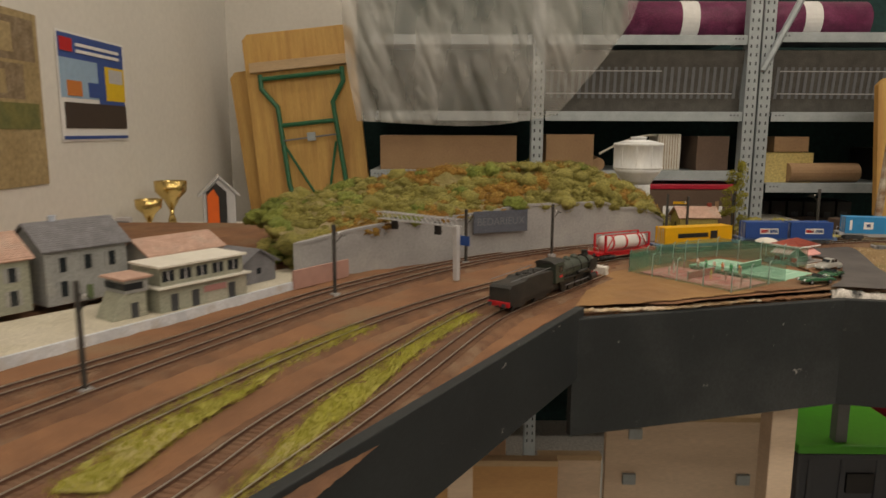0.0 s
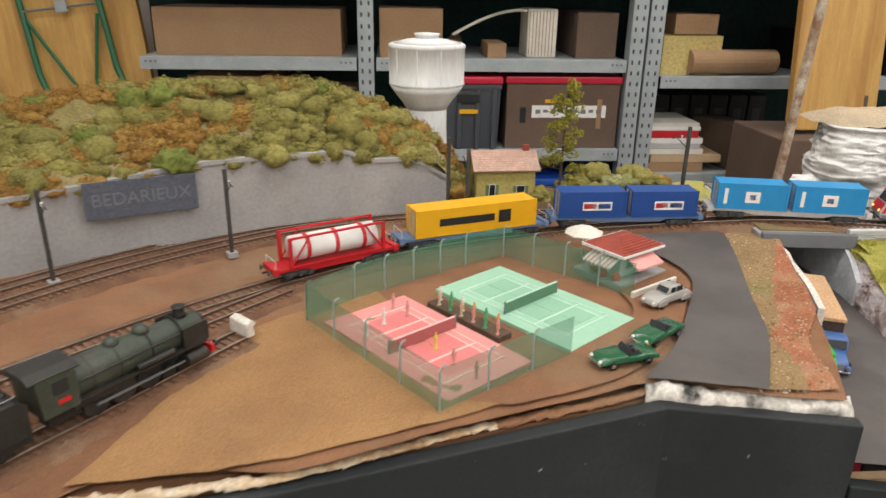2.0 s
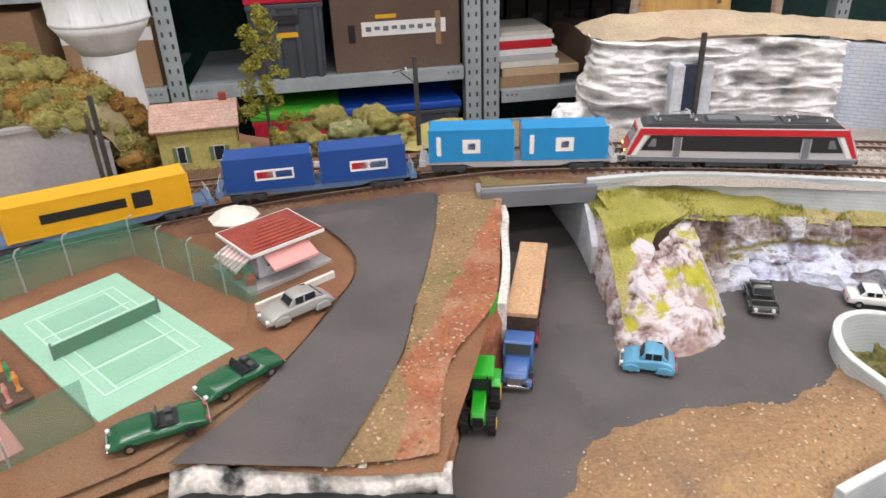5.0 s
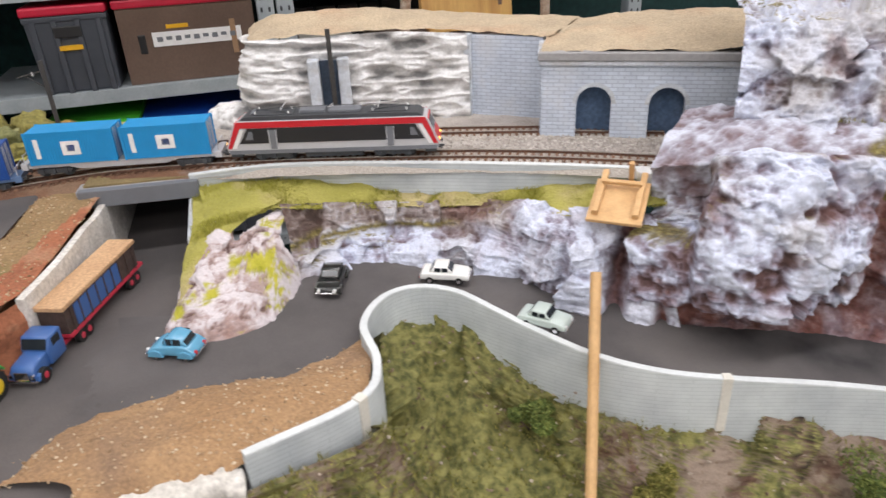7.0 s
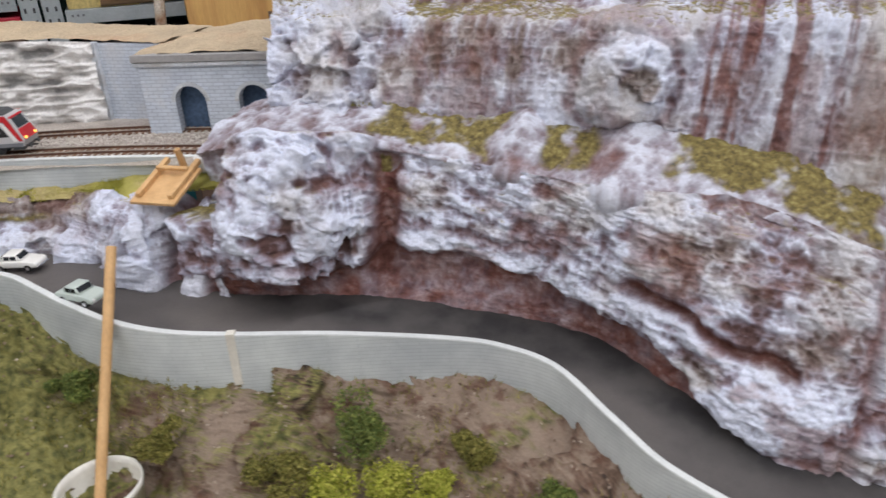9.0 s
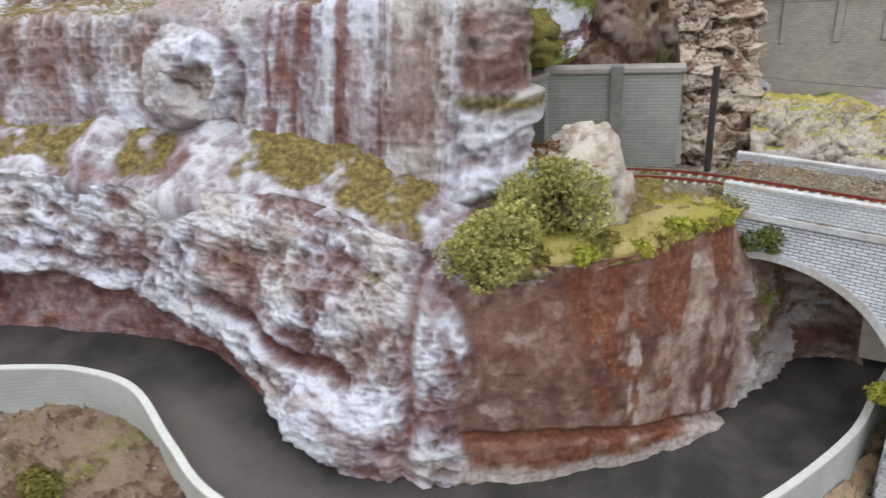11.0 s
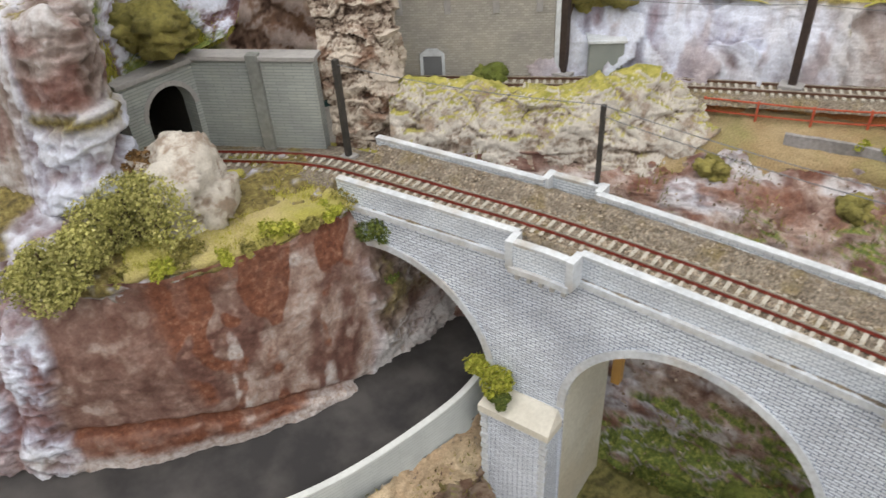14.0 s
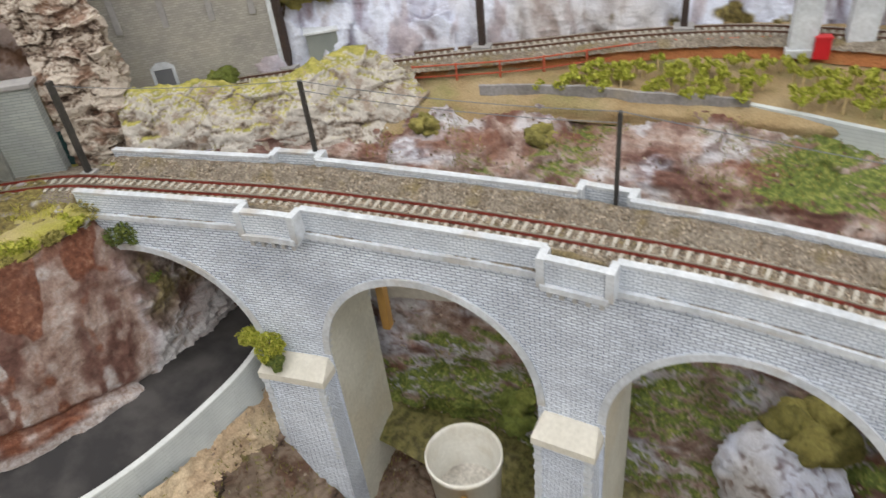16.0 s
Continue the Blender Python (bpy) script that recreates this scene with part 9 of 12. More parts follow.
def wire(a, b, sag, label):
    pts = [tuple(np.array(a) * (1 - t) + np.array(b) * t + [0, 0, -sag * 4 * t * (1 - t)]) for t in np.linspace(0, 1, 14)]
    return tagged(part("catenary_wire", tube_path(pts, 0.00035, 5), MID_GREY), label, "wire", "overhead wires")


for a, b in (((2.01, 0.51, 1.06), (1.904, 0.69, 1.066)), ((2.01, 0.51, 1.06), (2.063, 0.264, 1.06)), ((2.01, 0.51, 1.052), (2.063, 0.264, 1.052)), ((2.063, 0.264, 1.06), (2.08, -0.1, 1.06)), ((2.135, 0.672, 1.10), (2.262, 0.512, 1.095)), ((2.135, 0.672, 1.075), (2.262, 0.512, 1.072)), ((2.262, 0.512, 1.095), (2.385, 0.345, 1.095)), ((2.262, 0.512, 1.072), (2.385, 0.345, 1.072)), ((1.98, 0.79, 1.10), (2.135, 0.672, 1.10))):
    wire(a, b, 0.004, "thin grey overhead wire between the poles")

gantry = empty("signal_gantry", pose(0.012, 1.052, 0.989, 0, 0, 140), "grey lattice signal gantry with two black signals", "signal")
part("gantry_post", box(-0.004, 0.004, -0.004, 0.004, 0, 0.085, 0.0006), LIGHT_GREY, gantry)
for z in (0.083, 0.094):
    for y in (-0.006, 0.006):
        part("gantry_beam", box(-0.005, 0.165, y - 0.0007, y + 0.0007, z, z + 0.0016), LIGHT_GREY, gantry)
bm = bmesh.new()
for k in range(16):
    x = k * 0.0105
    for y in (-0.006, 0.006):
        add_cyl(bm, (x, y, 0.084), (x + 0.0105, y, 0.095), 0.0005, 0.0005, 5)
    add_cyl(bm, (x, -0.006, 0.0945), (x, 0.006, 0.0945), 0.0005, 0.0005, 5)
part("gantry_lattice", bm, LIGHT_GREY, gantry)
part("walkway", box(0.0, 0.16, -0.006, 0.006, 0.0838, 0.0845), MID_GREY, gantry)
for x in (0.045, 0.14):
    s_ = part("signal_head", box(x - 0.006, x + 0.006, -0.011, -0.006, 0.066, 0.086, 0.001), BLACK_PLASTIC, gantry, "black signal head with lenses")
    for dx, dz in ((-0.003, 0.071), (0.003, 0.071), (0.0, 0.078), (0.0, 0.083)):
        part("lens_hood", cyl((x + dx, -0.011, dz), (x + dx, -0.014, dz), 0.0016, 0.0016, 10), BLACK_PLASTIC, s_)
part("blue_sign", box(-0.022, -0.003, -0.005, -0.004, 0.055, 0.07, 0.0003), NAVY, gantry, "small blue track sign")
SLATE = mat("slate_blue_board", (0.1, 0.115, 0.15), (0.085, 0.095, 0.125), scale=30, fine=300, rough=0.7)
signb = empty("station_sign", heading_pose((0.044, 1.252, 1.053), (0.102, 0.0465, 0)), "slate-blue station name board on the grey wall", "sign")
part("board", box(0, 0.112, -0.003, -0.001, -0.02, 0.02, 0.0004), SLATE, signb)
tx = bpy.data.curves.new("lettering", "FONT")
tx.body, tx.size, tx.extrude, tx.align_x, tx.align_y = "BEDARIEUX", 0.019, 0.0002, "CENTER", "CENTER"
lt = new("lettering", tx)
lt.data.materials.append(plain("pale_lettering", (0.16, 0.17, 0.2), 0.7))
lt.parent = signb
lt.matrix_basis = Matrix.Translation((0.056, -0.0032, 0)) @ Matrix.Rotation(math.pi / 2, 4, "X")


# ---- shelving along the rear wall ----
slab("rear_cloth", -0.36, 3.2, 2.836, 2.848, 0.0, 1.75, ROOM_DARK, "dark green panel behind the shelving", "panel")


def shelf_post(x, y=2.42):
    root = empty("shelf_post", pose(x, y, 0), "galvanised slotted angle post of the shelving", "shelf post", "shelf posts")
    for nm, bm in (("front_flange", box(-0.02, 0.02, 0, 0.0025, 0, 1.85)), ("side_flange", box(-0.0205, -0.018, 0, 0.04, 0, 1.85))):
        part(nm, bm, STEEL, root)
    bm = bmesh.new()
    for k in range(62):
        z = 0.1 + k * 0.028
        for dx in (-0.010, 0.009):
            add_box(bm, dx - 0.0026, dx + 0.0026, -0.0008, 0.0002, z - 0.006, z + 0.005)
    part("slot_strip", bm, DARK_GREY, root, "row of dark slots")
    return root


post = shelf_post(0.30)
for x in (1.015, 1.062, 2.02):
    copy_thing(post, pose(x, 2.42, 0))


def shelf(x0, x1, z, depth=0.4):
    root = empty("shelf", pose((x0 + x1) / 2, 2.42, z), "galvanised steel shelf between slotted posts", "shelf", "steel shelves")
    w = (x1 - x0) / 2
    part("front_beam", box(-w, w, -0.003, 0.001, -0.032, 0.0, 0.0008), STEEL, root)
    part("tray", box(-w, w, 0.001, depth, -0.004, 0.0, 0.0005), STEEL, root)
    for sx in (-1, 1):
        bm = bmesh.new()
        for k in range(3):
            add_cyl(bm, (sx * (w - 0.015 - 0.012 * k), -0.005, -0.012), (sx * (w - 0.015 - 0.012 * k), -0.003, -0.012), 0.003, 0.003, 8)
        part("bolt", bm, MID_GREY, root)
    return root


for z in (0.40, 0.845, 1.085, 1.285, 1.535):
    shelf(-0.27, 0.275, z)
    shelf(0.326, 0.99, z)
for z in (0.35, 0.775, 1.045, 1.285, 1.545):
    shelf(1.088, 1.995, z)


def carton(x0, x1, y0, y1, z0, z1, material, label, lid=None, tape=True, turn=0.0):
    root = empty("cardboard_box", pose((x0 + x1) / 2, (y0 + y1) / 2, z0, 0, 0, turn), label, "box", "boxes on the shelves")
    w, d, h = (x1 - x0) / 2, (y1 - y0) / 2, z1 - z0
    part("box_body", box(-w, w, -d, d, 0, h, 0.002), material, root)
    for y in (-1, 1):
        part("flap", box(-w, w, min(0.001, y * d), max(0.001, y * d) - 0.001, h, h + 0.0025, 0.0005), material, root)
    if tape:
        part("tape", box(-w * 1.002, w * 1.002, -0.018, 0.018, h + 0.0026, h + 0.003), WHITE, root, "strip of packing tape")
    if lid:
        part("lid", box(-w * 1.03, w * 1.03, -d * 1.03, d * 1.03, h + 0.003, h + 0.022, 0.004), lid, root, "glossy plastic lid")
    return root


def crate(x, y, z, w, d, h, body, lid, label):
    root = empty("storage_crate", pose(x, y, z), label, "crate", "storage crates")
    part("tub", box(-w / 2, w / 2, -d / 2, d / 2, 0, h, 0.006, 1.06), body, root)
    for sx in (-0.42, -0.15, 0.15, 0.42):
        part("rib", box(w * sx - 0.006, w * sx + 0.006, -d / 2 - 0.012, -d / 2 + 0.004, 0.0, h * 0.96, 0.002), body, root)
    part("lid", box(-w * 0.55, w * 0.55, -d * 0.55, d * 0.55, h, h + 0.02, 0.005), lid, root, "glossy snap-on lid")
    part("rim", box(-w * 0.54, w * 0.54, -d * 0.54, d * 0.54, h - 0.014, h - 0.001, 0.003), body, root)
    part("handle_recess", box(-0.03, 0.03, -d / 2 * 1.06 - 0.004, -d / 2 * 1.06 + 0.004, h * 0.72, h * 0.86, 0.002), BLACK_PLASTIC, root)
    part("sticker", box(-0.025, 0.025, -d / 2 * 1.06 - 0.0045, -d / 2 * 1.06 + 0.003, h * 0.56, h * 0.62), YELLOW, root, "yellow sticker")
    return root


crate(0.57, 2.58, 0.845, 0.165, 0.30, 0.175, GREY_PLASTIC, RED_PLASTIC, "dark grey storage crate with a red lid on the shelf")
c = carton(0.675, 0.985, 2.435, 2.75, 0.845, 1.018, CARDBOARD_DARK, "dark brown storage box with a red lid and white label", RED_PLASTIC, False)
part("label_strip", box(-0.085, 0.12, -0.1595, -0.1575, 0.085, 0.118), WHITE, c, "white strip with blurred writing")
for k in range(9):
    part("writing_bar", box(-0.075 + k * 0.021, -0.062 + k * 0.021, -0.1602, -0.1594, 0.096 + 0.003 * (k % 2), 0.107), MID_GREY, c)
part("sticker", box(-0.05, 0.0, -0.1595, -0.157, 0.125, 0.134), YELLOW, c, "yellow sticker")
part("hand_hole", box(-0.118, -0.1, -0.1585, -0.152, 0.07, 0.115, 0.003), BLACK_PLASTIC, c)
part("brown_tape", box(0.095, 0.108, -0.1598, -0.157, 0.055, 0.135), CARDBOARD, c)
carton(-0.15, 0.04, 2.45, 2.75, 0.845, 1.03, CARDBOARD, "brown cardboard box taped shut on the shelf", turn=-8)
c = carton(0.065, 0.265, 2.44, 2.7, 0.845, 0.985, CARDBOARD, "brown cardboard box with a white taped top")
part("top_label", box(-0.1, 0.1, -0.1315, -0.129, 0.11, 0.139), WHITE, c)
carton(-0.26, -0.17, 2.48, 2.74, 0.845, 0.99, CARDBOARD, "brown cardboard box beside a white label")
carton(-0.24, 0.235, 2.46, 2.76, 1.085, 1.20, CARDBOARD, "long low cardboard box on the shelf")
carton(0.335, 0.50, 2.45, 2.70, 1.085, 1.205, CARDBOARD, "brown cardboard box with a torn printed side")
carton(0.86, 0.97, 2.46, 2.70, 1.085, 1.20, CARDBOARD_DARK, "dark printed cardboard box on the shelf", tape=False)
carton(0.62, 0.67, 2.45, 2.6, 1.085, 1.12, CARDBOARD, "small open cardboard box", tape=False)
fan = empty("folded_plywood", pose(0.70, 2.5, 1.085), "bent pale fibreboard strip leaning on the shelf", "board")
pts = [(-0.17 + 0.2 * t, 0.0, 0.055 + 0.065 * math.sin(t * 1.7)) for t in np.linspace(0, 1, 14)]
part("strip", tube_path(pts, 0.004, 6), CREAM, fan)
part("panel", box(0.03, 0.11, -0.02, 0.1, 0.0, 0.125, 0.004), CREAM, fan)
for k in range(8):
    part("groove", box(0.034 + k * 0.009, 0.036 + k * 0.009, -0.0206, -0.0195, 0.004, 0.12), CARDBOARD, fan)
roll = tagged(part("cardboard_tube", cyl((0.52, 2.46, 1.105), (0.56, 2.75, 1.105), 0.022, 0.022, 20), CARDBOARD), "rolled cardboard tube on the shelf", "tube")
# right bay
carton(1.095, 1.26, 2.45, 2.70, 1.045, 1.145, mat("yellow_carton", (0.62, 0.5, 0.2), (0.55, 0.43, 0.17), scale=8, fine=150, rough=0.8), "pale yellow carton with brown tape on the shelf", tape=False)
carton(1.13, 1.25, 2.47, 2.70, 1.15, 1.2, CARDBOARD, "flat brown carton on top of another", tape=False)
tagged(part("brown_roll", cyl((1.17, 2.45, 1.08), (1.42, 2.47, 1.08), 0.033, 0.033, 20), CARDBOARD), "thick roll of brown paper on the shelf", "roll")
books = [(1.09, 1.25, 0.775, 0.803, CARDBOARD), (1.095, 1.30, 0.8032, 0.825, PLY), (1.09, 1.245, 0.8255, 0.842, CREAM), (1.085, 1.235, 0.8425, 0.856, LIGHT_GREY), (1.085, 1.24, 0.8565, 0.872, WHITE), (1.082, 1.225, 0.8725, 0.893, RED), (1.085, 1.23, 0.8935, 0.905, WHITE), (1.09, 1.225, 0.9055, 0.915, CREAM)]
for x0, x1, z0, z1, m_ in books:
    b_ = tagged(part("magazine", box(x0, x1, 2.44, 2.62, z0, z1, 0.0015), m_), "flat stack of papers lying on the shelf", "papers", "papers on the shelf")
for k in range(7):
    b_ = tagged(part("binder", box(1.10 + k * 0.062, 1.155 + k * 0.062, 2.66, 2.80, 0.775, 0.96, 0.002), BLACK_PLASTIC), "black ring binder standing on the shelf", "binder", "black binders")
    part("binder_label", box(1.115 + k * 0.062, 1.14 + k * 0.062, 2.659, 2.6605, 0.86, 0.92), DARK_GREY, b_)
carton(1.31, 1.40, 2.46, 2.66, 0.775, 0.90, CARDBOARD_DARK, "narrow brown carton on the shelf", tape=False, turn=12)
carton(1.42, 1.52, 2.46, 2.66, 0.775, 0.86, CARDBOARD_DARK, "small brown carton on the shelf", tape=False)
for x0, m_, lab in ((1.55, BLACK_PLASTIC, "black plastic case on the shelf"), (1.75, BLACK_PLASTIC, "black plastic case on the shelf")):
    carton(x0, x0 + 0.17, 2.46, 2.75, 1.045, 1.16, m_, lab, tape=False)
# crates below
crate(0.565, 2.58, 0.45, 0.20, 0.32, 0.30, RED_PLASTIC, GREEN_PLASTIC, "red crate with a green lid under the shelf")
crate(0.83, 2.6, 0.42, 0.28, 0.32, 0.32, GREY_PLASTIC, BLUE_PLASTIC, "grey crate with a blue lid under the shelf")
crate(0.16, 2.6, 0.42, 0.24, 0.32, 0.33, GREY_PLASTIC, GREEN_PLASTIC, "grey crate with a green lid under the shelf")
tagged(part("teal_case", box(1.12, 1.50, 2.5, 2.75, 0.55, 0.72, 0.01), plain("teal_plastic", (0.01, 0.13, 0.16), 0.5)), "teal plastic case on the lower shelf", "case").location.z = -0.199
# old track modules on the third shelf
MODULE = mat("module_grey_ballast", (0.12, 0.115, 0.105), (0.085, 0.08, 0.075), scale=25, fine=300, rough=0.95, relief=0.8, dist=0.003)
for x0, x1 in ((0.30, 1.0), (1.09, 1.75)):
    mod = empty("track_module", pose((x0 + x1) / 2, 2.47, 1.286, 8, 0, 0), "old grey track module standing on edge on the shelf", "track module", "stored modules")
    w = (x1 - x0) / 2
    part("board", box(-w, w, 0, 0.03, 0.0, 0.205, 0.002), MODULE, mod)
    for z in (0.06, 0.135):
        part("rail", box(-w + 0.03, w * (0.9 if z < 0.1 else 0.2), -0.004, 0.0, z, z + 0.003), LIGHT_GREY, mod)
    for k in range(int(2 * w / 0.024)):
        x = -w + 0.02 + k * 0.024
        part("old_sleeper", box(x, x + 0.01, -0.002, 0.001, 0.045, 0.15), MID_GREY, mod)
purple = mat("purple_fabric", (0.19, 0.022, 0.09), (0.13, 0.015, 0.065), (0.24, 0.05, 0.13), scale=30, fine=200, rough=0.5, relief=0.5, dist=0.004)
rollp = empty("rolled_fabric", pose(0.95, 2.62, 1.538), "purple fabric roll bound with clear tape on the top shelf", "roll")
part("fabric_roll", cyl((-0.33, -0.05, 0.065), (0.5, -0.05, 0.065), 0.065, 0.065, 28), purple, rollp, "", True)
for x in (-0.12, 0.3):
    part("tape_band", cyl((x - 0.03, -0.05, 0.065), (x + 0.03, -0.05, 0.065), 0.066, 0.066, 28), WHITE, rollp)
brace = tagged(part("shelf_brace", tube_path([(1.045, 2.412, 1.42), (1.19, 2.412, 1.72)], 0.011, 6), STEEL), "diagonal galvanised brace of the shelving", "brace")


# ---- plastic sheet hung over the shelves ----
def plastic_sheet():
    m, nt, bs, ob, uv = start("clear_polythene")
    bs.inputs["Base Color"].default_value = (0.62, 0.61, 0.58, 1)
    bs.inputs["Roughness"].default_value = 0.16
    mp = nt.nodes.new("ShaderNodeMapping")
    mp.inputs["Scale"].default_value, mp.inputs["Rotation"].default_value = (1, 1, 0.3), (0, radians(24), 0)
    nt.links.new(ob, mp.inputs[0])
    bump(nt, bs, noise_node(nt, mp.outputs[0], 7, 2, 0.5), 1.0, 0.05)
    tr = nt.nodes.new("ShaderNodeBsdfTransparent")
    mx = nt.nodes.new("ShaderNodeMixShader")
    nt.links.new(ramp(nt, noise_node(nt, mp.outputs[0], 6, 3, 0.5), [(0.38, (0.26,) * 3), (0.64, (0.5,) * 3)]), mx.inputs[0])
    nt.links.new(tr.outputs[0], mx.inputs[1])
    nt.links.new(bs.outputs[0], mx.inputs[2])
    nt.links.new(mx.outputs[0], nt.nodes["Material Output"].inputs[0])

    def folds(p, n):
        q = np.stack([p[:, 0] + 0.35 * p[:, 2], p[:, 1] * 0, 0.2 * p[:, 2]], 1)
        return 0.022 * fbm(q, 8, 2, 2, True) + 0.012 * fbm(q, 22, 3, 3, True) + 0.006 * fbm(p * np.array([1, 1, 0.5]), 16, 3, 4)
    return sheet("plastic_sheet", [[(-0.36, 2.39, 1.78), (0.1, 2.39, 1.8), (0.66, 2.39, 1.78)], [(-0.35, 2.385, 1.5), (0.1, 2.38, 1.5), (0.58, 2.385, 1.55)], [(-0.31, 2.385, 1.25), (0.1, 2.375, 1.235), (0.36, 2.385, 1.27)]], 130, 80, m, folds, flip=False, label="clear crumpled polythene sheet hung over the shelves", category="plastic sheet", kind="thing")


ps = plastic_sheet()
ps["kind"] = ""
del ps["kind"]


# ---- folded tables ----
def folding_table(m, label, w=0.40, h=0.72, legs=True, lower=None):
    root = empty("folding_table", m, label, "table", "folded tables")
    part("tabletop", prism([(-w / 2 + 0.02, 0), (w / 2 - 0.02, 0), (w / 2, 0.02), (w / 2, h - 0.02), (w / 2 - 0.02, h), (-w / 2 + 0.02, h), (-w / 2, h - 0.02), (-w / 2, 0.02)], -0.012, 0.012, 0.002), PINE, root, "varnished pine top")
    if legs:
        part("batten", box(-w / 2 + 0.02, w / 2 - 0.015, -0.035, -0.012, h - 0.14, h - 0.105, 0.002), PLY, root, "wooden batten")
        f = part("leg_frame", tube_path([(-0.145, -0.03, h - 0.15), (-0.145, -0.03, h - 0.20), (-0.095, -0.03, h - 0.27), (-0.085, -0.03, h - 0.55), (-0.06, -0.03, 0.05)], 0.009, 8), GREEN_STEEL, root, "folded green steel leg")
        part("leg_frame", tube_path([(0.15, -0.03, h - 0.15), (0.15, -0.03, h - 0.20), (0.105, -0.03, h - 0.27), (0.12, -0.03, h - 0.55), (0.15, -0.03, 0.05)], 0.009, 8), GREEN_STEEL, root)
        for z, x0, x1, r in ((h - 0.165, -0.145, 0.15, 0.008), (h - 0.335, -0.092, 0.112, 0.008), (0.06, -0.06, 0.15, 0.008)):
            part("cross_bar", tube_path([(x0, -0.03, z), (x1, -0.03, z)], r, 8), GREEN_STEEL, root)
        part("stay", tube_path([(-0.09, -0.035, h - 0.39), (0.115, -0.035, h - 0.385)], 0.003, 6), MID_GREY, root)
        part("stay", tube_path([(-0.085, -0.03, h - 0.41), (0.02, -0.03, 0.1)], 0.005, 6), GREEN_STEEL, root)
        part("stay", tube_path([(0.10, -0.03, h - 0.41), (0.05, -0.03, 0.1)], 0.005, 6), GREEN_STEEL, root)
        part("latch", box(0.0, 0.03, -0.042, -0.03, h - 0.40, h - 0.37, 0.002), STEEL, root)
    return root


folding_table(pose(-0.475, 2.56, 0.86, -4, -6, 0), "pine folding table with green steel legs leaning folded on the wall")
folding_table(pose(-0.53, 2.62, 0.84, -4, -8, 0), "second pine table leaning behind the first", 0.40, 0.62, False)
tagged(part("low_cupboard", box(-0.86, -0.28, 2.40, 2.84, 0.0, 0.82, 0.003), ROOM_WHITE), "white low cupboard against the wall", "cupboard")
rt = folding_table(pose(1.46, 2.22, 0.94, -8, 0, 0), "pine folding table top leaning behind the layout", 0.22, 0.45, False)
part("knot", box(0.075, 0.085, -0.0135, -0.0115, 0.05, 0.085, 0.001), CARDBOARD_DARK, rt)
RUSTY = mat("rusty_white_paint", (0.5, 0.42, 0.33), (0.25, 0.13, 0.07), (0.6, 0.55, 0.48), scale=40, fine=300, rough=0.8)
for x0, x1, top in ((1.235, 1.335, 1.5), (1.59, 1.60, 1.5)):
    tagged(part("rusty_pole", tube_path([(x0, 2.05, 0.0), (x0 + 0.0, 2.05, 0.62), (x1, 2.12, top)], 0.011, 8), RUSTY), "rusty white-painted steel pole leaning on the shelves", "pole", "rusty poles")
tagged(part("table_support", box(1.30, 1.66, 2.14, 2.4, 0.0, 0.93, 0.004), CARDBOARD_DARK), "dark cupboard under the leaning table", "cupboard")

# ---- posters, trophies and the little chapel on the left ----
def poster(y0, y1, z0, z1, label, bands):
    root = empty("poster", pose(-0.878, (y0 + y1) / 2, (z0 + z1) / 2), label, "poster", "posters on the wall")
    w, h = (y1 - y0) / 2, (z1 - z0) / 2
    part("paper", box(0, 0.001, -w, w, -h, h), bands[0], root)
    for k, (a, b, c, d, m_) in enumerate(bands[1:]):
        part("printed_area", box(0.001, 0.0014 + 0.0002 * k, -w + 2 * w * a, -w + 2 * w * b, -h + 2 * h * c, -h + 2 * h * d), m_, root)
    return root


P_BLUE, P_PALE, P_YEL, P_DARK = plain("poster_blue", (0.03, 0.08, 0.3), 0.6), plain("poster_pale_blue", (0.3, 0.45, 0.62), 0.6), plain("poster_yellow", (0.75, 0.5, 0.03), 0.6), plain("poster_dark", (0.05, 0.035, 0.03), 0.6)
P_OR, P_TAN, P_OLIVE, P_BROWN = plain("poster_orange", (0.6, 0.2, 0.05), 0.6), mat("poster_tan", (0.42, 0.32, 0.17), (0.35, 0.26, 0.13), scale=12, fine=90, rough=0.8), mat("poster_olive", (0.2, 0.19, 0.06), (0.13, 0.14, 0.05), scale=30, fine=120, rough=0.8), mat("poster_sepia", (0.2, 0.14, 0.08), (0.3, 0.23, 0.15), scale=40, fine=150, rough=0.8)
poster(1.60, 1.93, 1.19, 1.44, "blue and yellow train poster on the white wall", [WHITE, (0.02, 0.98, 0.76, 0.98, P_BLUE), (0.02, 0.98, 0.4, 0.76, P_PALE), (0.55, 0.97, 0.36, 0.8, P_BLUE), (0.66, 0.98, 0.4, 0.74, P_YEL), (0.72, 0.95, 0.58, 0.72, LIGHT_GREY), (0.05, 0.98, 0.12, 0.36, P_DARK), (0.1, 0.3, 0.42, 0.56, P_OR), (0.4, 0.66, 0.42, 0.56, P_BLUE), (0.02, 0.98, 0.02, 0.05, P_BLUE), (0.04, 0.2, 0.82, 0.94, RED), (0.25, 0.9, 0.88, 0.91, WHITE), (0.25, 0.9, 0.82, 0.85, WHITE)])
poster(1.22, 1.53, 1.10, 1.455, "old sepia poster with railway pictures on the wall", [P_TAN, (0.05, 0.95, 0.72, 0.96, P_BROWN), (0.1, 0.8, 0.5, 0.7, P_BROWN), (0.1, 0.95, 0.33, 0.48, P_OLIVE), (0.2, 0.6, 0.53, 0.66, P_TAN), (0.25, 0.7, 0.76, 0.92, P_TAN)])
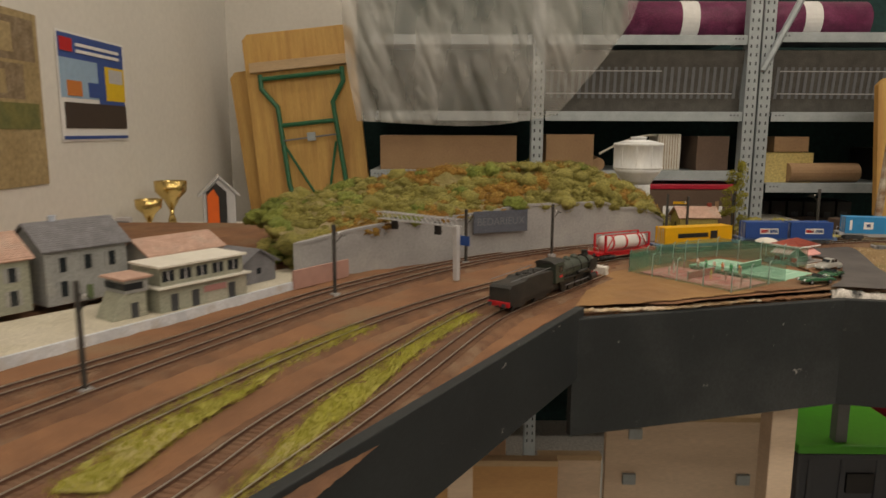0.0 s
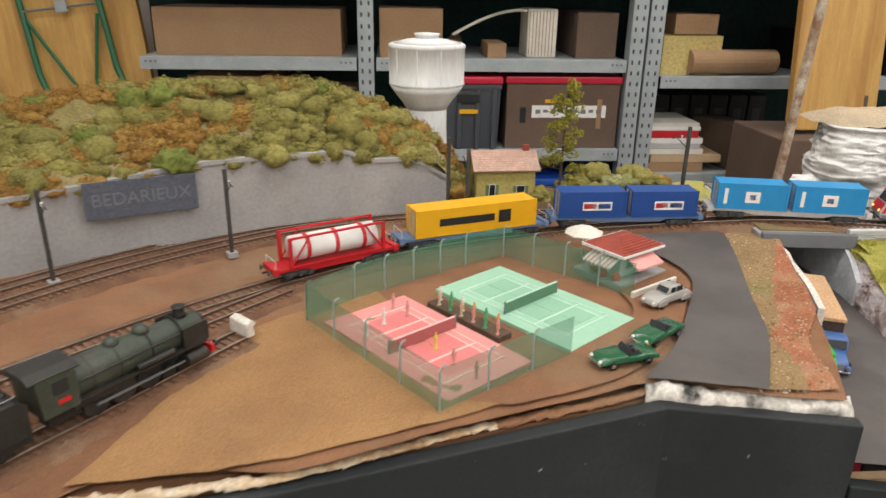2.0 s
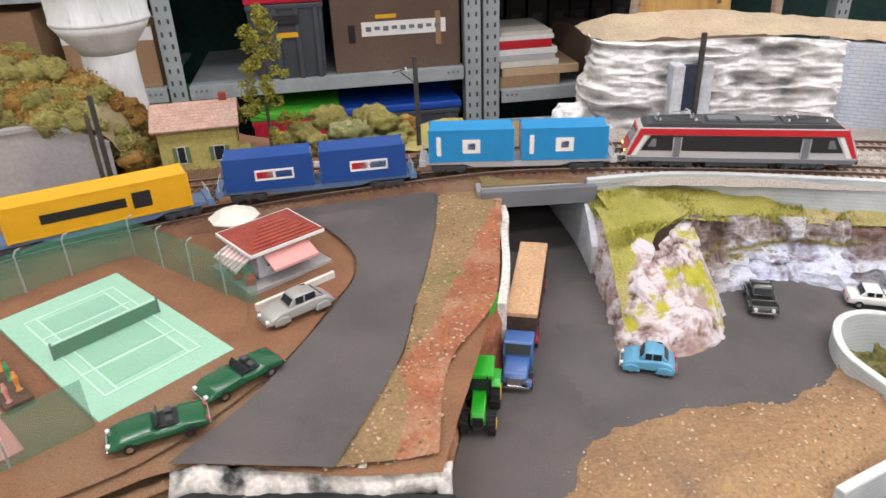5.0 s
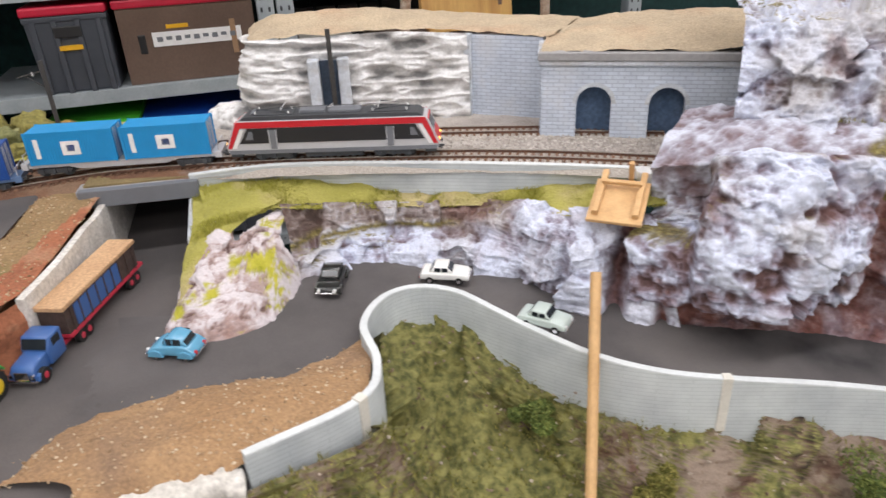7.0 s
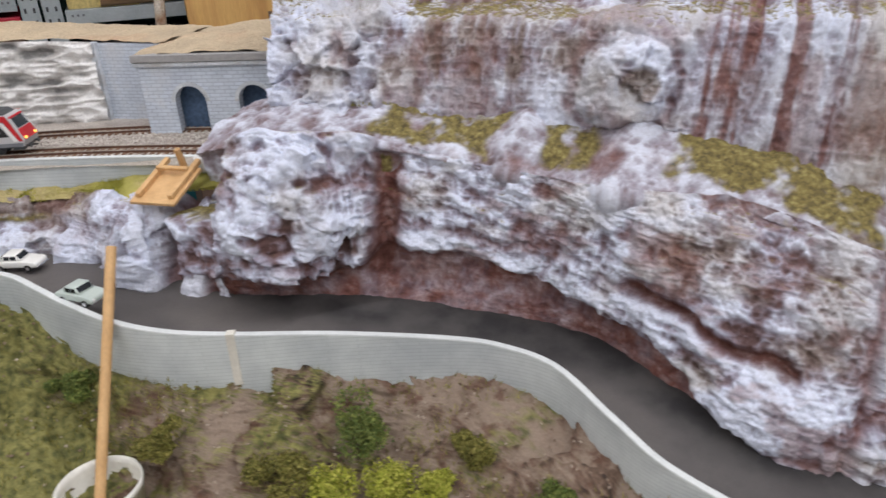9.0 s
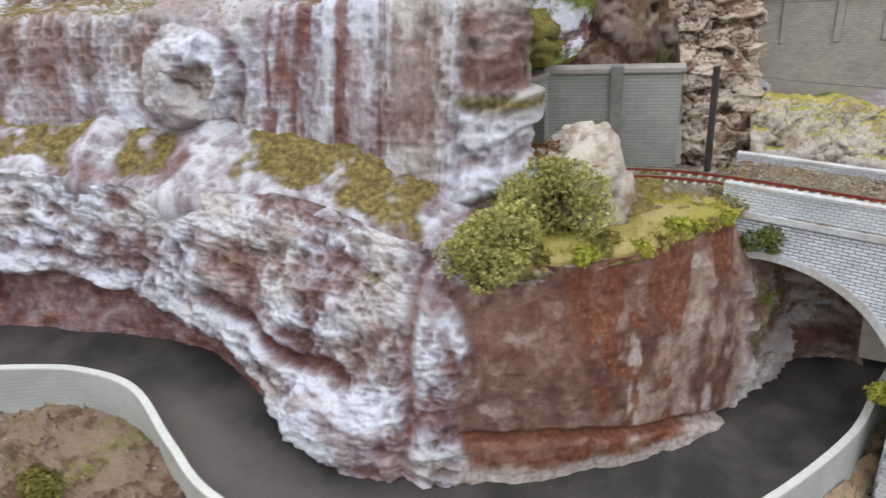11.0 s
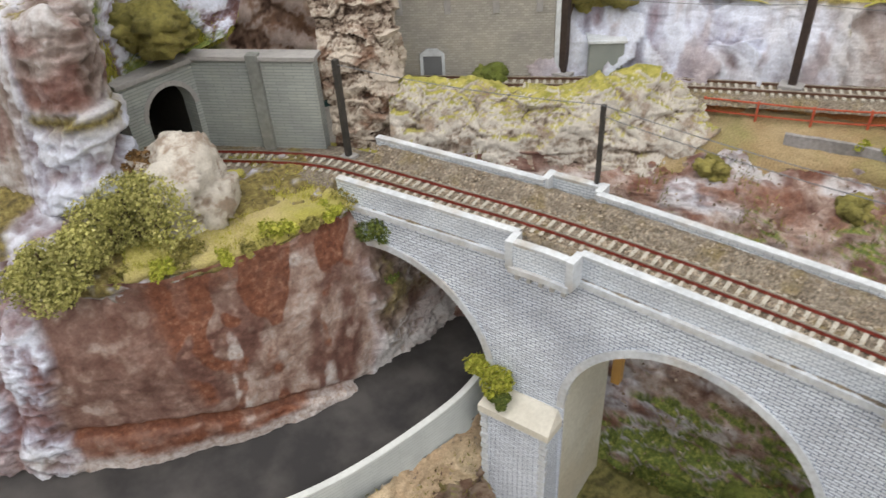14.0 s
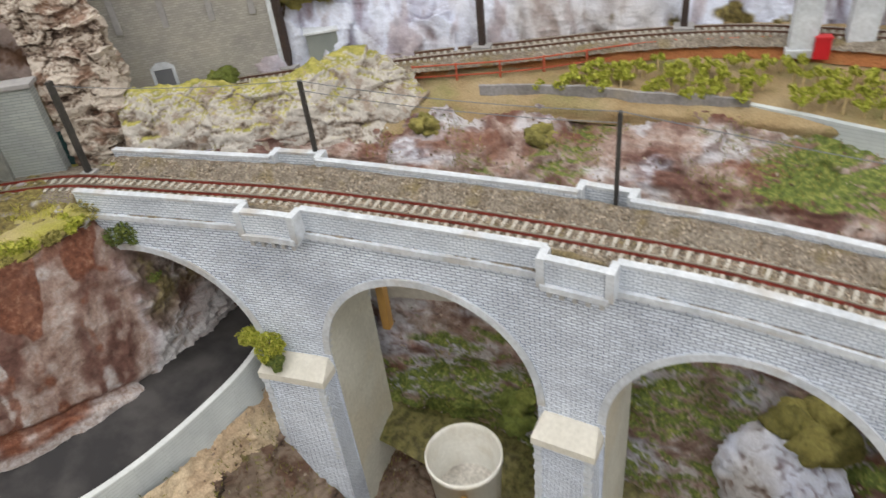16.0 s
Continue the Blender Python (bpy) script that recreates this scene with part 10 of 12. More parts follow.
GOLD = plain("gilt_metal", (0.75, 0.55, 0.22), 0.25, 1.0)
tagged(part("side_table", box(-0.875, -0.55, 1.80, 2.25, 0.0, 0.925, 0.004), ROOM_WHITE), "white sideboard carrying trophies", "sideboard")
for x, y, h, r in ((-0.79, 1.98, 0.15, 0.045), (-0.80, 1.85, 0.11, 0.035)):
    tr = empty("trophy_cup", pose(x, y, 0.925), "gilt trophy cup on a marble base", "trophy", "trophies")
    part("cup", turned([(0.006, h * 0.45), (r * 0.5, h * 0.66), (r * 0.95, h * 0.8), (r, h), (r * 0.92, h), (r * 0.86, h * 0.82), (0.004, h * 0.7)], 26), GOLD, tr, "", True)
    part("stem", turned([(0.02, 0.02), (0.008, 0.04), (0.012, h * 0.25), (0.006, h * 0.38), (0.007, h * 0.47)], 18), GOLD, tr, "", True)
    part("base", box(-0.024, 0.024, -0.024, 0.024, 0, 0.02, 0.002), WHITE, tr)
gl = tagged(part("glass_award", box(-0.84, -0.80, 1.74, 1.75, 0.925, 1.0, 0.002), LIGHT_GREY), "small grey glass award beside the cups", "award")
part("award_photo", box(-0.835, -0.805, 1.739, 1.7405, 0.96, 0.99), MID_GREY, gl)
tagged(part("side_ledge", box(-0.875, -0.6, 1.66, 1.80, 0.0, 0.925, 0.004), ROOM_WHITE), "white ledge beside the sideboard", "ledge")
chap = empty("birdhouse_chapel", pose(-0.68, 2.06, 0.925, 0, 0, 20), "grey pointed house model with an orange door", "model house")
part("front", prism([(-0.045, 0), (0.045, 0), (0.045, 0.11), (0.0, 0.155), (-0.045, 0.11)], -0.04, 0.04, 0.002), LIGHT_GREY, chap)
part("dark_arch", prism([(-0.036, 0.0), (0.02, 0.0), (0.02, 0.115), (-0.008, 0.142), (-0.036, 0.115)], -0.043, -0.0402), BLACK_PLASTIC, chap)
part("orange_door", prism([(-0.034, 0.0), (-0.002, 0.0), (-0.002, 0.10), (-0.016, 0.125), (-0.034, 0.105)], -0.0455, -0.0432), plain("orange_paint", (0.75, 0.12, 0.01), 0.5), chap, "bright orange door")
part("roof_left", prism([(-0.055, 0.102), (0.0, 0.157), (0.0, 0.163), (-0.06, 0.104)], -0.048, 0.048), LIGHT_GREY, chap)
part("roof_right", prism([(0.055, 0.102), (0.0, 0.157), (0.0, 0.163), (0.06, 0.104)], -0.048, 0.048), LIGHT_GREY, chap)

# ---- below the layout ----
PLY_ORANGE = mat("orange_plywood", (0.62, 0.36, 0.16), (0.52, 0.29, 0.12), scale=8, fine=150, rough=0.6, relief=0.08, stretch=(0.4, 1, 3), amount=0.15)
PLY_PALE = mat("pale_plywood", (0.78, 0.62, 0.48), (0.68, 0.53, 0.4), scale=8, fine=150, rough=0.7, relief=0.08, stretch=(0.4, 1, 3), amount=0.15)
for x, y in ((0.02, 1.05), (0.53, 1.06), (0.12, 1.6), (0.75, 1.6), (-0.6, 0.2), (1.3, 0.75), (1.75, 0.45), (2.4, 0.1), (2.3, 0.9), (1.3, 1.45)):
    tagged(part("trestle_leg", box(x - 0.02, x + 0.02, y - 0.02, y + 0.02, 0, 0.72 if x > 0.9 and y < 1.2 else 0.9, 0.002), PLY_PALE), "square wooden leg of the layout", "leg", "layout legs")
panels = []
for x0, x1, y, z0, z1, lab in ((0.36, 0.72, 1.50, 0.0, 0.57, "upright plywood panel with three hinges under the layout"), (0.20, 0.34, 1.45, 0.0, 0.50, "pale plywood board under the layout"), (-0.16, 0.22, 1.30, 0.0, 0.56, "orange plywood panel under the layout")):
    pn = empty("plywood_panel", pose(0, 0, 0), lab, "panel", "panels under the layout")
    part("board", box(x0, x1, y, y + 0.018, z0, z1, 0.001), PLY_PALE if x0 > 0 else PLY_ORANGE, pn)
    part("edge_strip", box(x0, x1, y - 0.004, y + 0.022, z1, z1 + 0.012, 0.001), PLY, pn)
    panels.append(pn)
for x, z in ((0.40, 0.42), (0.66, 0.42), (0.41, 0.53)):
    part("hinge", box(x, x + 0.03, 1.49, 1.4995, z, z + 0.025, 0.002), STEEL, panels[0], "small steel hinge")
crate(0.90, 1.62, 0.2, 0.26, 0.36, 0.33, GREY_PLASTIC, GREEN_PLASTIC, "grey crate with a bright green lid under the layout")
tagged(part("steel_leg", box(0.845, 0.87, 1.44, 1.465, 0.0, 0.9, 0.001), MID_GREY), "dark steel leg of the layout", "leg", "layout legs")
tagged(part("wooden_rail", box(0.86, 1.3, 1.45, 1.47, 0.46, 0.50, 0.002), PLY), "wooden rail between the legs", "rail")
crate(1.22, 1.7, 0.2, 0.26, 0.36, 0.33, RED_PLASTIC, RED_PLASTIC, "red plastic crate under the layout")


# ---- tennis courts ----
COURT_GREEN = mat("court_green", (0.33, 0.57, 0.43), (0.3, 0.54, 0.4), scale=30, fine=600, rough=0.8, relief=0.1, amount=0.08)
COURT_GREEN_IN = mat("court_green_inner", (0.27, 0.5, 0.36), (0.25, 0.47, 0.34), scale=30, fine=600, rough=0.8, relief=0.1, amount=0.08)
COURT_PINK = mat("court_pink", (0.74, 0.3, 0.29), (0.7, 0.27, 0.26), scale=30, fine=600, rough=0.8, relief=0.1, amount=0.08)
COURT_PINK_IN = mat("court_pink_inner", (0.68, 0.21, 0.21), (0.64, 0.19, 0.19), scale=30, fine=600, rough=0.8, relief=0.1, amount=0.08)
NET_GREEN, NET_RED = plain("net_green", (0.1, 0.22, 0.14), 0.8), plain("net_red", (0.4, 0.12, 0.12), 0.8)
LINE_GREEN, LINE_PINK = plain("pale_green_line", (0.5, 0.72, 0.6), 0.7), plain("pale_pink_line", (0.85, 0.55, 0.52), 0.7)


def tennis_court(corner, along, across, surface, inner, line, net, label):
    """A court slab with its lines, service boxes and net; along is its long side."""
    a, b = Vector((*along, 0)), Vector((*across, 0))
    L, W = a.length, b.length
    root = empty("tennis_court", heading_pose((*corner, 0.998), along), label, "tennis court", "tennis courts")
    s = 1 if a.cross(b).z > 0 else -1

    def flat(nm, x0, x1, y0, y1, z0, z1, m_, lab=""):
        return part(nm, box(x0 * L, x1 * L, min(s * y0 * W, s * y1 * W), max(s * y0 * W, s * y1 * W), z0, z1), m_, root, lab)
    flat("slab", 0, 1, 0, 1, -0.003, 0.001, surface)
    for x0, x1 in ((0.16, 0.3), (0.33, 0.49), (0.51, 0.67), (0.7, 0.84)):
        flat("play_area", x0, x1, 0.24, 0.495, 0.001, 0.0013, inner)
        flat("play_area", x0, x1, 0.505, 0.76, 0.001, 0.0013, inner)
    t = 0.011
    for y in (0.14, 0.225, 0.76, 0.85):
        flat("side_line", 0.12, 0.88, y, y + t * 1.3, 0.001, 0.0015, line)
    for x in (0.12, 0.31, 0.685, 0.875):
        flat("base_line", x, x + t, 0.14, 0.86, 0.001, 0.0016, line)
    flat("net", 0.495, 0.503, 0.1, 0.9, 0.0015, 0.0115, net)
    flat("net_tape", 0.494, 0.504, 0.1, 0.9, 0.0115, 0.0125, line)
    for y in (0.09, 0.9):
        part("net_post", cyl((0.5 * L, s * y * W, 0.0), (0.5 * L, s * y * W, 0.0135), 0.0008, 0.0008, 8), MID_GREY, root)
    return root


tennis_court((0.470, 1.198), (0.1, -0.125), (-0.073, -0.051), COURT_GREEN, COURT_GREEN_IN, LINE_GREEN, NET_GREEN, "mint green model tennis court with white lines and net")
tennis_court((0.370, 1.129), (0.096, -0.126), (-0.071, -0.049), COURT_PINK, COURT_PINK_IN, LINE_PINK, NET_RED, "pink model tennis court with pale lines and net")
mesh_m, nt, bs, ob, uv = start("green_fence_mesh")
bs.inputs["Base Color"].default_value = (0.1, 0.3, 0.2, 1)
bs.inputs["Roughness"].default_value = 0.6
tr = nt.nodes.new("ShaderNodeBsdfTransparent")
mx = nt.nodes.new("ShaderNodeMixShader")
mx.inputs[0].default_value = 0.3
nt.links.new(tr.outputs[0], mx.inputs[1])
nt.links.new(bs.outputs[0], mx.inputs[2])
nt.links.new(mx.outputs[0], nt.nodes["Material Output"].inputs[0])
FENCE_POST = plain("grey_green_post", (0.28, 0.34, 0.32), 0.5)
court_fence = empty("court_fence", pose(0.43, 1.07, 0.997), "sheer green mesh fence with grey posts round the courts", "fence")
inv_f = court_fence.matrix_world.inverted()
for a, b, n in (((0.286, 1.085), (0.39, 0.94), 4), ((0.286, 1.085), (0.325, 1.126), 1), ((0.325, 1.126), (0.435, 1.205), 4), ((0.435, 1.205), (0.478, 1.228), 1), ((0.478, 1.228), (0.585, 1.12), 4), ((0.39, 0.94), (0.50, 1.015), 3)):
    a, b = Vector((*a, 0.997)), Vector((*b, 0.997))
    d = b - a
    for k in range(n):
        p, q = a + d * k / n, a + d * (k + 1) / n
        pn = part("mesh_panel", box(0.001, (q - p).length - 0.001, -0.0002, 0.0002, 0.001, 0.034), mesh_m, court_fence, "sheer green mesh")
        pn.matrix_basis = inv_f @ heading_pose(p, q - p)
        ps_ = part("post", tube_path([(0, 0, 0), (0, 0, 0.031), (0.0015, 0.0015, 0.0345), (0.0045, 0.003, 0.0355)], 0.0008, 6), FENCE_POST, court_fence)
        ps_.matrix_basis = inv_f @ Matrix.Translation(p)
bed = tagged(part("planter_bed", box(-0.045, 0.045, -0.008, 0.008, 0.996, 1.0015, 0.001), BARK), "brown soil bed with figures between the courts", "planter")
bed.matrix_world = heading_pose((0.424, 1.078, 0), (0.096, -0.126, 0), 0)
rng = np.random.default_rng(3)
FIG = [plain("figure_white", (0.7, 0.66, 0.6), 0.6), plain("figure_green", (0.05, 0.3, 0.12), 0.6), plain("figure_red", (0.6, 0.26, 0.24), 0.6), plain("figure_orange", (0.65, 0.25, 0.06), 0.6), plain("figure_tan", (0.5, 0.36, 0.25), 0.6), plain("figure_yellow", (0.7, 0.5, 0.08), 0.6)]


def figurine(x, y, z, m_, turn, h=0.018):
    """One painted plastic peg figure, a plain turned shape with a foot disc."""
    k = h / 0.018
    bm = turned([(0.0028, 0), (0.0028, 0.0006), (0.0014, 0.0008), (0.0016, 0.008), (0.0026, 0.012), (0.0018, 0.0148), (0.0009, 0.0152), (0.0015, 0.0165), (0.0012, 0.0178), (0.0003, 0.0182)], 10)
    bmesh.ops.scale(bm, vec=(k, k * 0.8, k), verts=bm.verts)
    ob_ = part("figurine", bm, m_, shade=True)
    ob_.matrix_world = pose(x, y, z, 0, 0, turn)
    return tagged(ob_, "tiny painted plastic figurine on the tennis ground", "figurine", "figurines")


for x, y, k in ((0.352, 1.07, 0), (0.338, 1.05, 0), (0.372, 1.085, 2), (0.36, 1.10, 2), (0.405, 1.0, 2), (0.393, 1.025, 5), (0.42, 0.98, 2)):
    figurine(x, y, 0.9995, FIG[k], 40, 0.0145)
for k in range(12):
    u = -0.04 + 0.08 * k / 11
    p = bed.matrix_world @ Vector((u, 0.004 * (-1) ** k, 1.0015))
    figurine(p.x, p.y, p.z, FIG[(0, 4, 1, 1, 0, 4, 3, 2, 1, 1, 3, 2)[k]], k * 40, 0.0135)

# ---- kiosk ----
TILE_RED = mat("red_roof_tiles", (0.34, 0.06, 0.035), (0.28, 0.045, 0.03), scale=90, fine=700, rough=0.7, relief=0.3)
PINK_CLOTH = plain("pink_awning", (0.75, 0.36, 0.34), 0.8)
kiosk = empty("kiosk", heading_pose((0.592, 1.182, 1.0), (0.047, 0.03, 0)), "white refreshment kiosk with a red roof and pink awnings", "kiosk")
part("plinth", box(-0.038, 0.034, -0.030, 0.03, -0.004, 0.002, 0.0005), GREY_WALL, kiosk)
part("wall", box(-0.022, 0.024, -0.017, 0.019, 0.002, 0.026, 0.0006), WHITE_TRIM, kiosk)
part("eaves", box(-0.031, 0.033, -0.026, 0.028, 0.0252, 0.0282, 0.0005), WHITE, kiosk, "white eaves board")
bm = bmesh.new()
vs = [bm.verts.new(p) for p in ((-0.030, -0.025, 0.0282), (0.032, -0.025, 0.0282), (0.032, 0.027, 0.0282), (-0.030, 0.027, 0.0282), (-0.006, 0.001, 0.0385), (0.008, 0.001, 0.0385))]
for f in ((0, 1, 5, 4), (1, 2, 5), (2, 3, 4, 5), (3, 0, 4), (3, 2, 1, 0)):
    bm.faces.new([vs[k] for k in f])
part("roof", bm, TILE_RED, kiosk, "red tiled hip roof")
for k in range(8):
    z = 0.0288 + k * 0.0012
    q = k / 8.0
    part("tile_course", box(-0.030 + 0.024 * q, 0.032 - 0.024 * q, -0.0252 + 0.026 * q - 0.0003, -0.0252 + 0.026 * q + 0.001, z - 0.0006, z + 0.0003), TILE_RED, kiosk)


def awning(o, length, m, stripes):
    """A sloping cloth awning along x, dropping towards -y."""
    for k in range(stripes):
        x0, x1 = o[0] + length * k / stripes, o[0] + length * (k + 1) / stripes
        bm = bmesh.new()
        vs = [bm.verts.new(p) for p in ((x0, 0, 0.024), (x1, 0, 0.024), (x1, -0.018, 0.0155), (x0, -0.018, 0.0155), (x0, 0, 0.0233), (x1, 0, 0.0233), (x1, -0.018, 0.0135), (x0, -0.018, 0.0135))]
        for f in ((0, 1, 2, 3), (7, 6, 5, 4), (0, 4, 5, 1), (1, 5, 6, 2), (2, 6, 7, 3), (3, 7, 4, 0)):
            bm.faces.new([vs[j] for j in f])
        bmesh.ops.recalc_face_normals(bm, faces=bm.faces)
        p = part("awning_strip", bm, PINK_CLOTH if (k % 2 or stripes == 1) else WHITE, kiosk)
        p.matrix_basis = m


awning((-0.018, 0), 0.038, Matrix.Translation((0.0, -0.0172, 0)), 1)
awning((-0.017, 0), 0.034, Matrix.Translation((-0.0222, 0.0, 0)) @ Matrix.Rotation(radians(-90), 4, "Z"), 13)
part("serving_hatch", box(-0.014, 0.016, -0.0176, -0.0168, 0.010, 0.021), DARK_GREY, kiosk, "dark serving hatch")
part("counter", box(-0.016, 0.018, -0.0215, -0.017, 0.009, 0.0102, 0.0002), WHITE, kiosk)
for x, y in ((-0.030, -0.018), (-0.033, -0.004), (-0.029, 0.012)):
    p = (kiosk.matrix_world @ Vector((x, y, 0.002)))
    tb = empty("drinks_crate", Matrix.Translation(p), "small red drinks crate by the kiosk", "crate", "drinks crates")
    part("crate_body", box(-0.0035, 0.0035, -0.0035, 0.0035, 0, 0.0065, 0.0004), RED, tb)
    part("crate_rim", box(-0.0038, 0.0038, -0.0038, 0.0038, 0.0052, 0.0058), RED_PLASTIC, tb)
parasol = empty("parasol", pose(0.562, 1.222, 1.0), "cream garden parasol beside the kiosk", "parasol")
part("pole", cyl((0, 0, 0), (0, 0, 0.031), 0.0007, 0.0007, 8), WHITE, parasol)
part("canopy", turned([(0.0003, 0.0335), (0.012, 0.031), (0.0205, 0.0265), (0.0205, 0.0255), (0.012, 0.030), (0.0003, 0.0325)], 8), CREAM, parasol, "eight-sided cream canopy")
kw = tagged(part("kerb_wall", box(-0.036, 0.03, -0.0015, 0.0015, 0.996, 1.004, 0.0004), CREAM), "low pale kerb wall before the kiosk", "kerb", "", "structure")
kw.matrix_world = heading_pose((0.612, 1.136, 0), (0.047, 0.03, 0), 0)


# ---- cars ----
def car(p, q, z, body, label, style="saloon", width=0.0195):
    """A model car with its nose at q and its tail at p, on four wheels."""
    p, q = np.array([*p, z]), np.array([*q, z])
    L = float(np.linalg.norm(q - p))
    root = empty("model_car", heading_pose((p + q) / 2, q - p), label, "car", "model cars")
    h, w = L / 2, width / 2
    outline = {"saloon": [(-h, 0.004), (-h, 0.0085), (-h * 0.92, 0.0098), (-h * 0.5, 0.0102), (h * 0.4, 0.0102), (h * 0.9, 0.0088), (h, 0.007), (h, 0.004)],
               "round": [(-h, 0.004), (-h * 0.97, 0.007), (-h * 0.75, 0.0108), (-h * 0.4, 0.0122), (h * 0.25, 0.0112), (h * 0.6, 0.0108), (h * 0.9, 0.008), (h, 0.004)],
               "open": [(-h, 0.004), (-h * 0.97, 0.008), (-h * 0.5, 0.0096), (-h * 0.3, 0.0085), (h * 0.05, 0.0085), (h * 0.12, 0.0102), (h * 0.75, 0.009), (h, 0.006), (h, 0.004)]}[style]
    part("body", prism(outline, -w, w, 0.0012), body, root, "", True)
    cabin = {"saloon": ([(-h * 0.62, 0.010), (-h * 0.42, 0.0158), (h * 0.12, 0.016), (h * 0.36, 0.010)], 0.82),
             "round": ([(-h * 0.72, 0.0108), (-h * 0.5, 0.0158), (-h * 0.1, 0.0182), (h * 0.16, 0.0172), (h * 0.36, 0.0108)], 0.78), "open": None}[style]
    if cabin:
        out, k = cabin
        part("cabin", prism(out, -w * k, w * k, 0.0012), body, root, "", True)
        zs = [o[1] for o in out]
        lo, hi = min(zs) + 0.0012, max(zs) - 0.0012
        for y in (-1, 1):
            for x0, x1 in ((out[0][0] * 0.62, -h * 0.14), (-h * 0.09, h * 0.14)):
                part("side_window", box(x0, x1, y * w * k - 0.0003, y * w * k + 0.0003, lo, hi, 0.0001), GLASS_DARK, root)
        a, b = out[-1], out[-2]
        for nm, (a, b), s_ in (("windscreen", (out[-1], out[-2]), 1), ("rear_window", (out[0], out[1]), -1)):
            a, b = np.array(a), np.array(b)
            u = a + (b - a) * 0.22
            v = a + (b - a) * 0.86
            part(nm, prism([(u[0], u[1]), (v[0], v[1]), (v[0] + s_ * 0.0004, v[1] + 0.0003), (u[0] + s_ * 0.0004, u[1] + 0.0003)], -w * k * 0.84, w * k * 0.84), GLASS_DARK, root)
    else:
        part("cockpit", box(-h * 0.42, h * 0.06, -w * 0.7, w * 0.7, 0.0078, 0.0098, 0.0004), BLACK_PLASTIC, root, "black open cockpit")
        for y in (-0.004, 0.004):
            part("seat", box(-h * 0.32, -h * 0.18, y - 0.0025, y + 0.0025, 0.0095, 0.0125, 0.0006), DARK_GREY, root)
        part("windscreen", prism([(h * 0.06, 0.0098), (-h * 0.04, 0.0138), (-h * 0.015, 0.0138), (h * 0.085, 0.0098)], -w * 0.78, w * 0.78), GLASS_DARK, root)
    for x in (-h * 0.6, h * 0.6):
        for y in (-1, 1):
            wh = part("wheel", cyl((x, y * (w - 0.003), 0.0034), (x, y * (w + 0.0004), 0.0034), 0.0034, 0.0034, 16), TYRE, root)
            part("hubcap", cyl((x, y * (w + 0.0003), 0.0034), (x, y * (w + 0.0008), 0.0034), 0.0018, 0.0018, 12), CHROME, wh)
            if style == "round":
                part("mudguard", prism([(x - 0.0062, 0.003), (x - 0.0045, 0.0072), (x, 0.0085), (x + 0.0045, 0.0072), (x + 0.0062, 0.003)], y * w - 0.0012, y * w + 0.0014, 0.0006), body, root)
    for s_ in (-1, 1):
        part("bumper", box(min(s_ * h, s_ * (h + 0.0012)), max(s_ * h, s_ * (h + 0.0012)), -w * 0.95, w * 0.95, 0.0038, 0.0052, 0.0004), CHROME, root)
        for y in (-w * 0.66, w * 0.66):
            part("headlight" if s_ > 0 else "tail_light", cyl((s_ * (h - 0.0015), y, 0.0066), (s_ * (h + 0.0004), y, 0.0066), 0.0013, 0.0013, 10), WHITE if s_ > 0 else RED, root)
    return root


GREEN_CAR = plain("racing_green_paint", (0.008, 0.1, 0.04), 0.2, coat=0.5)
BLUE_CAR = plain("pale_blue_paint", (0.12, 0.36, 0.55), 0.25, coat=0.5)
BLACK_CAR = plain("black_car_paint", (0.01, 0.012, 0.012), 0.15, coat=0.6)
SILVER_CAR = plain("silver_grey_paint", (0.4, 0.4, 0.38), 0.3, 0.2)
WHITE_CAR = plain("white_car_paint", (0.82, 0.82, 0.8), 0.25, coat=0.5)
MINT_CAR = plain("pale_green_grey_paint", (0.5, 0.58, 0.55), 0.3, coat=0.4)
car((0.633, 1.118), (0.588, 1.093), 0.9992, SILVER_CAR, "silver-grey rounded model car parked before the kiosk", "round", 0.018)
car((0.598, 1.052), (0.556, 1.022), 0.9992, GREEN_CAR, "dark green model car parked on the pavement", "open")
car((0.562, 1.006), (0.512, 0.993), 0.9992, GREEN_CAR, "dark green open model sports car on the pavement", "open")
car((0.868, 1.050), (0.834, 1.066), 0.949, BLUE_CAR, "pale blue rounded model car on the lower road", "round", 0.02)
car((0.982, 1.138), (0.966, 1.098), 0.948, BLACK_CAR, "glossy black rounded model car on the lower road", "round", 0.02)
car((1.051, 1.116), (1.089, 1.098), 0.9405, WHITE_CAR, "white model saloon car on the lower road", "saloon")
car((1.109, 1.030), (1.137, 1.002), 0.9375, MINT_CAR, "pale grey-green model saloon beside the parapet wall", "saloon")
car((0.616, 1.476), (0.628, 1.452), 1.0, BLACK_CAR, "black and white model car near the yellow house", "saloon", 0.016)

# ---- tractor and lorry ----
JD_GREEN, JD_YELLOW = plain("tractor_green", (0.02, 0.42, 0.02), 0.3, coat=0.4), plain("tractor_yellow", (0.8, 0.55, 0.02), 0.35)
tractor = empty("farm_tractor", heading_pose((0.7235, 1.035, 0.949), (-0.009, -0.031, 0)), "bright green farm tractor with yellow wheel hubs on the road", "tractor")
part("bonnet", prism([(0.0, 0.009), (0.0225, 0.009), (0.0235, 0.0145), (0.021, 0.0185), (0.0, 0.0205)], -0.0045, 0.0045, 0.001), JD_GREEN, tractor, "green bonnet")
part("grille", box(0.0233, 0.0242, -0.0035, 0.0035, 0.010, 0.0165), BLACK_PLASTIC, tractor)
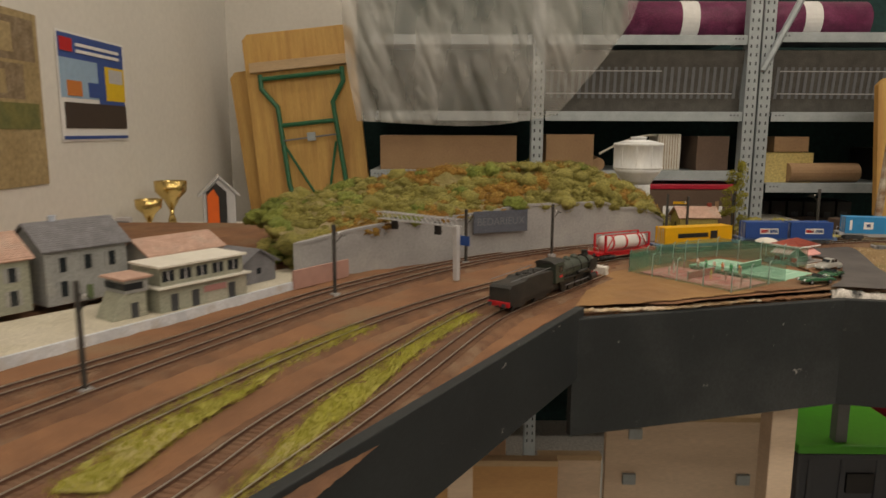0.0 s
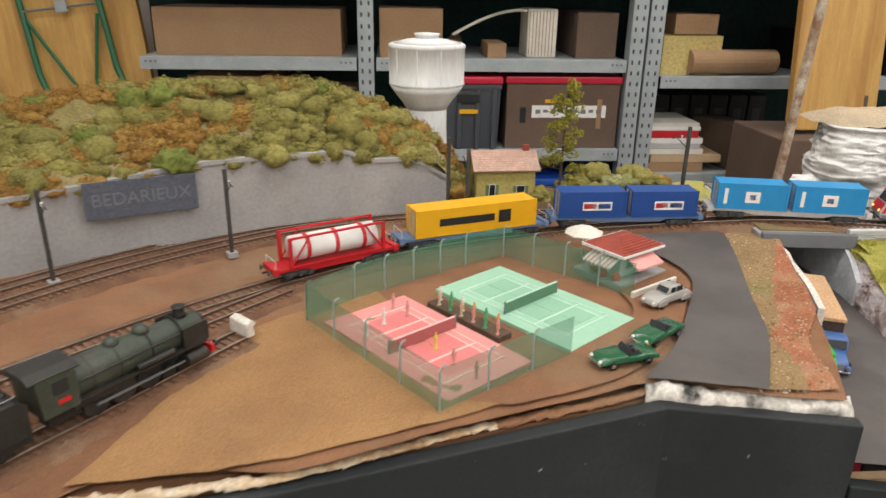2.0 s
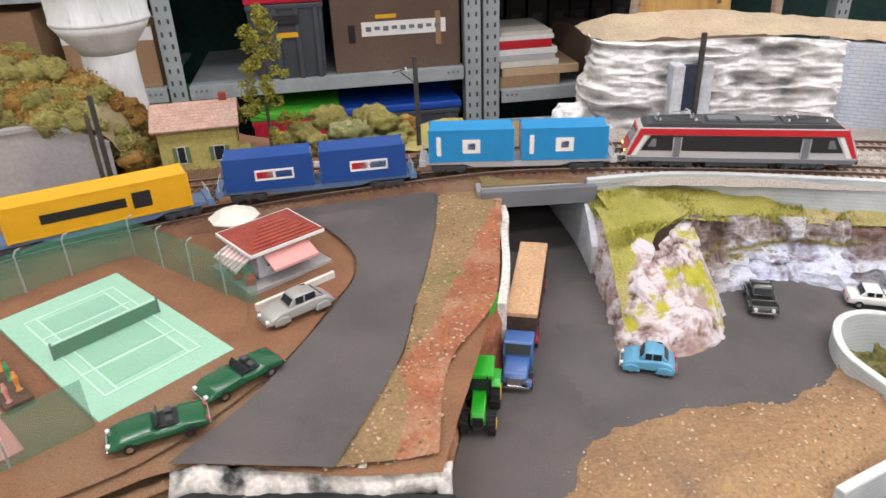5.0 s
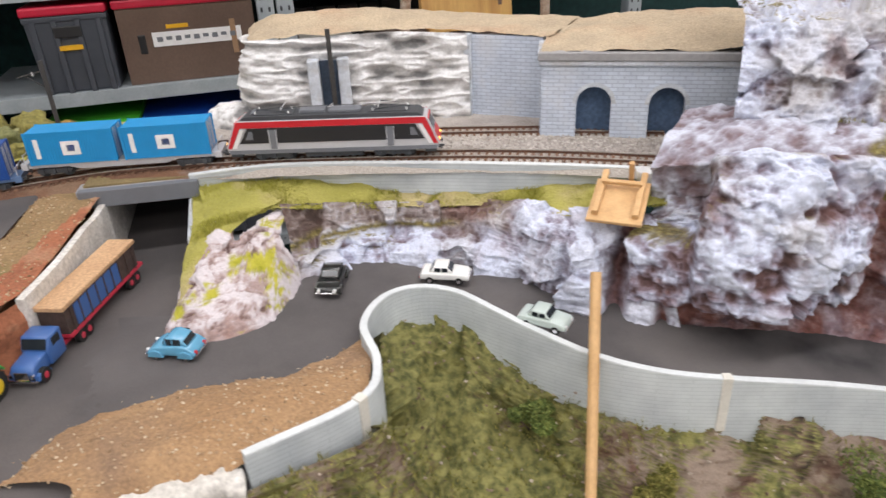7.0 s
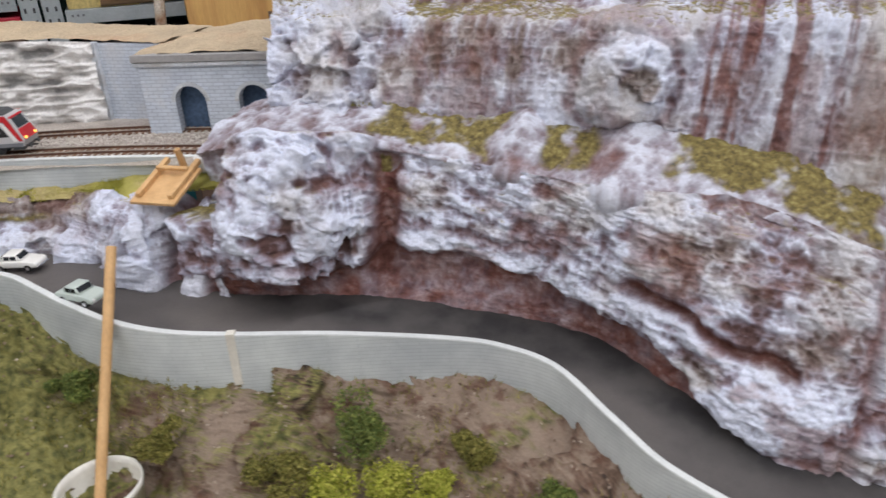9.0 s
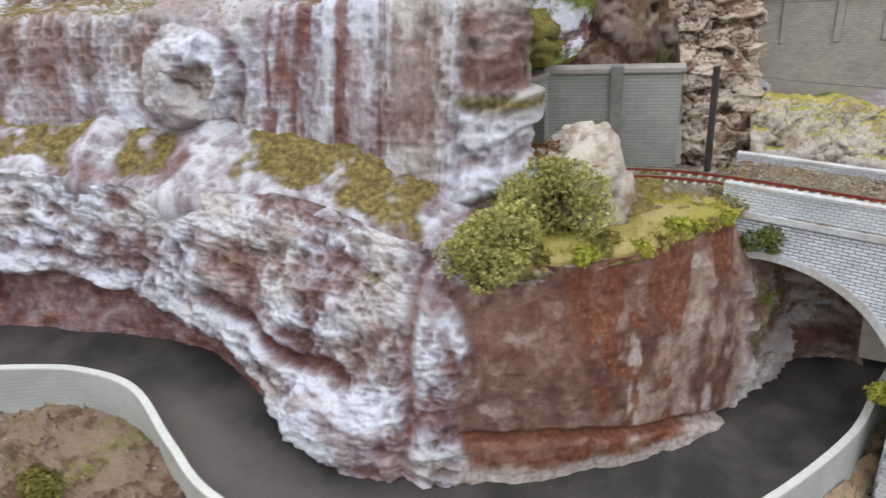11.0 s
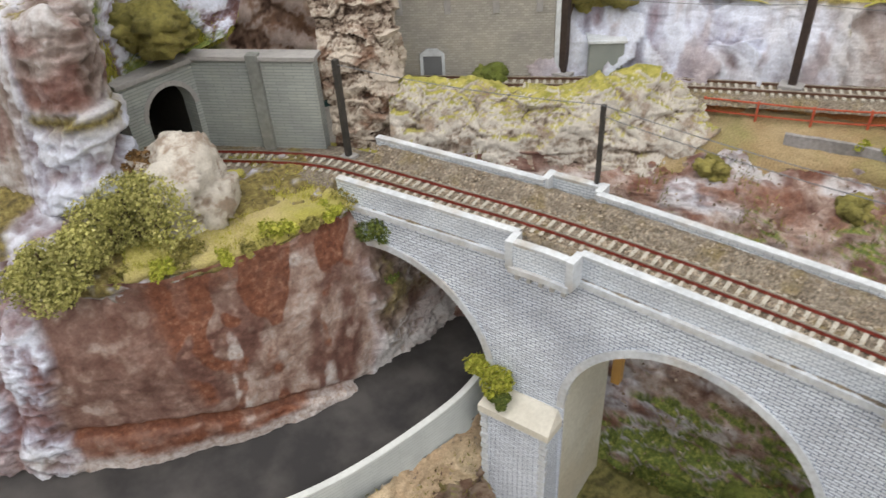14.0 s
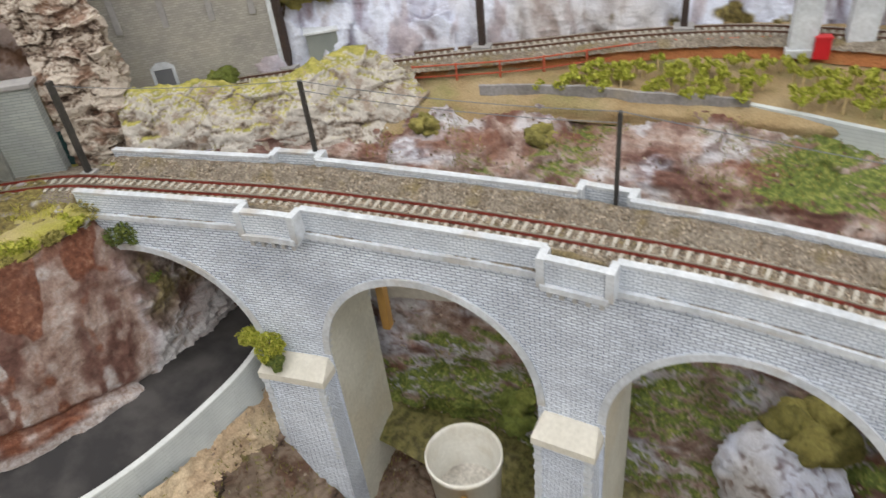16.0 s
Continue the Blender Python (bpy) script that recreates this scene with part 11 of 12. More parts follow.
part("cab_glass", box(-0.016, 0.001, -0.0075, 0.0075, 0.015, 0.031, 0.0008, 0.92), GLASS_DARK, tractor, "dark glazed cab")
part("cab_roof", box(-0.0185, 0.0035, -0.009, 0.009, 0.031, 0.0345, 0.0012), JD_GREEN, tractor, "green cab roof")
for x in (-0.0165, 0.0012):
    for y in (-0.0072, 0.0072):
        part("cab_pillar", box(x - 0.0006, x + 0.0006, y - 0.0006, y + 0.0006, 0.015, 0.0315), BLACK_PLASTIC, tractor)
part("chassis", box(-0.018, 0.022, -0.003, 0.003, 0.005, 0.010, 0.0006), DARK_GREY, tractor)
for x, r, t in ((-0.0105, 0.0108, 0.0068), (0.0165, 0.0072, 0.005)):
    for y in (-1, 1):
        wh = part("wheel", cyl((x, y * 0.0062, r), (x, y * (0.0062 + t), r), r, r, 22), TYRE, tractor, "ribbed black tyre")
        part("yellow_hub", cyl((x, y * (0.0062 + t - 0.0005), r), (x, y * (0.0062 + t + 0.0005), r), r * 0.58, r * 0.5, 18), JD_YELLOW, wh, "yellow wheel hub")
        for k in range(14):
            a = k * math.pi / 7
            part("tread_bar", box(x + (r - 0.0002) * math.cos(a) - 0.0009, x + (r - 0.0002) * math.cos(a) + 0.0009, y * (0.0062 + t / 2) - t * 0.48, y * (0.0062 + t / 2) + t * 0.48, r + (r - 0.0002) * math.sin(a) - 0.0007, r + (r - 0.0002) * math.sin(a) + 0.0007), TYRE, wh)
    if r > 0.01:
        for y in (-0.0096, 0.0096):
            part("mudguard", prism([(x - 0.011, 0.017), (x - 0.007, 0.0225), (x + 0.004, 0.0235), (x + 0.009, 0.021), (x + 0.009, 0.0222), (x + 0.004, 0.0248), (x - 0.0075, 0.0238), (x - 0.012, 0.0175)], y - 0.0036, y + 0.0036), JD_GREEN, tractor)
part("exhaust", cyl((0.004, 0.0052, 0.018), (0.004, 0.0052, 0.034), 0.0007, 0.0007, 8), BLACK_PLASTIC, tractor)

LORRY_BLUE, LORRY_RED, LOAD_TAN = plain("lorry_blue", (0.05, 0.13, 0.36), 0.35, coat=0.3), plain("chassis_red", (0.5, 0.03, 0.06), 0.45), mat("balsa_load_top", (0.6, 0.38, 0.21), (0.54, 0.33, 0.18), scale=30, fine=400, rough=0.7, relief=0.1)
DARK_LOAD = mat("brown_crate_side", (0.09, 0.055, 0.045), (0.06, 0.04, 0.035), scale=60, fine=400, rough=0.8)
lorry = empty("model_lorry", heading_pose((0.757, 1.066, 0.949), (-0.040, -0.104, 0)), "blue model lorry pulling a red trailer with a tan crate", "lorry")
part("bonnet", prism([(-0.004, 0.006), (0.0155, 0.006), (0.0165, 0.0125), (0.0135, 0.0155), (-0.004, 0.0175)], -0.0085, 0.0085, 0.0016), LORRY_BLUE, lorry, "", True)
part("cab", prism([(-0.0205, 0.006), (-0.002, 0.006), (-0.002, 0.0175), (-0.006, 0.0265), (-0.0205, 0.027)], -0.0105, 0.0105, 0.0014), LORRY_BLUE, lorry, "", True)
part("windscreen", prism([(-0.0022, 0.0185), (-0.0052, 0.0253), (-0.0046, 0.0256), (-0.0016, 0.0188)], -0.0088, 0.0088), GLASS_DARK, lorry)
for y in (-0.0106, 0.0106):
    part("side_window", box(-0.0165, -0.0075, y - 0.0002, y + 0.0002, 0.0185, 0.0245, 0.0001), GLASS_DARK, lorry)
    part("front_wing", prism([(0.001, 0.005), (0.004, 0.0095), (0.010, 0.0105), (0.015, 0.0085), (0.016, 0.005)], y * 0.78, y * 1.08, 0.0006), LORRY_BLUE, lorry)
    part("headlight", cyl((0.0155, y * 0.72, 0.0095), (0.0175, y * 0.72, 0.0095), 0.0014, 0.0014, 10), CHROME, lorry)
part("grille", box(0.0158, 0.0172, -0.005, 0.005, 0.0065, 0.0125), CHROME, lorry)
part("bumper", box(0.0165, 0.0182, -0.0105, 0.0105, 0.0045, 0.0065, 0.0005), CHROME, lorry)
part("chassis", box(-0.052, 0.0, -0.006, 0.006, 0.006, 0.009, 0.0005), LORRY_RED, lorry, "red chassis")
trl = part("trailer_bed", box(-0.142, -0.028, -0.0115, 0.0115, 0.0105, 0.0135, 0.0006), LORRY_RED, lorry, "red trailer chassis")
part("crate_body", box(-0.136, -0.0285, -0.0105, 0.0105, 0.0135, 0.0335, 0.0005), DARK_LOAD, trl, "dark brown crate sides")
part("crate_top", box(-0.138, -0.0265, -0.0115, 0.0115, 0.0335, 0.0372, 0.0008), LOAD_TAN, trl, "tan wooden crate top")
for y in (-1, 1):
    part("blue_tarp", box(-0.105, -0.04, min(y * 0.0105, y * 0.0112), max(y * 0.0105, y * 0.0112), 0.015, 0.032, 0.0002), LORRY_BLUE, trl, "blue side panel")
    for x in np.linspace(-0.13, -0.035, 9):
        part("side_stake", box(x - 0.0006, x + 0.0006, min(y * 0.0112, y * 0.0118), max(y * 0.0112, y * 0.0118), 0.0135, 0.033), DARK_LOAD, trl)
for x in (0.0085, -0.040, -0.049, -0.118, -0.128):
    for y in (-1, 1):
        wh = part("wheel", cyl((x, y * 0.0078, 0.0055), (x, y * 0.0118, 0.0055), 0.0055, 0.0055, 18), TYRE, lorry)
        part("hub", cyl((x, y * 0.0117, 0.0055), (x, y * 0.0123, 0.0055), 0.0026, 0.0022, 12), LORRY_RED, wh)

# ---- water tower, yellow house and gardens ----
TOWER_WHITE = mat("tower_white", (0.74, 0.76, 0.78), (0.66, 0.68, 0.7), (0.58, 0.6, 0.62), scale=25, fine=300, rough=0.75, relief=0.1, stretch=(1, 1, 0.25), amount=0.12)
tower = empty("water_tower", pose(0.411, 1.535, 0.986), "white concrete water tower with a round tank", "water tower")
part("shaft", turned([(0.036, 0), (0.031, 0.03), (0.0285, 0.09), (0.0285, 0.128)], 40), TOWER_WHITE, tower, "grey-white tapered shaft", True)
part("neck", turned([(0.0285, 0.118), (0.034, 0.127), (0.046, 0.142), (0.052, 0.152)], 40), TOWER_WHITE, tower, "", True)
part("tank", turned([(0.05, 0.150), (0.0525, 0.152), (0.0525, 0.155), (0.0515, 0.156), (0.0515, 0.200), (0.053, 0.201), (0.053, 0.205), (0.050, 0.207)], 48), TOWER_WHITE, tower, "round white tank", True)
part("tank_roof", turned([(0.051, 0.206), (0.030, 0.2115), (0.016, 0.2135), (0.015, 0.2135)], 48), TOWER_WHITE, tower, "", True)
part("lantern", turned([(0.016, 0.2125), (0.016, 0.217), (0.0175, 0.2175), (0.0175, 0.2195), (0.001, 0.221)], 32), TOWER_WHITE, tower, "", True)
for k in range(10):
    a = k * math.pi / 5
    part("tank_rib", box(0.0513, 0.0522, -0.0009, 0.0009, 0.157, 0.200), TOWER_WHITE, tower).matrix_basis = Matrix.Rotation(a, 4, "Z")
part("tower_window", box(-0.003, 0.003, -0.031, -0.0285, 0.07, 0.079, 0.0003), DARK_GREY, tower).matrix_basis = Matrix.Rotation(radians(20), 4, "Z")

YEL_WALL = mat("yellow_render", (0.46, 0.4, 0.13), (0.4, 0.34, 0.11), scale=40, fine=500, rough=0.9, relief=0.15)
PINK_TILE = mat("pinkish_tiles", (0.56, 0.37, 0.3), (0.46, 0.29, 0.23), (0.5, 0.36, 0.3), scale=60, fine=500, rough=0.85, relief=0.4)
SHUTTER = plain("green_shutter", (0.12, 0.17, 0.08), 0.6)


def house(m, w, d, h, rise, wall, roof, label, windows, chimney=None, over=0.005, door=None, frame=None):
    """A model house: gabled roof with its ridge along x, real reveals in front of dark panes, shutters."""
    root = empty("model_house", m, label, "house", "model houses")
    part("wall_shell", prism([(-d / 2, 0), (d / 2, 0), (d / 2, h), (0, h + rise), (-d / 2, h)], -w / 2, w / 2, 0.0004), wall, root).matrix_basis = Matrix.Rotation(radians(90), 4, "Z")
    for s_ in (-1, 1):
        sl = math.atan2(rise, d / 2)
        rf = part("roof_slope", box(-w / 2 - over, w / 2 + over, 0.0, (d / 2 + over) / math.cos(sl), 0.0, 0.0022, 0.0004), roof, root)
        rf.matrix_basis = Matrix.Translation((0, 0, h + rise)) @ Matrix.Rotation(0 if s_ > 0 else math.pi, 4, "Z") @ Matrix.Rotation(-sl, 4, "X")
        n = int((d / 2 + over) / math.cos(sl) / 0.004)
        for k in range(n):
            rw_ = part("tile_batten", box(-w / 2 - over, w / 2 + over, k * 0.004, k * 0.004 + 0.0037, 0.0022, 0.0028), roof, root)
            rw_.matrix_basis = rf.matrix_basis
    for x, z, a, b in windows:
        for s_ in (-1, 1):
            y = s_ * d / 2
            wn = part("window", box(x - a / 2, x + a / 2, y - 0.0004, y + 0.0004, z, z + b), GLASS_DARK, root)
            part("window_frame", prism([(x - a / 2 - 0.0008, z - 0.0008), (x + a / 2 + 0.0008, z - 0.0008), (x + a / 2 + 0.0008, z + b + 0.0008), (x - a / 2 - 0.0008, z + b + 0.0008), (x - a / 2 - 0.0008, z - 0.0006), (x - a / 2, z), (x - a / 2, z + b), (x + a / 2, z + b), (x + a / 2, z), (x - a / 2, z)], y - 0.0009, y + 0.0009), frame or WHITE_TRIM, wn)
            for sx in (-1, 1):
                part("shutter", box(x + sx * (a / 2 + 0.003) - 0.002, x + sx * (a / 2 + 0.003) + 0.002, y - 0.0011, y + 0.0011, z, z + b), SHUTTER if frame is None else frame, wn)
    for s_ in (-1, 1):
        part("side_window", box(s_ * w / 2 - 0.0004, s_ * w / 2 + 0.0004, -0.004, 0.004, h * 0.45, h * 0.75), GLASS_DARK, root)
    if door is not None:
        part("door", box(door - 0.004, door + 0.004, -d / 2 - 0.0009, -d / 2 + 0.0009, 0, 0.02), SHUTTER, root)
    if chimney:
        part("chimney", box(chimney - 0.004, chimney + 0.004, -0.003, 0.003, h + rise * 0.5, h + rise + 0.009, 0.0003), TILE_RED if wall is YEL_WALL else BLUE_BRICK, root)
    return root


house(pose(0.508, 1.44, 0.996, 0, 0, 3), 0.078, 0.05, 0.05, 0.017, YEL_WALL, PINK_TILE, "yellow rendered house with a pinkish tiled roof", [(-0.018, 0.012, 0.007, 0.017), (0.02, 0.012, 0.01, 0.015)], 0.03)
FENCE_WOOD = mat("weathered_fence_wood", (0.32, 0.22, 0.13), (0.24, 0.16, 0.095), scale=60, fine=500, rough=0.9)
gf = empty("garden_fence", heading_pose((0.455, 1.393, 0.996), (0.125, 0.002, 0)), "weathered wooden paling fence before the yellow house", "fence")
for k in range(42):
    part("paling", box(k * 0.003, k * 0.003 + 0.0024, -0.0005, 0.0005, 0, 0.011 + 0.001 * (k % 3 == 0)), FENCE_WOOD, gf)
for z in (0.003, 0.008):
    part("fence_rail", box(0, 0.126, 0.0005, 0.0012, z, z + 0.001), FENCE_WOOD, gf)


def conifer(x, y, z, h, label):
    rng = np.random.default_rng(5)
    root = empty("tree", pose(x, y, z), label, "tree", "model trees")
    bm = cyl((0, 0, 0), (0.004, 0, h * 0.96), 0.0022, 0.0008, 8)
    cl = []
    for k in range(26):
        a, u = rng.random() * 6.283, 0.22 + 0.76 * k / 26
        r = (0.004 + 0.024 * (1 - u) + 0.004) * (0.6 + 0.6 * rng.random())
        p = (0.004 * u + r * math.cos(a), r * math.sin(a), u * h)
        add_cyl(bm, (0.004 * u, 0, u * h - 0.004), p, 0.0006, 0.0003, 5)
        cl.append((*p, 0.0055 + 0.005 * rng.random()))
        cl.append((p[0] * 0.6, p[1] * 0.6, p[2] + 0.004, 0.004 + 0.003 * rng.random()))
    part("trunk", bm, BARK, root, "thin brown trunk with branches")
    v, f = leaves(cl, 130, 0.0013, rng)
    o_ = new("crown", mesh_from("crown", v, f, LEAF_TREE, shade=False))
    o_.parent = root
    return root


LEAF_TREE = leaf_mat("leaf_yellow_green", [(0.0, (0.14, 0.14, 0.015)), (0.5, (0.26, 0.25, 0.03)), (1.0, (0.38, 0.34, 0.06))])
conifer(0.582, 1.425, 0.996, 0.165, "thin yellow-green tree with sparse foliage behind the house")
for k, (x, y, r, m_) in enumerate(((0.56, 1.415, 0.017, LICHEN_OLIVE), (0.605, 1.455, 0.026, LICHEN_OLIVE), (0.638, 1.437, 0.02, LICHEN_OLIVE), (0.655, 1.475, 0.032, LICHEN_OLIVE), (0.675, 1.44, 0.024, LICHEN_GREY), (0.70, 1.455, 0.028, LICHEN_OLIVE), (0.722, 1.425, 0.021, LICHEN_OLIVE), (0.735, 1.45, 0.022, LICHEN_RUST), (0.69, 1.42, 0.016, LICHEN_OLIVE))):
    bush(x, y, 0.998, r, 7, m_, "olive-yellow lichen bush in the garden" if m_ is not LICHEN_RUST else "rust-brown lichen bush in the garden", 30 + k)
sheet("garden_lawn", [[(0.64, 1.395, 1.003), (0.74, 1.385, 1.01), (0.795, 1.375, 1.014)], [(0.64, 1.46, 1.002), (0.74, 1.47, 1.01), (0.80, 1.47, 1.014)]], 50, 30, GRASS, lumpy(0.004, 60, 6), label="light green static grass behind the track", category="grass")
barrier = empty("crossing_barrier", heading_pose((0.588, 1.372, 1.0), (0.1, 0.008, 0)), "red and white barrier on a low white kerb", "barrier")
for k in range(8):
    part("barrier_section", box(k * 0.0125, k * 0.0125 + 0.0124, -0.0008, 0.0008, 0.005, 0.0105, 0.0002), RED if k % 3 else WHITE, barrier)
for x in (0.0, 0.05, 0.099):
    part("barrier_post", box(x - 0.001, x + 0.001, -0.001, 0.001, 0, 0.0125), WHITE, barrier)
part("kerb", box(-0.004, 0.106, -0.006, -0.002, -0.002, 0.003, 0.0004), WHITE_TRIM, barrier)
CROSS_WOOD = mat("pale_crossing_board", (0.62, 0.48, 0.29), (0.54, 0.41, 0.24), scale=30, fine=500, rough=0.85, relief=0.2)
lc = empty("level_crossing", pose(0.63, 1.328, 1.0075, 0, 0, -3), "pale boarded level crossing between the tracks", "level crossing", "", "structure")
for k in range(5):
    part("board", box(-0.04 + 0.001 * k, 0.042 - 0.001 * k, -0.014 + k * 0.006, -0.0086 + k * 0.006, -0.004, 0.0 + 0.0003 * (k % 2), 0.0004), CROSS_WOOD, lc)

# ---- station side ----
GREY_RENDER = mat("grey_render", (0.34, 0.35, 0.35), (0.28, 0.29, 0.29), (0.4, 0.39, 0.36), scale=30, fine=400, rough=0.9, relief=0.2)
BEIGE_RENDER = mat("green_grey_render", (0.36, 0.37, 0.3), (0.3, 0.31, 0.25), (0.42, 0.4, 0.33), scale=30, fine=400, rough=0.9, relief=0.2)
PINK_BRICK = brick_mat("pink_brick_wall", (0.5, 0.25, 0.2), (0.42, 0.24, 0.2), 0.008, 0.004, 0.1, 0.5)
PLATFORM = mat("pale_platform", (0.6, 0.56, 0.46), (0.5, 0.46, 0.37), (0.54, 0.5, 0.42), scale=20, fine=400, rough=0.95, relief=0.3)
sheet("platform", [[(-0.62, 0.30, 0.9985), (-0.432, 0.635, 0.9985), (-0.334, 0.80, 0.9985), (-0.249, 0.951, 0.9985), (-0.19, 1.05, 0.9985)], [(-0.80, 0.40, 0.9985), (-0.56, 0.70, 0.9985), (-0.44, 0.86, 0.9985), (-0.34, 1.0, 0.9985), (-0.26, 1.09, 0.9985)]], 60, 20, PLATFORM, lumpy(0.0006, 60), label="pale stone station platform", category="platform")
pe = crv([(-0.62, 0.30, 0.998), (-0.432, 0.635, 0.998), (-0.334, 0.80, 0.998), (-0.249, 0.951, 0.998), (-0.19, 1.05, 0.998)], 60)
tagged(new("platform_edge", swept("platform_edge", pe, [(-0.0025, -0.014), (0.002, -0.014), (0.002, 0.0012), (-0.0025, 0.0012)], WHITE_TRIM)), "pale edging stones of the platform", "platform edge", "", "structure")
SLATE_ROOF = mat("grey_slate_roof", (0.2, 0.2, 0.22), (0.15, 0.15, 0.165), scale=60, fine=500, rough=0.8, relief=0.3)
BLUE_RENDER = mat("pale_blue_render", (0.5, 0.58, 0.62), (0.42, 0.5, 0.54), (0.55, 0.58, 0.58), scale=30, fine=400, rough=0.9, relief=0.2)
for m_, w, d, h, rise, wl, rf_, lab, ch in ((heading_pose((-0.57, 0.80, 0.9985), (0.08, 0.12, 0)), 0.085, 0.07, 0.05, 0.02, BEIGE_RENDER, PINK_TILE, "beige rendered town house with a pink tiled roof", 0.02),
                                            (heading_pose((-0.50, 0.90, 0.9985), (0.08, 0.12, 0)), 0.09, 0.07, 0.054, 0.022, GREY_RENDER, SLATE_ROOF, "grey town house with a slate roof and chimney", -0.02),
                                            (heading_pose((-0.405, 1.0, 0.9985), (0.08, 0.12, 0)), 0.10, 0.06, 0.036, 0.014, GREY_RENDER, PINK_TILE, "low grey house with a pink roof behind the station", None),
                                            (heading_pose((-0.30, 1.0, 0.9985), (0.1, -0.06, 0)), 0.05, 0.055, 0.022, 0.014, SLATE_ROOF, SLATE_ROOF, "dark grey gabled shed at the platform's end", None),
                                            (heading_pose((-0.66, 0.66, 0.9985), (0.12, -0.08, 0)), 0.075, 0.09, 0.05, 0.022, BLUE_RENDER, PINK_TILE, "pale blue town house with a pink tiled roof", 0.0)):
    w, d, h, rise = w * 1.2, d * 1.2, h * 1.32, rise * 1.3
    house(m_, w, d, h, rise, wl, rf_, lab, [(-w * 0.3, h * 0.58, 0.009, h * 0.26), (0.0, h * 0.58, 0.009, h * 0.26), (w * 0.3, h * 0.58, 0.009, h * 0.26), (-w * 0.3, h * 0.14, 0.009, h * 0.28), (w * 0.3, h * 0.14, 0.009, h * 0.28)], ch, door=0.0, frame=GREY_RENDER)
station = empty("station_building", heading_pose((-0.33, 0.88, 0.9985), (0.10, 0.145, 0)), "grey-green two-storey station building with a flat pale roof", "building")
part("ground_floor", box(-0.07, 0.06, -0.03, 0.03, 0, 0.029, 0.0006), BEIGE_RENDER, station)
part("canopy", box(-0.074, 0.064, -0.036, 0.03, 0.0292, 0.0316, 0.0004), CREAM, station, "pale canopy over the platform")
part("upper_floor", box(-0.066, 0.056, -0.028, 0.03, 0.0318, 0.054, 0.0006), BEIGE_RENDER, station)
part("flat_roof", box(-0.07, 0.06, -0.033, 0.034, 0.0542, 0.0572, 0.0005), CREAM, station, "flat pale roof slab")
for k in range(5):
    x = -0.056 + k * 0.024
    wn = part("window", box(x - 0.008, x + 0.008, -0.0288, -0.0278, 0.037, 0.05), GLASS_DARK, station, "large dark window")
    part("glazing_bar", box(x - 0.0006, x + 0.0006, -0.0294, -0.0286, 0.037, 0.05), LIGHT_GREY, wn)
for x in (-0.05, -0.02, 0.035):
    part("door", box(x - 0.005, x + 0.005, -0.0308, -0.0298, 0.0, 0.021), DARK_GREY, station)
part("name_board", box(-0.008, 0.026, -0.0312, -0.0302, 0.015, 0.023, 0.0003), plain("faded_red_board", (0.4, 0.2, 0.19), 0.7), station, "faded red name board")
annex = empty("signal_box", heading_pose((-0.385, 0.795, 0.9985), (0.10, 0.145, 0)), "grey-green signal box with sloping buttress and glazed top", "signal box")
part("base", prism([(-0.024, 0), (0.02, 0), (0.02, 0.03), (-0.01, 0.03)], -0.018, 0.018, 0.0006), BEIGE_RENDER, annex)
part("lookout", box(-0.008, 0.022, -0.02, 0.02, 0.03, 0.046, 0.0006), GREY_RENDER, annex)
part("glazing", box(-0.0086, 0.015, -0.0206, 0.0206, 0.034, 0.042), GLASS_DARK, annex, "dark strip of windows")
part("flat_roof", box(-0.013, 0.026, -0.024, 0.024, 0.046, 0.049, 0.0006), PINK_TILE, annex)
part("door", box(0.0, 0.009, -0.0186, -0.0176, 0.0, 0.018), DARK_GREY, annex)
pw = part("pink_brick_wall", box(0, 0.118, -0.002, 0.002, 0.988, 1.016, 0.0004), PINK_BRICK)
pw.matrix_world = heading_pose((-0.225, 0.985, 0), (0.05, 0.075, 0), 0)
tagged(pw, "low pinkish brick wall beside the platform", "wall", "", "structure")
for k, (x, y, r, m_) in enumerate(((-0.24, 1.10, 0.02, LICHEN_OLIVE), (-0.27, 1.14, 0.025, LICHEN_GREEN), (-0.30, 1.2, 0.03, LICHEN_OLIVE), (-0.20, 1.09, 0.016, LICHEN_RUST), (-0.33, 1.30, 0.045, LICHEN_GREEN))):
    bush(x, y, 0.995 if k < 4 else 1.02, r, 7, m_, "olive lichen bush at the end of the hill", 60 + k)
# grass strips between the tracks
for c0, c1 in (([(-0.15, 0.30), (-0.13, 0.41), (-0.098, 0.567), (-0.052, 0.696), (0.012, 0.834)], [(-0.14, 0.29), (-0.109, 0.40), (-0.066, 0.568), (-0.028, 0.696), (0.034, 0.835)]),
               ([(-0.252, 0.40), (-0.24, 0.484), (-0.214, 0.572), (-0.19, 0.653), (-0.11, 0.78)], [(-0.215, 0.40), (-0.20, 0.485), (-0.174, 0.573), (-0.15, 0.653), (-0.085, 0.775)])):
    ground_from("grass_strip", [c0, c1], 90, 14, GRASS, 0.0042, 0.003, "yellow-green static grass strip between the tracks", "grass", 80)

for nm in ("grass_strip", "grass_strip.001"):
    pts_ = surface_points(nm, 7000, 41)
    scatter_blades(pts_ + np.random.default_rng(6).normal(size=pts_.shape) * np.array([0.004, 0.004, 0.0002]), 0.0035, BLADE, "yellow-green static grass between the tracks", 41)


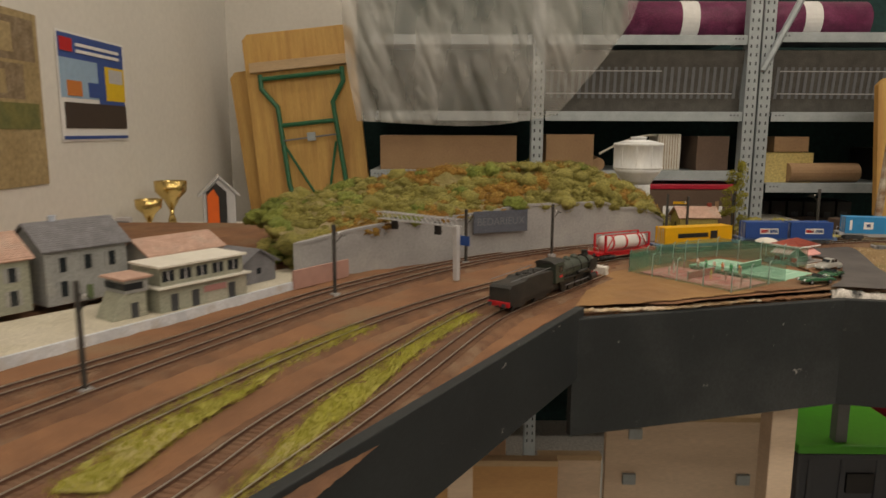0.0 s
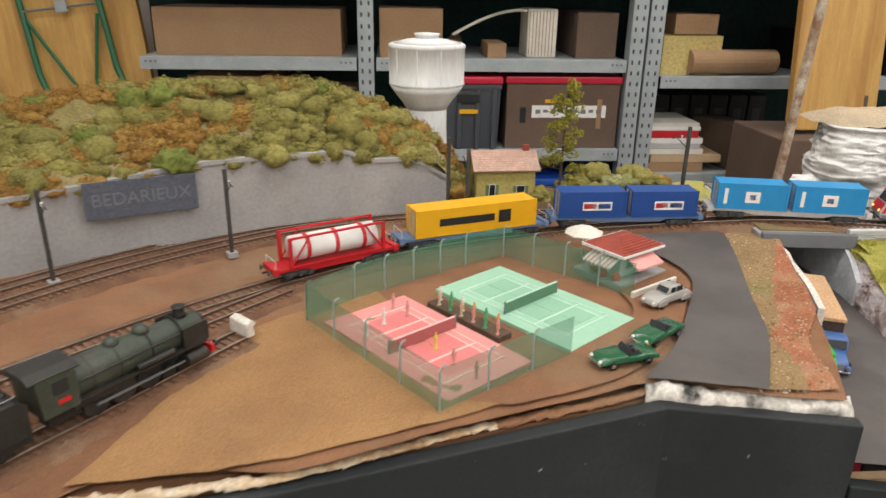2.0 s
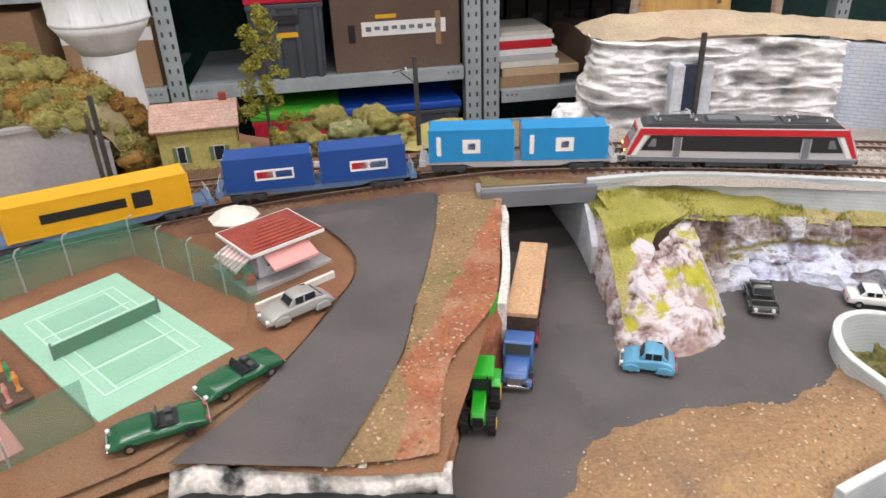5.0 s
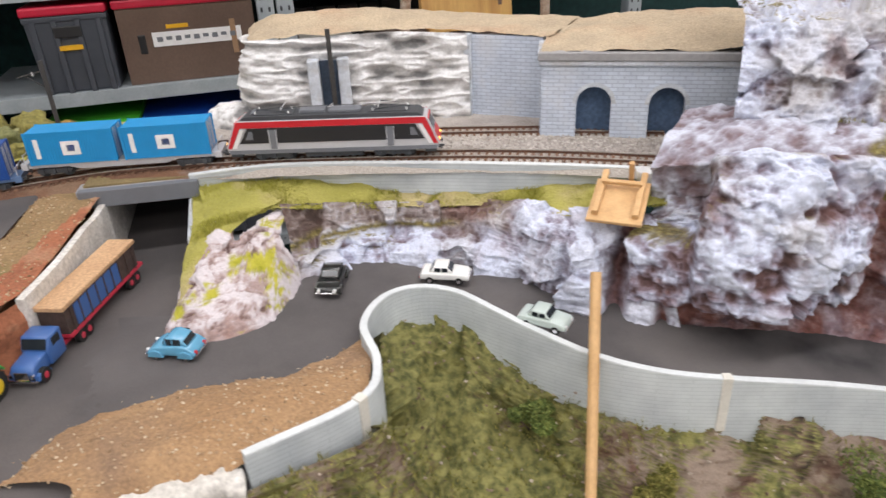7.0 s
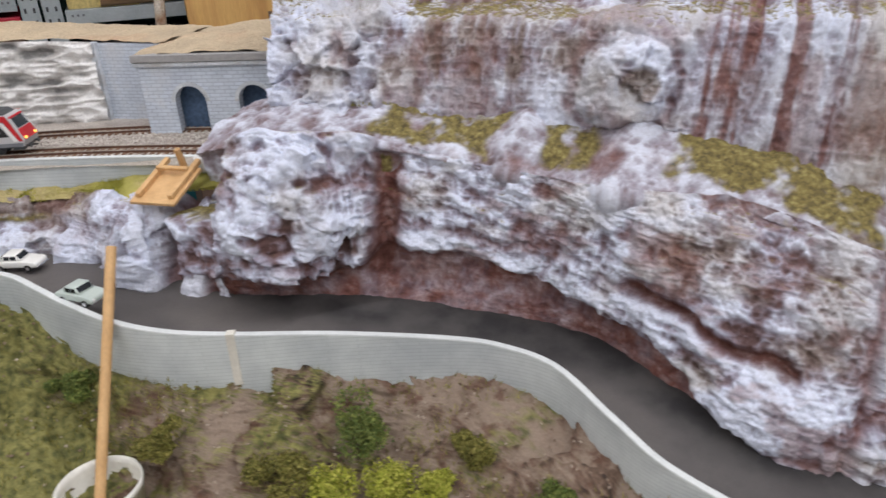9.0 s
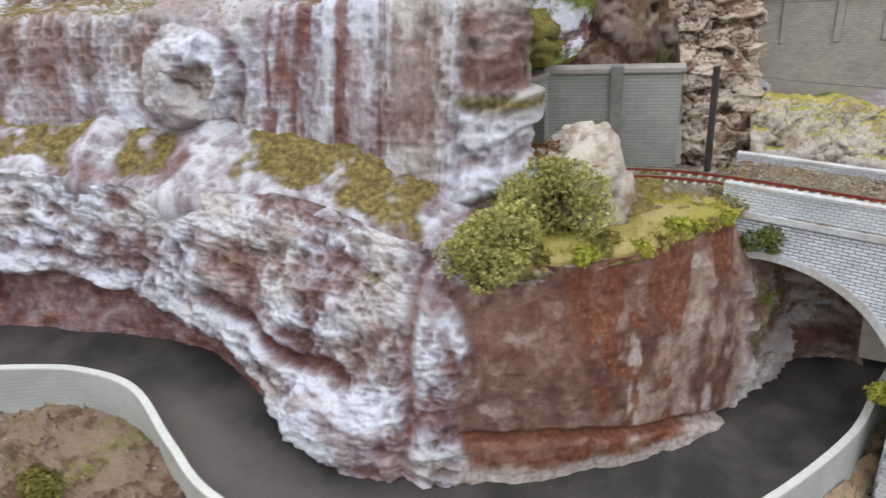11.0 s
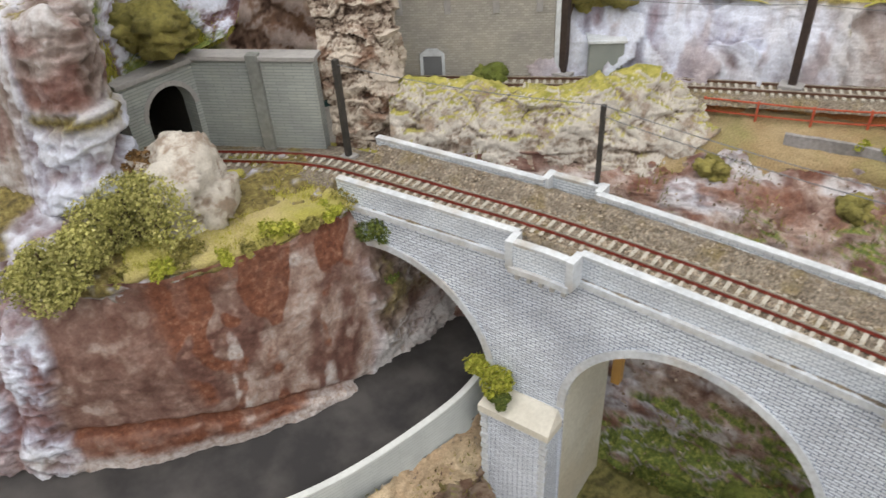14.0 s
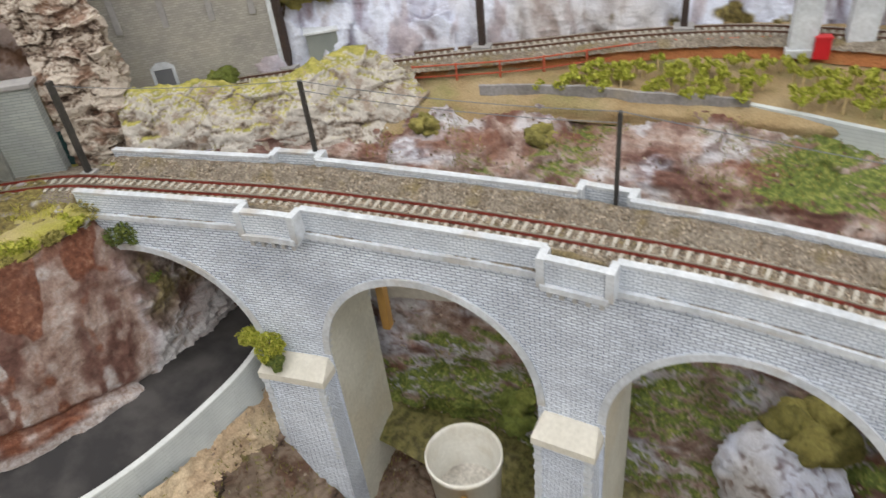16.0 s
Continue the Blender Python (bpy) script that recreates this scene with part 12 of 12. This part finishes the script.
# ---- things lying in the scenery ----
upturned = empty("upturned_table", heading_pose((1.207, 1.062, 1.008), (0.030, 0.038, 0)) @ Matrix.Rotation(radians(-18), 4, "Y"), "little pale wooden table lying upturned on the rocks", "table")
part("panel", box(-0.026, 0.026, -0.022, 0.022, 0, 0.003, 0.0006), PINE_PALE, upturned)
for y in (-0.016, 0.016):
    part("leg", box(-0.02, 0.034, y - 0.0025, y + 0.0025, 0.003, 0.0075, 0.0006), PINE_PALE, upturned)
part("crossbar", box(0.014, 0.018, -0.016, 0.016, 0.0075, 0.0105, 0.0004), PINE_PALE, upturned)
part("upright", box(0.022, 0.027, -0.008, -0.004, 0.003, 0.024, 0.0004), PINE_PALE, upturned)
cup = tagged(part("small_cup", turned([(0.007, 0), (0.0085, 0.012), (0.0085, 0.013), (0.0075, 0.0125), (0.006, 0.002)], 20), WHITE, shade=True), "small white cup behind the wooden table", "cup")
cup.matrix_world = pose(1.243, 1.082, 1.012)


def pot(x, y, rim, r, h, label):
    root = empty("plastic_pot", pose(x, y, rim - h), label, "pot", "white pots")
    prof = [(r * 0.82, 0), (r * 0.97, h - 0.006), (r, h - 0.006), (r, h), (r * 0.95, h), (r * 0.93, h - 0.006), (r * 0.79, 0.003)]
    part("pot_body", turned(prof, 44), POT_WHITE, root, "", True)
    part("paint_residue", turned([(r * 0.84, h * 0.33), (r * 0.84, h * 0.34), (0.0005, h * 0.345)], 40), PLASTER, root, "dried plaster in the pot")
    return root


POT_WHITE = mat("used_white_plastic", (0.78, 0.78, 0.74), (0.7, 0.69, 0.64), (0.6, 0.56, 0.46), scale=30, fine=300, rough=0.4, relief=0.06, amount=0.1)
pot(1.113, 0.893, 0.845, 0.031, 0.055, "used white plastic pot with plaster remains in the valley")
tagged(part("stirring_stick", tube_path([(1.104, 0.889, 0.806), (1.155, 0.999, 0.987)], 0.0042, 12), PINE_PALE), "pale round wooden stick standing in the pot", "stick")
pot(1.955, 0.338, 0.785, 0.0325, 0.075, "used white plastic pot below the viaduct")
tagged(part("stirring_stick", tube_path([(1.958, 0.345, 0.722), (1.905, 0.30, 0.80)], 0.0042, 12), PINE), "yellow wooden stick standing in the pot", "stick")

boulder(2.105, 0.125, 0.735, 0.035, 0.05, 0.05, PLASTER_ROCK, "blue-grey plaster rock in the ravine", 83)

TUFT_BROWN = leaf_mat("dry_brown_tuft", [(0.0, (0.09, 0.045, 0.015)), (0.5, (0.2, 0.11, 0.04)), (1.0, (0.32, 0.2, 0.09))])
# bushes on rocks, ledges and viaduct
for k, (x, y, z, r, m_, lab) in enumerate((
        (1.665, 0.652, 0.978, 0.033, LEAF_GREY, "grey-green lichen bush on the rock ledge"), (1.725, 0.668, 0.984, 0.037, LEAF_GREY, "grey-green lichen bush on the rock ledge"),
        (1.885, 0.62, 0.945, 0.02, LEAF_GREEN, "dark green plant beside the first arch"), (1.89, 0.62, 0.90, 0.014, LEAF_GREEN, "dark green plant hanging beside the arch"),
        (1.916, 0.517, 0.846, 0.021, LEAF_LIME, "green fern growing on the pier cap"), (1.912, 0.50, 0.84, 0.011, LEAF_GREEN, "small green fern on the pier cap"),
        (1.30, 0.85, 0.834, 0.036, LEAF_GREEN, "dark green grass clump in the valley"), (1.27, 0.818, 0.813, 0.03, LEAF_LIME, "lime green bush in the valley"), (1.32, 0.803, 0.81, 0.03, LEAF_LIME, "lime green bush in the valley"), (1.35, 0.80, 0.818, 0.016, LEAF_LIME, "lime green bush in the valley"), (1.235, 0.845, 0.826, 0.026, LEAF_OLIVE_DARK, "dark olive bush in the valley"), (1.375, 0.80, 0.832, 0.02, LEAF_OLIVE_DARK, "dark olive bush in the valley"), (1.41, 0.735, 0.822, 0.016, LEAF_GREEN, "green tuft below the road wall"), (1.10, 0.985, 0.868, 0.018, LEAF_GREEN, "green tuft below the road wall"), (1.16, 0.90, 0.85, 0.02, LEAF_OLIVE_DARK, "dark olive tuft in the valley"),
        (1.835, 0.86, 1.07, 0.055, LEAF_GREEN, "dark green bush on the slope behind the tunnel"), (1.80, 0.80, 1.075, 0.03, LICHEN_OLIVE, "olive bush on the slope above the tunnel"), (1.738, 0.692, 1.022, 0.017, TUFT_BROWN, "dry brown tuft beside the boulder"),
        (2.10, 0.30, 0.72, 0.03, LICHEN_GREEN, "green lichen bush in the ravine"), (2.07, 0.36, 0.70, 0.022, LICHEN_GREEN, "green lichen bush in the ravine"), (2.13, 0.12, 0.76, 0.038, LICHEN_OLIVE, "olive lichen bush in the ravine"), (2.15, 0.07, 0.79, 0.03, LICHEN_OLIVE, "olive lichen bush in the ravine"), (2.12, 0.36, 0.80, 0.022, LICHEN_GREEN, "green lichen bush on the ravine side"),
        (2.075, 0.715, 0.99, 0.017, LICHEN_GREEN, "green bush beside the stone wall"), (2.155, 0.625, 0.992, 0.014, LICHEN_GREEN, "green bush beside the hut"), (2.05, 0.69, 0.99, 0.012, LICHEN_OLIVE, "olive bush at the foot of the wall"),
        (2.15, 0.685, 1.05, 0.03, LICHEN_OLIVE, "olive bush above the white rocks"), (2.19, 0.655, 1.055, 0.026, LICHEN_OLIVE, "olive bush above the white rocks"), (2.19, 0.40, 0.94, 0.016, LICHEN_OLIVE, "olive tuft on the ravine edge"), (2.14, 0.50, 0.955, 0.014, LICHEN_OLIVE, "olive tuft on the ridge"))):
    bush(x, y, z, r, 22 if r > 0.03 and m_ is LEAF_GREY else 9, m_, lab, 100 + k, leaf=0.0012, per=480, squash=1.15 if m_ is LEAF_GREY else 0.8)

for k, (x, y, z) in enumerate(((1.70, 0.64, 0.984), (1.722, 0.632, 0.984), (1.745, 0.627, 0.982), (1.765, 0.622, 0.981), (1.788, 0.619, 0.98), (1.81, 0.621, 0.979), (1.832, 0.625, 0.977), (1.852, 0.63, 0.976), (1.868, 0.637, 0.975))):
    bush(x, y, z, 0.0095 + 0.003 * (k % 3), 6, LEAF_LIME if k % 2 else LEAF_OLIVE, "yellow-green grass tuft along the cliff edge", 200 + k, leaf=0.0012, per=150, squash=0.55)

# vineyard and low fence
sheet("ballast_bank", [[(2.05, 0.712, 0.9965), (2.135, 0.622, 0.9965), (2.213, 0.542, 0.9965), (2.283, 0.45, 0.9965), (2.338, 0.368, 0.9965), (2.385, 0.275, 0.9965), (2.408, 0.15, 0.9965), (2.438, -0.05, 0.9965)],
                       [(2.04, 0.706, 0.985), (2.127, 0.616, 0.985), (2.205, 0.536, 0.984), (2.275, 0.445, 0.983), (2.329, 0.363, 0.982), (2.375, 0.272, 0.981), (2.399, 0.148, 0.98), (2.427, -0.05, 0.979)]],
      160, 12, mat("orange_ballast", (0.42, 0.17, 0.06), (0.32, 0.12, 0.045), (0.46, 0.27, 0.11), scale=30, fine=700, rough=0.95, relief=0.9, dist=0.002), lumpy(0.0018, 90, 12), label="rusty orange ballast bank below the far track", category="bank")
STALK = mat("pale_vine_stalk", (0.6, 0.48, 0.26), (0.5, 0.38, 0.2), scale=80, fine=600, rough=0.9)
FENCE_RED = mat("orange_red_fence", (0.5, 0.1, 0.05), (0.42, 0.08, 0.04), (0.55, 0.18, 0.07), scale=30, fine=400, rough=0.7)
rng = np.random.default_rng(21)
vine_me = []
for k in range(3):
    cl = [(0.003 * rng.normal(), 0.003 * rng.normal(), 0.0125 + 0.0015 * rng.normal(), 0.003 + 0.0016 * rng.random()) for _ in range(3)]
    v, f = leaves(cl, 55, 0.0016, rng)
    vine_me.append(mesh_from("vine_leaves", v, f, LEAF_LIME, shade=False))
bm = cyl((0, 0, -0.003), (0, 0, 0.0125), 0.0013, 0.001, 6)
stalk_me = bpy.data.meshes.new("vine_stalk")
bm.to_mesh(stalk_me)
bm.free()
stalk_me.materials.append(STALK)
A, B = crv([(2.232, 0.425), (2.262, 0.34), (2.285, 0.26), (2.31, 0.17), (2.335, 0.06)], 24), crv([(2.29, 0.40), (2.335, 0.33), (2.37, 0.25), (2.395, 0.16), (2.42, 0.04)], 24)
for r_ in range(5):
    for k in range(0, 24):
        q = A[k] + (B[k] - A[k]) * (r_ + 0.15 * rng.random()) / 4.6 + rng.normal(size=2) * 0.0015
        if r_ > 3 and k > 14:
            continue
        if rng.random() < 0.18:
            continue
        vn = empty("vine", pose(float(q[0]), float(q[1]), 0.971 + 0.0055 * r_ / 4, 0, 0, rng.random() * 360), "lime green vine on a pale stalk", "vine", "vineyard rows")
        for me in (vine_me[k % 3], stalk_me):
            o_ = new(me.name, me)
            o_.parent = vn
FP = crv([(2.191, 0.55), (2.254, 0.455), (2.33, 0.375), (2.37, 0.31), (2.41, 0.22), (2.44, 0.05), (2.46, -0.1)], 50)
low_fence = empty("low_fence", pose(float(FP[0][0]), float(FP[0][1]), 0.98), "low red rail fence along the far track", "fence")
li = low_fence.matrix_world.inverted()
for k, (a, b) in enumerate(zip(FP, FP[1:])):
    d = b - a
    for z in (0.001, 0.0125):
        pn = part("fence_rail", box(-0.0004, float(np.linalg.norm(d)) + 0.0004, -0.0006, 0.0006, z, z + 0.0012), FENCE_RED, low_fence)
        pn.matrix_basis = li @ heading_pose((*a, 0.984), d)
    if k % 3 == 0:
        pn = part("fence_post", box(-0.0009, 0.0009, -0.0009, 0.0009, -0.006, 0.0145), FENCE_RED, low_fence)
        pn.matrix_basis = li @ heading_pose((*a, 0.984), d)
TERRACE = mat("weathered_concrete", (0.32, 0.31, 0.32), (0.22, 0.21, 0.21), (0.4, 0.36, 0.3), scale=40, fine=300, rough=0.9, relief=0.4, amount=0.3)
tw = crv([(2.205, 0.478, 0.984), (2.225, 0.44, 0.984), (2.245, 0.385, 0.984), (2.262, 0.325, 0.982), (2.28, 0.275, 0.98), (2.292, 0.245, 0.977)], 60)
tagged(new("terrace_wall", swept("terrace_wall", tw + np.stack([tw[:, 0] * 0, tw[:, 0] * 0, 0.0015 * fbm(tw, 60, 2, 9)], 1), [(-0.002, -0.015), (0.002, -0.015), (0.002, 0.0), (-0.002, 0.0)], TERRACE)), "low weathered grey terrace wall at the vineyard edge", "wall", "", "structure")
pb = crv([(2.295, 0.245, 0.972), (2.297, 0.20, 0.97), (2.295, 0.13, 0.968), (2.30, 0.0, 0.966)], 40)
tagged(new("pale_block_wall", swept("pale_block_wall", pb, [(-0.003, -0.03), (0.003, -0.03), (0.003, 0.0), (-0.003, 0.0)], WALL_BRICK)), "pale grey block wall below the vineyard", "wall", "", "structure")
for x, y in ((2.390, 0.232), (2.415, 0.188)):
    pl = empty("portal_pillar", heading_pose((x, y, 0.985), (0.35, -0.9, 0)), "white stone pillar of the far portal", "pillar", "portal pillars", "structure")
    part("pillar_shaft", box(-0.012, 0.012, -0.008, 0.008, 0, 0.085, 0.001), WHITE_TRIM, pl)
    part("pillar_foot", box(-0.014, 0.014, -0.010, 0.010, 0, 0.008, 0.001), WHITE_TRIM, pl)
rb = empty("relay_box", heading_pose((2.389, 0.214, 0.985), (0.35, -0.9, 0)), "small red relay box beside the pillar", "box")
part("box_body", box(-0.007, 0.007, -0.005, 0.005, 0, 0.02, 0.0006), RED, rb)
part("box_lid", box(-0.0076, 0.0076, -0.0056, 0.0056, 0.02, 0.0215, 0.0004), RED, rb)
wb = tagged(part("support_post", box(-0.005, 0.005, -0.004, 0.004, 0.845, 0.955, 0.0008), PINE), "orange-brown wooden support behind the viaduct", "post")
wb.matrix_world = pose(2.03, 0.482, -0.045, 0, 0, 20)
sheet("white_lump", [[(0.885, 1.40, 1.008), (0.905, 1.375, 1.008), (0.93, 1.375, 1.008), (0.94, 1.40, 1.008)], [(0.888, 1.405, 1.03), (0.905, 1.385, 1.03), (0.925, 1.385, 1.03), (0.94, 1.405, 1.03)], [(0.90, 1.42, 1.036), (0.908, 1.41, 1.038), (0.92, 1.41, 1.038), (0.93, 1.42, 1.034)]], 50, 30, ROCK_GREY, rocky(0.006, 40, 0, 0.6, 71), label="small white plaster rock beside the track", category="rock")
second_material(bpy.data.objects["valley"], SANDY, lambda c: (c[:, 0] > 1.66 + 0.05 * fbm(c, 20, 3, 5)) & (c[:, 2] + 0.02 * fbm(c, 34, 3, 6) > 0.765))
